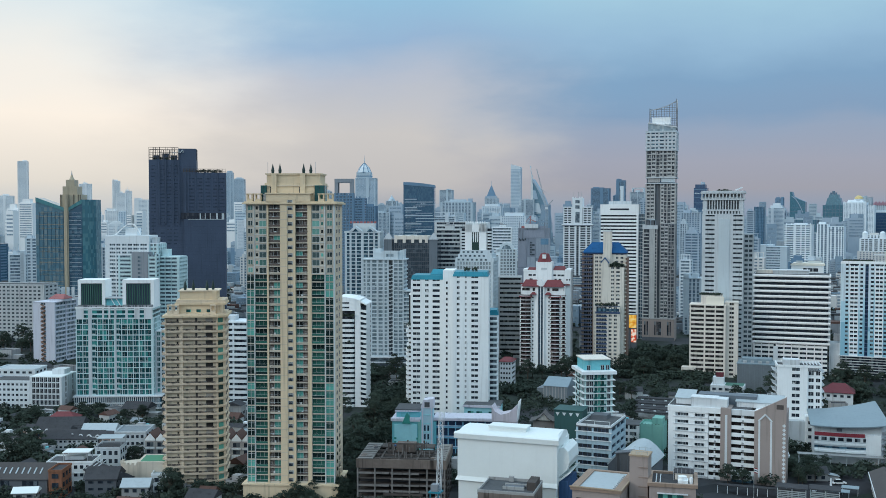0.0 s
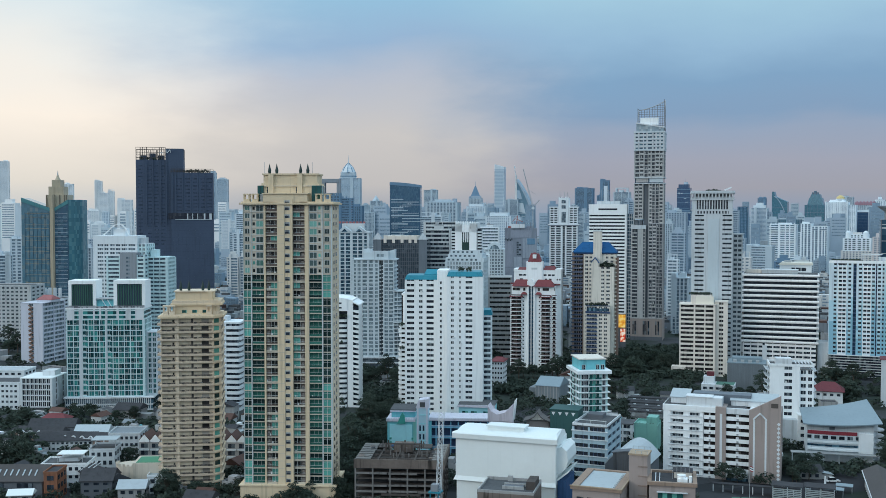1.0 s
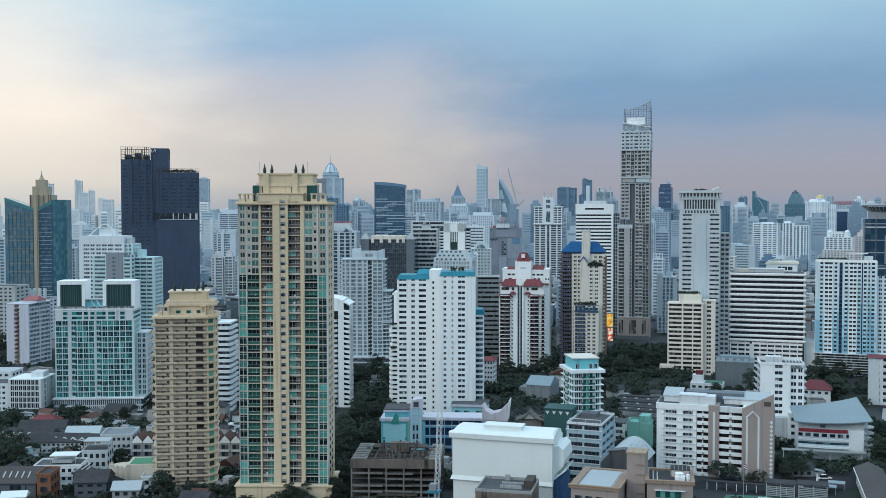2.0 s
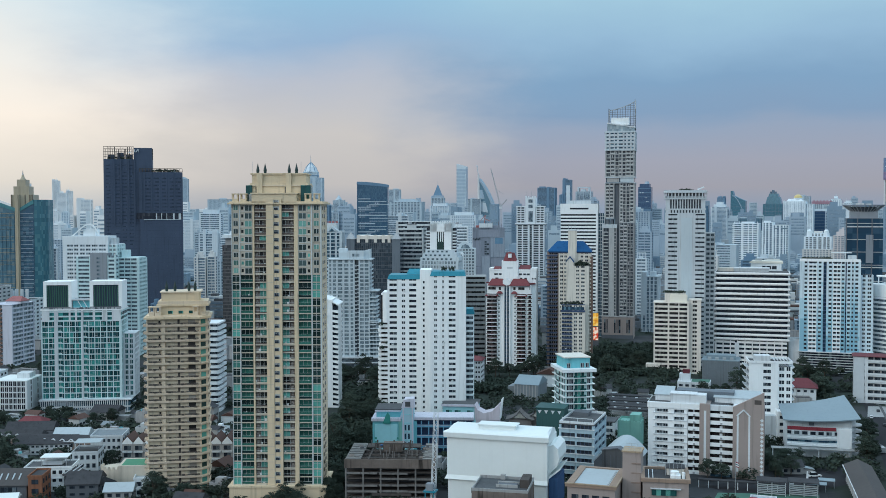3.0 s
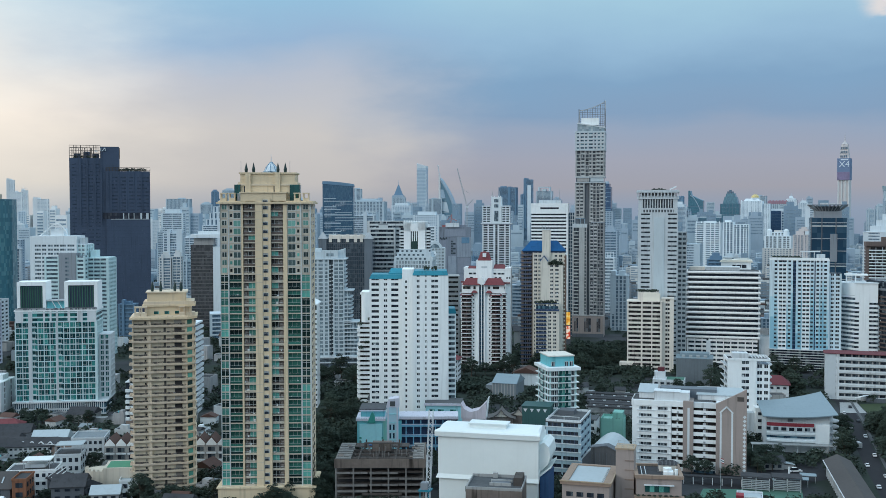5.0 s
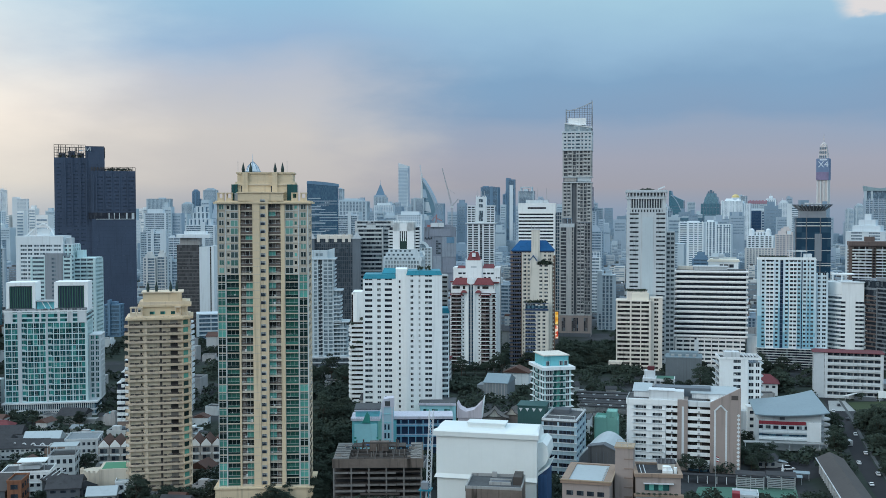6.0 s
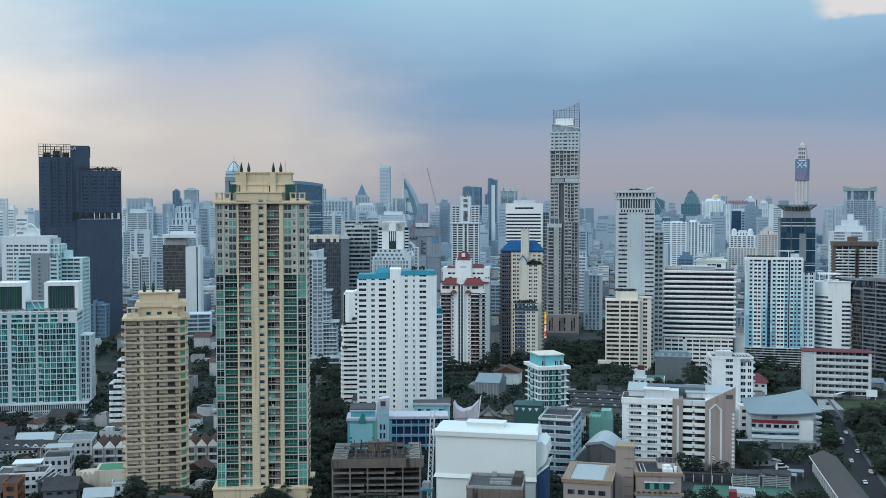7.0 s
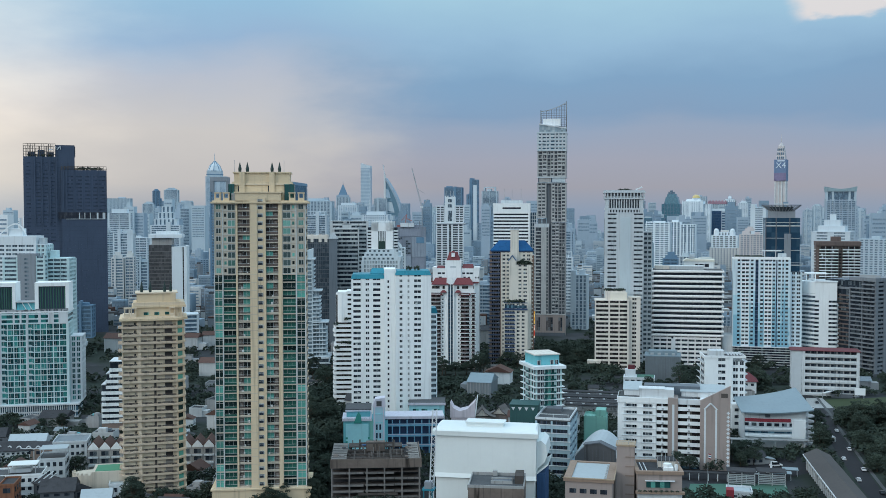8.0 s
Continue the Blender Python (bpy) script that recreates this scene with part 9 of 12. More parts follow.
HALLGREY = surface("dark_sheet_metal", (0.10, 0.105, 0.112), rough=0.6, vary=0.2, streak=0.4, spec=0.15)
mint_and_vault()


def long_sheds():
    """Parallel dark station roofs with skylight rows."""
    first = None
    for i in range(3):
        x, y = (-71.1, 590.9)
        T = thing("platform_roof", "long dark station roof with rows of pale vents", "roof", x - 2 * i, y + i * 17, -4, group="station roofs")
        taken(x - 2 * i, y + i * 17, 66, 13, -4)
        slab_xz("roof", T, RUST, [(0, 7.0), (66, 7.0), (66, 7.5), (0, 7.5)], 0, 6)
        slab_xz("roof", T, RUST, [(0, 7.7), (66, 7.7), (66, 8.2), (0, 8.2)], 6.4, 12)
        for j in range(9):
            box("vent", T, WHITE2, 3 + 7 * j, 3, 7.5, 1.4, 0.8, 0.4)
        for j in range(8):
            box("post", T, STEEL, 1 + 9 * j, 5.6, 0, 0.5, 0.5, 7.0)
        box("platform", T, GREY, 0, 1, 0, 66, 10, 1.1)


long_sheds()


def grey_sheds():
    x, y, w, h, yaw = -19.0, 722.8, 24.4, 18.1, -3
    T = thing("warehouse", "grey ribbed metal shed with a flat plant roof", "warehouse", x, y, yaw)
    d = 20
    taken(x, y, w, d, yaw)
    box("wall", T, STEELB, 0, 0, 0, w, d, h, "ribbed metal wall")
    for i in range(22):
        box("rib", T, STEELB, w * i / 22, -0.35, 0, 0.35, 0.35, h)
    box("roof", T, SHEETBLUE, -0.4, -0.4, h, w + 0.8, d + 0.8, 0.6)
    box("plant_room", T, SHEETBLUE, w * 0.1, 6, h + 0.6, w * 0.8, 10, 2.6)
    for i in range(4):
        box("cooling_unit", T, STEEL, w * (0.15 + 0.2 * i), 2, h + 0.6, 2.2, 2, 1.6)
    x, y, w, h, yaw = -135.1, 645.0, 15.6, 10.1, -6
    T = thing("warehouse", "blue-grey shed with a pitched metal roof", "warehouse", x, y, yaw)
    d = 22
    taken(x, y, w, d, yaw)
    box("wall", T, STEELB, 0, 0, 0, w, d, h, "blue-grey metal wall")
    for i in range(8):
        box("rib", T, GREY, w * i / 8, -0.3, 0, 0.4, 0.3, h)
    hip_roof("roof", T, SHEETBLUE, 0, 0, h, w, d, 4.5, 0.5, 0.95, "pale blue pitched roof")
    box("end_tower", T, STEELB, -5, 2, 0, 4.8, 12, h - 2)


STEELB = surface("blue_grey_cladding", (0.20, 0.235, 0.26), rough=0.5, vary=0.2)
grey_sheds()


def long_hall():
    """The long pitched hall beside the street."""
    ax, ay = 43.6, 474.0
    bx, by = 54.6, 486.5
    cx, cy = 53.2, 415.0
    yaw = math.degrees(math.atan2(by - cy, bx - cx)) - 90
    L = math.hypot(bx - cx, by - cy) + 14
    W = abs((ax - bx) * math.cos(radians(yaw)) + (ay - by) * math.sin(radians(yaw)))
    ux, uy = -math.sin(radians(yaw)), math.cos(radians(yaw))
    px, py = math.cos(radians(yaw)), math.sin(radians(yaw))
    ox, oy = bx - ux * L - px * W, by - uy * L - py * W
    T = thing("hall", "long low hall with a brown-grey pitched roof beside the street", "hall", ox, oy, yaw)
    taken(ox, oy, W, L, yaw)
    box("wall", T, GREY, 0.6, 0.6, 0, W - 1.2, L - 1.2, 6.6, "cream rendered wall")
    slab_xz("pitched_roof", T, GREYROOF, [(-0.6, 6.2), (W / 2, 9.0), (W + 0.6, 6.2), (W + 0.6, 6.7), (W / 2, 9.5), (-0.6, 6.7)], 0, L, "brown-grey sheet roof")
    box("gutter", T, WHITE2, -0.9, 0, 6.1, 0.4, L, 0.5)
    for i in range(int(L / 4)):
        box("wall_pier", T, COOL, 0.2, 1 + 4 * i, 0, 0.45, 0.6, 6.2)
        box("wall_window", T, G_DARK, 0.5, 2.2 + 4 * i, 3.2, 0.12, 2.2, 1.6)


GREYROOF = surface("brown_grey_sheet_roof", (0.085, 0.08, 0.08), rough=0.7, vary=0.2, streak=0.1, spec=0.1)
long_hall()

# ---- near-left low buildings ----
PINKW = surface("pinkish_white_sheet", (0.55, 0.51, 0.56), vary=0.1)
GREYROOF2 = surface("grey_brown_tiles", (0.13, 0.12, 0.115), vary=0.25)
TERRAD = surface("dark_brown_tiles", (0.10, 0.055, 0.045), vary=0.25)


def lowrise(label, x, y, w, h, yaw, d=12.0, wall=None, roof="flat", tile=None, n=4, name="house", floor=3.4, glass=None, deck=None, side=3, many=False):
    T = thing(name, label, "house", x, y, yaw)
    taken(x, y, w, d, yaw)
    wall = wall or WHITE2
    storeys = max(1, int(round(h / floor)))
    fl = h / storeys
    box("wall", T, wall, 0, 0, 0, w, d, h)
    panes = [[(a, -0.12, i * fl + 1.0, b - a, 0.2, fl - 1.9) for a, b in even(w, n, 0.55)] + [(w - 0.08, a, i * fl + 1.0, 0.2, b - a, fl - 1.9) for a, b in even(d, side, 0.5)] for i in range(storeys)]
    if many:
        boxes("glazing", T, glass or G_DARK, sum(panes, []), stuff=True)
    else:
        for p in sum(panes, []):
            box("window", T, glass or G_DARK, *p)
    if roof == "flat":
        box("roof", T, deck or ROOFGREY, 0.2, 0.2, h, w - 0.4, d - 0.4, 0.2)
        boxes("parapet", T, wall, [(-0.2, -0.2, h, w + 0.4, 0.3, 0.9), (-0.2, d - 0.1, h, w + 0.4, 0.3, 0.9), (-0.2, 0.1, h, 0.3, d - 0.2, 0.9), (w - 0.1, 0.1, h, 0.3, d - 0.2, 0.9)])
    elif roof == "hip":
        hip_roof("roof", T, tile or RUST, 0, 0, h, w, d, min(w, d) * 0.28, 0.8, 0.45)
    elif roof == "gable":
        hip_roof("roof", T, tile or RUST, 0, 0, h, w, d, min(w, d) * 0.3, 0.7, 1.0)
    return T


x, y, w, h, yaw = -423.0, 519.5, 18.8, 20.5, 14
T = thing("hotel", "white building with a dark gridded front", "hotel", x, y, yaw)
taken(x, y, w, 22, yaw)
facade(T, 0, 0, 3.2, w, 22, h - 3.2, 3.3, 0.7, 0.35, WHITE2, G_BLACK2, even(w, 7, 0.8), even(22, 2, 0.25))
box("ground_floor", T, DARKGREY, 0.5, 0.5, 0, w - 1, 21, 3.2)
box("roof_deck", T, WRAP, -0.4, -0.4, h, w + 0.8, 22.8, 0.5, "pale roof deck")
box("roof_room", T, WHITE2, w * 0.5, 9, h + 0.5, w * 0.4, 9, 3.0)
lowrise("pale blue low block with rows of windows beside the gridded building", -455.6, 520.7, 26.3, 16.0, 14, d=20, wall=PALE, n=9, many=True)
lowrise("long white hall with blue-grey upper storey", -497.3, 574.9, 28.2, 13.4, 14, d=18, wall=PALE, n=6, deck=SHEET)
lowrise("blue-grey office slab with ribbon windows", -700.5, 789.3, 65.7, 51.7, 10, d=26, wall=COOL2, n=14, name="office_block", glass=G_SLATE, many=True)
T = lowrise("pale hall with upright white roof fins", -651.9, 820.9, 32.7, 38.2, 10, d=26, wall=PALE, n=8, name="office_block", glass=G_SLATE, many=True)
for i in range(6):
    box("roof_fin", T, WHITE2, 2 + i * 5.0, 1.0, 39.6, 2.2, 2.5, 9.0)
T = lowrise("white three-storey office with a roof canopy", -300.1, 378.2, 19.7, 10.2, 20, d=13, wall=WHITE, n=7)
for z in (2.9, 6.3):
    box("window_ribbon", T, G_DARK, 19.65, 0.8, z, 0.25, 11.4, 1.2)
    box("ledge", T, WHITE, -0.2, -0.35, z - 0.5, 20.3, 0.3, 0.3)
box("roof_canopy", T, WRAP, 6.0, 2, 14.2, 11.5, 8, 0.35, "white sheet canopy")
box("roof_store", T, COOL, 6.4, 4.2, 10.8, 8.4, 5.0, 1.6)
for q in ((6.3, 2.3), (16.8, 2.3), (6.3, 9.4), (16.8, 9.4)):
    box("canopy_post", T, STEEL, q[0], q[1], 10.8, 0.25, 0.25, 3.5)
T = lowrise("white house with a wide canopied roof terrace", -294.2, 404.1, 11.3, 11.3, 20, d=13, wall=COOL, n=4)
box("roof_canopy", T, SHEET, 0.5, 1, 15.7, 11.5, 9, 0.3)
for q in ((0.8, 1.3), (11.4, 1.3), (0.8, 9.4), (11.4, 9.4)):
    box("canopy_post", T, STEEL, q[0], q[1], 11.4, 0.25, 0.25, 4.3)
lowrise("white square-windowed three-storey office with a pale flat roof", -300.4, 428.2, 14.8, 13.2, 20, d=16, wall=COOL, n=6, deck=STEELB)
T = lowrise("grey tin-roofed workshop with rows of roof lights", -315.0, 357.0, 27.0, 7.6, 16, d=17, wall=DARKGREY, n=2, roof="gable", tile=GREYROOF)
for i in range(9):
    bars("roof_light", T, SHEET, (2.2 + 2.6 * i, 2.4, 9.2), (2.2 + 2.6 * i, 5.4, 11.0), 0.28)
lowrise("small pale blue rooftop house", -251.0, 383.6, 8.1, 7.3, 22, d=8, wall=PALE, n=2, deck=SHEET)
lowrise("dark-roofed house between the towers", -271.6, 366.1, 12.8, 8.6, 20, d=13, wall=DARKGREY, n=3, roof="gable", tile=RUST)
lowrise("tin-roofed house with a rust-red extension", -254.1, 366.4, 10.9, 6.6, 20, d=9, wall=GREY, n=3, roof="gable", tile=SHEET)
lowrise("white terrace with a pale sheet roof", -335.3, 449.0, 16.5, 6.4, 18, d=14, wall=WHITE2, n=6, roof="gable", tile=SHEET)
OCHREWALL = surface("rust_brown_render", (0.24, 0.105, 0.06), vary=0.2, streak=0.3)
GREENCOURT = surface("green_court_coating", (0.07, 0.24, 0.15), rough=0.8, vary=0.2, streak=0.0)
# oval terrace house with a green roof court
x, y, w, h, yaw = -267.3, 382.0, 20.7, 10.3, 20
T = thing("club_house", "cream curved club house with a terrace and green roof court", "house", x, y, yaw)
taken(x, y, w, 16, yaw)
prism("wall", T, WING, circle(w * 0.35, 8, w * 0.36, 24, 1.0, 0.75) , 0, h, "curved cream wall")
prism("terrace", T, WING, circle(w * 0.35, 8, w * 0.33, 24, 1.0, 0.75), h, h + 0.12)
box("wing", T, WING, w * 0.4, 2, 0, w * 0.6, 14, h + 1.6)
box("court", T, GREENCOURT, w * 0.46, 3, h + 1.6, w * 0.5, 11, 0.15, "green court surface")
for i in range(12):
    a = math.pi * (0.9 + 1.1 * i / 12)
    box("parapet_block", T, WING, w * 0.35 + w * 0.345 * math.cos(a) - 0.4, 8 + w * 0.26 * math.sin(a) - 0.2, h, 0.9, 0.5, 1.0)
lowrise("long dark-roofed terrace with small white gallery windows", -348.1, 435.7, 29.4, 5.6, 20, d=11, wall=WHITE2, n=12, roof="gable", tile=RUST, many=True)
lowrise("dark tin-roofed row among the low houses", -371.1, 460.1, 23.6, 6.2, 20, d=12, wall=GREY, n=8, roof="gable", tile=RUST, many=True)
T = lowrise("long hall with a red gallery and dark roof", -351.3, 455.5, 21.1, 4.7, 20, d=8, wall=MAROON, n=9, roof="gable", tile=RUST, many=True)
T = lowrise("steep dark-tiled house with white roof trusses", -284.1, 383.1, 25.4, 7.6, -30, d=10, wall=DARKGREY, n=3, roof="gable", tile=RUST)
for i in range(3):
    bars("truss", T, WHITE2, (2 + 3.0 * i, -0.8, 8.5), (4 + 3.0 * i, 5.0, 12.5), 0.16)


def arcade_row(x, y, yaw, n, wall, label):
    """A low shop row: dark pitched roof behind a wall crowned with white scalloped trim."""
    T = thing("shop_row", label, "house", x, y, yaw)
    L = 4.6 * n
    for k in range(int(L / 12) + 1):
        FOOT.append((x + math.cos(radians(yaw)) * 12 * k, y + math.sin(radians(yaw)) * 12 * k + 4, 8))
    box("wall", T, wall, 0, 0, 0, L, 9, 6.2)
    hip_roof("roof", T, RUST, 0, 0.6, 6.2, L, 9, 2.6, 0.5, 0.97)
    for i in range(n):
        c = 4.6 * i + 2.3
        arc = [(c - 1.5 + 3.0 * k / 8, 6.2 + 1.5 * math.sin(math.pi * k / 8) ** 0.7) for k in range(9)]
        inner = [(c + (px - c) * 0.68, 6.2 + (z - 6.2) * 0.6) for px, z in arc]
        slab_xz("scallop", T, WHITE2, arc + inner[::-1], -0.25, 0.1)
        box("window", T, G_DARK, c - 1.0, -0.1, 3.6, 2.0, 0.14, 1.5)
        box("pilaster", T, WHITE2, 4.6 * i, -0.2, 0, 0.4, 0.25, 6.4)
    box("cornice", T, WHITE2, -0.2, -0.2, 6.1, L + 0.4, 0.3, 0.35)
    return T


arcade_row(-373.0, 424.0, 8, 5, WHITE2, "white terrace row with a dark roof and round trim")
arcade_row(-352.0, 441.0, 8, 11, BROWN, "brown shop row crowned with white scalloped trim")
arcade_row(-372.0, 447.0, 8, 6, BROWN, "brown shop row with round white gable trim")
lowrise("house under a dull red hipped roof beside the trees", -379.0, 478.0, 15.0, 5.5, 20, d=12, wall=WHITE2, n=4, roof="hip", tile=RED)
T = lowrise("pale house with a grey flat roof and a white canopy", -344.0, 366.0, 12.0, 8.0, 18, d=11, wall=PALE, n=4, deck=SHEET)
box("roof_canopy", T, WRAP, 1.5, 1.5, 10.6, 7.5, 6.0, 0.25)
for q in ((1.7, 1.7), (8.6, 1.7), (1.7, 7.1), (8.6, 7.1)):
    box("canopy_post", T, STEEL, q[0], q[1], 8.0, 0.2, 0.2, 2.6)
T = lowrise("rust-brown workshop with an end wall", -286.5, 362.0, 5.5, 11.5, 18, d=12, wall=OCHREWALL, n=1, deck=RUST)
lowrise("white lean-to with a sheet roof", -292.0, 347.0, 9.0, 6.0, 24, d=6, wall=GREY, n=2, roof="gable", tile=WRAP)
lowrise("small house with a red tin roof", -255.0, 372.0, 6.0, 6.0, 12, d=6, wall=WHITE2, n=2, roof="hip", tile=MAROON)
# row of gabled town houses
for i in range(17):
    x, y = -282.9, 427.1
    u = Vector((math.cos(radians(15)), math.sin(radians(15))))
    T = thing("town_house", "white gabled town house with a dark brown roof in a terrace", "house", x + u.x * 5.2 * i, y + u.y * 5.2 * i, 15, group="town house terrace")
    if i in (0, 4, 8, 12, 16):
        taken(x + u.x * 5.2 * i, y + u.y * 5.2 * i, 6, 14, 15)
    box("wall", T, STONE, 0, 0, 0, 5.1, 12, 11.6)
    slab_xz("gable", T, WHITE, [(0.2, 11.2), (4.9, 11.2), (4.9, 12.0), (2.55, 14.7), (0.2, 12.0)], -0.35, 0.2)
    slab_xz("roof", T, TERRAD, [(-0.1, 11.7), (2.55, 14.8), (5.2, 11.7), (5.2, 12.1), (2.55, 15.3), (-0.1, 12.1)], -0.2, 12.3)
    box("bay", T, G_DARK, 0.9, -0.15, 8.4, 3.2, 0.2, 2.0)
    box("bay", T, G_DARK, 0.9, -0.15, 5.0, 3.2, 0.2, 2.2)
    box("upper_balcony", T, WHITE2, 0.3, -0.9, 7.2, 4.4, 0.9, 0.7)
    box("balcony", T, WHITE2, 0.4, -1.2, 3.6, 4.2, 1.2, 0.9)
    box("column", T, WHITE2, 0.3, -1.1, 0, 0.5, 0.5, 3.6)

# ---- small things round the clinic ----
x, y, w, h, yaw = -172.5, 678.7, 8.2, 19.2, 2
lowrise("small white block with a red roof behind the teal-roofed block", x, y, w, h, yaw, d=14, wall=WHITE2, roof="hip", tile=RED, n=4)
T = lowrise("pale green low school wing", -168.2, 567.4, 22.9, 8.4, 6, d=12, wall=AQUAW, n=5)
# white tent-like roof with pointed ends
x, y, z = -119.2, 454.6, 25.4
T = thing("pavilion", "white pavilion with a sagging roof between pointed ends", "pavilion", x, y, 4)
taken(x, y, 14, 10, 4)
pts = [(0, z + 7.0), (1.4, z + 4.4), (4.2, z + 3.0), (8.0, z + 4.0), (11.5, z + 7.6)]
slab_xz("roof", T, PINKW, [(0, z), (11.5, z)] + pts[::-1], 0, 8, "pinkish white sagging roof")
box("base", T, PINKW, 0.5, 0.5, 0, 10.5, 7, z)
for i in range(4):
    bars("stay", T, WHITE, (11.4, 0.5 + 2 * i, z), (12.4, 0.5 + 2 * i, z + 9.5), 0.18)
# shrine-like curved roofs
for i, (px, py) in enumerate(((-121.6, 548.3), (-112.6, 557.3))):
    T = thing("pavilion", "low pavilion with a grey-brown swept roof", "pavilion", px, py, 6 - 20 * i)
    taken(px, py, 14, 10, 0)
    box("wall", T, TAUPE, 0.8, 0.8, 0, 12, 8, 7)
    pts = [(-1.0, 7.0), (2.5, 8.0), (5.0, 9.6), (6.8, 12.0), (8.6, 9.6), (11.0, 8.0), (14.6, 7.0)]
    slab_xz("swept_roof", T, GREYROOF2, pts + [(a, b - 0.5) for a, b in reversed(pts)], -1, 10, "grey-brown swept roof")
    slab_xz("gable", T, SANDL, [(3.4, 7.6), (10.2, 7.6), (6.8, 11.2)], -0.2, 0.2)

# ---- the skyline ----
# F and GF colours carry the distance haze: bluer, with less contrast
F1 = surface("pale_hazed_paint", (0.58, 0.66, 0.71), vary=0.08, streak=0.1)
F2 = surface("blue_hazed_paint", (0.43, 0.525, 0.585), vary=0.08, streak=0.1)
F3 = surface("slate_hazed_panel", (0.14, 0.245, 0.35), vary=0.1, streak=0.1)
F4 = surface("sand_hazed_paint", (0.60, 0.62, 0.62), vary=0.08, streak=0.1)
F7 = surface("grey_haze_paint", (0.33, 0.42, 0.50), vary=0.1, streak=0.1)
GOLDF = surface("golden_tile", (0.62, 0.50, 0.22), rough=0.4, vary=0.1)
GF1 = glazing("hazed_window_glass", (0.13, 0.19, 0.25), (0.28, 0.35, 0.41), 0.3, tone=0.2)
GF2 = glazing("deep_hazed_window_glass", (0.29, 0.39, 0.48), (0.36, 0.46, 0.54), 0.3, tone=0.15)
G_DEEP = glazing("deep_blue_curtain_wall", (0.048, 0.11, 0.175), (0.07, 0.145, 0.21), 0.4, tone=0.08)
# F8 and GF5: thick haze before the bright left sky, put into the colour
F8 = surface("pale_left_haze_paint", (0.74, 0.77, 0.78), vary=0.06, streak=0.06)
GF5 = glazing("pale_left_haze_glass", (0.58, 0.64, 0.68), (0.64, 0.69, 0.72), 0.3, tone=0.1)
GF6 = glazing("darker_hazed_glass", (0.10, 0.17, 0.24), (0.17, 0.25, 0.32), 0.3, tone=0.2)
GF3 = glazing("dark_hazed_glass", (0.09, 0.15, 0.21), (0.14, 0.22, 0.29), 0.3, tone=0.2)


def skyline(label, x, y, w, h, yaw, kind=1, d=None, floor=3.6, band=1.5, name="apartment_tower", n=None, steps=0, room=True):
    """A far tower: gridded, banded, ribbed, or with balcony stacks beside a blank shaft; roof rooms and aerials."""
    # every kind has haze in its colours; 7, for the left, is palest
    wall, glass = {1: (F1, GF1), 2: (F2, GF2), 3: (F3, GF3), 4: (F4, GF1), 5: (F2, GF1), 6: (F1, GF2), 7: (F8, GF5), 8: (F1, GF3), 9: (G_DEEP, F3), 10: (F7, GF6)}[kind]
    d = d or max(12.0, w * 0.7)
    r = random.Random(int(abs(x * 7 + y * 13 + w * 31)))
    T = thing(name, label, "building", x, y, yaw, 0.0, "city skyline")
    taken(x, y, w, d, yaw)
    style = r.choice(("band", "rib", "stack", "band", "stack", "grid")) if n is None else "grid"
    n = n or max(2, int(w / 5))
    extra, out, side = [], 0.5, even(d, max(2, int(d / 5)), 0.62)
    if style == "grid":
        front = even(w, n, 0.62)
    elif style == "band":
        front, side, out = even(w, r.choice((1, 2)), 0.93), even(d, 1, 0.9), 0.8
        band = r.uniform(1.2, 2.0)
    elif style == "rib":
        front, band, out = even(w, max(3, int(w / 3.4)), 0.6), 0.7, 0.4
    else:
        q = r.choice((0.3, 0.5, 0.62))
        front = [(w * 0.04, w * (q - 0.09)), (w * (q + 0.07), w * 0.96)]
        extra = [(w * (q - 0.09), -1.6, 0, w * 0.16, d * 0.6, h + r.uniform(2, 7))]
        band = r.uniform(1.1, 1.7)
    if room and not steps:
        a, b, top = r.uniform(0.05, 0.5), r.uniform(0.25, 0.5), r.randrange(6)
        extra.append((w * a, d * 0.2, h + 0.9, w * b, d * 0.5, r.uniform(2.0, 5.0)))
        if top == 0:
            extra += [(w * q, 0.5, h + 1, 0.8, 0.8, 6.0) for q in (0.02, 0.3, 0.62, 0.93)] + [(0, 0.3, h + 6.6, w, 1.0, 0.8)]
        elif top == 1:
            extra += [(w * 0.12, d * 0.1, h + 1, w * 0.76, d * 0.7, 3.6), (w * 0.26, d * 0.2, h + 4.6, w * 0.48, d * 0.5, 3.6)]
        elif top == 2:
            extra += [(w * (0.1 + 0.16 * k), d * 0.3, h + 0.9, 1.8, 1.8, 2.4) for k in range(5)]
        elif top == 3:
            extra.append((w * r.choice((0.0, 0.7)), -0.8, h * 0.3, w * 0.3, d * 0.8, h * 0.7 + r.uniform(3, 8)))
        if r.random() < 0.3:
            extra.append((w * (a + b * 0.5), d * 0.4, h + 4, 0.5, 0.5, r.uniform(5, 12)))
    facade(T, 0, 0, 0, w, d, h, floor, band, out, wall, glass, front, side, joined=True, cap=True, fine=False, extra=extra)
    for k in range(steps):
        q = 0.14 * (k + 1)
        box("roof_step", T, wall, w * q, d * q, h + 1 + 7 * k, w * (1 - 2 * q), d * (1 - 2 * q), 7)
    return T


UMBER = surface("umber_spandrel", (0.13, 0.125, 0.125), vary=0.15)
G_UMBER = glazing("umber_glass", (0.07, 0.07, 0.074), (0.10, 0.10, 0.105), 0.3, tone=0.2)
WB = "pale far apartment tower with rows of balconies"
WO = "hazy blue-grey office tower in the skyline"
WW = "white apartment tower in the skyline"
DG = "dark glass office tower in the skyline"
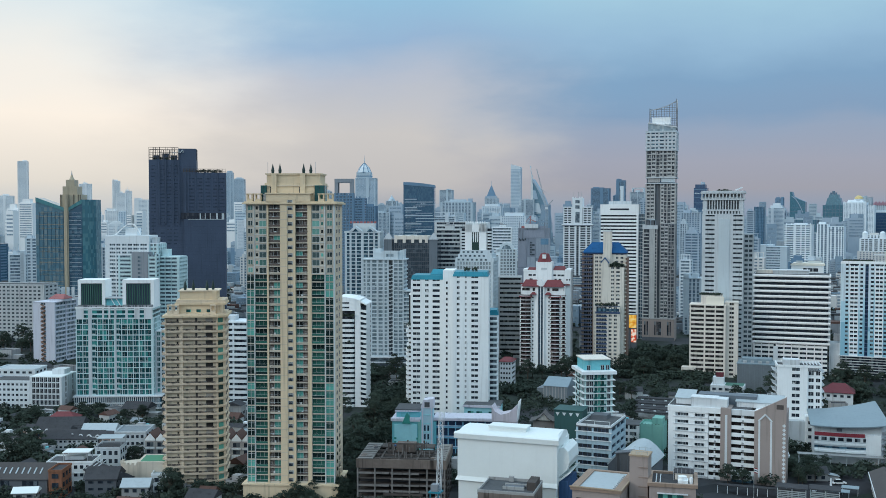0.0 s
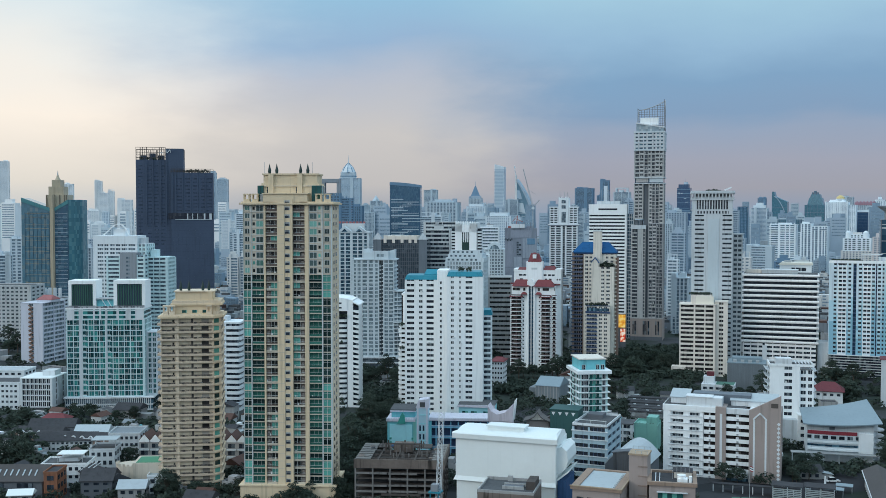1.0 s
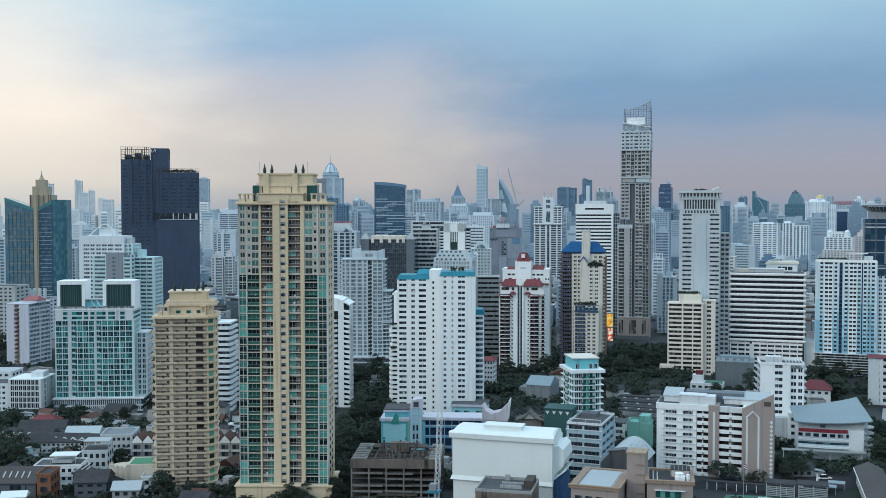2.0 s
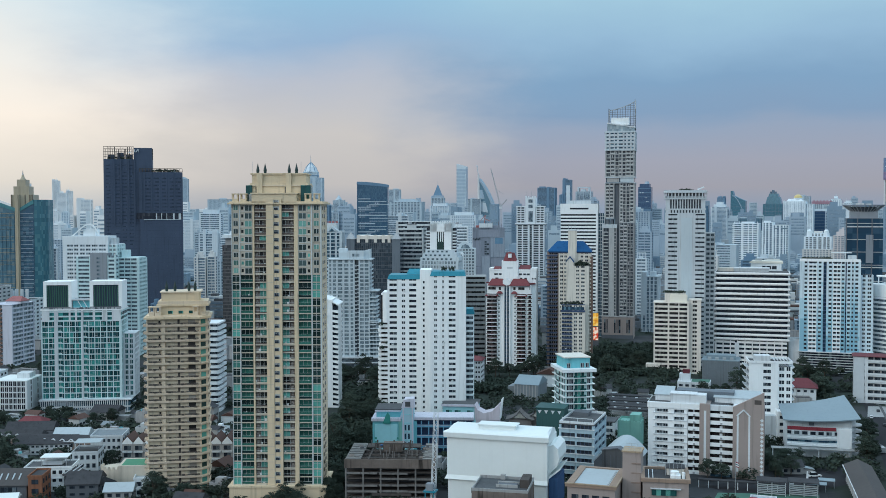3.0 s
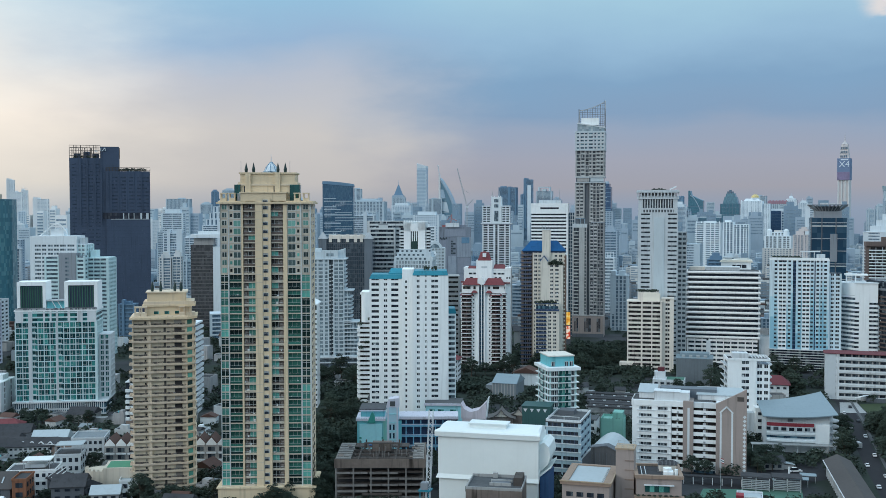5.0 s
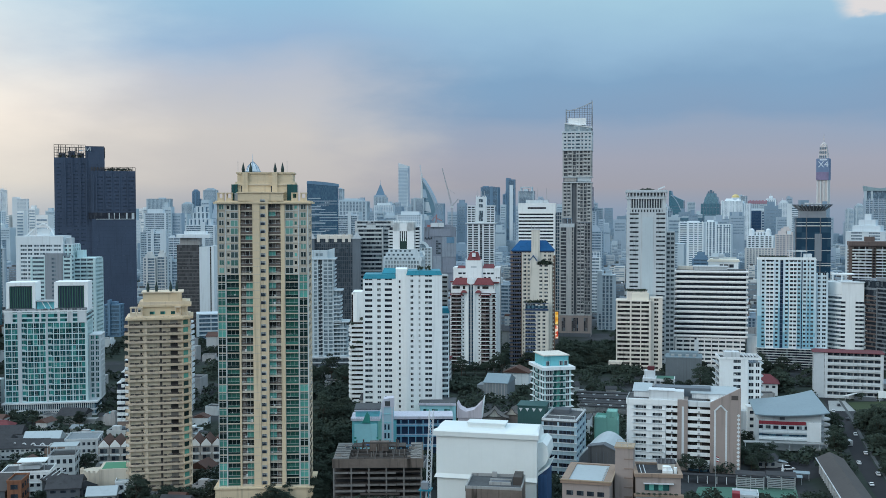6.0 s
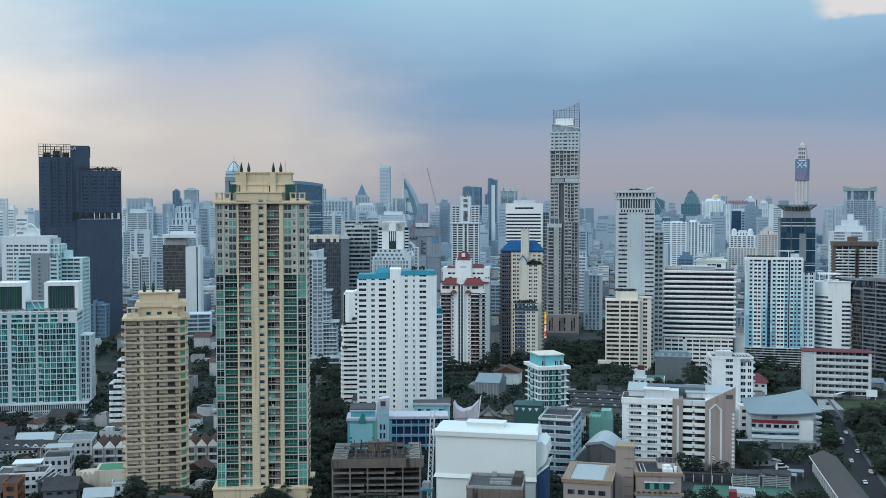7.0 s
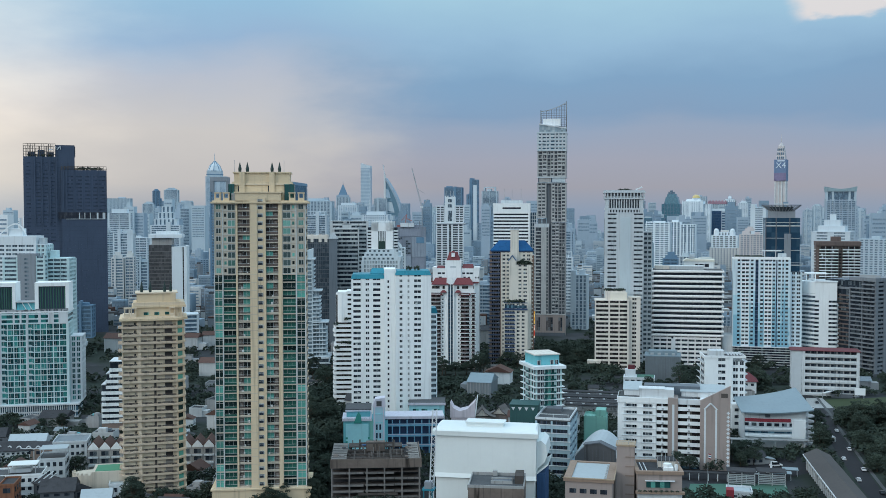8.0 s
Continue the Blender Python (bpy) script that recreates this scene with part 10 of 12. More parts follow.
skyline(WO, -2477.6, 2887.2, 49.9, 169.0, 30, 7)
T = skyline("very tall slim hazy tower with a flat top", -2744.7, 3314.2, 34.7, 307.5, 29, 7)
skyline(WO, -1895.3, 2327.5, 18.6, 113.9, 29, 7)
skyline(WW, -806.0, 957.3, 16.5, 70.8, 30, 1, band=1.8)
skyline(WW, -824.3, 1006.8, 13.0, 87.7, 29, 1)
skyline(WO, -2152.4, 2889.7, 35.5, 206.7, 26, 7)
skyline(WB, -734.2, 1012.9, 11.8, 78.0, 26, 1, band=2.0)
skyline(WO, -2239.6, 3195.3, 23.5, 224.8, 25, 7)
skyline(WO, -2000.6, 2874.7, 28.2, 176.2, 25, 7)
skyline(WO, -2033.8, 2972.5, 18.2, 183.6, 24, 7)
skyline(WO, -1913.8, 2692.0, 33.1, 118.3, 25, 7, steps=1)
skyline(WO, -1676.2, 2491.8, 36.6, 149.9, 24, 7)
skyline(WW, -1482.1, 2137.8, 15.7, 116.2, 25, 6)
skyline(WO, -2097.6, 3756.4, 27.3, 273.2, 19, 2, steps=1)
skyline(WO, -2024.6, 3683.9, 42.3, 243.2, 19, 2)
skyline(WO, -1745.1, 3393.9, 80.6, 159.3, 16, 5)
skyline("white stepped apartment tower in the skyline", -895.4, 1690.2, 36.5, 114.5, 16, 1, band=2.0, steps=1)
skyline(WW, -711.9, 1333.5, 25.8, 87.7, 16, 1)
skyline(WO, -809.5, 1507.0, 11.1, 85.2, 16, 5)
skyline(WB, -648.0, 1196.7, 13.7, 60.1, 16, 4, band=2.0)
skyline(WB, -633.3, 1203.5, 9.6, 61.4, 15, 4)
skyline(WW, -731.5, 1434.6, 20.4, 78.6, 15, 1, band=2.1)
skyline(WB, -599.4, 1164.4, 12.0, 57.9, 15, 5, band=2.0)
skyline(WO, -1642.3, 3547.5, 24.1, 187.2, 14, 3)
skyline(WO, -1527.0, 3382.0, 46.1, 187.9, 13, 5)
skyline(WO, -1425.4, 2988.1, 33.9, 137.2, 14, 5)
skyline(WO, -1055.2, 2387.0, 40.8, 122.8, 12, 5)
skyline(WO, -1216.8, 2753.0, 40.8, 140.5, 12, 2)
T = skyline("pale ornate stepped tower with upright ribs", -811.7, 1675.7, 49.7, 93.1, 14, 1, band=0.7, steps=0, room=False)
x, y, w, h, yaw = -811.7, 1675.7, 49.7, 93.1, 14
for k in range(3):
    box("roof_step", T, F1, w * 0.12 * (k + 1), 3 + 2 * k, h + 1 + 11 * k, w * (1 - 0.24 * (k + 1)), 24, 11)
    for j in range(5 - k):
        box("step_slot", T, GF3, w * (0.12 * (k + 1) + 0.05 + 0.14 * j), 2.7 + 2 * k, h + 2 + 11 * k, 2.6, 0.5, 9)
x, y, w, h, yaw = -490.1, 954.9, 21.8, 86.0, 16
T = thing("office_tower", "brown glass tower joined to a blank white shaft", "office tower", x, y, yaw)
taken(x, y, w * 1.6, 24, yaw)
box("glass_body", T, G_UMBER, 0, 0, 0, w, 24, h, "brown-grey glass body")
for i in range(int(h / 3.6)):
    box("storey_line", T, UMBER, -0.1, -0.3, i * 3.6, w + 0.2, 0.3, 0.9)
box("white_shaft", T, PALE, w + 0.2, -1, 0, w * 0.48, 24, h - 2, "blank pale shaft")
box("shaft_slot", T, G_UMBER, w * 1.49, -0.6, 0, w * 0.06, 22, h - 2)
box("white_fin", T, PALE, w * 1.55, -1.2, 0, w * 0.12, 24, h - 1)
box("roof_room", T, STONE, w * 0.1, 5, h, w * 0.9, 14, 7)
box("roof_frame", T, PALE, -0.5, 1, h + 7, w * 1.5, 20, 3.5)
box("roof_frame", T, PALE, w * 0.3, 4, h + 10.5, w, 14, 3.0)

# open square-topped tower and the peaked tower behind
x, y, w, h, yaw = -543.2, 1258.0, 24.4, 161.5, 18
T = thing("office_tower", "slate tower with an open square frame at its head", "office tower", x, y, yaw)
taken(x, y, w, 22, yaw)
zo = 143.8
facade(T, 0, 0, 0, w, 22, zo, 3.8, 1.2, 0.4, F3, GF3, even(w, 6, 0.7), even(22, 5, 0.7), joined=True)
for q in (0, w - 4.5):
    box("frame_leg", T, TAUPEG, q, 0, zo, 4.5, 22, h - zo)
box("frame_beam", T, TAUPEG, 0, -0.3, h - 4, w, 22.6, 5)
skyline(DG, -577.6, 1365.7, 30.8, 137.7, 12, 3)
skyline(DG, -591.6, 1446.3, 30.8, 126.8, 12, 3)
x, y, w, h, yaw = -1287.5, 3152.9, 65.2, 225.6, 12
T = skyline("pale blue tower with a faceted glass peak and spire", x, y, w, h, yaw, 2, room=False)
zp = 275.9
prism("peak", T, F1, circle(w * 0.4, w * 0.32, w * 0.36, 8), h + 20, h + 20 + (zp - h - 20) * 0.5, "faceted white peak", top=0.7)
prism("peak_tip", T, F1, circle(w * 0.4, w * 0.32, w * 0.25, 8), h + 20 + (zp - h - 20) * 0.5, zp, top=0.15)
box("peak_base", T, F2, w * 0.05, 1, h, w * 0.7, w * 0.62, 20)
prism("spire", T, F2, circle(w * 0.4, w * 0.3, 1.4, 6), zp, zp + 26, top=0.2)
for k in range(8):
    a = 2 * math.pi * k / 8
    zm = h + 20 + (zp - h - 20) * 0.5
    bars("peak_rib", T, F3, (w * 0.4 + w * 0.365 * math.cos(a), w * 0.32 + w * 0.365 * math.sin(a), h + 18), (w * 0.4 + w * 0.252 * math.cos(a), w * 0.32 + w * 0.252 * math.sin(a), zm), 0.9)
    bars("peak_rib", T, F3, (w * 0.4 + w * 0.252 * math.cos(a), w * 0.32 + w * 0.252 * math.sin(a), zm), (w * 0.4 + w * 0.04 * math.cos(a), w * 0.32 + w * 0.04 * math.sin(a), zp), 0.7)
box("peak_collar", T, F3, w * 0.03, 0.4, h + 6, w * 0.74, w * 0.64, 3)
T = skyline("hazy tower with a pointed crown", -1159.1, 3093.1, 34.5, 151.2, 10, 5, room=False)
cone("crown", T, F2, 16, 14, 149.5, 169.2, 14)
skyline(WO, -950.8, 2424.7, 50.0, 115.1, 11, 5)
skyline(WO, -1255.5, 3269.4, 25.0, 137.8, 11, 2)
# dark tower with a curved top
x, y, w, h, yaw = -531.6, 1494.6, 46.6, 159.6, 14
T = thing("office_tower", "dark blue glass tower with a gently curved top", "office tower", x, y, yaw)
taken(x, y, w, 34, yaw)
pts = [(w * i / 8, h + 6 * math.cos(1.3 * i / 8) - 2) for i in range(9)]
slab_xz("glass_body", T, G_DEEP, [(0, 0), (w, 0)] + pts[::-1], 0, 34, "dark blue curtain wall")
slab_xz("crown_edge", T, F3, [(-0.4, h + 0.6), (w + 0.4, h - 3.4)] + [(a, b + 0.7) for a, b in pts[::-1]], -0.6, 34.4)
r = random.Random(23)
for i in range(30):
    z = 20 + i * 4.2
    if z < h - 20:
        box("storey_line", T, F2, w * (0.04 if r.random() < 0.7 else 0.4), -0.4, z, w * r.choice((0.4, 0.55, 0.92, 0.92)), 0.4, r.choice((0.7, 1.1, 1.6)))
    if i % 7 != 6 and z < h - 26:
        box("glass_band", T, GF1, w * r.choice((0.06, 0.3, 0.55)), -0.3, z + 1.2, w * r.choice((0.2, 0.4)), 0.3, 2.2)
skyline(WO, -998.2, 3149.2, 40.1, 185.4, 7, 5)
T = skyline("pale blue gridded tower with a bowed roof", -785.0, 2486.0, 80.3, 140.7, 7, 5, band=0.9, n=9)
skyline(WW, -523.5, 1620.9, 35.7, 110.8, 7, 1, band=2.2)
T = skyline("grey-blue stepped tower with a steep pointed roof", -1016.9, 3769.3, 47.2, 166.0, 5, 5, n=8, band=0.8, room=False)
boxes("shoulder", T, F7, [(-5, 4, 0, 6, 24, 128), (46, 4, 0, 8, 24, 146), (4, 3, 166, 38, 26, 10), (0, 0, 160, 5, 5, 14), (42, 0, 160, 5, 5, 14)], stuff=True)
prism("pointed_roof", T, F3, [(7, 5), (38, 5), (38, 28), (7, 28)], 176, 214, "slate-blue pointed roof", top=0.12)
prism("spire", T, F7, circle(22.5, 16.5, 1.0, 6), 213, 232, top=0.3)
skyline(WW, -790.4, 2898.9, 54.5, 132.4, 5, 6, steps=1)
skyline(WO, -871.7, 3391.7, 21.2, 142.0, 4, 2)
skyline(WW, -566.3, 2234.1, 55.6, 108.6, 4, 6, steps=1)
skyline(WO, -817.5, 3510.0, 45.4, 158.2, 3, 5)
skyline(WO, -605.5, 2427.2, 17.9, 100.7, 4, 5)


# F6 too has the distance haze in its colour
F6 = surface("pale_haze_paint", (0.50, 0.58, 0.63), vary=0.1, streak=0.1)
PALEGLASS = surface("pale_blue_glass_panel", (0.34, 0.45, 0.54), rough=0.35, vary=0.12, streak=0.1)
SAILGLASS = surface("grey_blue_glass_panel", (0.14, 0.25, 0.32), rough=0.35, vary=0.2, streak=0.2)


def notched_tower():
    """Slender glass tower with cut-away corners and a bright head."""
    x, y, w, h, yaw = -1041.1, 4278.9, 41.1, 295.0, 3
    T = thing("office_tower", "slender pale glass tower with notched edges and a bright head", "office tower", x, y, yaw)
    d = w
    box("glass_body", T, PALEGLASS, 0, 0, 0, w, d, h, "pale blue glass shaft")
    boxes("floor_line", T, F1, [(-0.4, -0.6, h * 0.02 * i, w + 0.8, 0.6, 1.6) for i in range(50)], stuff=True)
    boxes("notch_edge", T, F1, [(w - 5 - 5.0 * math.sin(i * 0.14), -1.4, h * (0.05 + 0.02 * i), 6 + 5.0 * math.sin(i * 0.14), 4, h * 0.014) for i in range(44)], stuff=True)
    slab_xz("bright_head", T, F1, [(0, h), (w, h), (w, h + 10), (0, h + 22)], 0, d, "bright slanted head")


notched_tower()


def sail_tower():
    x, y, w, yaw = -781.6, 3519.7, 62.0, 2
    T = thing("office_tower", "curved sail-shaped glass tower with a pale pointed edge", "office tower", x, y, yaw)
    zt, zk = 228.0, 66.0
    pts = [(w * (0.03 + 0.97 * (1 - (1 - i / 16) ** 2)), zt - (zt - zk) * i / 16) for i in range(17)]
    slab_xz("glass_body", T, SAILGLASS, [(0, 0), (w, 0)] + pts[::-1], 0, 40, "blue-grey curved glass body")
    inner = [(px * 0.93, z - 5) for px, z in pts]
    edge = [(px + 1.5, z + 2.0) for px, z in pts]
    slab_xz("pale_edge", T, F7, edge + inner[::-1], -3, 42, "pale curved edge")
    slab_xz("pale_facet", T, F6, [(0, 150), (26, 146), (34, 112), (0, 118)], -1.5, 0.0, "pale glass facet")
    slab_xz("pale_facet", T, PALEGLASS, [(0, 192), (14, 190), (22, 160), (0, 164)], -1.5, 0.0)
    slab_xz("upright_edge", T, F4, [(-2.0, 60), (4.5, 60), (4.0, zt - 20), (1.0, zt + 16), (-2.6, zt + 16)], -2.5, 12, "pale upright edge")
    for i in range(12):
        z = 70 + i * 10
        box("storey_line", T, F2, 5, -1.2, z, max(6.0, w * 0.8 * (1 - ((z - zk) / (zt - zk)) ** 0.55) + 4), 0.6, 1.4)
    bars("derrick", T, F6, (0, 0, zt + 14), (-6, 0, zt + 48), 1.0)
    bars("derrick", T, F6, (-6, 0, zt + 48), (-1, 0, zt + 40), 0.7)


sail_tower()
skyline(DG, -534.1, 3261.4, 55.1, 190.4, -1, 3)
T = skyline("dark slab tower with a white vertical strip", -442.1, 3171.5, 25.7, 212.1, -2, 3)
box("white_strip", T, F1, 11, -1.5, 0, 11, 1.4, 195.8)
skyline(DG, -451.6, 3168.9, 10.3, 166.0, -2, 3)
T = skyline("pale blue tower with an open arched roof frame", -427.1, 3377.4, 48.9, 180.0, -3, 5, room=False)
for q in (5, 40):
    box("frame_leg", T, F6, q, 4, 180, 4, 20, 12)
box("frame_beam", T, F6, 5, 4, 192, 39, 20, 3)
box("roof_room", T, F6, 16, 6, 181, 14, 14, 7)
skyline(WO, -234.2, 1987.8, 17.1, 137.3, -4, 10, band=0.8)
skyline(WO, -464.2, 2762.6, 15.2, 134.8, -1, 5)
skyline(WO, -150.5, 1897.2, 35.7, 116.3, -6, 10)
skyline(WW, -135.2, 1695.7, 11.6, 99.7, -6, 5)
skyline(WO, -104.8, 1397.6, 17.6, 90.9, -6, 10)
skyline(WW, -90.5, 1147.4, 10.3, 67.0, -6, 1, band=1.9)
skyline(WB, -78.5, 1038.5, 16.3, 54.5, -6, 1, band=2.0)
skyline(WO, -36.3, 1900.7, 11.6, 120.4, -9, 10)
skyline(WO, -28.4, 1301.2, 17.2, 86.7, -9, 10)
skyline(WB, -21.2, 1201.3, 17.0, 68.1, -9, 4, band=2.0)
skyline(DG, -32.9, 2601.7, 21.1, 129.7, -10, 9, room=False)
skyline("white tower with a stepped pointed head", -2.2, 3003.7, 43.5, 127.9, -10, 6, steps=2)
skyline(WO, 20.2, 3602.3, 25.2, 161.0, -11, 3)
skyline(WO, 40.9, 3000.8, 11.9, 115.6, -11, 10)
skyline(WO, 299.4, 3892.2, 40.7, 167.3, -15, 5)
skyline("grey slab with long window bands and a white roof hall", -13.9, 1503.3, 38.4, 71.0, -10, 5, band=1.8, n=1)
skyline(WW, 36.6, 1150.8, 15.8, 68.8, -12, 1, band=2.0)
skyline(WO, 21.4, 1181.2, 16.3, 64.8, -11, 3)
skyline(WO, 387.4, 3360.1, 27.6, 140.2, -18, 6)
skyline(WB, 214.0, 1869.6, 25.8, 122.8, -18, 8, band=1.9, n=1)
skyline("white terraced apartment tower stepping up to a narrow head", 208.6, 1314.8, 44.0, 93.0, -22, 1, band=1.9, n=2, steps=3)
skyline(WO, 629.4, 2910.3, 26.9, 116.1, -23, 2)
skyline(WO, 543.7, 3132.3, 21.9, 119.0, -21, 2)
skyline(WO, 603.1, 3324.8, 26.4, 129.3, -21, 2)
skyline("wide low grey hall in the distance", 341.4, 1644.4, 44.6, 74.8, -24, 5, n=6)
skyline(WO, 801.3, 3487.3, 38.8, 104.3, -24, 2)

# colours for the built far towers, with distance haze mixed in
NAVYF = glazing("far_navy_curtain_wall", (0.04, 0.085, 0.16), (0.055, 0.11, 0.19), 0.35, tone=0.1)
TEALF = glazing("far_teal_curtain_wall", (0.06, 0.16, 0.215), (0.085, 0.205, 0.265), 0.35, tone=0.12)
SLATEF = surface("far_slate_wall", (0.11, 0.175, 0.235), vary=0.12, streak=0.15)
WHITEF = surface("white_hazed_paint", (0.70, 0.79, 0.84), vary=0.08, streak=0.1)
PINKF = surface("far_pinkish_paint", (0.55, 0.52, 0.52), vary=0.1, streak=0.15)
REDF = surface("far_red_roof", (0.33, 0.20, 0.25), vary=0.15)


def far_thing(label, x, y, yaw, w, d):
    taken(x, y, w, d, yaw)
    return thing("apartment_tower", label, "building", x, y, yaw, 0.0, "city skyline")


def balcony_slab():
    """White tower: a stack of rounded balconies at one edge, window bays beside it."""
    w, d, h = 37.5, 24.0, 98.6
    T = far_thing("white tower with a stack of rounded balconies", 26.2, 1708.0, -11, w, d)
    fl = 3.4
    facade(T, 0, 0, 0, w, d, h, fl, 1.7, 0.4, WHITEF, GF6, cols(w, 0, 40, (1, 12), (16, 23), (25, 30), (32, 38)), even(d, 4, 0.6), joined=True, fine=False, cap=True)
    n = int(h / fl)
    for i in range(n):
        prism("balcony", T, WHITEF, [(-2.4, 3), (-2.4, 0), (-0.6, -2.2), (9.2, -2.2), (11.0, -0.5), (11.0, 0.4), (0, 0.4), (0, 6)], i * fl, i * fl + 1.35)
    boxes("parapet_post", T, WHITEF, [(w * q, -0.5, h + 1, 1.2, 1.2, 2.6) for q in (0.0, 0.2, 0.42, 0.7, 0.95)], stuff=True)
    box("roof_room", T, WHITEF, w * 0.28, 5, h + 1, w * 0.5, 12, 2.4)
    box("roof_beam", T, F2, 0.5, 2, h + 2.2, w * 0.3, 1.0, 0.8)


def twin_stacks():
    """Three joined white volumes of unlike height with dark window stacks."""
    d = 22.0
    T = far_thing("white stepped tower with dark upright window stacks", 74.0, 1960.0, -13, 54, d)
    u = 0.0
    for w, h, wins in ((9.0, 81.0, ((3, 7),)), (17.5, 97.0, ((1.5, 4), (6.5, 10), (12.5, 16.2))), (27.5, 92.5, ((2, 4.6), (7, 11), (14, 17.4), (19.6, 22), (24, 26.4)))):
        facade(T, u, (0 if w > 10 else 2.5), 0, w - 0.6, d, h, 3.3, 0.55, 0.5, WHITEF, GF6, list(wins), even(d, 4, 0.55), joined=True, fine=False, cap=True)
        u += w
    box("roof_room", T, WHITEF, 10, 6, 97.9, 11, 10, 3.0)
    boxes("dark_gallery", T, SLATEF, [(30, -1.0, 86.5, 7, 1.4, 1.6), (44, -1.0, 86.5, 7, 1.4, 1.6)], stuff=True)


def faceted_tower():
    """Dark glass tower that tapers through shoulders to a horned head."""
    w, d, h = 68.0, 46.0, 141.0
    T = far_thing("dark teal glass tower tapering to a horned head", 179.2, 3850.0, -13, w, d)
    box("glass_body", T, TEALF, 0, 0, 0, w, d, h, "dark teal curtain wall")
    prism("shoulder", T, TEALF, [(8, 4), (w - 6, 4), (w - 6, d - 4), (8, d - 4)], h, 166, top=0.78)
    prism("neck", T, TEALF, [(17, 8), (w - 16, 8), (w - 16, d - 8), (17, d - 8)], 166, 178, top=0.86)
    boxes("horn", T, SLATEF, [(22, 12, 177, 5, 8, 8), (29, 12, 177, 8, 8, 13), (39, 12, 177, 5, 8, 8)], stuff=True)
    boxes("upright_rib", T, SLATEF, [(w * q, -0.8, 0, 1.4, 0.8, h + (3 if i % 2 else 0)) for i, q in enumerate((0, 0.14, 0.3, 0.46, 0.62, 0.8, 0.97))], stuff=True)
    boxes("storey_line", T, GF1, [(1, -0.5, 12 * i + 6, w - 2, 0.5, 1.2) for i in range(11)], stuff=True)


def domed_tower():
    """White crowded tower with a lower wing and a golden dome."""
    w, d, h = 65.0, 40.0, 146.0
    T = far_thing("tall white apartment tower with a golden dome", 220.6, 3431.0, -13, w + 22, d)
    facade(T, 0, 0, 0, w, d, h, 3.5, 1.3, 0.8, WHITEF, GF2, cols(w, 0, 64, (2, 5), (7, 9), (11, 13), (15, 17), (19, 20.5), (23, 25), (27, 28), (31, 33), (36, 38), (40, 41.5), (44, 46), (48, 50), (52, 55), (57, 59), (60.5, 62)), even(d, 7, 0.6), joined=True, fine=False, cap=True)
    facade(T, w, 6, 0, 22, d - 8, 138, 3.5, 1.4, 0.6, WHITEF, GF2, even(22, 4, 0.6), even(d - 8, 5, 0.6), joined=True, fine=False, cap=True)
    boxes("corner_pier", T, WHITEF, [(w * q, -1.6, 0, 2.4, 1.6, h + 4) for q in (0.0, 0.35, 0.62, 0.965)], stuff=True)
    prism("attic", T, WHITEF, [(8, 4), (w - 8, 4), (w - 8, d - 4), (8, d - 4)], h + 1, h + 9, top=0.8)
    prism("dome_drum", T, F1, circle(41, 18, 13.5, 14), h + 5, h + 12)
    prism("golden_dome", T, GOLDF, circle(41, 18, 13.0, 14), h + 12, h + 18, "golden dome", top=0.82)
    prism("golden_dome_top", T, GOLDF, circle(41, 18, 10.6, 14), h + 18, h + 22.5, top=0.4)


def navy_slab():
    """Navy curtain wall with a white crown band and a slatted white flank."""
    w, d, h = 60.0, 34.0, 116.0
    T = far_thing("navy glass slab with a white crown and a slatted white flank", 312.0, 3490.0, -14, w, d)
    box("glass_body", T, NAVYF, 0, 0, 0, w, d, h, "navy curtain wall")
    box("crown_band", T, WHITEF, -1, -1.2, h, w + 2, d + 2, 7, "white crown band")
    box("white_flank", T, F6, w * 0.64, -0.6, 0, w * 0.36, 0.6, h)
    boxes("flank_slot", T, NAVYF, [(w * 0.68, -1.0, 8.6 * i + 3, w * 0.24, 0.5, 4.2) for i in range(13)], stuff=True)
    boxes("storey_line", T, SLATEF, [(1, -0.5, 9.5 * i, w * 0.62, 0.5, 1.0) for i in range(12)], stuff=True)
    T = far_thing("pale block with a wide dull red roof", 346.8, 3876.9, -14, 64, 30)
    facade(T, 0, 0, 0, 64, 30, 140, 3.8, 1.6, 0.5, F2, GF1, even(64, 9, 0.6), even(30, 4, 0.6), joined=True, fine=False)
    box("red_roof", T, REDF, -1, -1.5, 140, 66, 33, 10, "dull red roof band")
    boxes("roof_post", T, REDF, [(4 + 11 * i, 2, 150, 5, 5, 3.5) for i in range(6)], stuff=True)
    w, h = 43.0, 156.0
    T = far_thing("white twin-shafted tower with a blue glass strip", 436.9, 4169.3, -14, w, 32)
    box("glass_body", T, GF2, 0, 1, 0, w, 30, h)
    boxes("white_shaft", T, WHITEF, [(w * q, 0, 0, w * k, 32, h + z) for q, k, z in ((0, 0.13, 0), (0.18, 0.14, 6), (0.38, 0.1, 9), (0.54, 0.1, 9), (0.7, 0.13, 6), (0.9, 0.1, 0))], stuff=True)
    boxes("crown_peak", T, WHITEF, [(w * 0.36, 6, h, w * 0.28, 12, 16), (w * 0.12, 4, h, w * 0.76, 18, 5)], stuff=True)
    prism("spire", T, F2, circle(w / 2, 12, 1.6, 6), h + 16, h + 27, top=0.2)


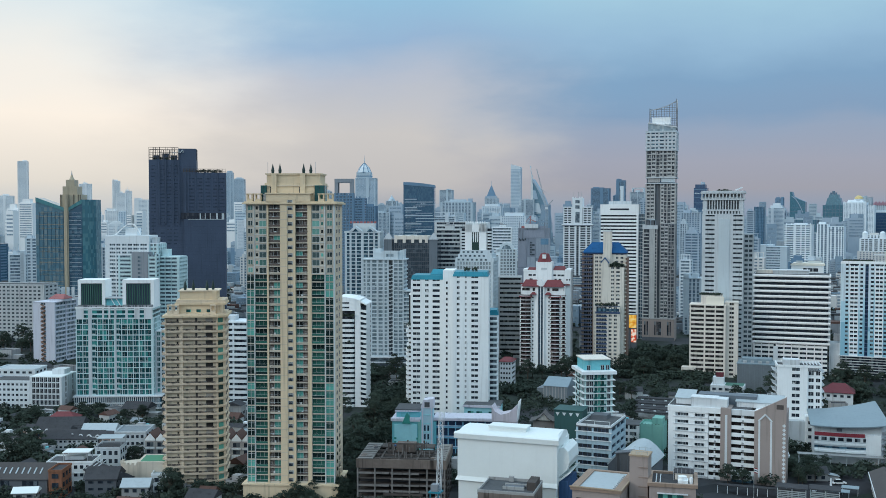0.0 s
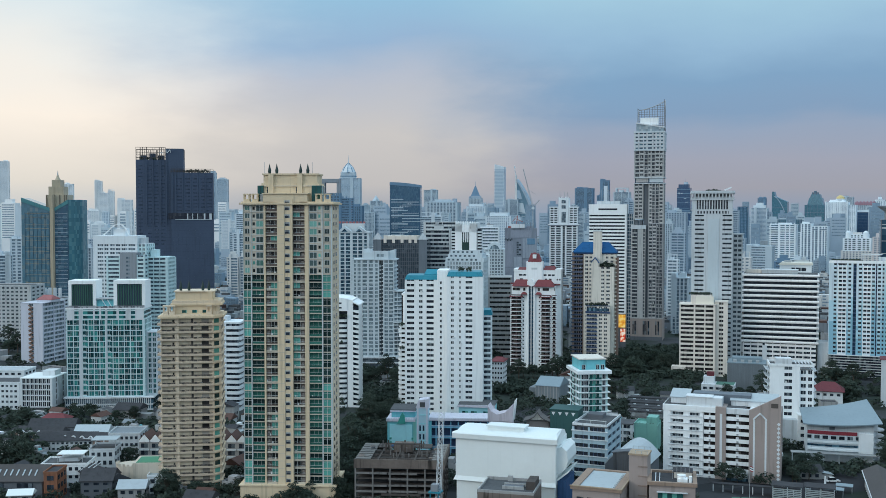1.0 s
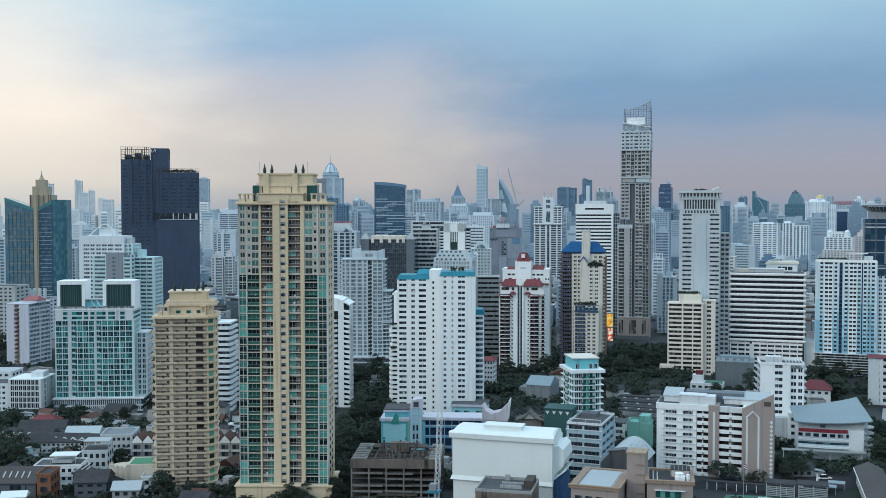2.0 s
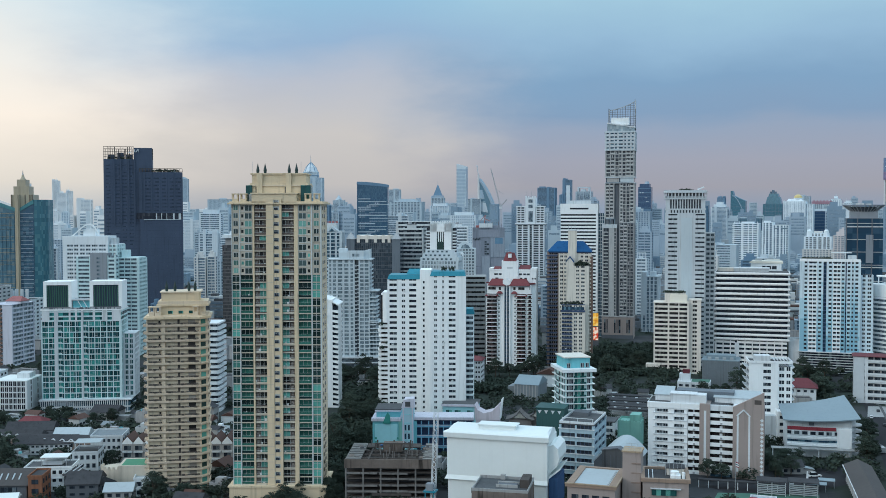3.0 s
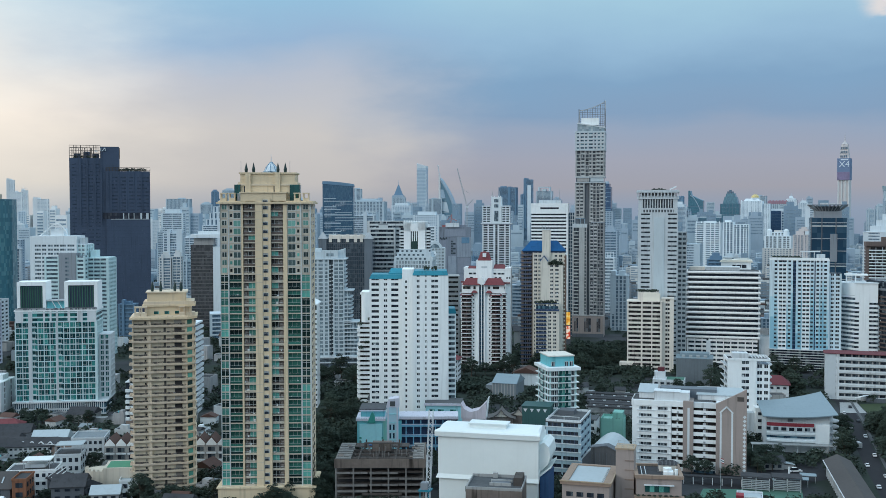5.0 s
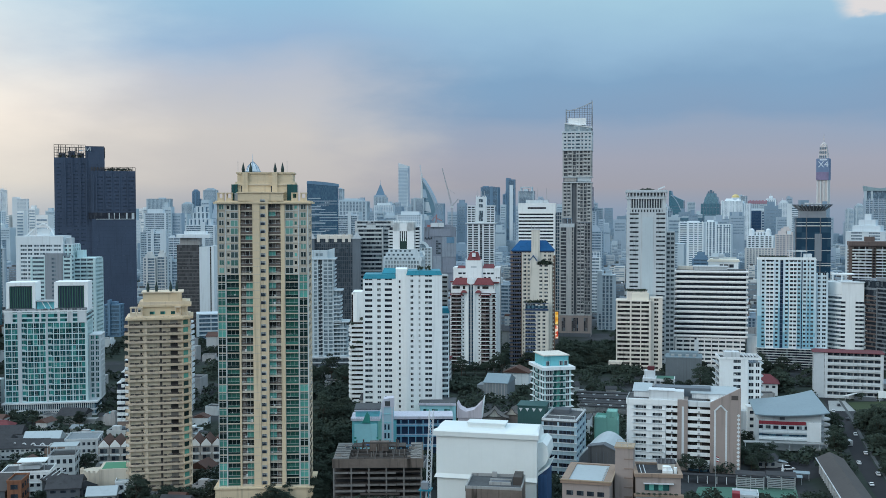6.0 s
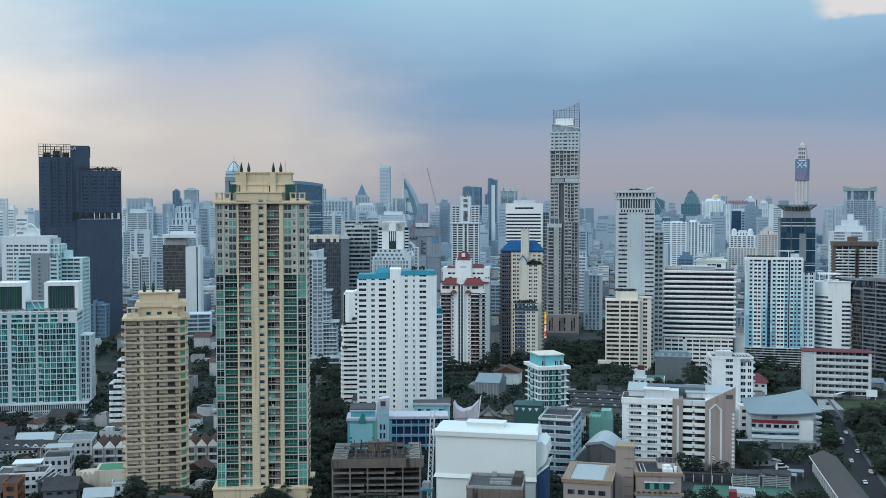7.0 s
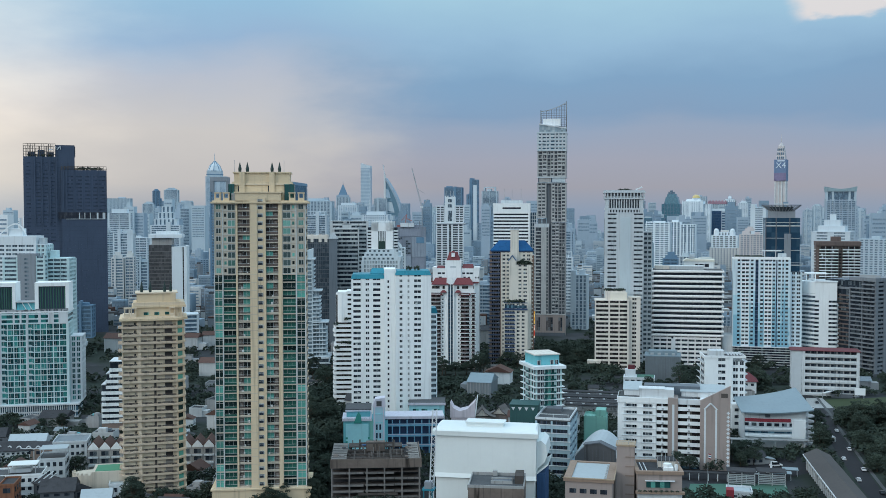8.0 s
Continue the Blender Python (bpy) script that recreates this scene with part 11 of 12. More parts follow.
def slant_tower():
    """Dark tower with a raked roof and a pale rising curve on its front."""
    w, d = 58.0, 40.0
    T = far_thing("dark hazy tower with a raked roof and a pale curve", 78.7, 4299.0, -11, w, d)
    slab_xz("glass_body", T, TEALF, [(0, 0), (w, 0), (w, 156), (w * 0.6, 166), (w * 0.2, 178), (w * 0.12, 196), (0, 196)], 0, d, "dark teal glass body")
    pts = [(w * (0.14 + 0.72 * i / 10), 178 - 62 * (i / 10) ** 1.7) for i in range(11)]
    slab_xz("pale_curve", T, F7, pts + [(a - 1.4, b - 2.4) for a, b in reversed(pts)], -1.2, 0, "pale curved fin")
    boxes("storey_line", T, SLATEF, [(1, -0.6, 14 * i + 20, w - 2, 0.6, 1.6) for i in range(9)], stuff=True)
    T = far_thing("long dark slab with white roof plant", 56.5, 2500.0, -11, 50, 20)
    facade(T, 0, 0, 0, 50, 20, 101, 3.6, 1.0, 0.4, SLATEF, TEALF, even(50, 10, 0.7), even(20, 4, 0.6), joined=True, fine=False)
    boxes("roof_plant", T, F2, [(3, 4, 101, 14, 9, 3), (21, 4, 101, 9, 9, 5), (36, 4, 101, 5, 9, 2.4)], stuff=True)


def terraced_tower():
    """Cream tower on a broad base, its upper floors drawn in, with round corner caps."""
    T = far_thing("cream terraced tower with round corner caps", 143.0, 1826.0, -14, 44, 26)
    facade(T, -3, 0, 0, 49, 28, 54, 3.3, 1.5, 0.5, F4, GF1, even(49, 9, 0.5), even(28, 5, 0.5), joined=True, fine=False, cap=True)
    facade(T, 0, 2, 55, 42, 22, 20, 3.3, 1.2, 0.9, WHITEF, G_MID, cols(42, 0, 42, (2, 6), (8, 12), (14, 19), (22, 27), (30, 34), (36, 40)), even(22, 4, 0.5), joined=True, fine=False, cap=True)
    facade(T, 4, 4, 76, 33, 16, 5, 2.5, 0.8, 0.4, WHITEF, G_MID, even(33, 6, 0.5), even(16, 3, 0.5), joined=True, fine=False, cap=True)
    for q in (7, 34):
        prism("corner_cap", T, WHITEF, circle(q, 6, 4.6, 10), 75, 85, top=0.9)
        prism("cap_roof", T, WHITEF, circle(q, 6, 4.6, 10), 85, 88, top=0.35)
    boxes("roof_room", T, F4, [(14, 7, 82, 13, 10, 3.2)], stuff=True)
    T = far_thing("pinkish beige apartment tower with stepped roof rooms", 183.6, 1781.0, -16, 38, 24)
    facade(T, 0, 0, 0, 38, 24, 78, 3.3, 1.4, 0.5, PINKF, GF1, cols(38, 0, 40, (2, 6), (8, 11), (13, 17), (20, 22), (24, 28), (30, 33), (35, 38)), even(24, 5, 0.5), joined=True, fine=False, cap=True)
    boxes("roof_step", T, PINKF, [(4, 3, 79, 12, 14, 6), (8, 4, 85, 14, 12, 4), (12, 5, 89, 8, 9, 3), (24, 4, 79, 8, 10, 4)], stuff=True)


def banded_navy_tower():
    """Navy tower with pale storey lines, a set-back head and a mast."""
    w, d, h = 42.0, 34.0, 196.0
    T = far_thing("navy glass tower with pale lines and a set-back head", -234.8, 3495.5, -6, w, d)
    box("glass_body", T, NAVYF, 0, 0, 0, w, d, h, "navy curtain wall")
    box("head", T, NAVYF, 4, 3, h, w - 9, d - 6, 11)
    prism("round_plant", T, F7, circle(w * 0.62, d / 2, 8.5, 12), h + 11, h + 19, top=0.7)
    prism("mast", T, F7, circle(w * 0.55, d / 2, 0.9, 6), h + 11, h + 31, top=0.3)
    boxes("storey_line", T, F3, [(0, -0.7, z, w, 0.7, k) for z, k in ((32, 2), (60, 2), (88, 2), (118, 4.5), (126, 1.5), (146, 1.4), (163, 1.4), (176, 2.4), (190, 1.6))], stuff=True)
    boxes("pale_patch", T, F2, [(5, -1.0, 176, 4, 0.6, 4), (12, -1.0, 176, 6, 0.6, 3), (22, -1.0, 160, 8, 0.6, 1.6), (26, -1.0, 148, 10, 0.6, 1.4)], stuff=True)
    box("ledge", T, F7, -2.5, -1.5, 112, w + 5, d + 3, 4)


balcony_slab()
twin_stacks()
faceted_tower()
domed_tower()
navy_slab()
slant_tower()
terraced_tower()
banded_navy_tower()


def winged_tower():
    x, y, w, h, yaw = 348.3, 1909.2, 50.1, 155.5, -9
    T = thing("office_tower", "tall teal-grey tower with a dipped winged crown", "office tower", x, y, yaw)
    d = 36
    taken(x, y, w, d, yaw)
    facade(T, 0, 0, 0, w, d, h - 16, 3.8, 1.2, 0.5, F7, GF6, cols(w, 0, 54, (3, 8), (10, 14), (16, 24), (25, 30), (31, 39), (41, 45), (47, 52)), even(d, 6, 0.6), joined=True)
    box("attic", T, GF3, 1, 1, h - 16, w - 2, d - 2, 14)
    for q in (0, 0.2, 0.75, 0.94):
        box("attic_pier", T, F2, w * q, -0.8, h - 20, w * 0.07, d, 20)
    pts = [(-2, h + 6), (w * 0.25, h + 3), (w * 0.5, h + 1.5), (w * 0.75, h + 3), (w + 2, h + 6)]
    slab_xz("dipped_crown", T, JADEF, [(-1, h - 3), (w + 1, h - 3)] + pts[::-1], -1.5, d, "grey-green dipped crown")


JADEF = surface("grey_green_cladding", (0.26, 0.36, 0.40), vary=0.1)
winged_tower()


def needle_tower():
    """The tallest far tower: shaft, banner, crown and mast."""
    x, y, w, h, yaw = 638.1, 4234.0, 42.6, 310.7, -19
    T = thing("skyscraper", "very tall hazy tower with a banner, lit crown and mast", "skyscraper", x, y, yaw)
    d = w
    zc = 370.9
    zm = 417.3
    zb = 233.7
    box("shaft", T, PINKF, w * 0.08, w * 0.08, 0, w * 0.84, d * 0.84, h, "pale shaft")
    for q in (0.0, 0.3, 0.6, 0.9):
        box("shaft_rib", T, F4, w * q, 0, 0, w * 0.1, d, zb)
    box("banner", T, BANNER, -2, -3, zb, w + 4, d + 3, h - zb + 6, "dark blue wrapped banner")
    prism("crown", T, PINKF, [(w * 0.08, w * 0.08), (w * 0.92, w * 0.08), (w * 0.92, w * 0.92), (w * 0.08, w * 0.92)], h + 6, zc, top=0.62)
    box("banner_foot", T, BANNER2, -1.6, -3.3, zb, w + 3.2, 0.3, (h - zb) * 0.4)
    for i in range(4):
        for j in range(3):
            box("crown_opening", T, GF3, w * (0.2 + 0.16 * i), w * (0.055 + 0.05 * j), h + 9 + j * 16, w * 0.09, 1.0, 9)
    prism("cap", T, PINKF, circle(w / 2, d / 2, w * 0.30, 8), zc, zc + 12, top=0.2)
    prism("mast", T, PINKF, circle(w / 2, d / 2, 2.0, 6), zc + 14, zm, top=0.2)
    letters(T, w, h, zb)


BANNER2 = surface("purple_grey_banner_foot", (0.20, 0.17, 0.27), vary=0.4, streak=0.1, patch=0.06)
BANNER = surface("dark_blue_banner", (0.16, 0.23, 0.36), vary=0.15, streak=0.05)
LETTER = surface("pale_banner_lettering", (0.62, 0.70, 0.78), vary=0.05, streak=0.0)


def letters(T, w, h, zb):
    text = bpy.data.curves.new("banner_letters", "FONT")
    text.body, text.size, text.extrude, text.align_x = "X4", (h - zb) * 0.42, 0.3, "CENTER"
    text.materials.append(LETTER)
    ob = link("banner_letters", text, T, (w * 0.56, -3.6, h - (h - zb) * 0.36))
    ob.rotation_euler = (radians(90), 0, 0)
    box("banner_bar", T, LETTER, w * 0.25, -3.4, h - (h - zb) * 0.02, w * 0.65, 0.4, (h - zb) * 0.06)


needle_tower()

# ---- filling blocks between the named towers ----


def fill(seed, count, near, far, y_lo, y_hi, wide, kinds):
    r = random.Random(seed)
    made = 0
    for _ in range(count * 12):
        if made >= count:
            break
        dist = near + (far - near) * r.random() ** 0.8
        az = radians(r.uniform(-17, 42))
        x, y = -20 - dist * math.sin(az), dist * math.cos(az)
        h = 121.0 - r.uniform(y_lo, y_hi) * dist
        w = r.uniform(*wide)
        if h < 8 or not is_free(x, y, w * 0.8) or (11.2 < math.degrees(az) < 13.4 and dist < 3400) or (math.degrees(az) < 4 and dist > 1300):
            continue
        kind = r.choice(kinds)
        # darker hazed colours towards the right
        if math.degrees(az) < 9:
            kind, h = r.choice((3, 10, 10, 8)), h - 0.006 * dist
        # paler painted haze towards the bright left sky
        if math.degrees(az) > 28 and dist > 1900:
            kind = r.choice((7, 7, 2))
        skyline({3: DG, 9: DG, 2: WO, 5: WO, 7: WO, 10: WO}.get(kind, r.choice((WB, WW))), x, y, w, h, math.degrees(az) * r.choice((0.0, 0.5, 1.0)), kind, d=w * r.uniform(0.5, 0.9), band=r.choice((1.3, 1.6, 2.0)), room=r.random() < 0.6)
        made += 1


skyline(DG, -537.0, 897.0, 14.0, 30.0, 14, 3, d=14)
FOOT.append((-520.0, 905.0, 26))
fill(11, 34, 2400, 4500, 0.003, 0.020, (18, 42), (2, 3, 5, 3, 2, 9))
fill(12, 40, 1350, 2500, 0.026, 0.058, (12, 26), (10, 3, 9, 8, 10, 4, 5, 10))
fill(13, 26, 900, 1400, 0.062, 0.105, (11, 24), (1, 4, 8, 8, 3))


# F9, F5 and GF4 have the distance haze in their colours as well
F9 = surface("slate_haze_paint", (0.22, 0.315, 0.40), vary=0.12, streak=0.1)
F5 = surface("grey_white_hazed_paint", (0.44, 0.49, 0.52), vary=0.2, streak=0.2)

GF4 = glazing("dim_hazed_window_glass", (0.20, 0.28, 0.35), (0.30, 0.38, 0.44), 0.3, tone=0.15)


def far_city():
    """The low and middling roofs between the towers, far too many to count."""
    r = random.Random(57)
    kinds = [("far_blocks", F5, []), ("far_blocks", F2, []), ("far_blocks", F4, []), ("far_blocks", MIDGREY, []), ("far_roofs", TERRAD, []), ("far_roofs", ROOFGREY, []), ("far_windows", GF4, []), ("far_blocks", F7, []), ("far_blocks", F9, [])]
    for _ in range(7200):
        az, dist = radians(r.uniform(-19, 44)), 1070 + 3500 * r.random() ** 1.25
        x, y = -20 - dist * math.sin(az), dist * math.cos(az)
        w, d = r.uniform(8, 22), r.uniform(8, 16)
        if dist < 1900 and not is_free(x, y, w * 0.55):
            continue
        low = r.random() < 0.8
        h = r.uniform(5, 13) if low else r.uniform(13, 32)
        if dist > 1900:
            h *= 1.5
            w *= 1.3
        if low and r.random() < 0.4 and dist < 1900:
            kinds[r.choice((4, 5))][2].append((x, y, 0, w, d, h))
            kinds[r.choice((0, 2, 3))][2].append((x + 0.4, y - 0.3, 0, w - 0.8, d, h * 0.85))
            continue
        # beyond 1900 m every block takes a colour with haze put in
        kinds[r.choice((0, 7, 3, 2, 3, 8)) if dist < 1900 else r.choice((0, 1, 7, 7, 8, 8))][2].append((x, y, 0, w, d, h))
        for k in range(min(9, int(h / 3.6))):
            kinds[6][2].append((x + w * 0.06, y - 0.3, k * 3.6 + 1.5, w * r.choice((0.4, 0.88, 0.88)), 0.4, 1.6))
        if r.random() < 0.5:
            kinds[5 if dist < 1900 else 7][2].append((x + w * 0.2, y + d * 0.2, h, w * 0.5, d * 0.5, 2.6))
    # horizon towers: haze lies in the colours, palest on the left
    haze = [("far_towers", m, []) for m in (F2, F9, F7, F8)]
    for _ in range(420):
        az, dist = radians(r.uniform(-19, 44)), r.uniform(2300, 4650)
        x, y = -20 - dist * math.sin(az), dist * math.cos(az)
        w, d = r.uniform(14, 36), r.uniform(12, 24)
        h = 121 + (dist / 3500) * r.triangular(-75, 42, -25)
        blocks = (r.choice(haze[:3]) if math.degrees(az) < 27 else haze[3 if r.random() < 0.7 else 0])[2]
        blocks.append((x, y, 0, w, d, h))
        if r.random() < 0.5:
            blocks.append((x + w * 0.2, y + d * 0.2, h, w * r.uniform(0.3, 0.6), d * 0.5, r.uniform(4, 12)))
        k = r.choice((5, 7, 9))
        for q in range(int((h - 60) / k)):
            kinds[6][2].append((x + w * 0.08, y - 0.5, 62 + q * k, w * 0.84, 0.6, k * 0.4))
    kinds += haze
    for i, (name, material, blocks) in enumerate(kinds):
        tags = ("low white city blocks between the towers", "hazy blue-grey city blocks in the distance", "sand-coloured low city blocks", "grey city blocks with flat roofs", "dull red roofs of the low city", "dark flat roofs of the low city", "dark window rows of the low city", "grey-blue hazy low blocks", "slate-blue hazy low blocks", "hazy blue towers along the horizon", "slate-blue hazy towers along the horizon", "grey-blue hazy towers along the horizon", "towers along the horizon, paled by painted haze")
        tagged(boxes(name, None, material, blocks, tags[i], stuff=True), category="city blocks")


far_city()

# ---- streets, cars, field ----


def ribbon(name, label, pts, width, z, material, kind="structure", category="road"):
    verts, faces = [], []
    for i, (x, y) in enumerate(pts):
        a, b = pts[max(0, i - 1)], pts[min(len(pts) - 1, i + 1)]
        t = Vector((b[0] - a[0], b[1] - a[1])).normalized()
        verts += [(x - t.y * width / 2, y + t.x * width / 2, z), (x + t.y * width / 2, y - t.x * width / 2, z)]
        if i:
            k = 2 * i
            faces.append((k - 2, k - 1, k + 1, k))
    mesh = bpy.data.meshes.new(name)
    mesh.from_pydata(verts, [], faces)
    mesh.materials.append(material)
    return tagged(new(name, mesh), label, category, kind=kind)


STREET = [(63.9, 402.0), (65.3, 455.3), (68.7, 507.2), (73.5, 565.2), (78.6, 620.3), (82.1, 676.5), (73.3, 706.8)]
ROADGREY = surface("worn_asphalt", (0.034, 0.035, 0.04), rough=0.85, vary=0.25, streak=0.0, spec=0.1)
KERB = surface("worn_kerb_concrete", (0.10, 0.105, 0.11), rough=0.9, vary=0.3, streak=0.0, spec=0.1)
ribbon("road", "grey asphalt street between trees", STREET, 8.0, 0.03, ROADGREY)
ribbon("pavement", "pale concrete pavement beside the street", [(x + 5.6, y + 1.0) for x, y in STREET], 1.6, 0.16, KERB, category="pavement")
ribbon("lane", "narrow grey lane between low houses", [(-309.7, 367.2), (-333.7, 436.5), (-358.4, 509.4), (-365.6, 593.4)], 6.0, 0.03, ROADGREY)
ribbon("yard", "grey paved hospital forecourt", [(-8.0, 450.5), (29.0, 481.0), (52.4, 502.5)], 26.0, 0.02, ROADGREY)


def patch(name, label, corners, z, material, category):
    mesh = bpy.data.meshes.new(name)
    mesh.from_pydata([(x, y, z) for x, y in corners], [], [(0, 1, 2, 3)])
    mesh.materials.append(material)
    return tagged(new(name, mesh), label, category, kind="structure")


GRASS = surface("mown_grass", (0.042, 0.062, 0.03), rough=0.9, vary=0.3, streak=0.0, patch=0.05, grain=1.0)
COURTM = surface("green_court_paint", (0.07, 0.17, 0.13), rough=0.8, vary=0.2, streak=0.0)
patch("sports_field", "green grass sports field with a pale edge", [(90.5, 634.3), (140.6, 642.1), (139.9, 687.5), (91.2, 669.9)], 0.05, GRASS, "field")
patch("court", "worn green tennis court", [(-16.1, 420.6), (27.7, 427.4), (30.2, 456.4), (-11.5, 449.8)], 0.06, COURTM, "court")
patch("court", "grey playground", [(75.1, 639.1), (90.3, 641.4), (90.6, 675.8), (80.3, 674.2)], 0.06, GREY, "court")
x, y = 89.6, 675.6
T = thing("stand", "small white stand roof at the sports field", "stand", x, y, -38)
slab_xz("roof", T, WHITE, [(0, 3.0), (4, 3.8), (4, 4.1), (0, 3.3)], 0, 22)
for i in range(4):
    box("post", T, STEEL, 0.6, 1 + 6 * i, 0, 0.3, 0.3, 3.0)
x, y = 110.8, 676.9
T = thing("scoreboard", "white scoreboard on posts at the field edge", "board", x, y, -5)
box("board", T, WHITE, 0, 0, 2.2, 6.5, 0.5, 4.5)
for q in (0.6, 5.4):
    box("post", T, STEEL, q, 0.1, 0, 0.4, 0.3, 2.2)
box("fence", T, DARKGREY, -14, 0.5, 0, 13, 0.3, 2.4)


def louvre_shed(px, py, w, yaw):
    T = thing("parking_shed", "grey slatted parking shed with a flat dark roof", "shed", px, py, yaw, group="parking sheds")
    taken(px, py, w, 6, yaw)
    for k in range(6):
        box("slat", T, STEEL, 0, 0, 0.8 + 0.75 * k, w, 0.15, 0.42)
    for q in (0, w / 2, w - 0.3):
        box("post", T, WHITE2, q, 0.2, 0, 0.3, 0.3, 6.0)
    box("roof", T, RUST, -0.5, -0.5, 6.0, w + 1, 8, 0.3)


louvre_shed(4.7, 450.5, 11.5, -4)
louvre_shed(17.7, 451.6, 11.5, -4)
T = lowrise("small white house with a red corner", 0.5, 417.7, 9.7, 5.4, -4, d=9, wall=WHITE2, n=2, deck=SHEET)
box("red_panel", T, CRIMSON, -0.4, -0.3, 1.4, 3.0, 4.5, 5.2)
T = thing("flagpole", "slim flagpole with a small striped flag", "flagpole", -4.5, 445.5)
prism("pole", T, STEEL, circle(0, 0, 0.12, 6), 0, 16, top=0.5)
for i, m in enumerate((CRIMSON, WHITE, NAVY, WHITE, CRIMSON)):
    slab_xz("flag_stripe", T, m, [(0.15, 14.4 - 0.45 * i), (1.4, 14.0 - 0.45 * i), (1.4, 14.42 - 0.45 * i), (0.15, 14.82 - 0.45 * i)], -0.04, 0.04)

CAR_PAINT = [surface("white_car_paint", (0.70, 0.71, 0.72), rough=0.3, vary=0.03, streak=0.0), surface("silver_car_paint", (0.38, 0.40, 0.42), rough=0.3, vary=0.03, streak=0.0, metal=0.4), surface("dark_car_paint", (0.035, 0.04, 0.05), rough=0.3, vary=0.05, streak=0.0)]
RUBBER = surface("tyre_rubber", (0.02, 0.02, 0.02), rough=0.9, vary=0.1, streak=0.0)
CARGLASS = surface("car_glass", (0.02, 0.025, 0.03), rough=0.1, vary=0.05, streak=0.0)


def car(px, py, yaw, paint, label, L=4.4, H=1.45):
    T = thing("car", label, "car", px, py, yaw, 0.05, "parked cars")
    slab_xz("body", T, paint, [(0, 0.35), (L, 0.35), (L, 0.85), (L * 0.93, 0.95), (L * 0.72, 1.0), (L * 0.08, 1.0), (0, 0.9)], 0, 1.75)
    slab_xz("cabin", T, CARGLASS, [(L * 0.14, 1.0), (L * 0.74, 1.0), (L * 0.60, H - 0.05), (L * 0.24, H - 0.05)], 0.1, 1.65)
    slab_xz("car_roof", T, paint, [(L * 0.23, H - 0.05), (L * 0.61, H - 0.05), (L * 0.58, H + 0.03), (L * 0.26, H + 0.03)], 0.12, 1.63)
    for q in (0.2, 0.8):
        for yy in (-0.02, 1.57):
            w = slab_xz("wheel", T, RUBBER, [(L * q + 0.32 * math.cos(2 * math.pi * i / 10), 0.32 + 0.32 * math.sin(2 * math.pi * i / 10)) for i in range(10)], yy, yy + 0.2)


r = random.Random(8)
for i in range(13):
    k = min(5, int(i / 13 * 5))
    f = i / 13 * 5 - k
    ax, ay = STREET[k]
    bx, by = STREET[k + 1]
    way = math.degrees(math.atan2(by - ay, bx - ax))
    side = 2.0 if i % 2 else -3.6
    nx, ny = -math.sin(radians(way)), math.cos(radians(way))
    p = r.choice((0, 0, 1, 2))
    car(ax + (bx - ax) * f + nx * side, ay + (by - ay) * f + ny * side, way, CAR_PAINT[p], ("white car at the kerb of the street", "silver car at the kerb of the street", "dark car at the kerb of the street")[p])
for i in range(5):
    gx, gy = 10.4, 469.4
    p = r.choice((0, 1, 2))
    car(gx + 5.2 * i, gy + r.uniform(-1, 1) + 3 * (i % 2), 84, CAR_PAINT[p], ("white car on the paved forecourt", "silver car on the paved forecourt", "dark car on the paved forecourt")[p])
car(28.6, 485.7, 20, CAR_PAINT[0], "white van parked on the hospital forecourt", 6.2, 2.2)
car(24.3, 500.4, 10, CAR_PAINT[1], "silver car parked on the hospital forecourt")
car(17.9, 501.3, 12, CAR_PAINT[2], "dark car parked on the hospital forecourt")
for px, py, w in ((24.2, 462.0, 9.5), (30.9, 469.1, 7.0)):
    T = thing("canopy", "low grey sheet canopy on thin posts in the forecourt", "canopy", px, py, -6)
    box("roof", T, SHEETBLUE, 0, 0, 3.0, w, 5.0, 0.25)
    for q in (0.3, w - 0.5):
        for v in (0.3, 4.5):
            box("post", T, STEEL, q, v, 0, 0.2, 0.2, 3.0)
T = thing("monument", "small white stepped monument on the forecourt", "monument", 25.2, 475.0, -6)
for k in range(3):
    box("step", T, WHITE2, 0.5 * k, 0.5 * k, 0.5 * k, 3.6 - k, 3.6 - k, 0.5)
prism("pillar", T, WHITE2, circle(1.8, 1.8, 0.5, 8), 1.5, 5.0, top=0.6)
T = thing("covered_walkway", "long dark-roofed covered walkway on white posts", "walkway", -20.0, 456.5, -2)
box("roof", T, RUST, 0, 0, 3.4, 34, 3.2, 0.3)
for k in range(9):
    box("post", T, WHITE2, 0.3 + 4.1 * k, 0.3, 0, 0.3, 0.3, 3.4)
gx, gy = 70.2, 542.9
T = thing("bus", "grey bus standing on the street", "bus", gx, gy, 100)
box("body", T, STEEL, 0, 0, 0.5, 10.5, 2.5, 2.5)
box("windows", T, CARGLASS, 0.3, -0.04, 1.6, 9.9, 2.58, 0.9)
for q in (1.6, 8.2):
    for yy in (-0.03, 2.25):
        slab_xz("wheel", T, RUBBER, [(q + 0.48 * math.cos(2 * math.pi * i / 10), 0.48 + 0.48 * math.sin(2 * math.pi * i / 10)) for i in range(10)], yy, yy + 0.28)

# video wall near the blue-roofed tower
x, y, w, h, yaw = -112.3, 887.6, 6.2, 32.4, 4
T = thing("billboard", "tall lit advertising screen on a steel frame", "billboard", x, y, yaw)
zb = 9.2


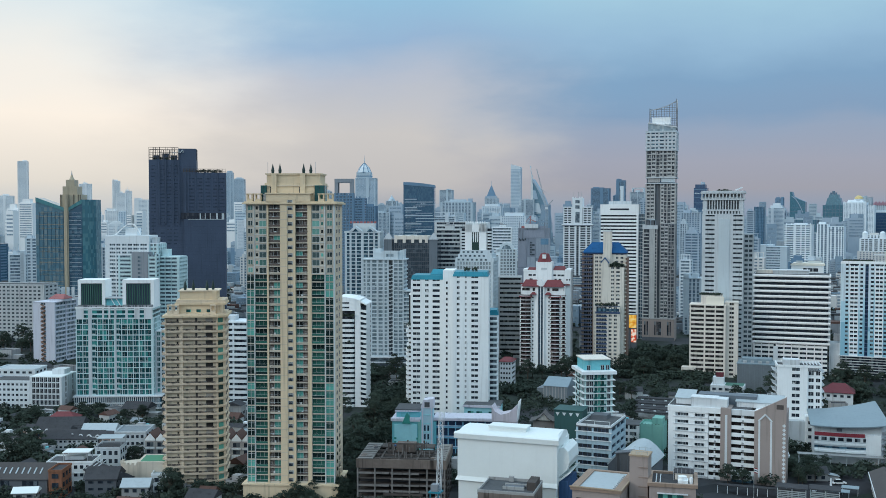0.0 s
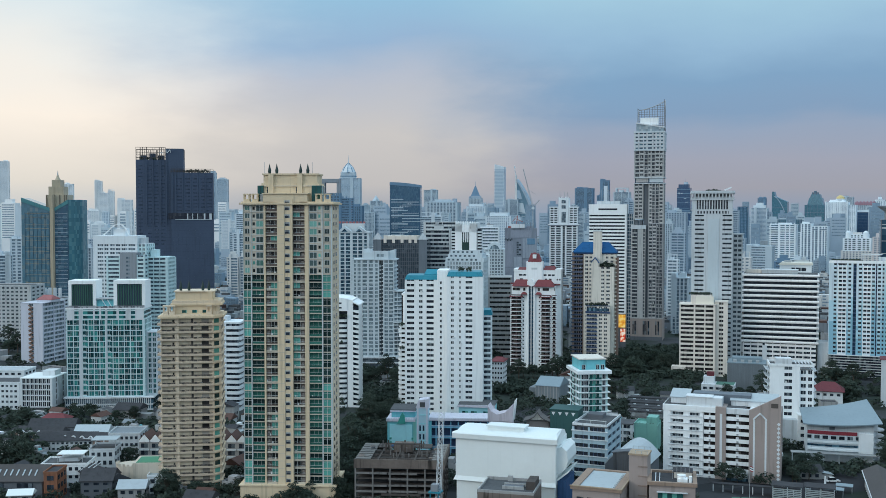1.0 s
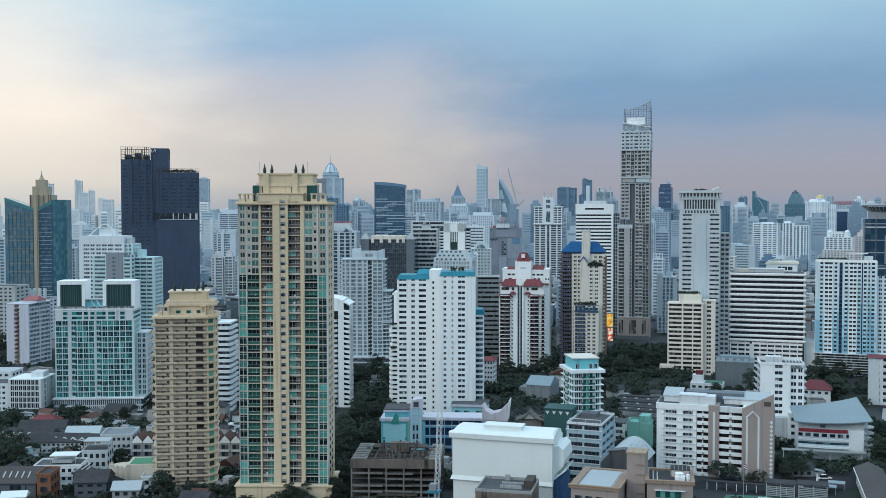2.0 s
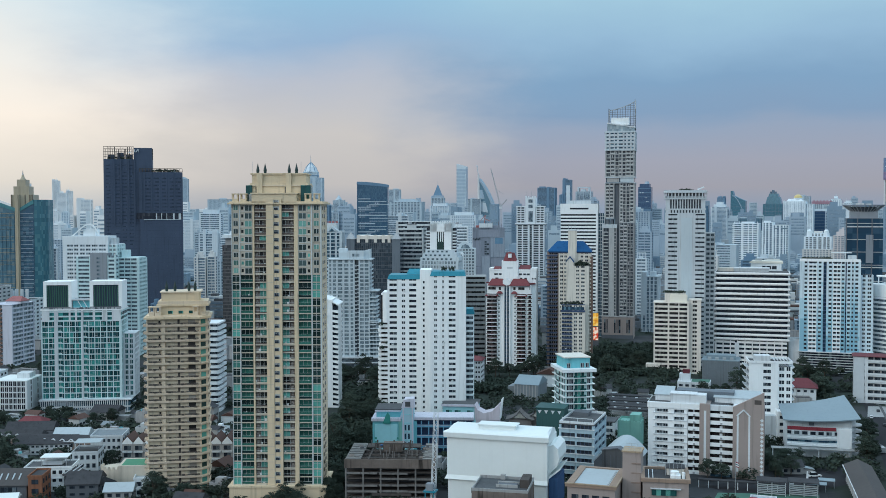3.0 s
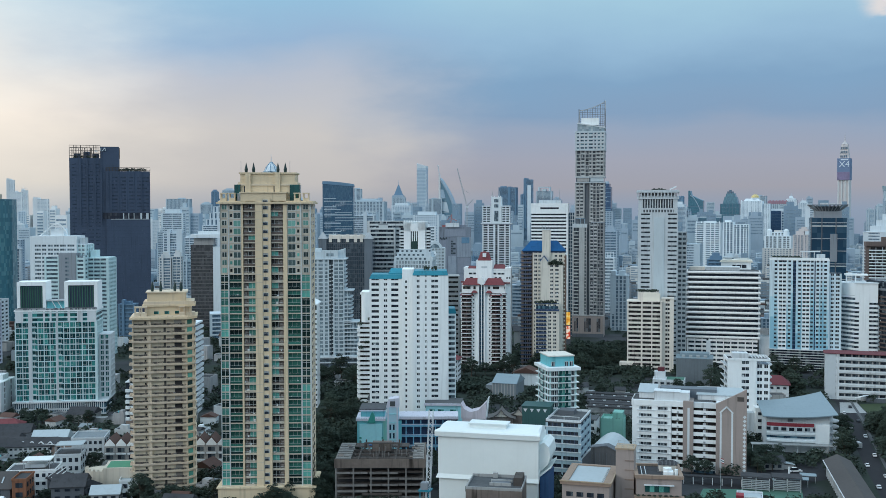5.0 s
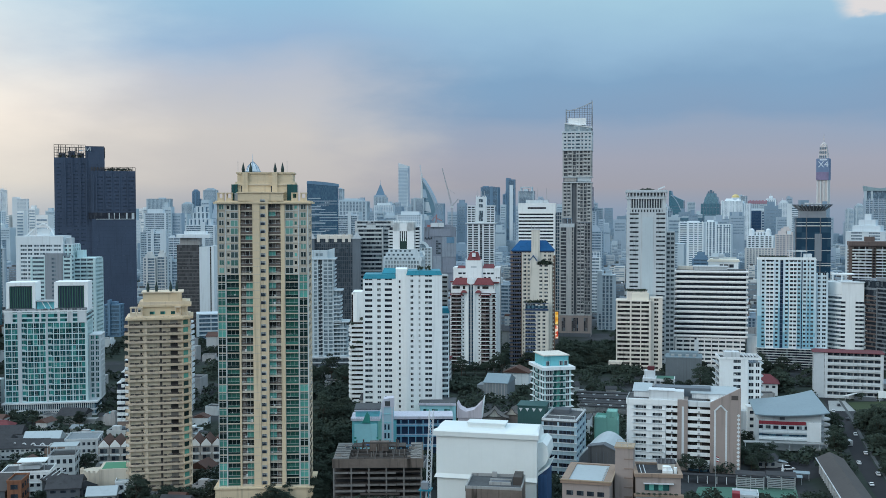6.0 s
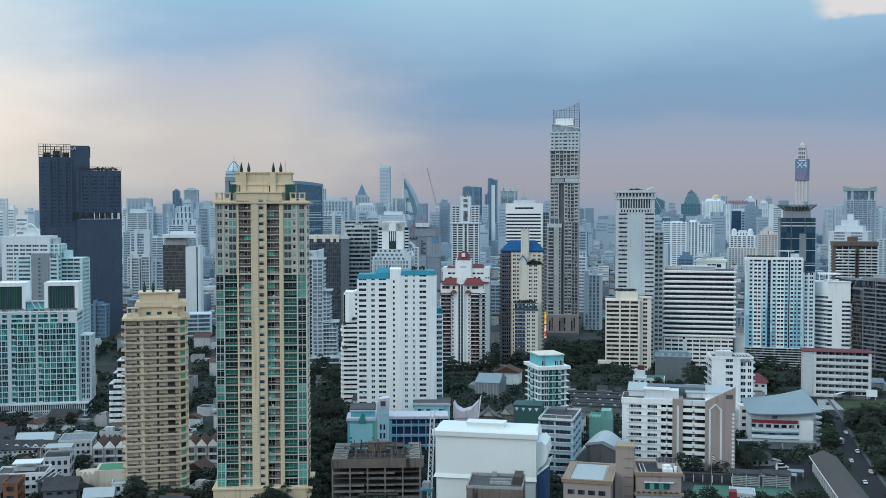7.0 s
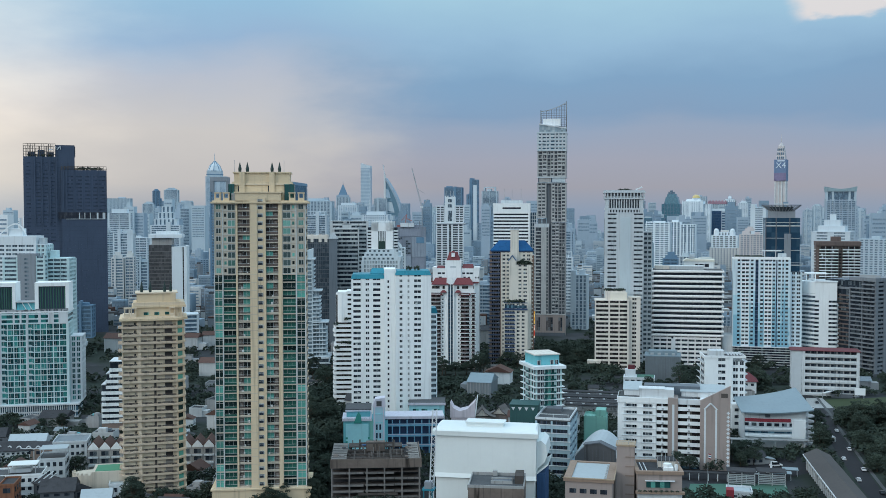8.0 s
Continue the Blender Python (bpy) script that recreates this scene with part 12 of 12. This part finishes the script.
def lit_screen(name, stops):
    m = bpy.data.materials.new(name)
    m.use_nodes = True
    n = Net(m.node_tree)
    at = n.add("ShaderNodeTexCoord").outputs["Object"]
    blot = n.add("ShaderNodeTexNoise", ("Vector", at), ("Scale", 0.35), ("Detail", 1.0)).outputs[0]
    e = n.add("ShaderNodeEmission", ("Color", n.ramp(blot, stops)), ("Strength", 0.75))
    n.add("ShaderNodeOutputMaterial", (0, e.outputs[0]))
    return m


AMBER = lit_screen("lit_amber_screen", [(0.3, (0.7, 0.25, 0.04, 1)), (0.5, (0.95, 0.55, 0.08, 1)), (0.65, (0.95, 0.75, 0.3, 1))])
CORAL = lit_screen("lit_coral_screen", [(0.4, (0.6, 0.06, 0.04, 1)), (0.5, (0.9, 0.35, 0.2, 1)), (0.56, (0.95, 0.85, 0.75, 1))])
zm = zb + (h - zb) * 0.5
box("screen", T, AMBER, 0, 0, zm + 0.6, w, 0.4, h - zm - 0.6, "lit amber screen")
box("screen", T, CORAL, w * 0.3, 0, zb, w * 0.7, 0.4, zm - zb - 0.4, "lit red and white screen")
box("frame", T, DARKGREY, -0.4, 0.42, 0, w + 0.8, 0.8, h + 0.5)

# ---- low houses of the city ----
FOOT += [(-95, 990, 34), (-92, 945, 32)]
T = thing("house", "white house under a dull red hipped roof beside the hospital", "house", 34.4, 687.6, -4)
box("wall", T, WHITE2, 0, 0, 0, 17, 14, 8.0)
hip_roof("roof", T, MAROON, 0, 0, 8.0, 17, 14, 5.0, 1.2, 0.4, "dull red hipped roof")
for q in (1.5, 5.5, 9.5, 13.5):
    box("window", T, G_DARK, q, -0.1, 5.0, 2.0, 0.2, 1.5)
gx, gy = 34.4, 687.6
FOOT.append((gx + 8, gy + 7, 12))
T = thing("shop_house", "white low building with a green roof court and red hut", "house", -34.8, 692.7, -3)
box("wall", T, WHITE2, 0, 0, 0, 21, 13, 8.0)
box("roof_court", T, COURTM, 9, 0.6, 8.0, 11.5, 12, 0.15, "green painted roof court")
box("roof_room", T, WHITE2, 1, 4, 8.0, 7, 7, 4.5)
box("roof_hut", T, MAROON, 3.0, 6, 12.5, 4.5, 4, 2.6, "dull red roof hut")
for q in range(5):
    for z in (1.4, 4.8):
        box("window", T, G_DARK, 1.2 + 4 * q, -0.1, z, 2.4, 0.2, 1.5)
gx, gy = -34.8, 692.7
FOOT.append((gx + 10, gy + 6, 13))
for k in range(9):
    gx, gy = -7.3, 462.1
    FOOT.append((gx + 9 * k, gy + 2.0 * k - 6, 15))
for gx, gy in STREET:
    FOOT.append((gx, gy, 11))
for gx, gy in ((37.6, 525.5), (49.7, 533.9), (23.8, 522.9), (120.0, 662.8), (98.7, 657.6), (106.4, 647.6)):
    FOOT.append((gx, gy, 12))
# weathered walls, darkened further for the shade among the low houses
OLDWALL = surface("weathered_shaded_grey_wall", (0.22, 0.22, 0.21), vary=0.3, streak=0.4)
OLDWHITE = surface("weathered_shaded_white_wall", (0.36, 0.37, 0.38), vary=0.3, streak=0.4)


def house_kind(seed):
    """One kind of low city house: body and wing, roof, lean-to, windows and roof tank."""
    r = random.Random(seed)
    w, d, h = r.uniform(7, 13), r.uniform(7, 12), r.uniform(3.4, 10)
    w2, d2, h2 = w * r.uniform(0.35, 0.6), d * r.uniform(0.4, 0.8), h * r.uniform(0.5, 0.85)
    wall = r.choice((OLDWALL, OLDWHITE, GREY, COOL2, OLDWHITE, WHITE2, PALE))
    tile = r.choice((RUST, RUST, GREYROOF2, SLATE, SLATE, TERRAD, STEELB))
    flat = r.random() < 0.5
    glass = [(w * q, -0.1, z + 0.9, w * 0.16, 0.2, 1.4) for q in (0.1, 0.4, 0.7) for z in [3.1 * k for k in range(max(1, int(h / 3.1)))]]
    glass += [(w - 0.1, d * q, z + 0.9, 0.2, d * 0.14, 1.3) for q in (0.75,) for z in [3.1 * k for k in range(max(1, int(h / 3.1)))]]
    made = []

    def mesh(name, blocks, material):
        verts, faces = [], []
        for b in blocks:
            k = len(verts)
            verts += box_points(*b)
            faces += [tuple(i + k for i in f) for f in BOX_FACES]
        m = bpy.data.meshes.new(name)
        m.from_pydata(verts, [], faces)
        m.materials.append(material)
        made.append((name, m))

    if flat:
        # walls that rise into a parapet round the roof
        m = bpy.data.meshes.new("wall")
        rings = [[(o, o, z), (w - o, o, z), (w - o, d - o, z), (o, d - o, z)] for o, z in ((0, 0), (0, h + 0.8), (0.25, h + 0.8), (0.25, h))]
        faces = [(3, 2, 1, 0), (12, 13, 14, 15)] + [(4 * k + i, 4 * k + (i + 1) % 4, 4 * k + 4 + (i + 1) % 4, 4 * k + 4 + i) for k in range(3) for i in range(4)]
        m.from_pydata([v for ring in rings for v in ring], [], faces)
        m.materials.append(wall)
        made.append(("wall", m))
        mesh("roof_room", [(w * 0.2, d * 0.4, h + 0.1, w * 0.35, d * 0.4, 2.3)], wall)
        mesh("water_tank", [(w * 0.66, d * 0.3, h + 0.1, 1.6, 1.4, 1.3)], r.choice((STEEL, STEELB, AQUA)))
    else:
        mesh("wall", [(0, 0, 0, w, d, h)], wall)
    mesh("wing", [(w, d * 0.1, 0, w2, d2, h2)], wall)
    mesh("glazing", glass, G_DARK)
    if flat:
        mesh("roof", [(0.26, 0.26, h, w - 0.52, d - 0.52, 0.1)], r.choice((ROOFGREY, RUST, ROOFGREY)))
    else:
        rise, o = min(w, d) * r.uniform(0.22, 0.34), 0.6
        m = bpy.data.meshes.new("roof")
        m.from_pydata([(-o, -o, h - 0.1), (w + o, -o, h - 0.1), (w + o, d + o, h - 0.1), (-o, d + o, h - 0.1), (-o, d / 2, h + rise), (w + o, d / 2, h + rise)], [], [(0, 1, 5, 4), (2, 3, 4, 5), (0, 4, 3), (1, 2, 5), (3, 2, 1, 0)])
        m.materials.append(tile)
        made.append(("roof", m))
    m = bpy.data.meshes.new("lean_to")
    z = h2 + 0.1
    m.from_pydata([(w, d * 0.1 - 0.4, z + 0.9), (w + w2 + 0.5, d * 0.1 - 0.4, z), (w + w2 + 0.5, d * 0.1 + d2 + 0.4, z), (w, d * 0.1 + d2 + 0.4, z + 0.9), (w, d * 0.1 - 0.4, z + 0.7), (w + w2 + 0.5, d * 0.1 - 0.4, z - 0.2), (w + w2 + 0.5, d * 0.1 + d2 + 0.4, z - 0.2), (w, d * 0.1 + d2 + 0.4, z + 0.7)], [], [(0, 1, 2, 3), (7, 6, 5, 4), (0, 4, 5, 1), (1, 5, 6, 2), (2, 6, 7, 3), (3, 7, 4, 0)])
    m.materials.append(r.choice((SHEET, STEELB, RUST, RUST, TERRAD)))
    made.append(("lean_to", m))
    return made, max(w + w2, d), flat


HOUSES = [house_kind(300 + i) for i in range(18)]


WOODED = [(84.0, 600.0, 22), (88.0, 575.0, 24), (62.0, 590.0, 14), (-208.3, 557.3, 34), (-231.0, 636.1, 26), (-83.5, 797.9, 50), (-71.6, 882.2, 45), (-125.4, 818.4, 34), (-41.3, 808.2, 24), (89.9, 540.8, 30), (-152.7, 677.3, 22)]


def scatter_houses(seed, count, area, scale):
    r = random.Random(seed)
    made = 0
    for _ in range(count * 14):
        if made >= count:
            break
        az, dist = radians(r.uniform(area[0], area[1])), r.uniform(area[2], area[3])
        x, y = -20 - dist * math.sin(az), dist * math.cos(az)
        parts, size, flat = r.choice(HOUSES)
        s = r.uniform(*scale)
        if not is_free(x, y, size * s * 0.45) or any(math.hypot(x - a, y - b) < q for a, b, q in WOODED):
            continue
        yaw = r.choice((-4, 0, 8, 14, 98, 86, 184))
        c, sn = math.cos(radians(yaw)), math.sin(radians(yaw))
        u, v = -size * s / 2, -size * s * 0.4
        T = thing("house", "low flat-roofed city house with a sheet lean-to" if flat else "low city house with a weathered pitched roof", "house", x + c * u - sn * v, y + sn * u + c * v, yaw, 0.0, "low houses")
        T.scale = (s, s, s)
        FOOT.append((x, y, size * s * 0.42))
        for name, mesh in parts:
            if dist > 620 and name in ("glazing", "lean_to", "water_tank", "roof_room"):
                continue
            ob = link(name, mesh, T)
            if name == "glazing":
                tagged(ob, kind="stuff")
        made += 1


scatter_houses(21, 70, (23, 42, 385, 640), (0.7, 1.1))
scatter_houses(22, 40, (-16, 24, 470, 760), (0.8, 1.2))
scatter_houses(24, 30, (17, 42, 560, 980), (0.9, 1.6))
scatter_houses(23, 24, (-17, 42, 680, 1100), (1.0, 2.0))

# ---- trees ----


def tree_kind(seed, height, spread):
    """A tapered trunk with limbs, and a crown of many small leaf blades in uneven lobes."""
    r = random.Random(seed)
    verts, faces = [], []

    def limb(p, q, r0, r1):
        p, q = Vector(p), Vector(q)
        way = (q - p).normalized()
        a = way.orthogonal().normalized()
        b = way.cross(a)
        k = len(verts)
        for c, rad in ((p, r0), (q, r1)):
            verts.extend(tuple(c + rad * (math.cos(math.pi * i / 3) * a + math.sin(math.pi * i / 3) * b)) for i in range(6))
        faces.extend([(k + i, k + (i + 1) % 6, k + 6 + (i + 1) % 6, k + 6 + i) for i in range(6)])

    fork = (r.uniform(-0.4, 0.4), r.uniform(-0.4, 0.4), height * 0.34)
    limb((0, 0, 0), fork, 0.34, 0.22)
    lobes = []
    for i in range(15):
        a = 2.399 * i + r.uniform(-0.3, 0.3)
        q = math.sqrt((i + 0.5) / 15)
        rad = spread * q * r.uniform(0.7, 0.95)
        tip = (rad * math.cos(a), rad * math.sin(a), height * (0.90 - 0.38 * q * q + r.uniform(-0.07, 0.07)))
        if i % 2:
            limb(fork, tip, 0.14, 0.04)
        lobes.append((Vector(tip), spread * r.uniform(0.30, 0.42)))
    for i in range(6):
        a = 2 * math.pi * i / 6 + r.uniform(-0.3, 0.3)
        lobes.append((Vector((spread * 0.7 * math.cos(a), spread * 0.7 * math.sin(a), height * r.uniform(0.36, 0.5))), spread * 0.34))
    trunk = bpy.data.meshes.new("trunk")
    trunk.from_pydata(verts, [], faces)
    trunk.materials.append(BARK)
    lv, lf = [], []
    for c, rad in lobes:
        v, f = clump_mesh(r.randint(0, 9999), 124, 0.185)
        k = len(lv)
        lv += [(c.x + rad * x, c.y + rad * y, c.z + rad * 0.8 * (z - 0.4)) for x, y, z in v]
        lf += [tuple(i + k for i in t) for t in f]
    crown = bpy.data.meshes.new("crown")
    crown.from_pydata(lv, [], lf)
    crown.materials.append(LEAF)
    return trunk, crown


TREES = [tree_kind(31, 9.0, 4.6), tree_kind(32, 12.0, 5.6), tree_kind(33, 7.0, 4.0), tree_kind(34, 14.0, 5.0), tree_kind(35, 10.0, 6.2)]
R_TREE = random.Random(77)


def tree(x, y, scale=1.0):
    k = R_TREE.randrange(5)
    T = thing("tree", ("broad dark green street tree", "tall dark green shade tree", "small round dark green tree", "tall narrow dark green tree", "wide spreading dark green tree")[k], "tree", x, y, R_TREE.uniform(0, 360), 0.0, "city trees")
    T.scale = (scale, scale, scale)
    link("trunk", TREES[k][0], T)
    link("crown", TREES[k][1], T)


def near_street(x, y, room=6.5):
    """On a street, court, field or forecourt."""
    for (ax, ay), (bx, by) in zip(STREET, STREET[1:]):
        t = max(0.0, min(1.0, ((x - ax) * (bx - ax) + (y - ay) * (by - ay)) / ((bx - ax) ** 2 + (by - ay) ** 2)))
        if math.hypot(x - ax - t * (bx - ax), y - ay - t * (by - ay)) < room:
            return True
    return False


def grove(x, y, radius, count, scale=1.0, clear=1.0):
    made = 0
    for _ in range(count * 6):
        if made >= count:
            break
        a, q = R_TREE.uniform(0, 2 * math.pi), radius * math.sqrt(R_TREE.random())
        px, py = x + q * math.cos(a), y + q * math.sin(a)
        if is_free(px, py, clear) and not near_street(px, py, 8.5):
            tree(px, py, scale * R_TREE.uniform(0.8, 1.25))
            made += 1


grove(-193.4, 481.0, 16, 11, 1.1)
grove(-219.1, 553.7, 18, 9, 1.1)
grove(-173.4, 418.0, 8, 4, 0.9)
grove(-206.7, 392.4, 6, 2, 0.7, 0.2)
grove(-183.3, 387.3, 7, 3, 0.75, 0.2)
grove(-250.8, 676.6, 22, 8, 1.2)
grove(-194.0, 603.1, 6, 2, 0.7)
grove(-173.5, 613.5, 6, 2, 0.7)
grove(-167.2, 734.3, 18, 7, 1.1)
grove(-143.7, 731.2, 16, 5, 1.1)
grove(-99.4, 778.0, 22, 7, 1.2)
grove(-86.4, 811.6, 22, 9, 1.0)
grove(-65.2, 789.0, 18, 5, 1.1)
grove(-78.8, 674.1, 14, 3, 0.9)
grove(-377.9, 515.2, 14, 6, 0.6)
grove(-346.7, 520.0, 12, 5, 0.6)
grove(-398.5, 491.6, 16, 5, 0.7)
grove(-341.8, 421.4, 14, 7, 0.9)
grove(-336.2, 448.8, 8, 2, 0.8)
grove(-286.7, 421.2, 6, 2, 0.8)
grove(-233.2, 382.2, 8, 4, 0.9, 0.2)
grove(-623.7, 741.9, 40, 6, 1.3)
grove(-11.9, 469.3, 7, 2, 0.8)
grove(2.6, 464.0, 8, 3, 0.6, 0.2)
grove(19.2, 482.3, 9, 3, 0.6)
grove(24.2, 511.7, 5, 2, 0.7)
grove(14.3, 493.9, 10, 4, 0.7)
grove(69.9, 564.7, 6, 3, 0.9, -4.0)
grove(70.0, 525.2, 6, 3, 0.9, -4.0)
grove(29.3, 523.9, 5, 2, 0.9)
grove(84.9, 593.7, 12, 5, 0.9)
grove(94.1, 575.6, 16, 9, 1.0)
grove(84.8, 509.7, 14, 9, 1.0)
grove(73.8, 461.3, 12, 8, 1.0)
grove(63.8, 570.9, 7, 3, 0.8)
grove(66.5, 618.4, 8, 3, 0.8)
grove(82.5, 527.1, 8, 4, 0.9)
grove(71.4, 485.8, 8, 5, 0.9)
grove(65.5, 441.9, 10, 5, 0.9)
grove(81.7, 559.5, 8, 4, 0.9)
grove(63.9, 705.4, 14, 5, 1.1)
grove(56.9, 777.6, 16, 5, 1.1)
grove(109.5, 691.0, 14, 3, 1.0)
grove(-5.4, 694.6, 16, 5, 1.0)
grove(-237.6, 453.6, 8, 3, 0.9)
grove(-334.0, 544.2, 10, 4, 0.7)
grove(-202.9, 392.0, 5, 2, 0.75, -3.0)
grove(-184.8, 391.1, 8, 4, 0.75, -3.0)
grove(-172.3, 397.5, 6, 3, 0.8, -3.0)
grove(-170.6, 432.2, 7, 4, 0.8, -1.0)
grove(-149.0, 399.6, 8, 4, 0.7, -2.0)
grove(19.9, 520.6, 7, 3, 0.8)
grove(58.7, 527.4, 8, 4, 0.9)
grove(57.9, 482.3, 8, 4, 0.9)
grove(40.2, 530.4, 8, 3, 0.7)


for px, py in ((-6.6, 437.7), (2.5, 435.5), (12.0, 437.0), (22.9, 440.5), (35.3, 480.1), (19.2, 472.4)):
    FOOT.append((px, py, 11))


def far_woods():
    """Leaf clumps among the far streets, too many to count."""
    r = random.Random(91)
    verts, faces = [], []
    close = [clump_mesh(180 + i, 120, 0.17) for i in range(6)]
    near = [clump_mesh(200 + i, 52, 0.26) for i in range(6)]
    far = [clump_mesh(240 + i, 22, 0.42) for i in range(6)]
    sites = [(-20 - q * math.sin(a), q * math.cos(a), q) for a, q in ((radians(r.uniform(-18, 43)), 370 + 2300 * r.random() ** 1.7) for _ in range(15500))]
    for a, b, q in WOODED:
        for _ in range(int(q * q / 7)):
            th, rad = r.uniform(0, 6.283), q * math.sqrt(r.random())
            sites.append((a + rad * math.cos(th), b + rad * math.sin(th), 500.0))
    for made, (x, y, dist) in enumerate(sites):
        if noise.noise((x * 0.01, y * 0.01, 0.0)) < -0.36 or not is_free(x, y, 0.2) or near_street(x, y):
            continue
        s = r.uniform(2.2, 4.8)
        v, f = (close if math.hypot(x + 20, y) < 500 else near if dist < 760 else far)[made % 6]
        k = len(verts)
        verts += [(x + s * a, y + s * b, s * 0.95 * c + s * 0.2) for a, b, c in v]
        faces += [tuple(i + k for i in t) for t in f]
    mesh = bpy.data.meshes.new("far_trees")
    mesh.from_pydata(verts, [], faces)
    mesh.materials.append(LEAF)
    tagged(new("far_trees", mesh), "dark green tree clumps between far streets", "trees", kind="stuff")


far_woods()
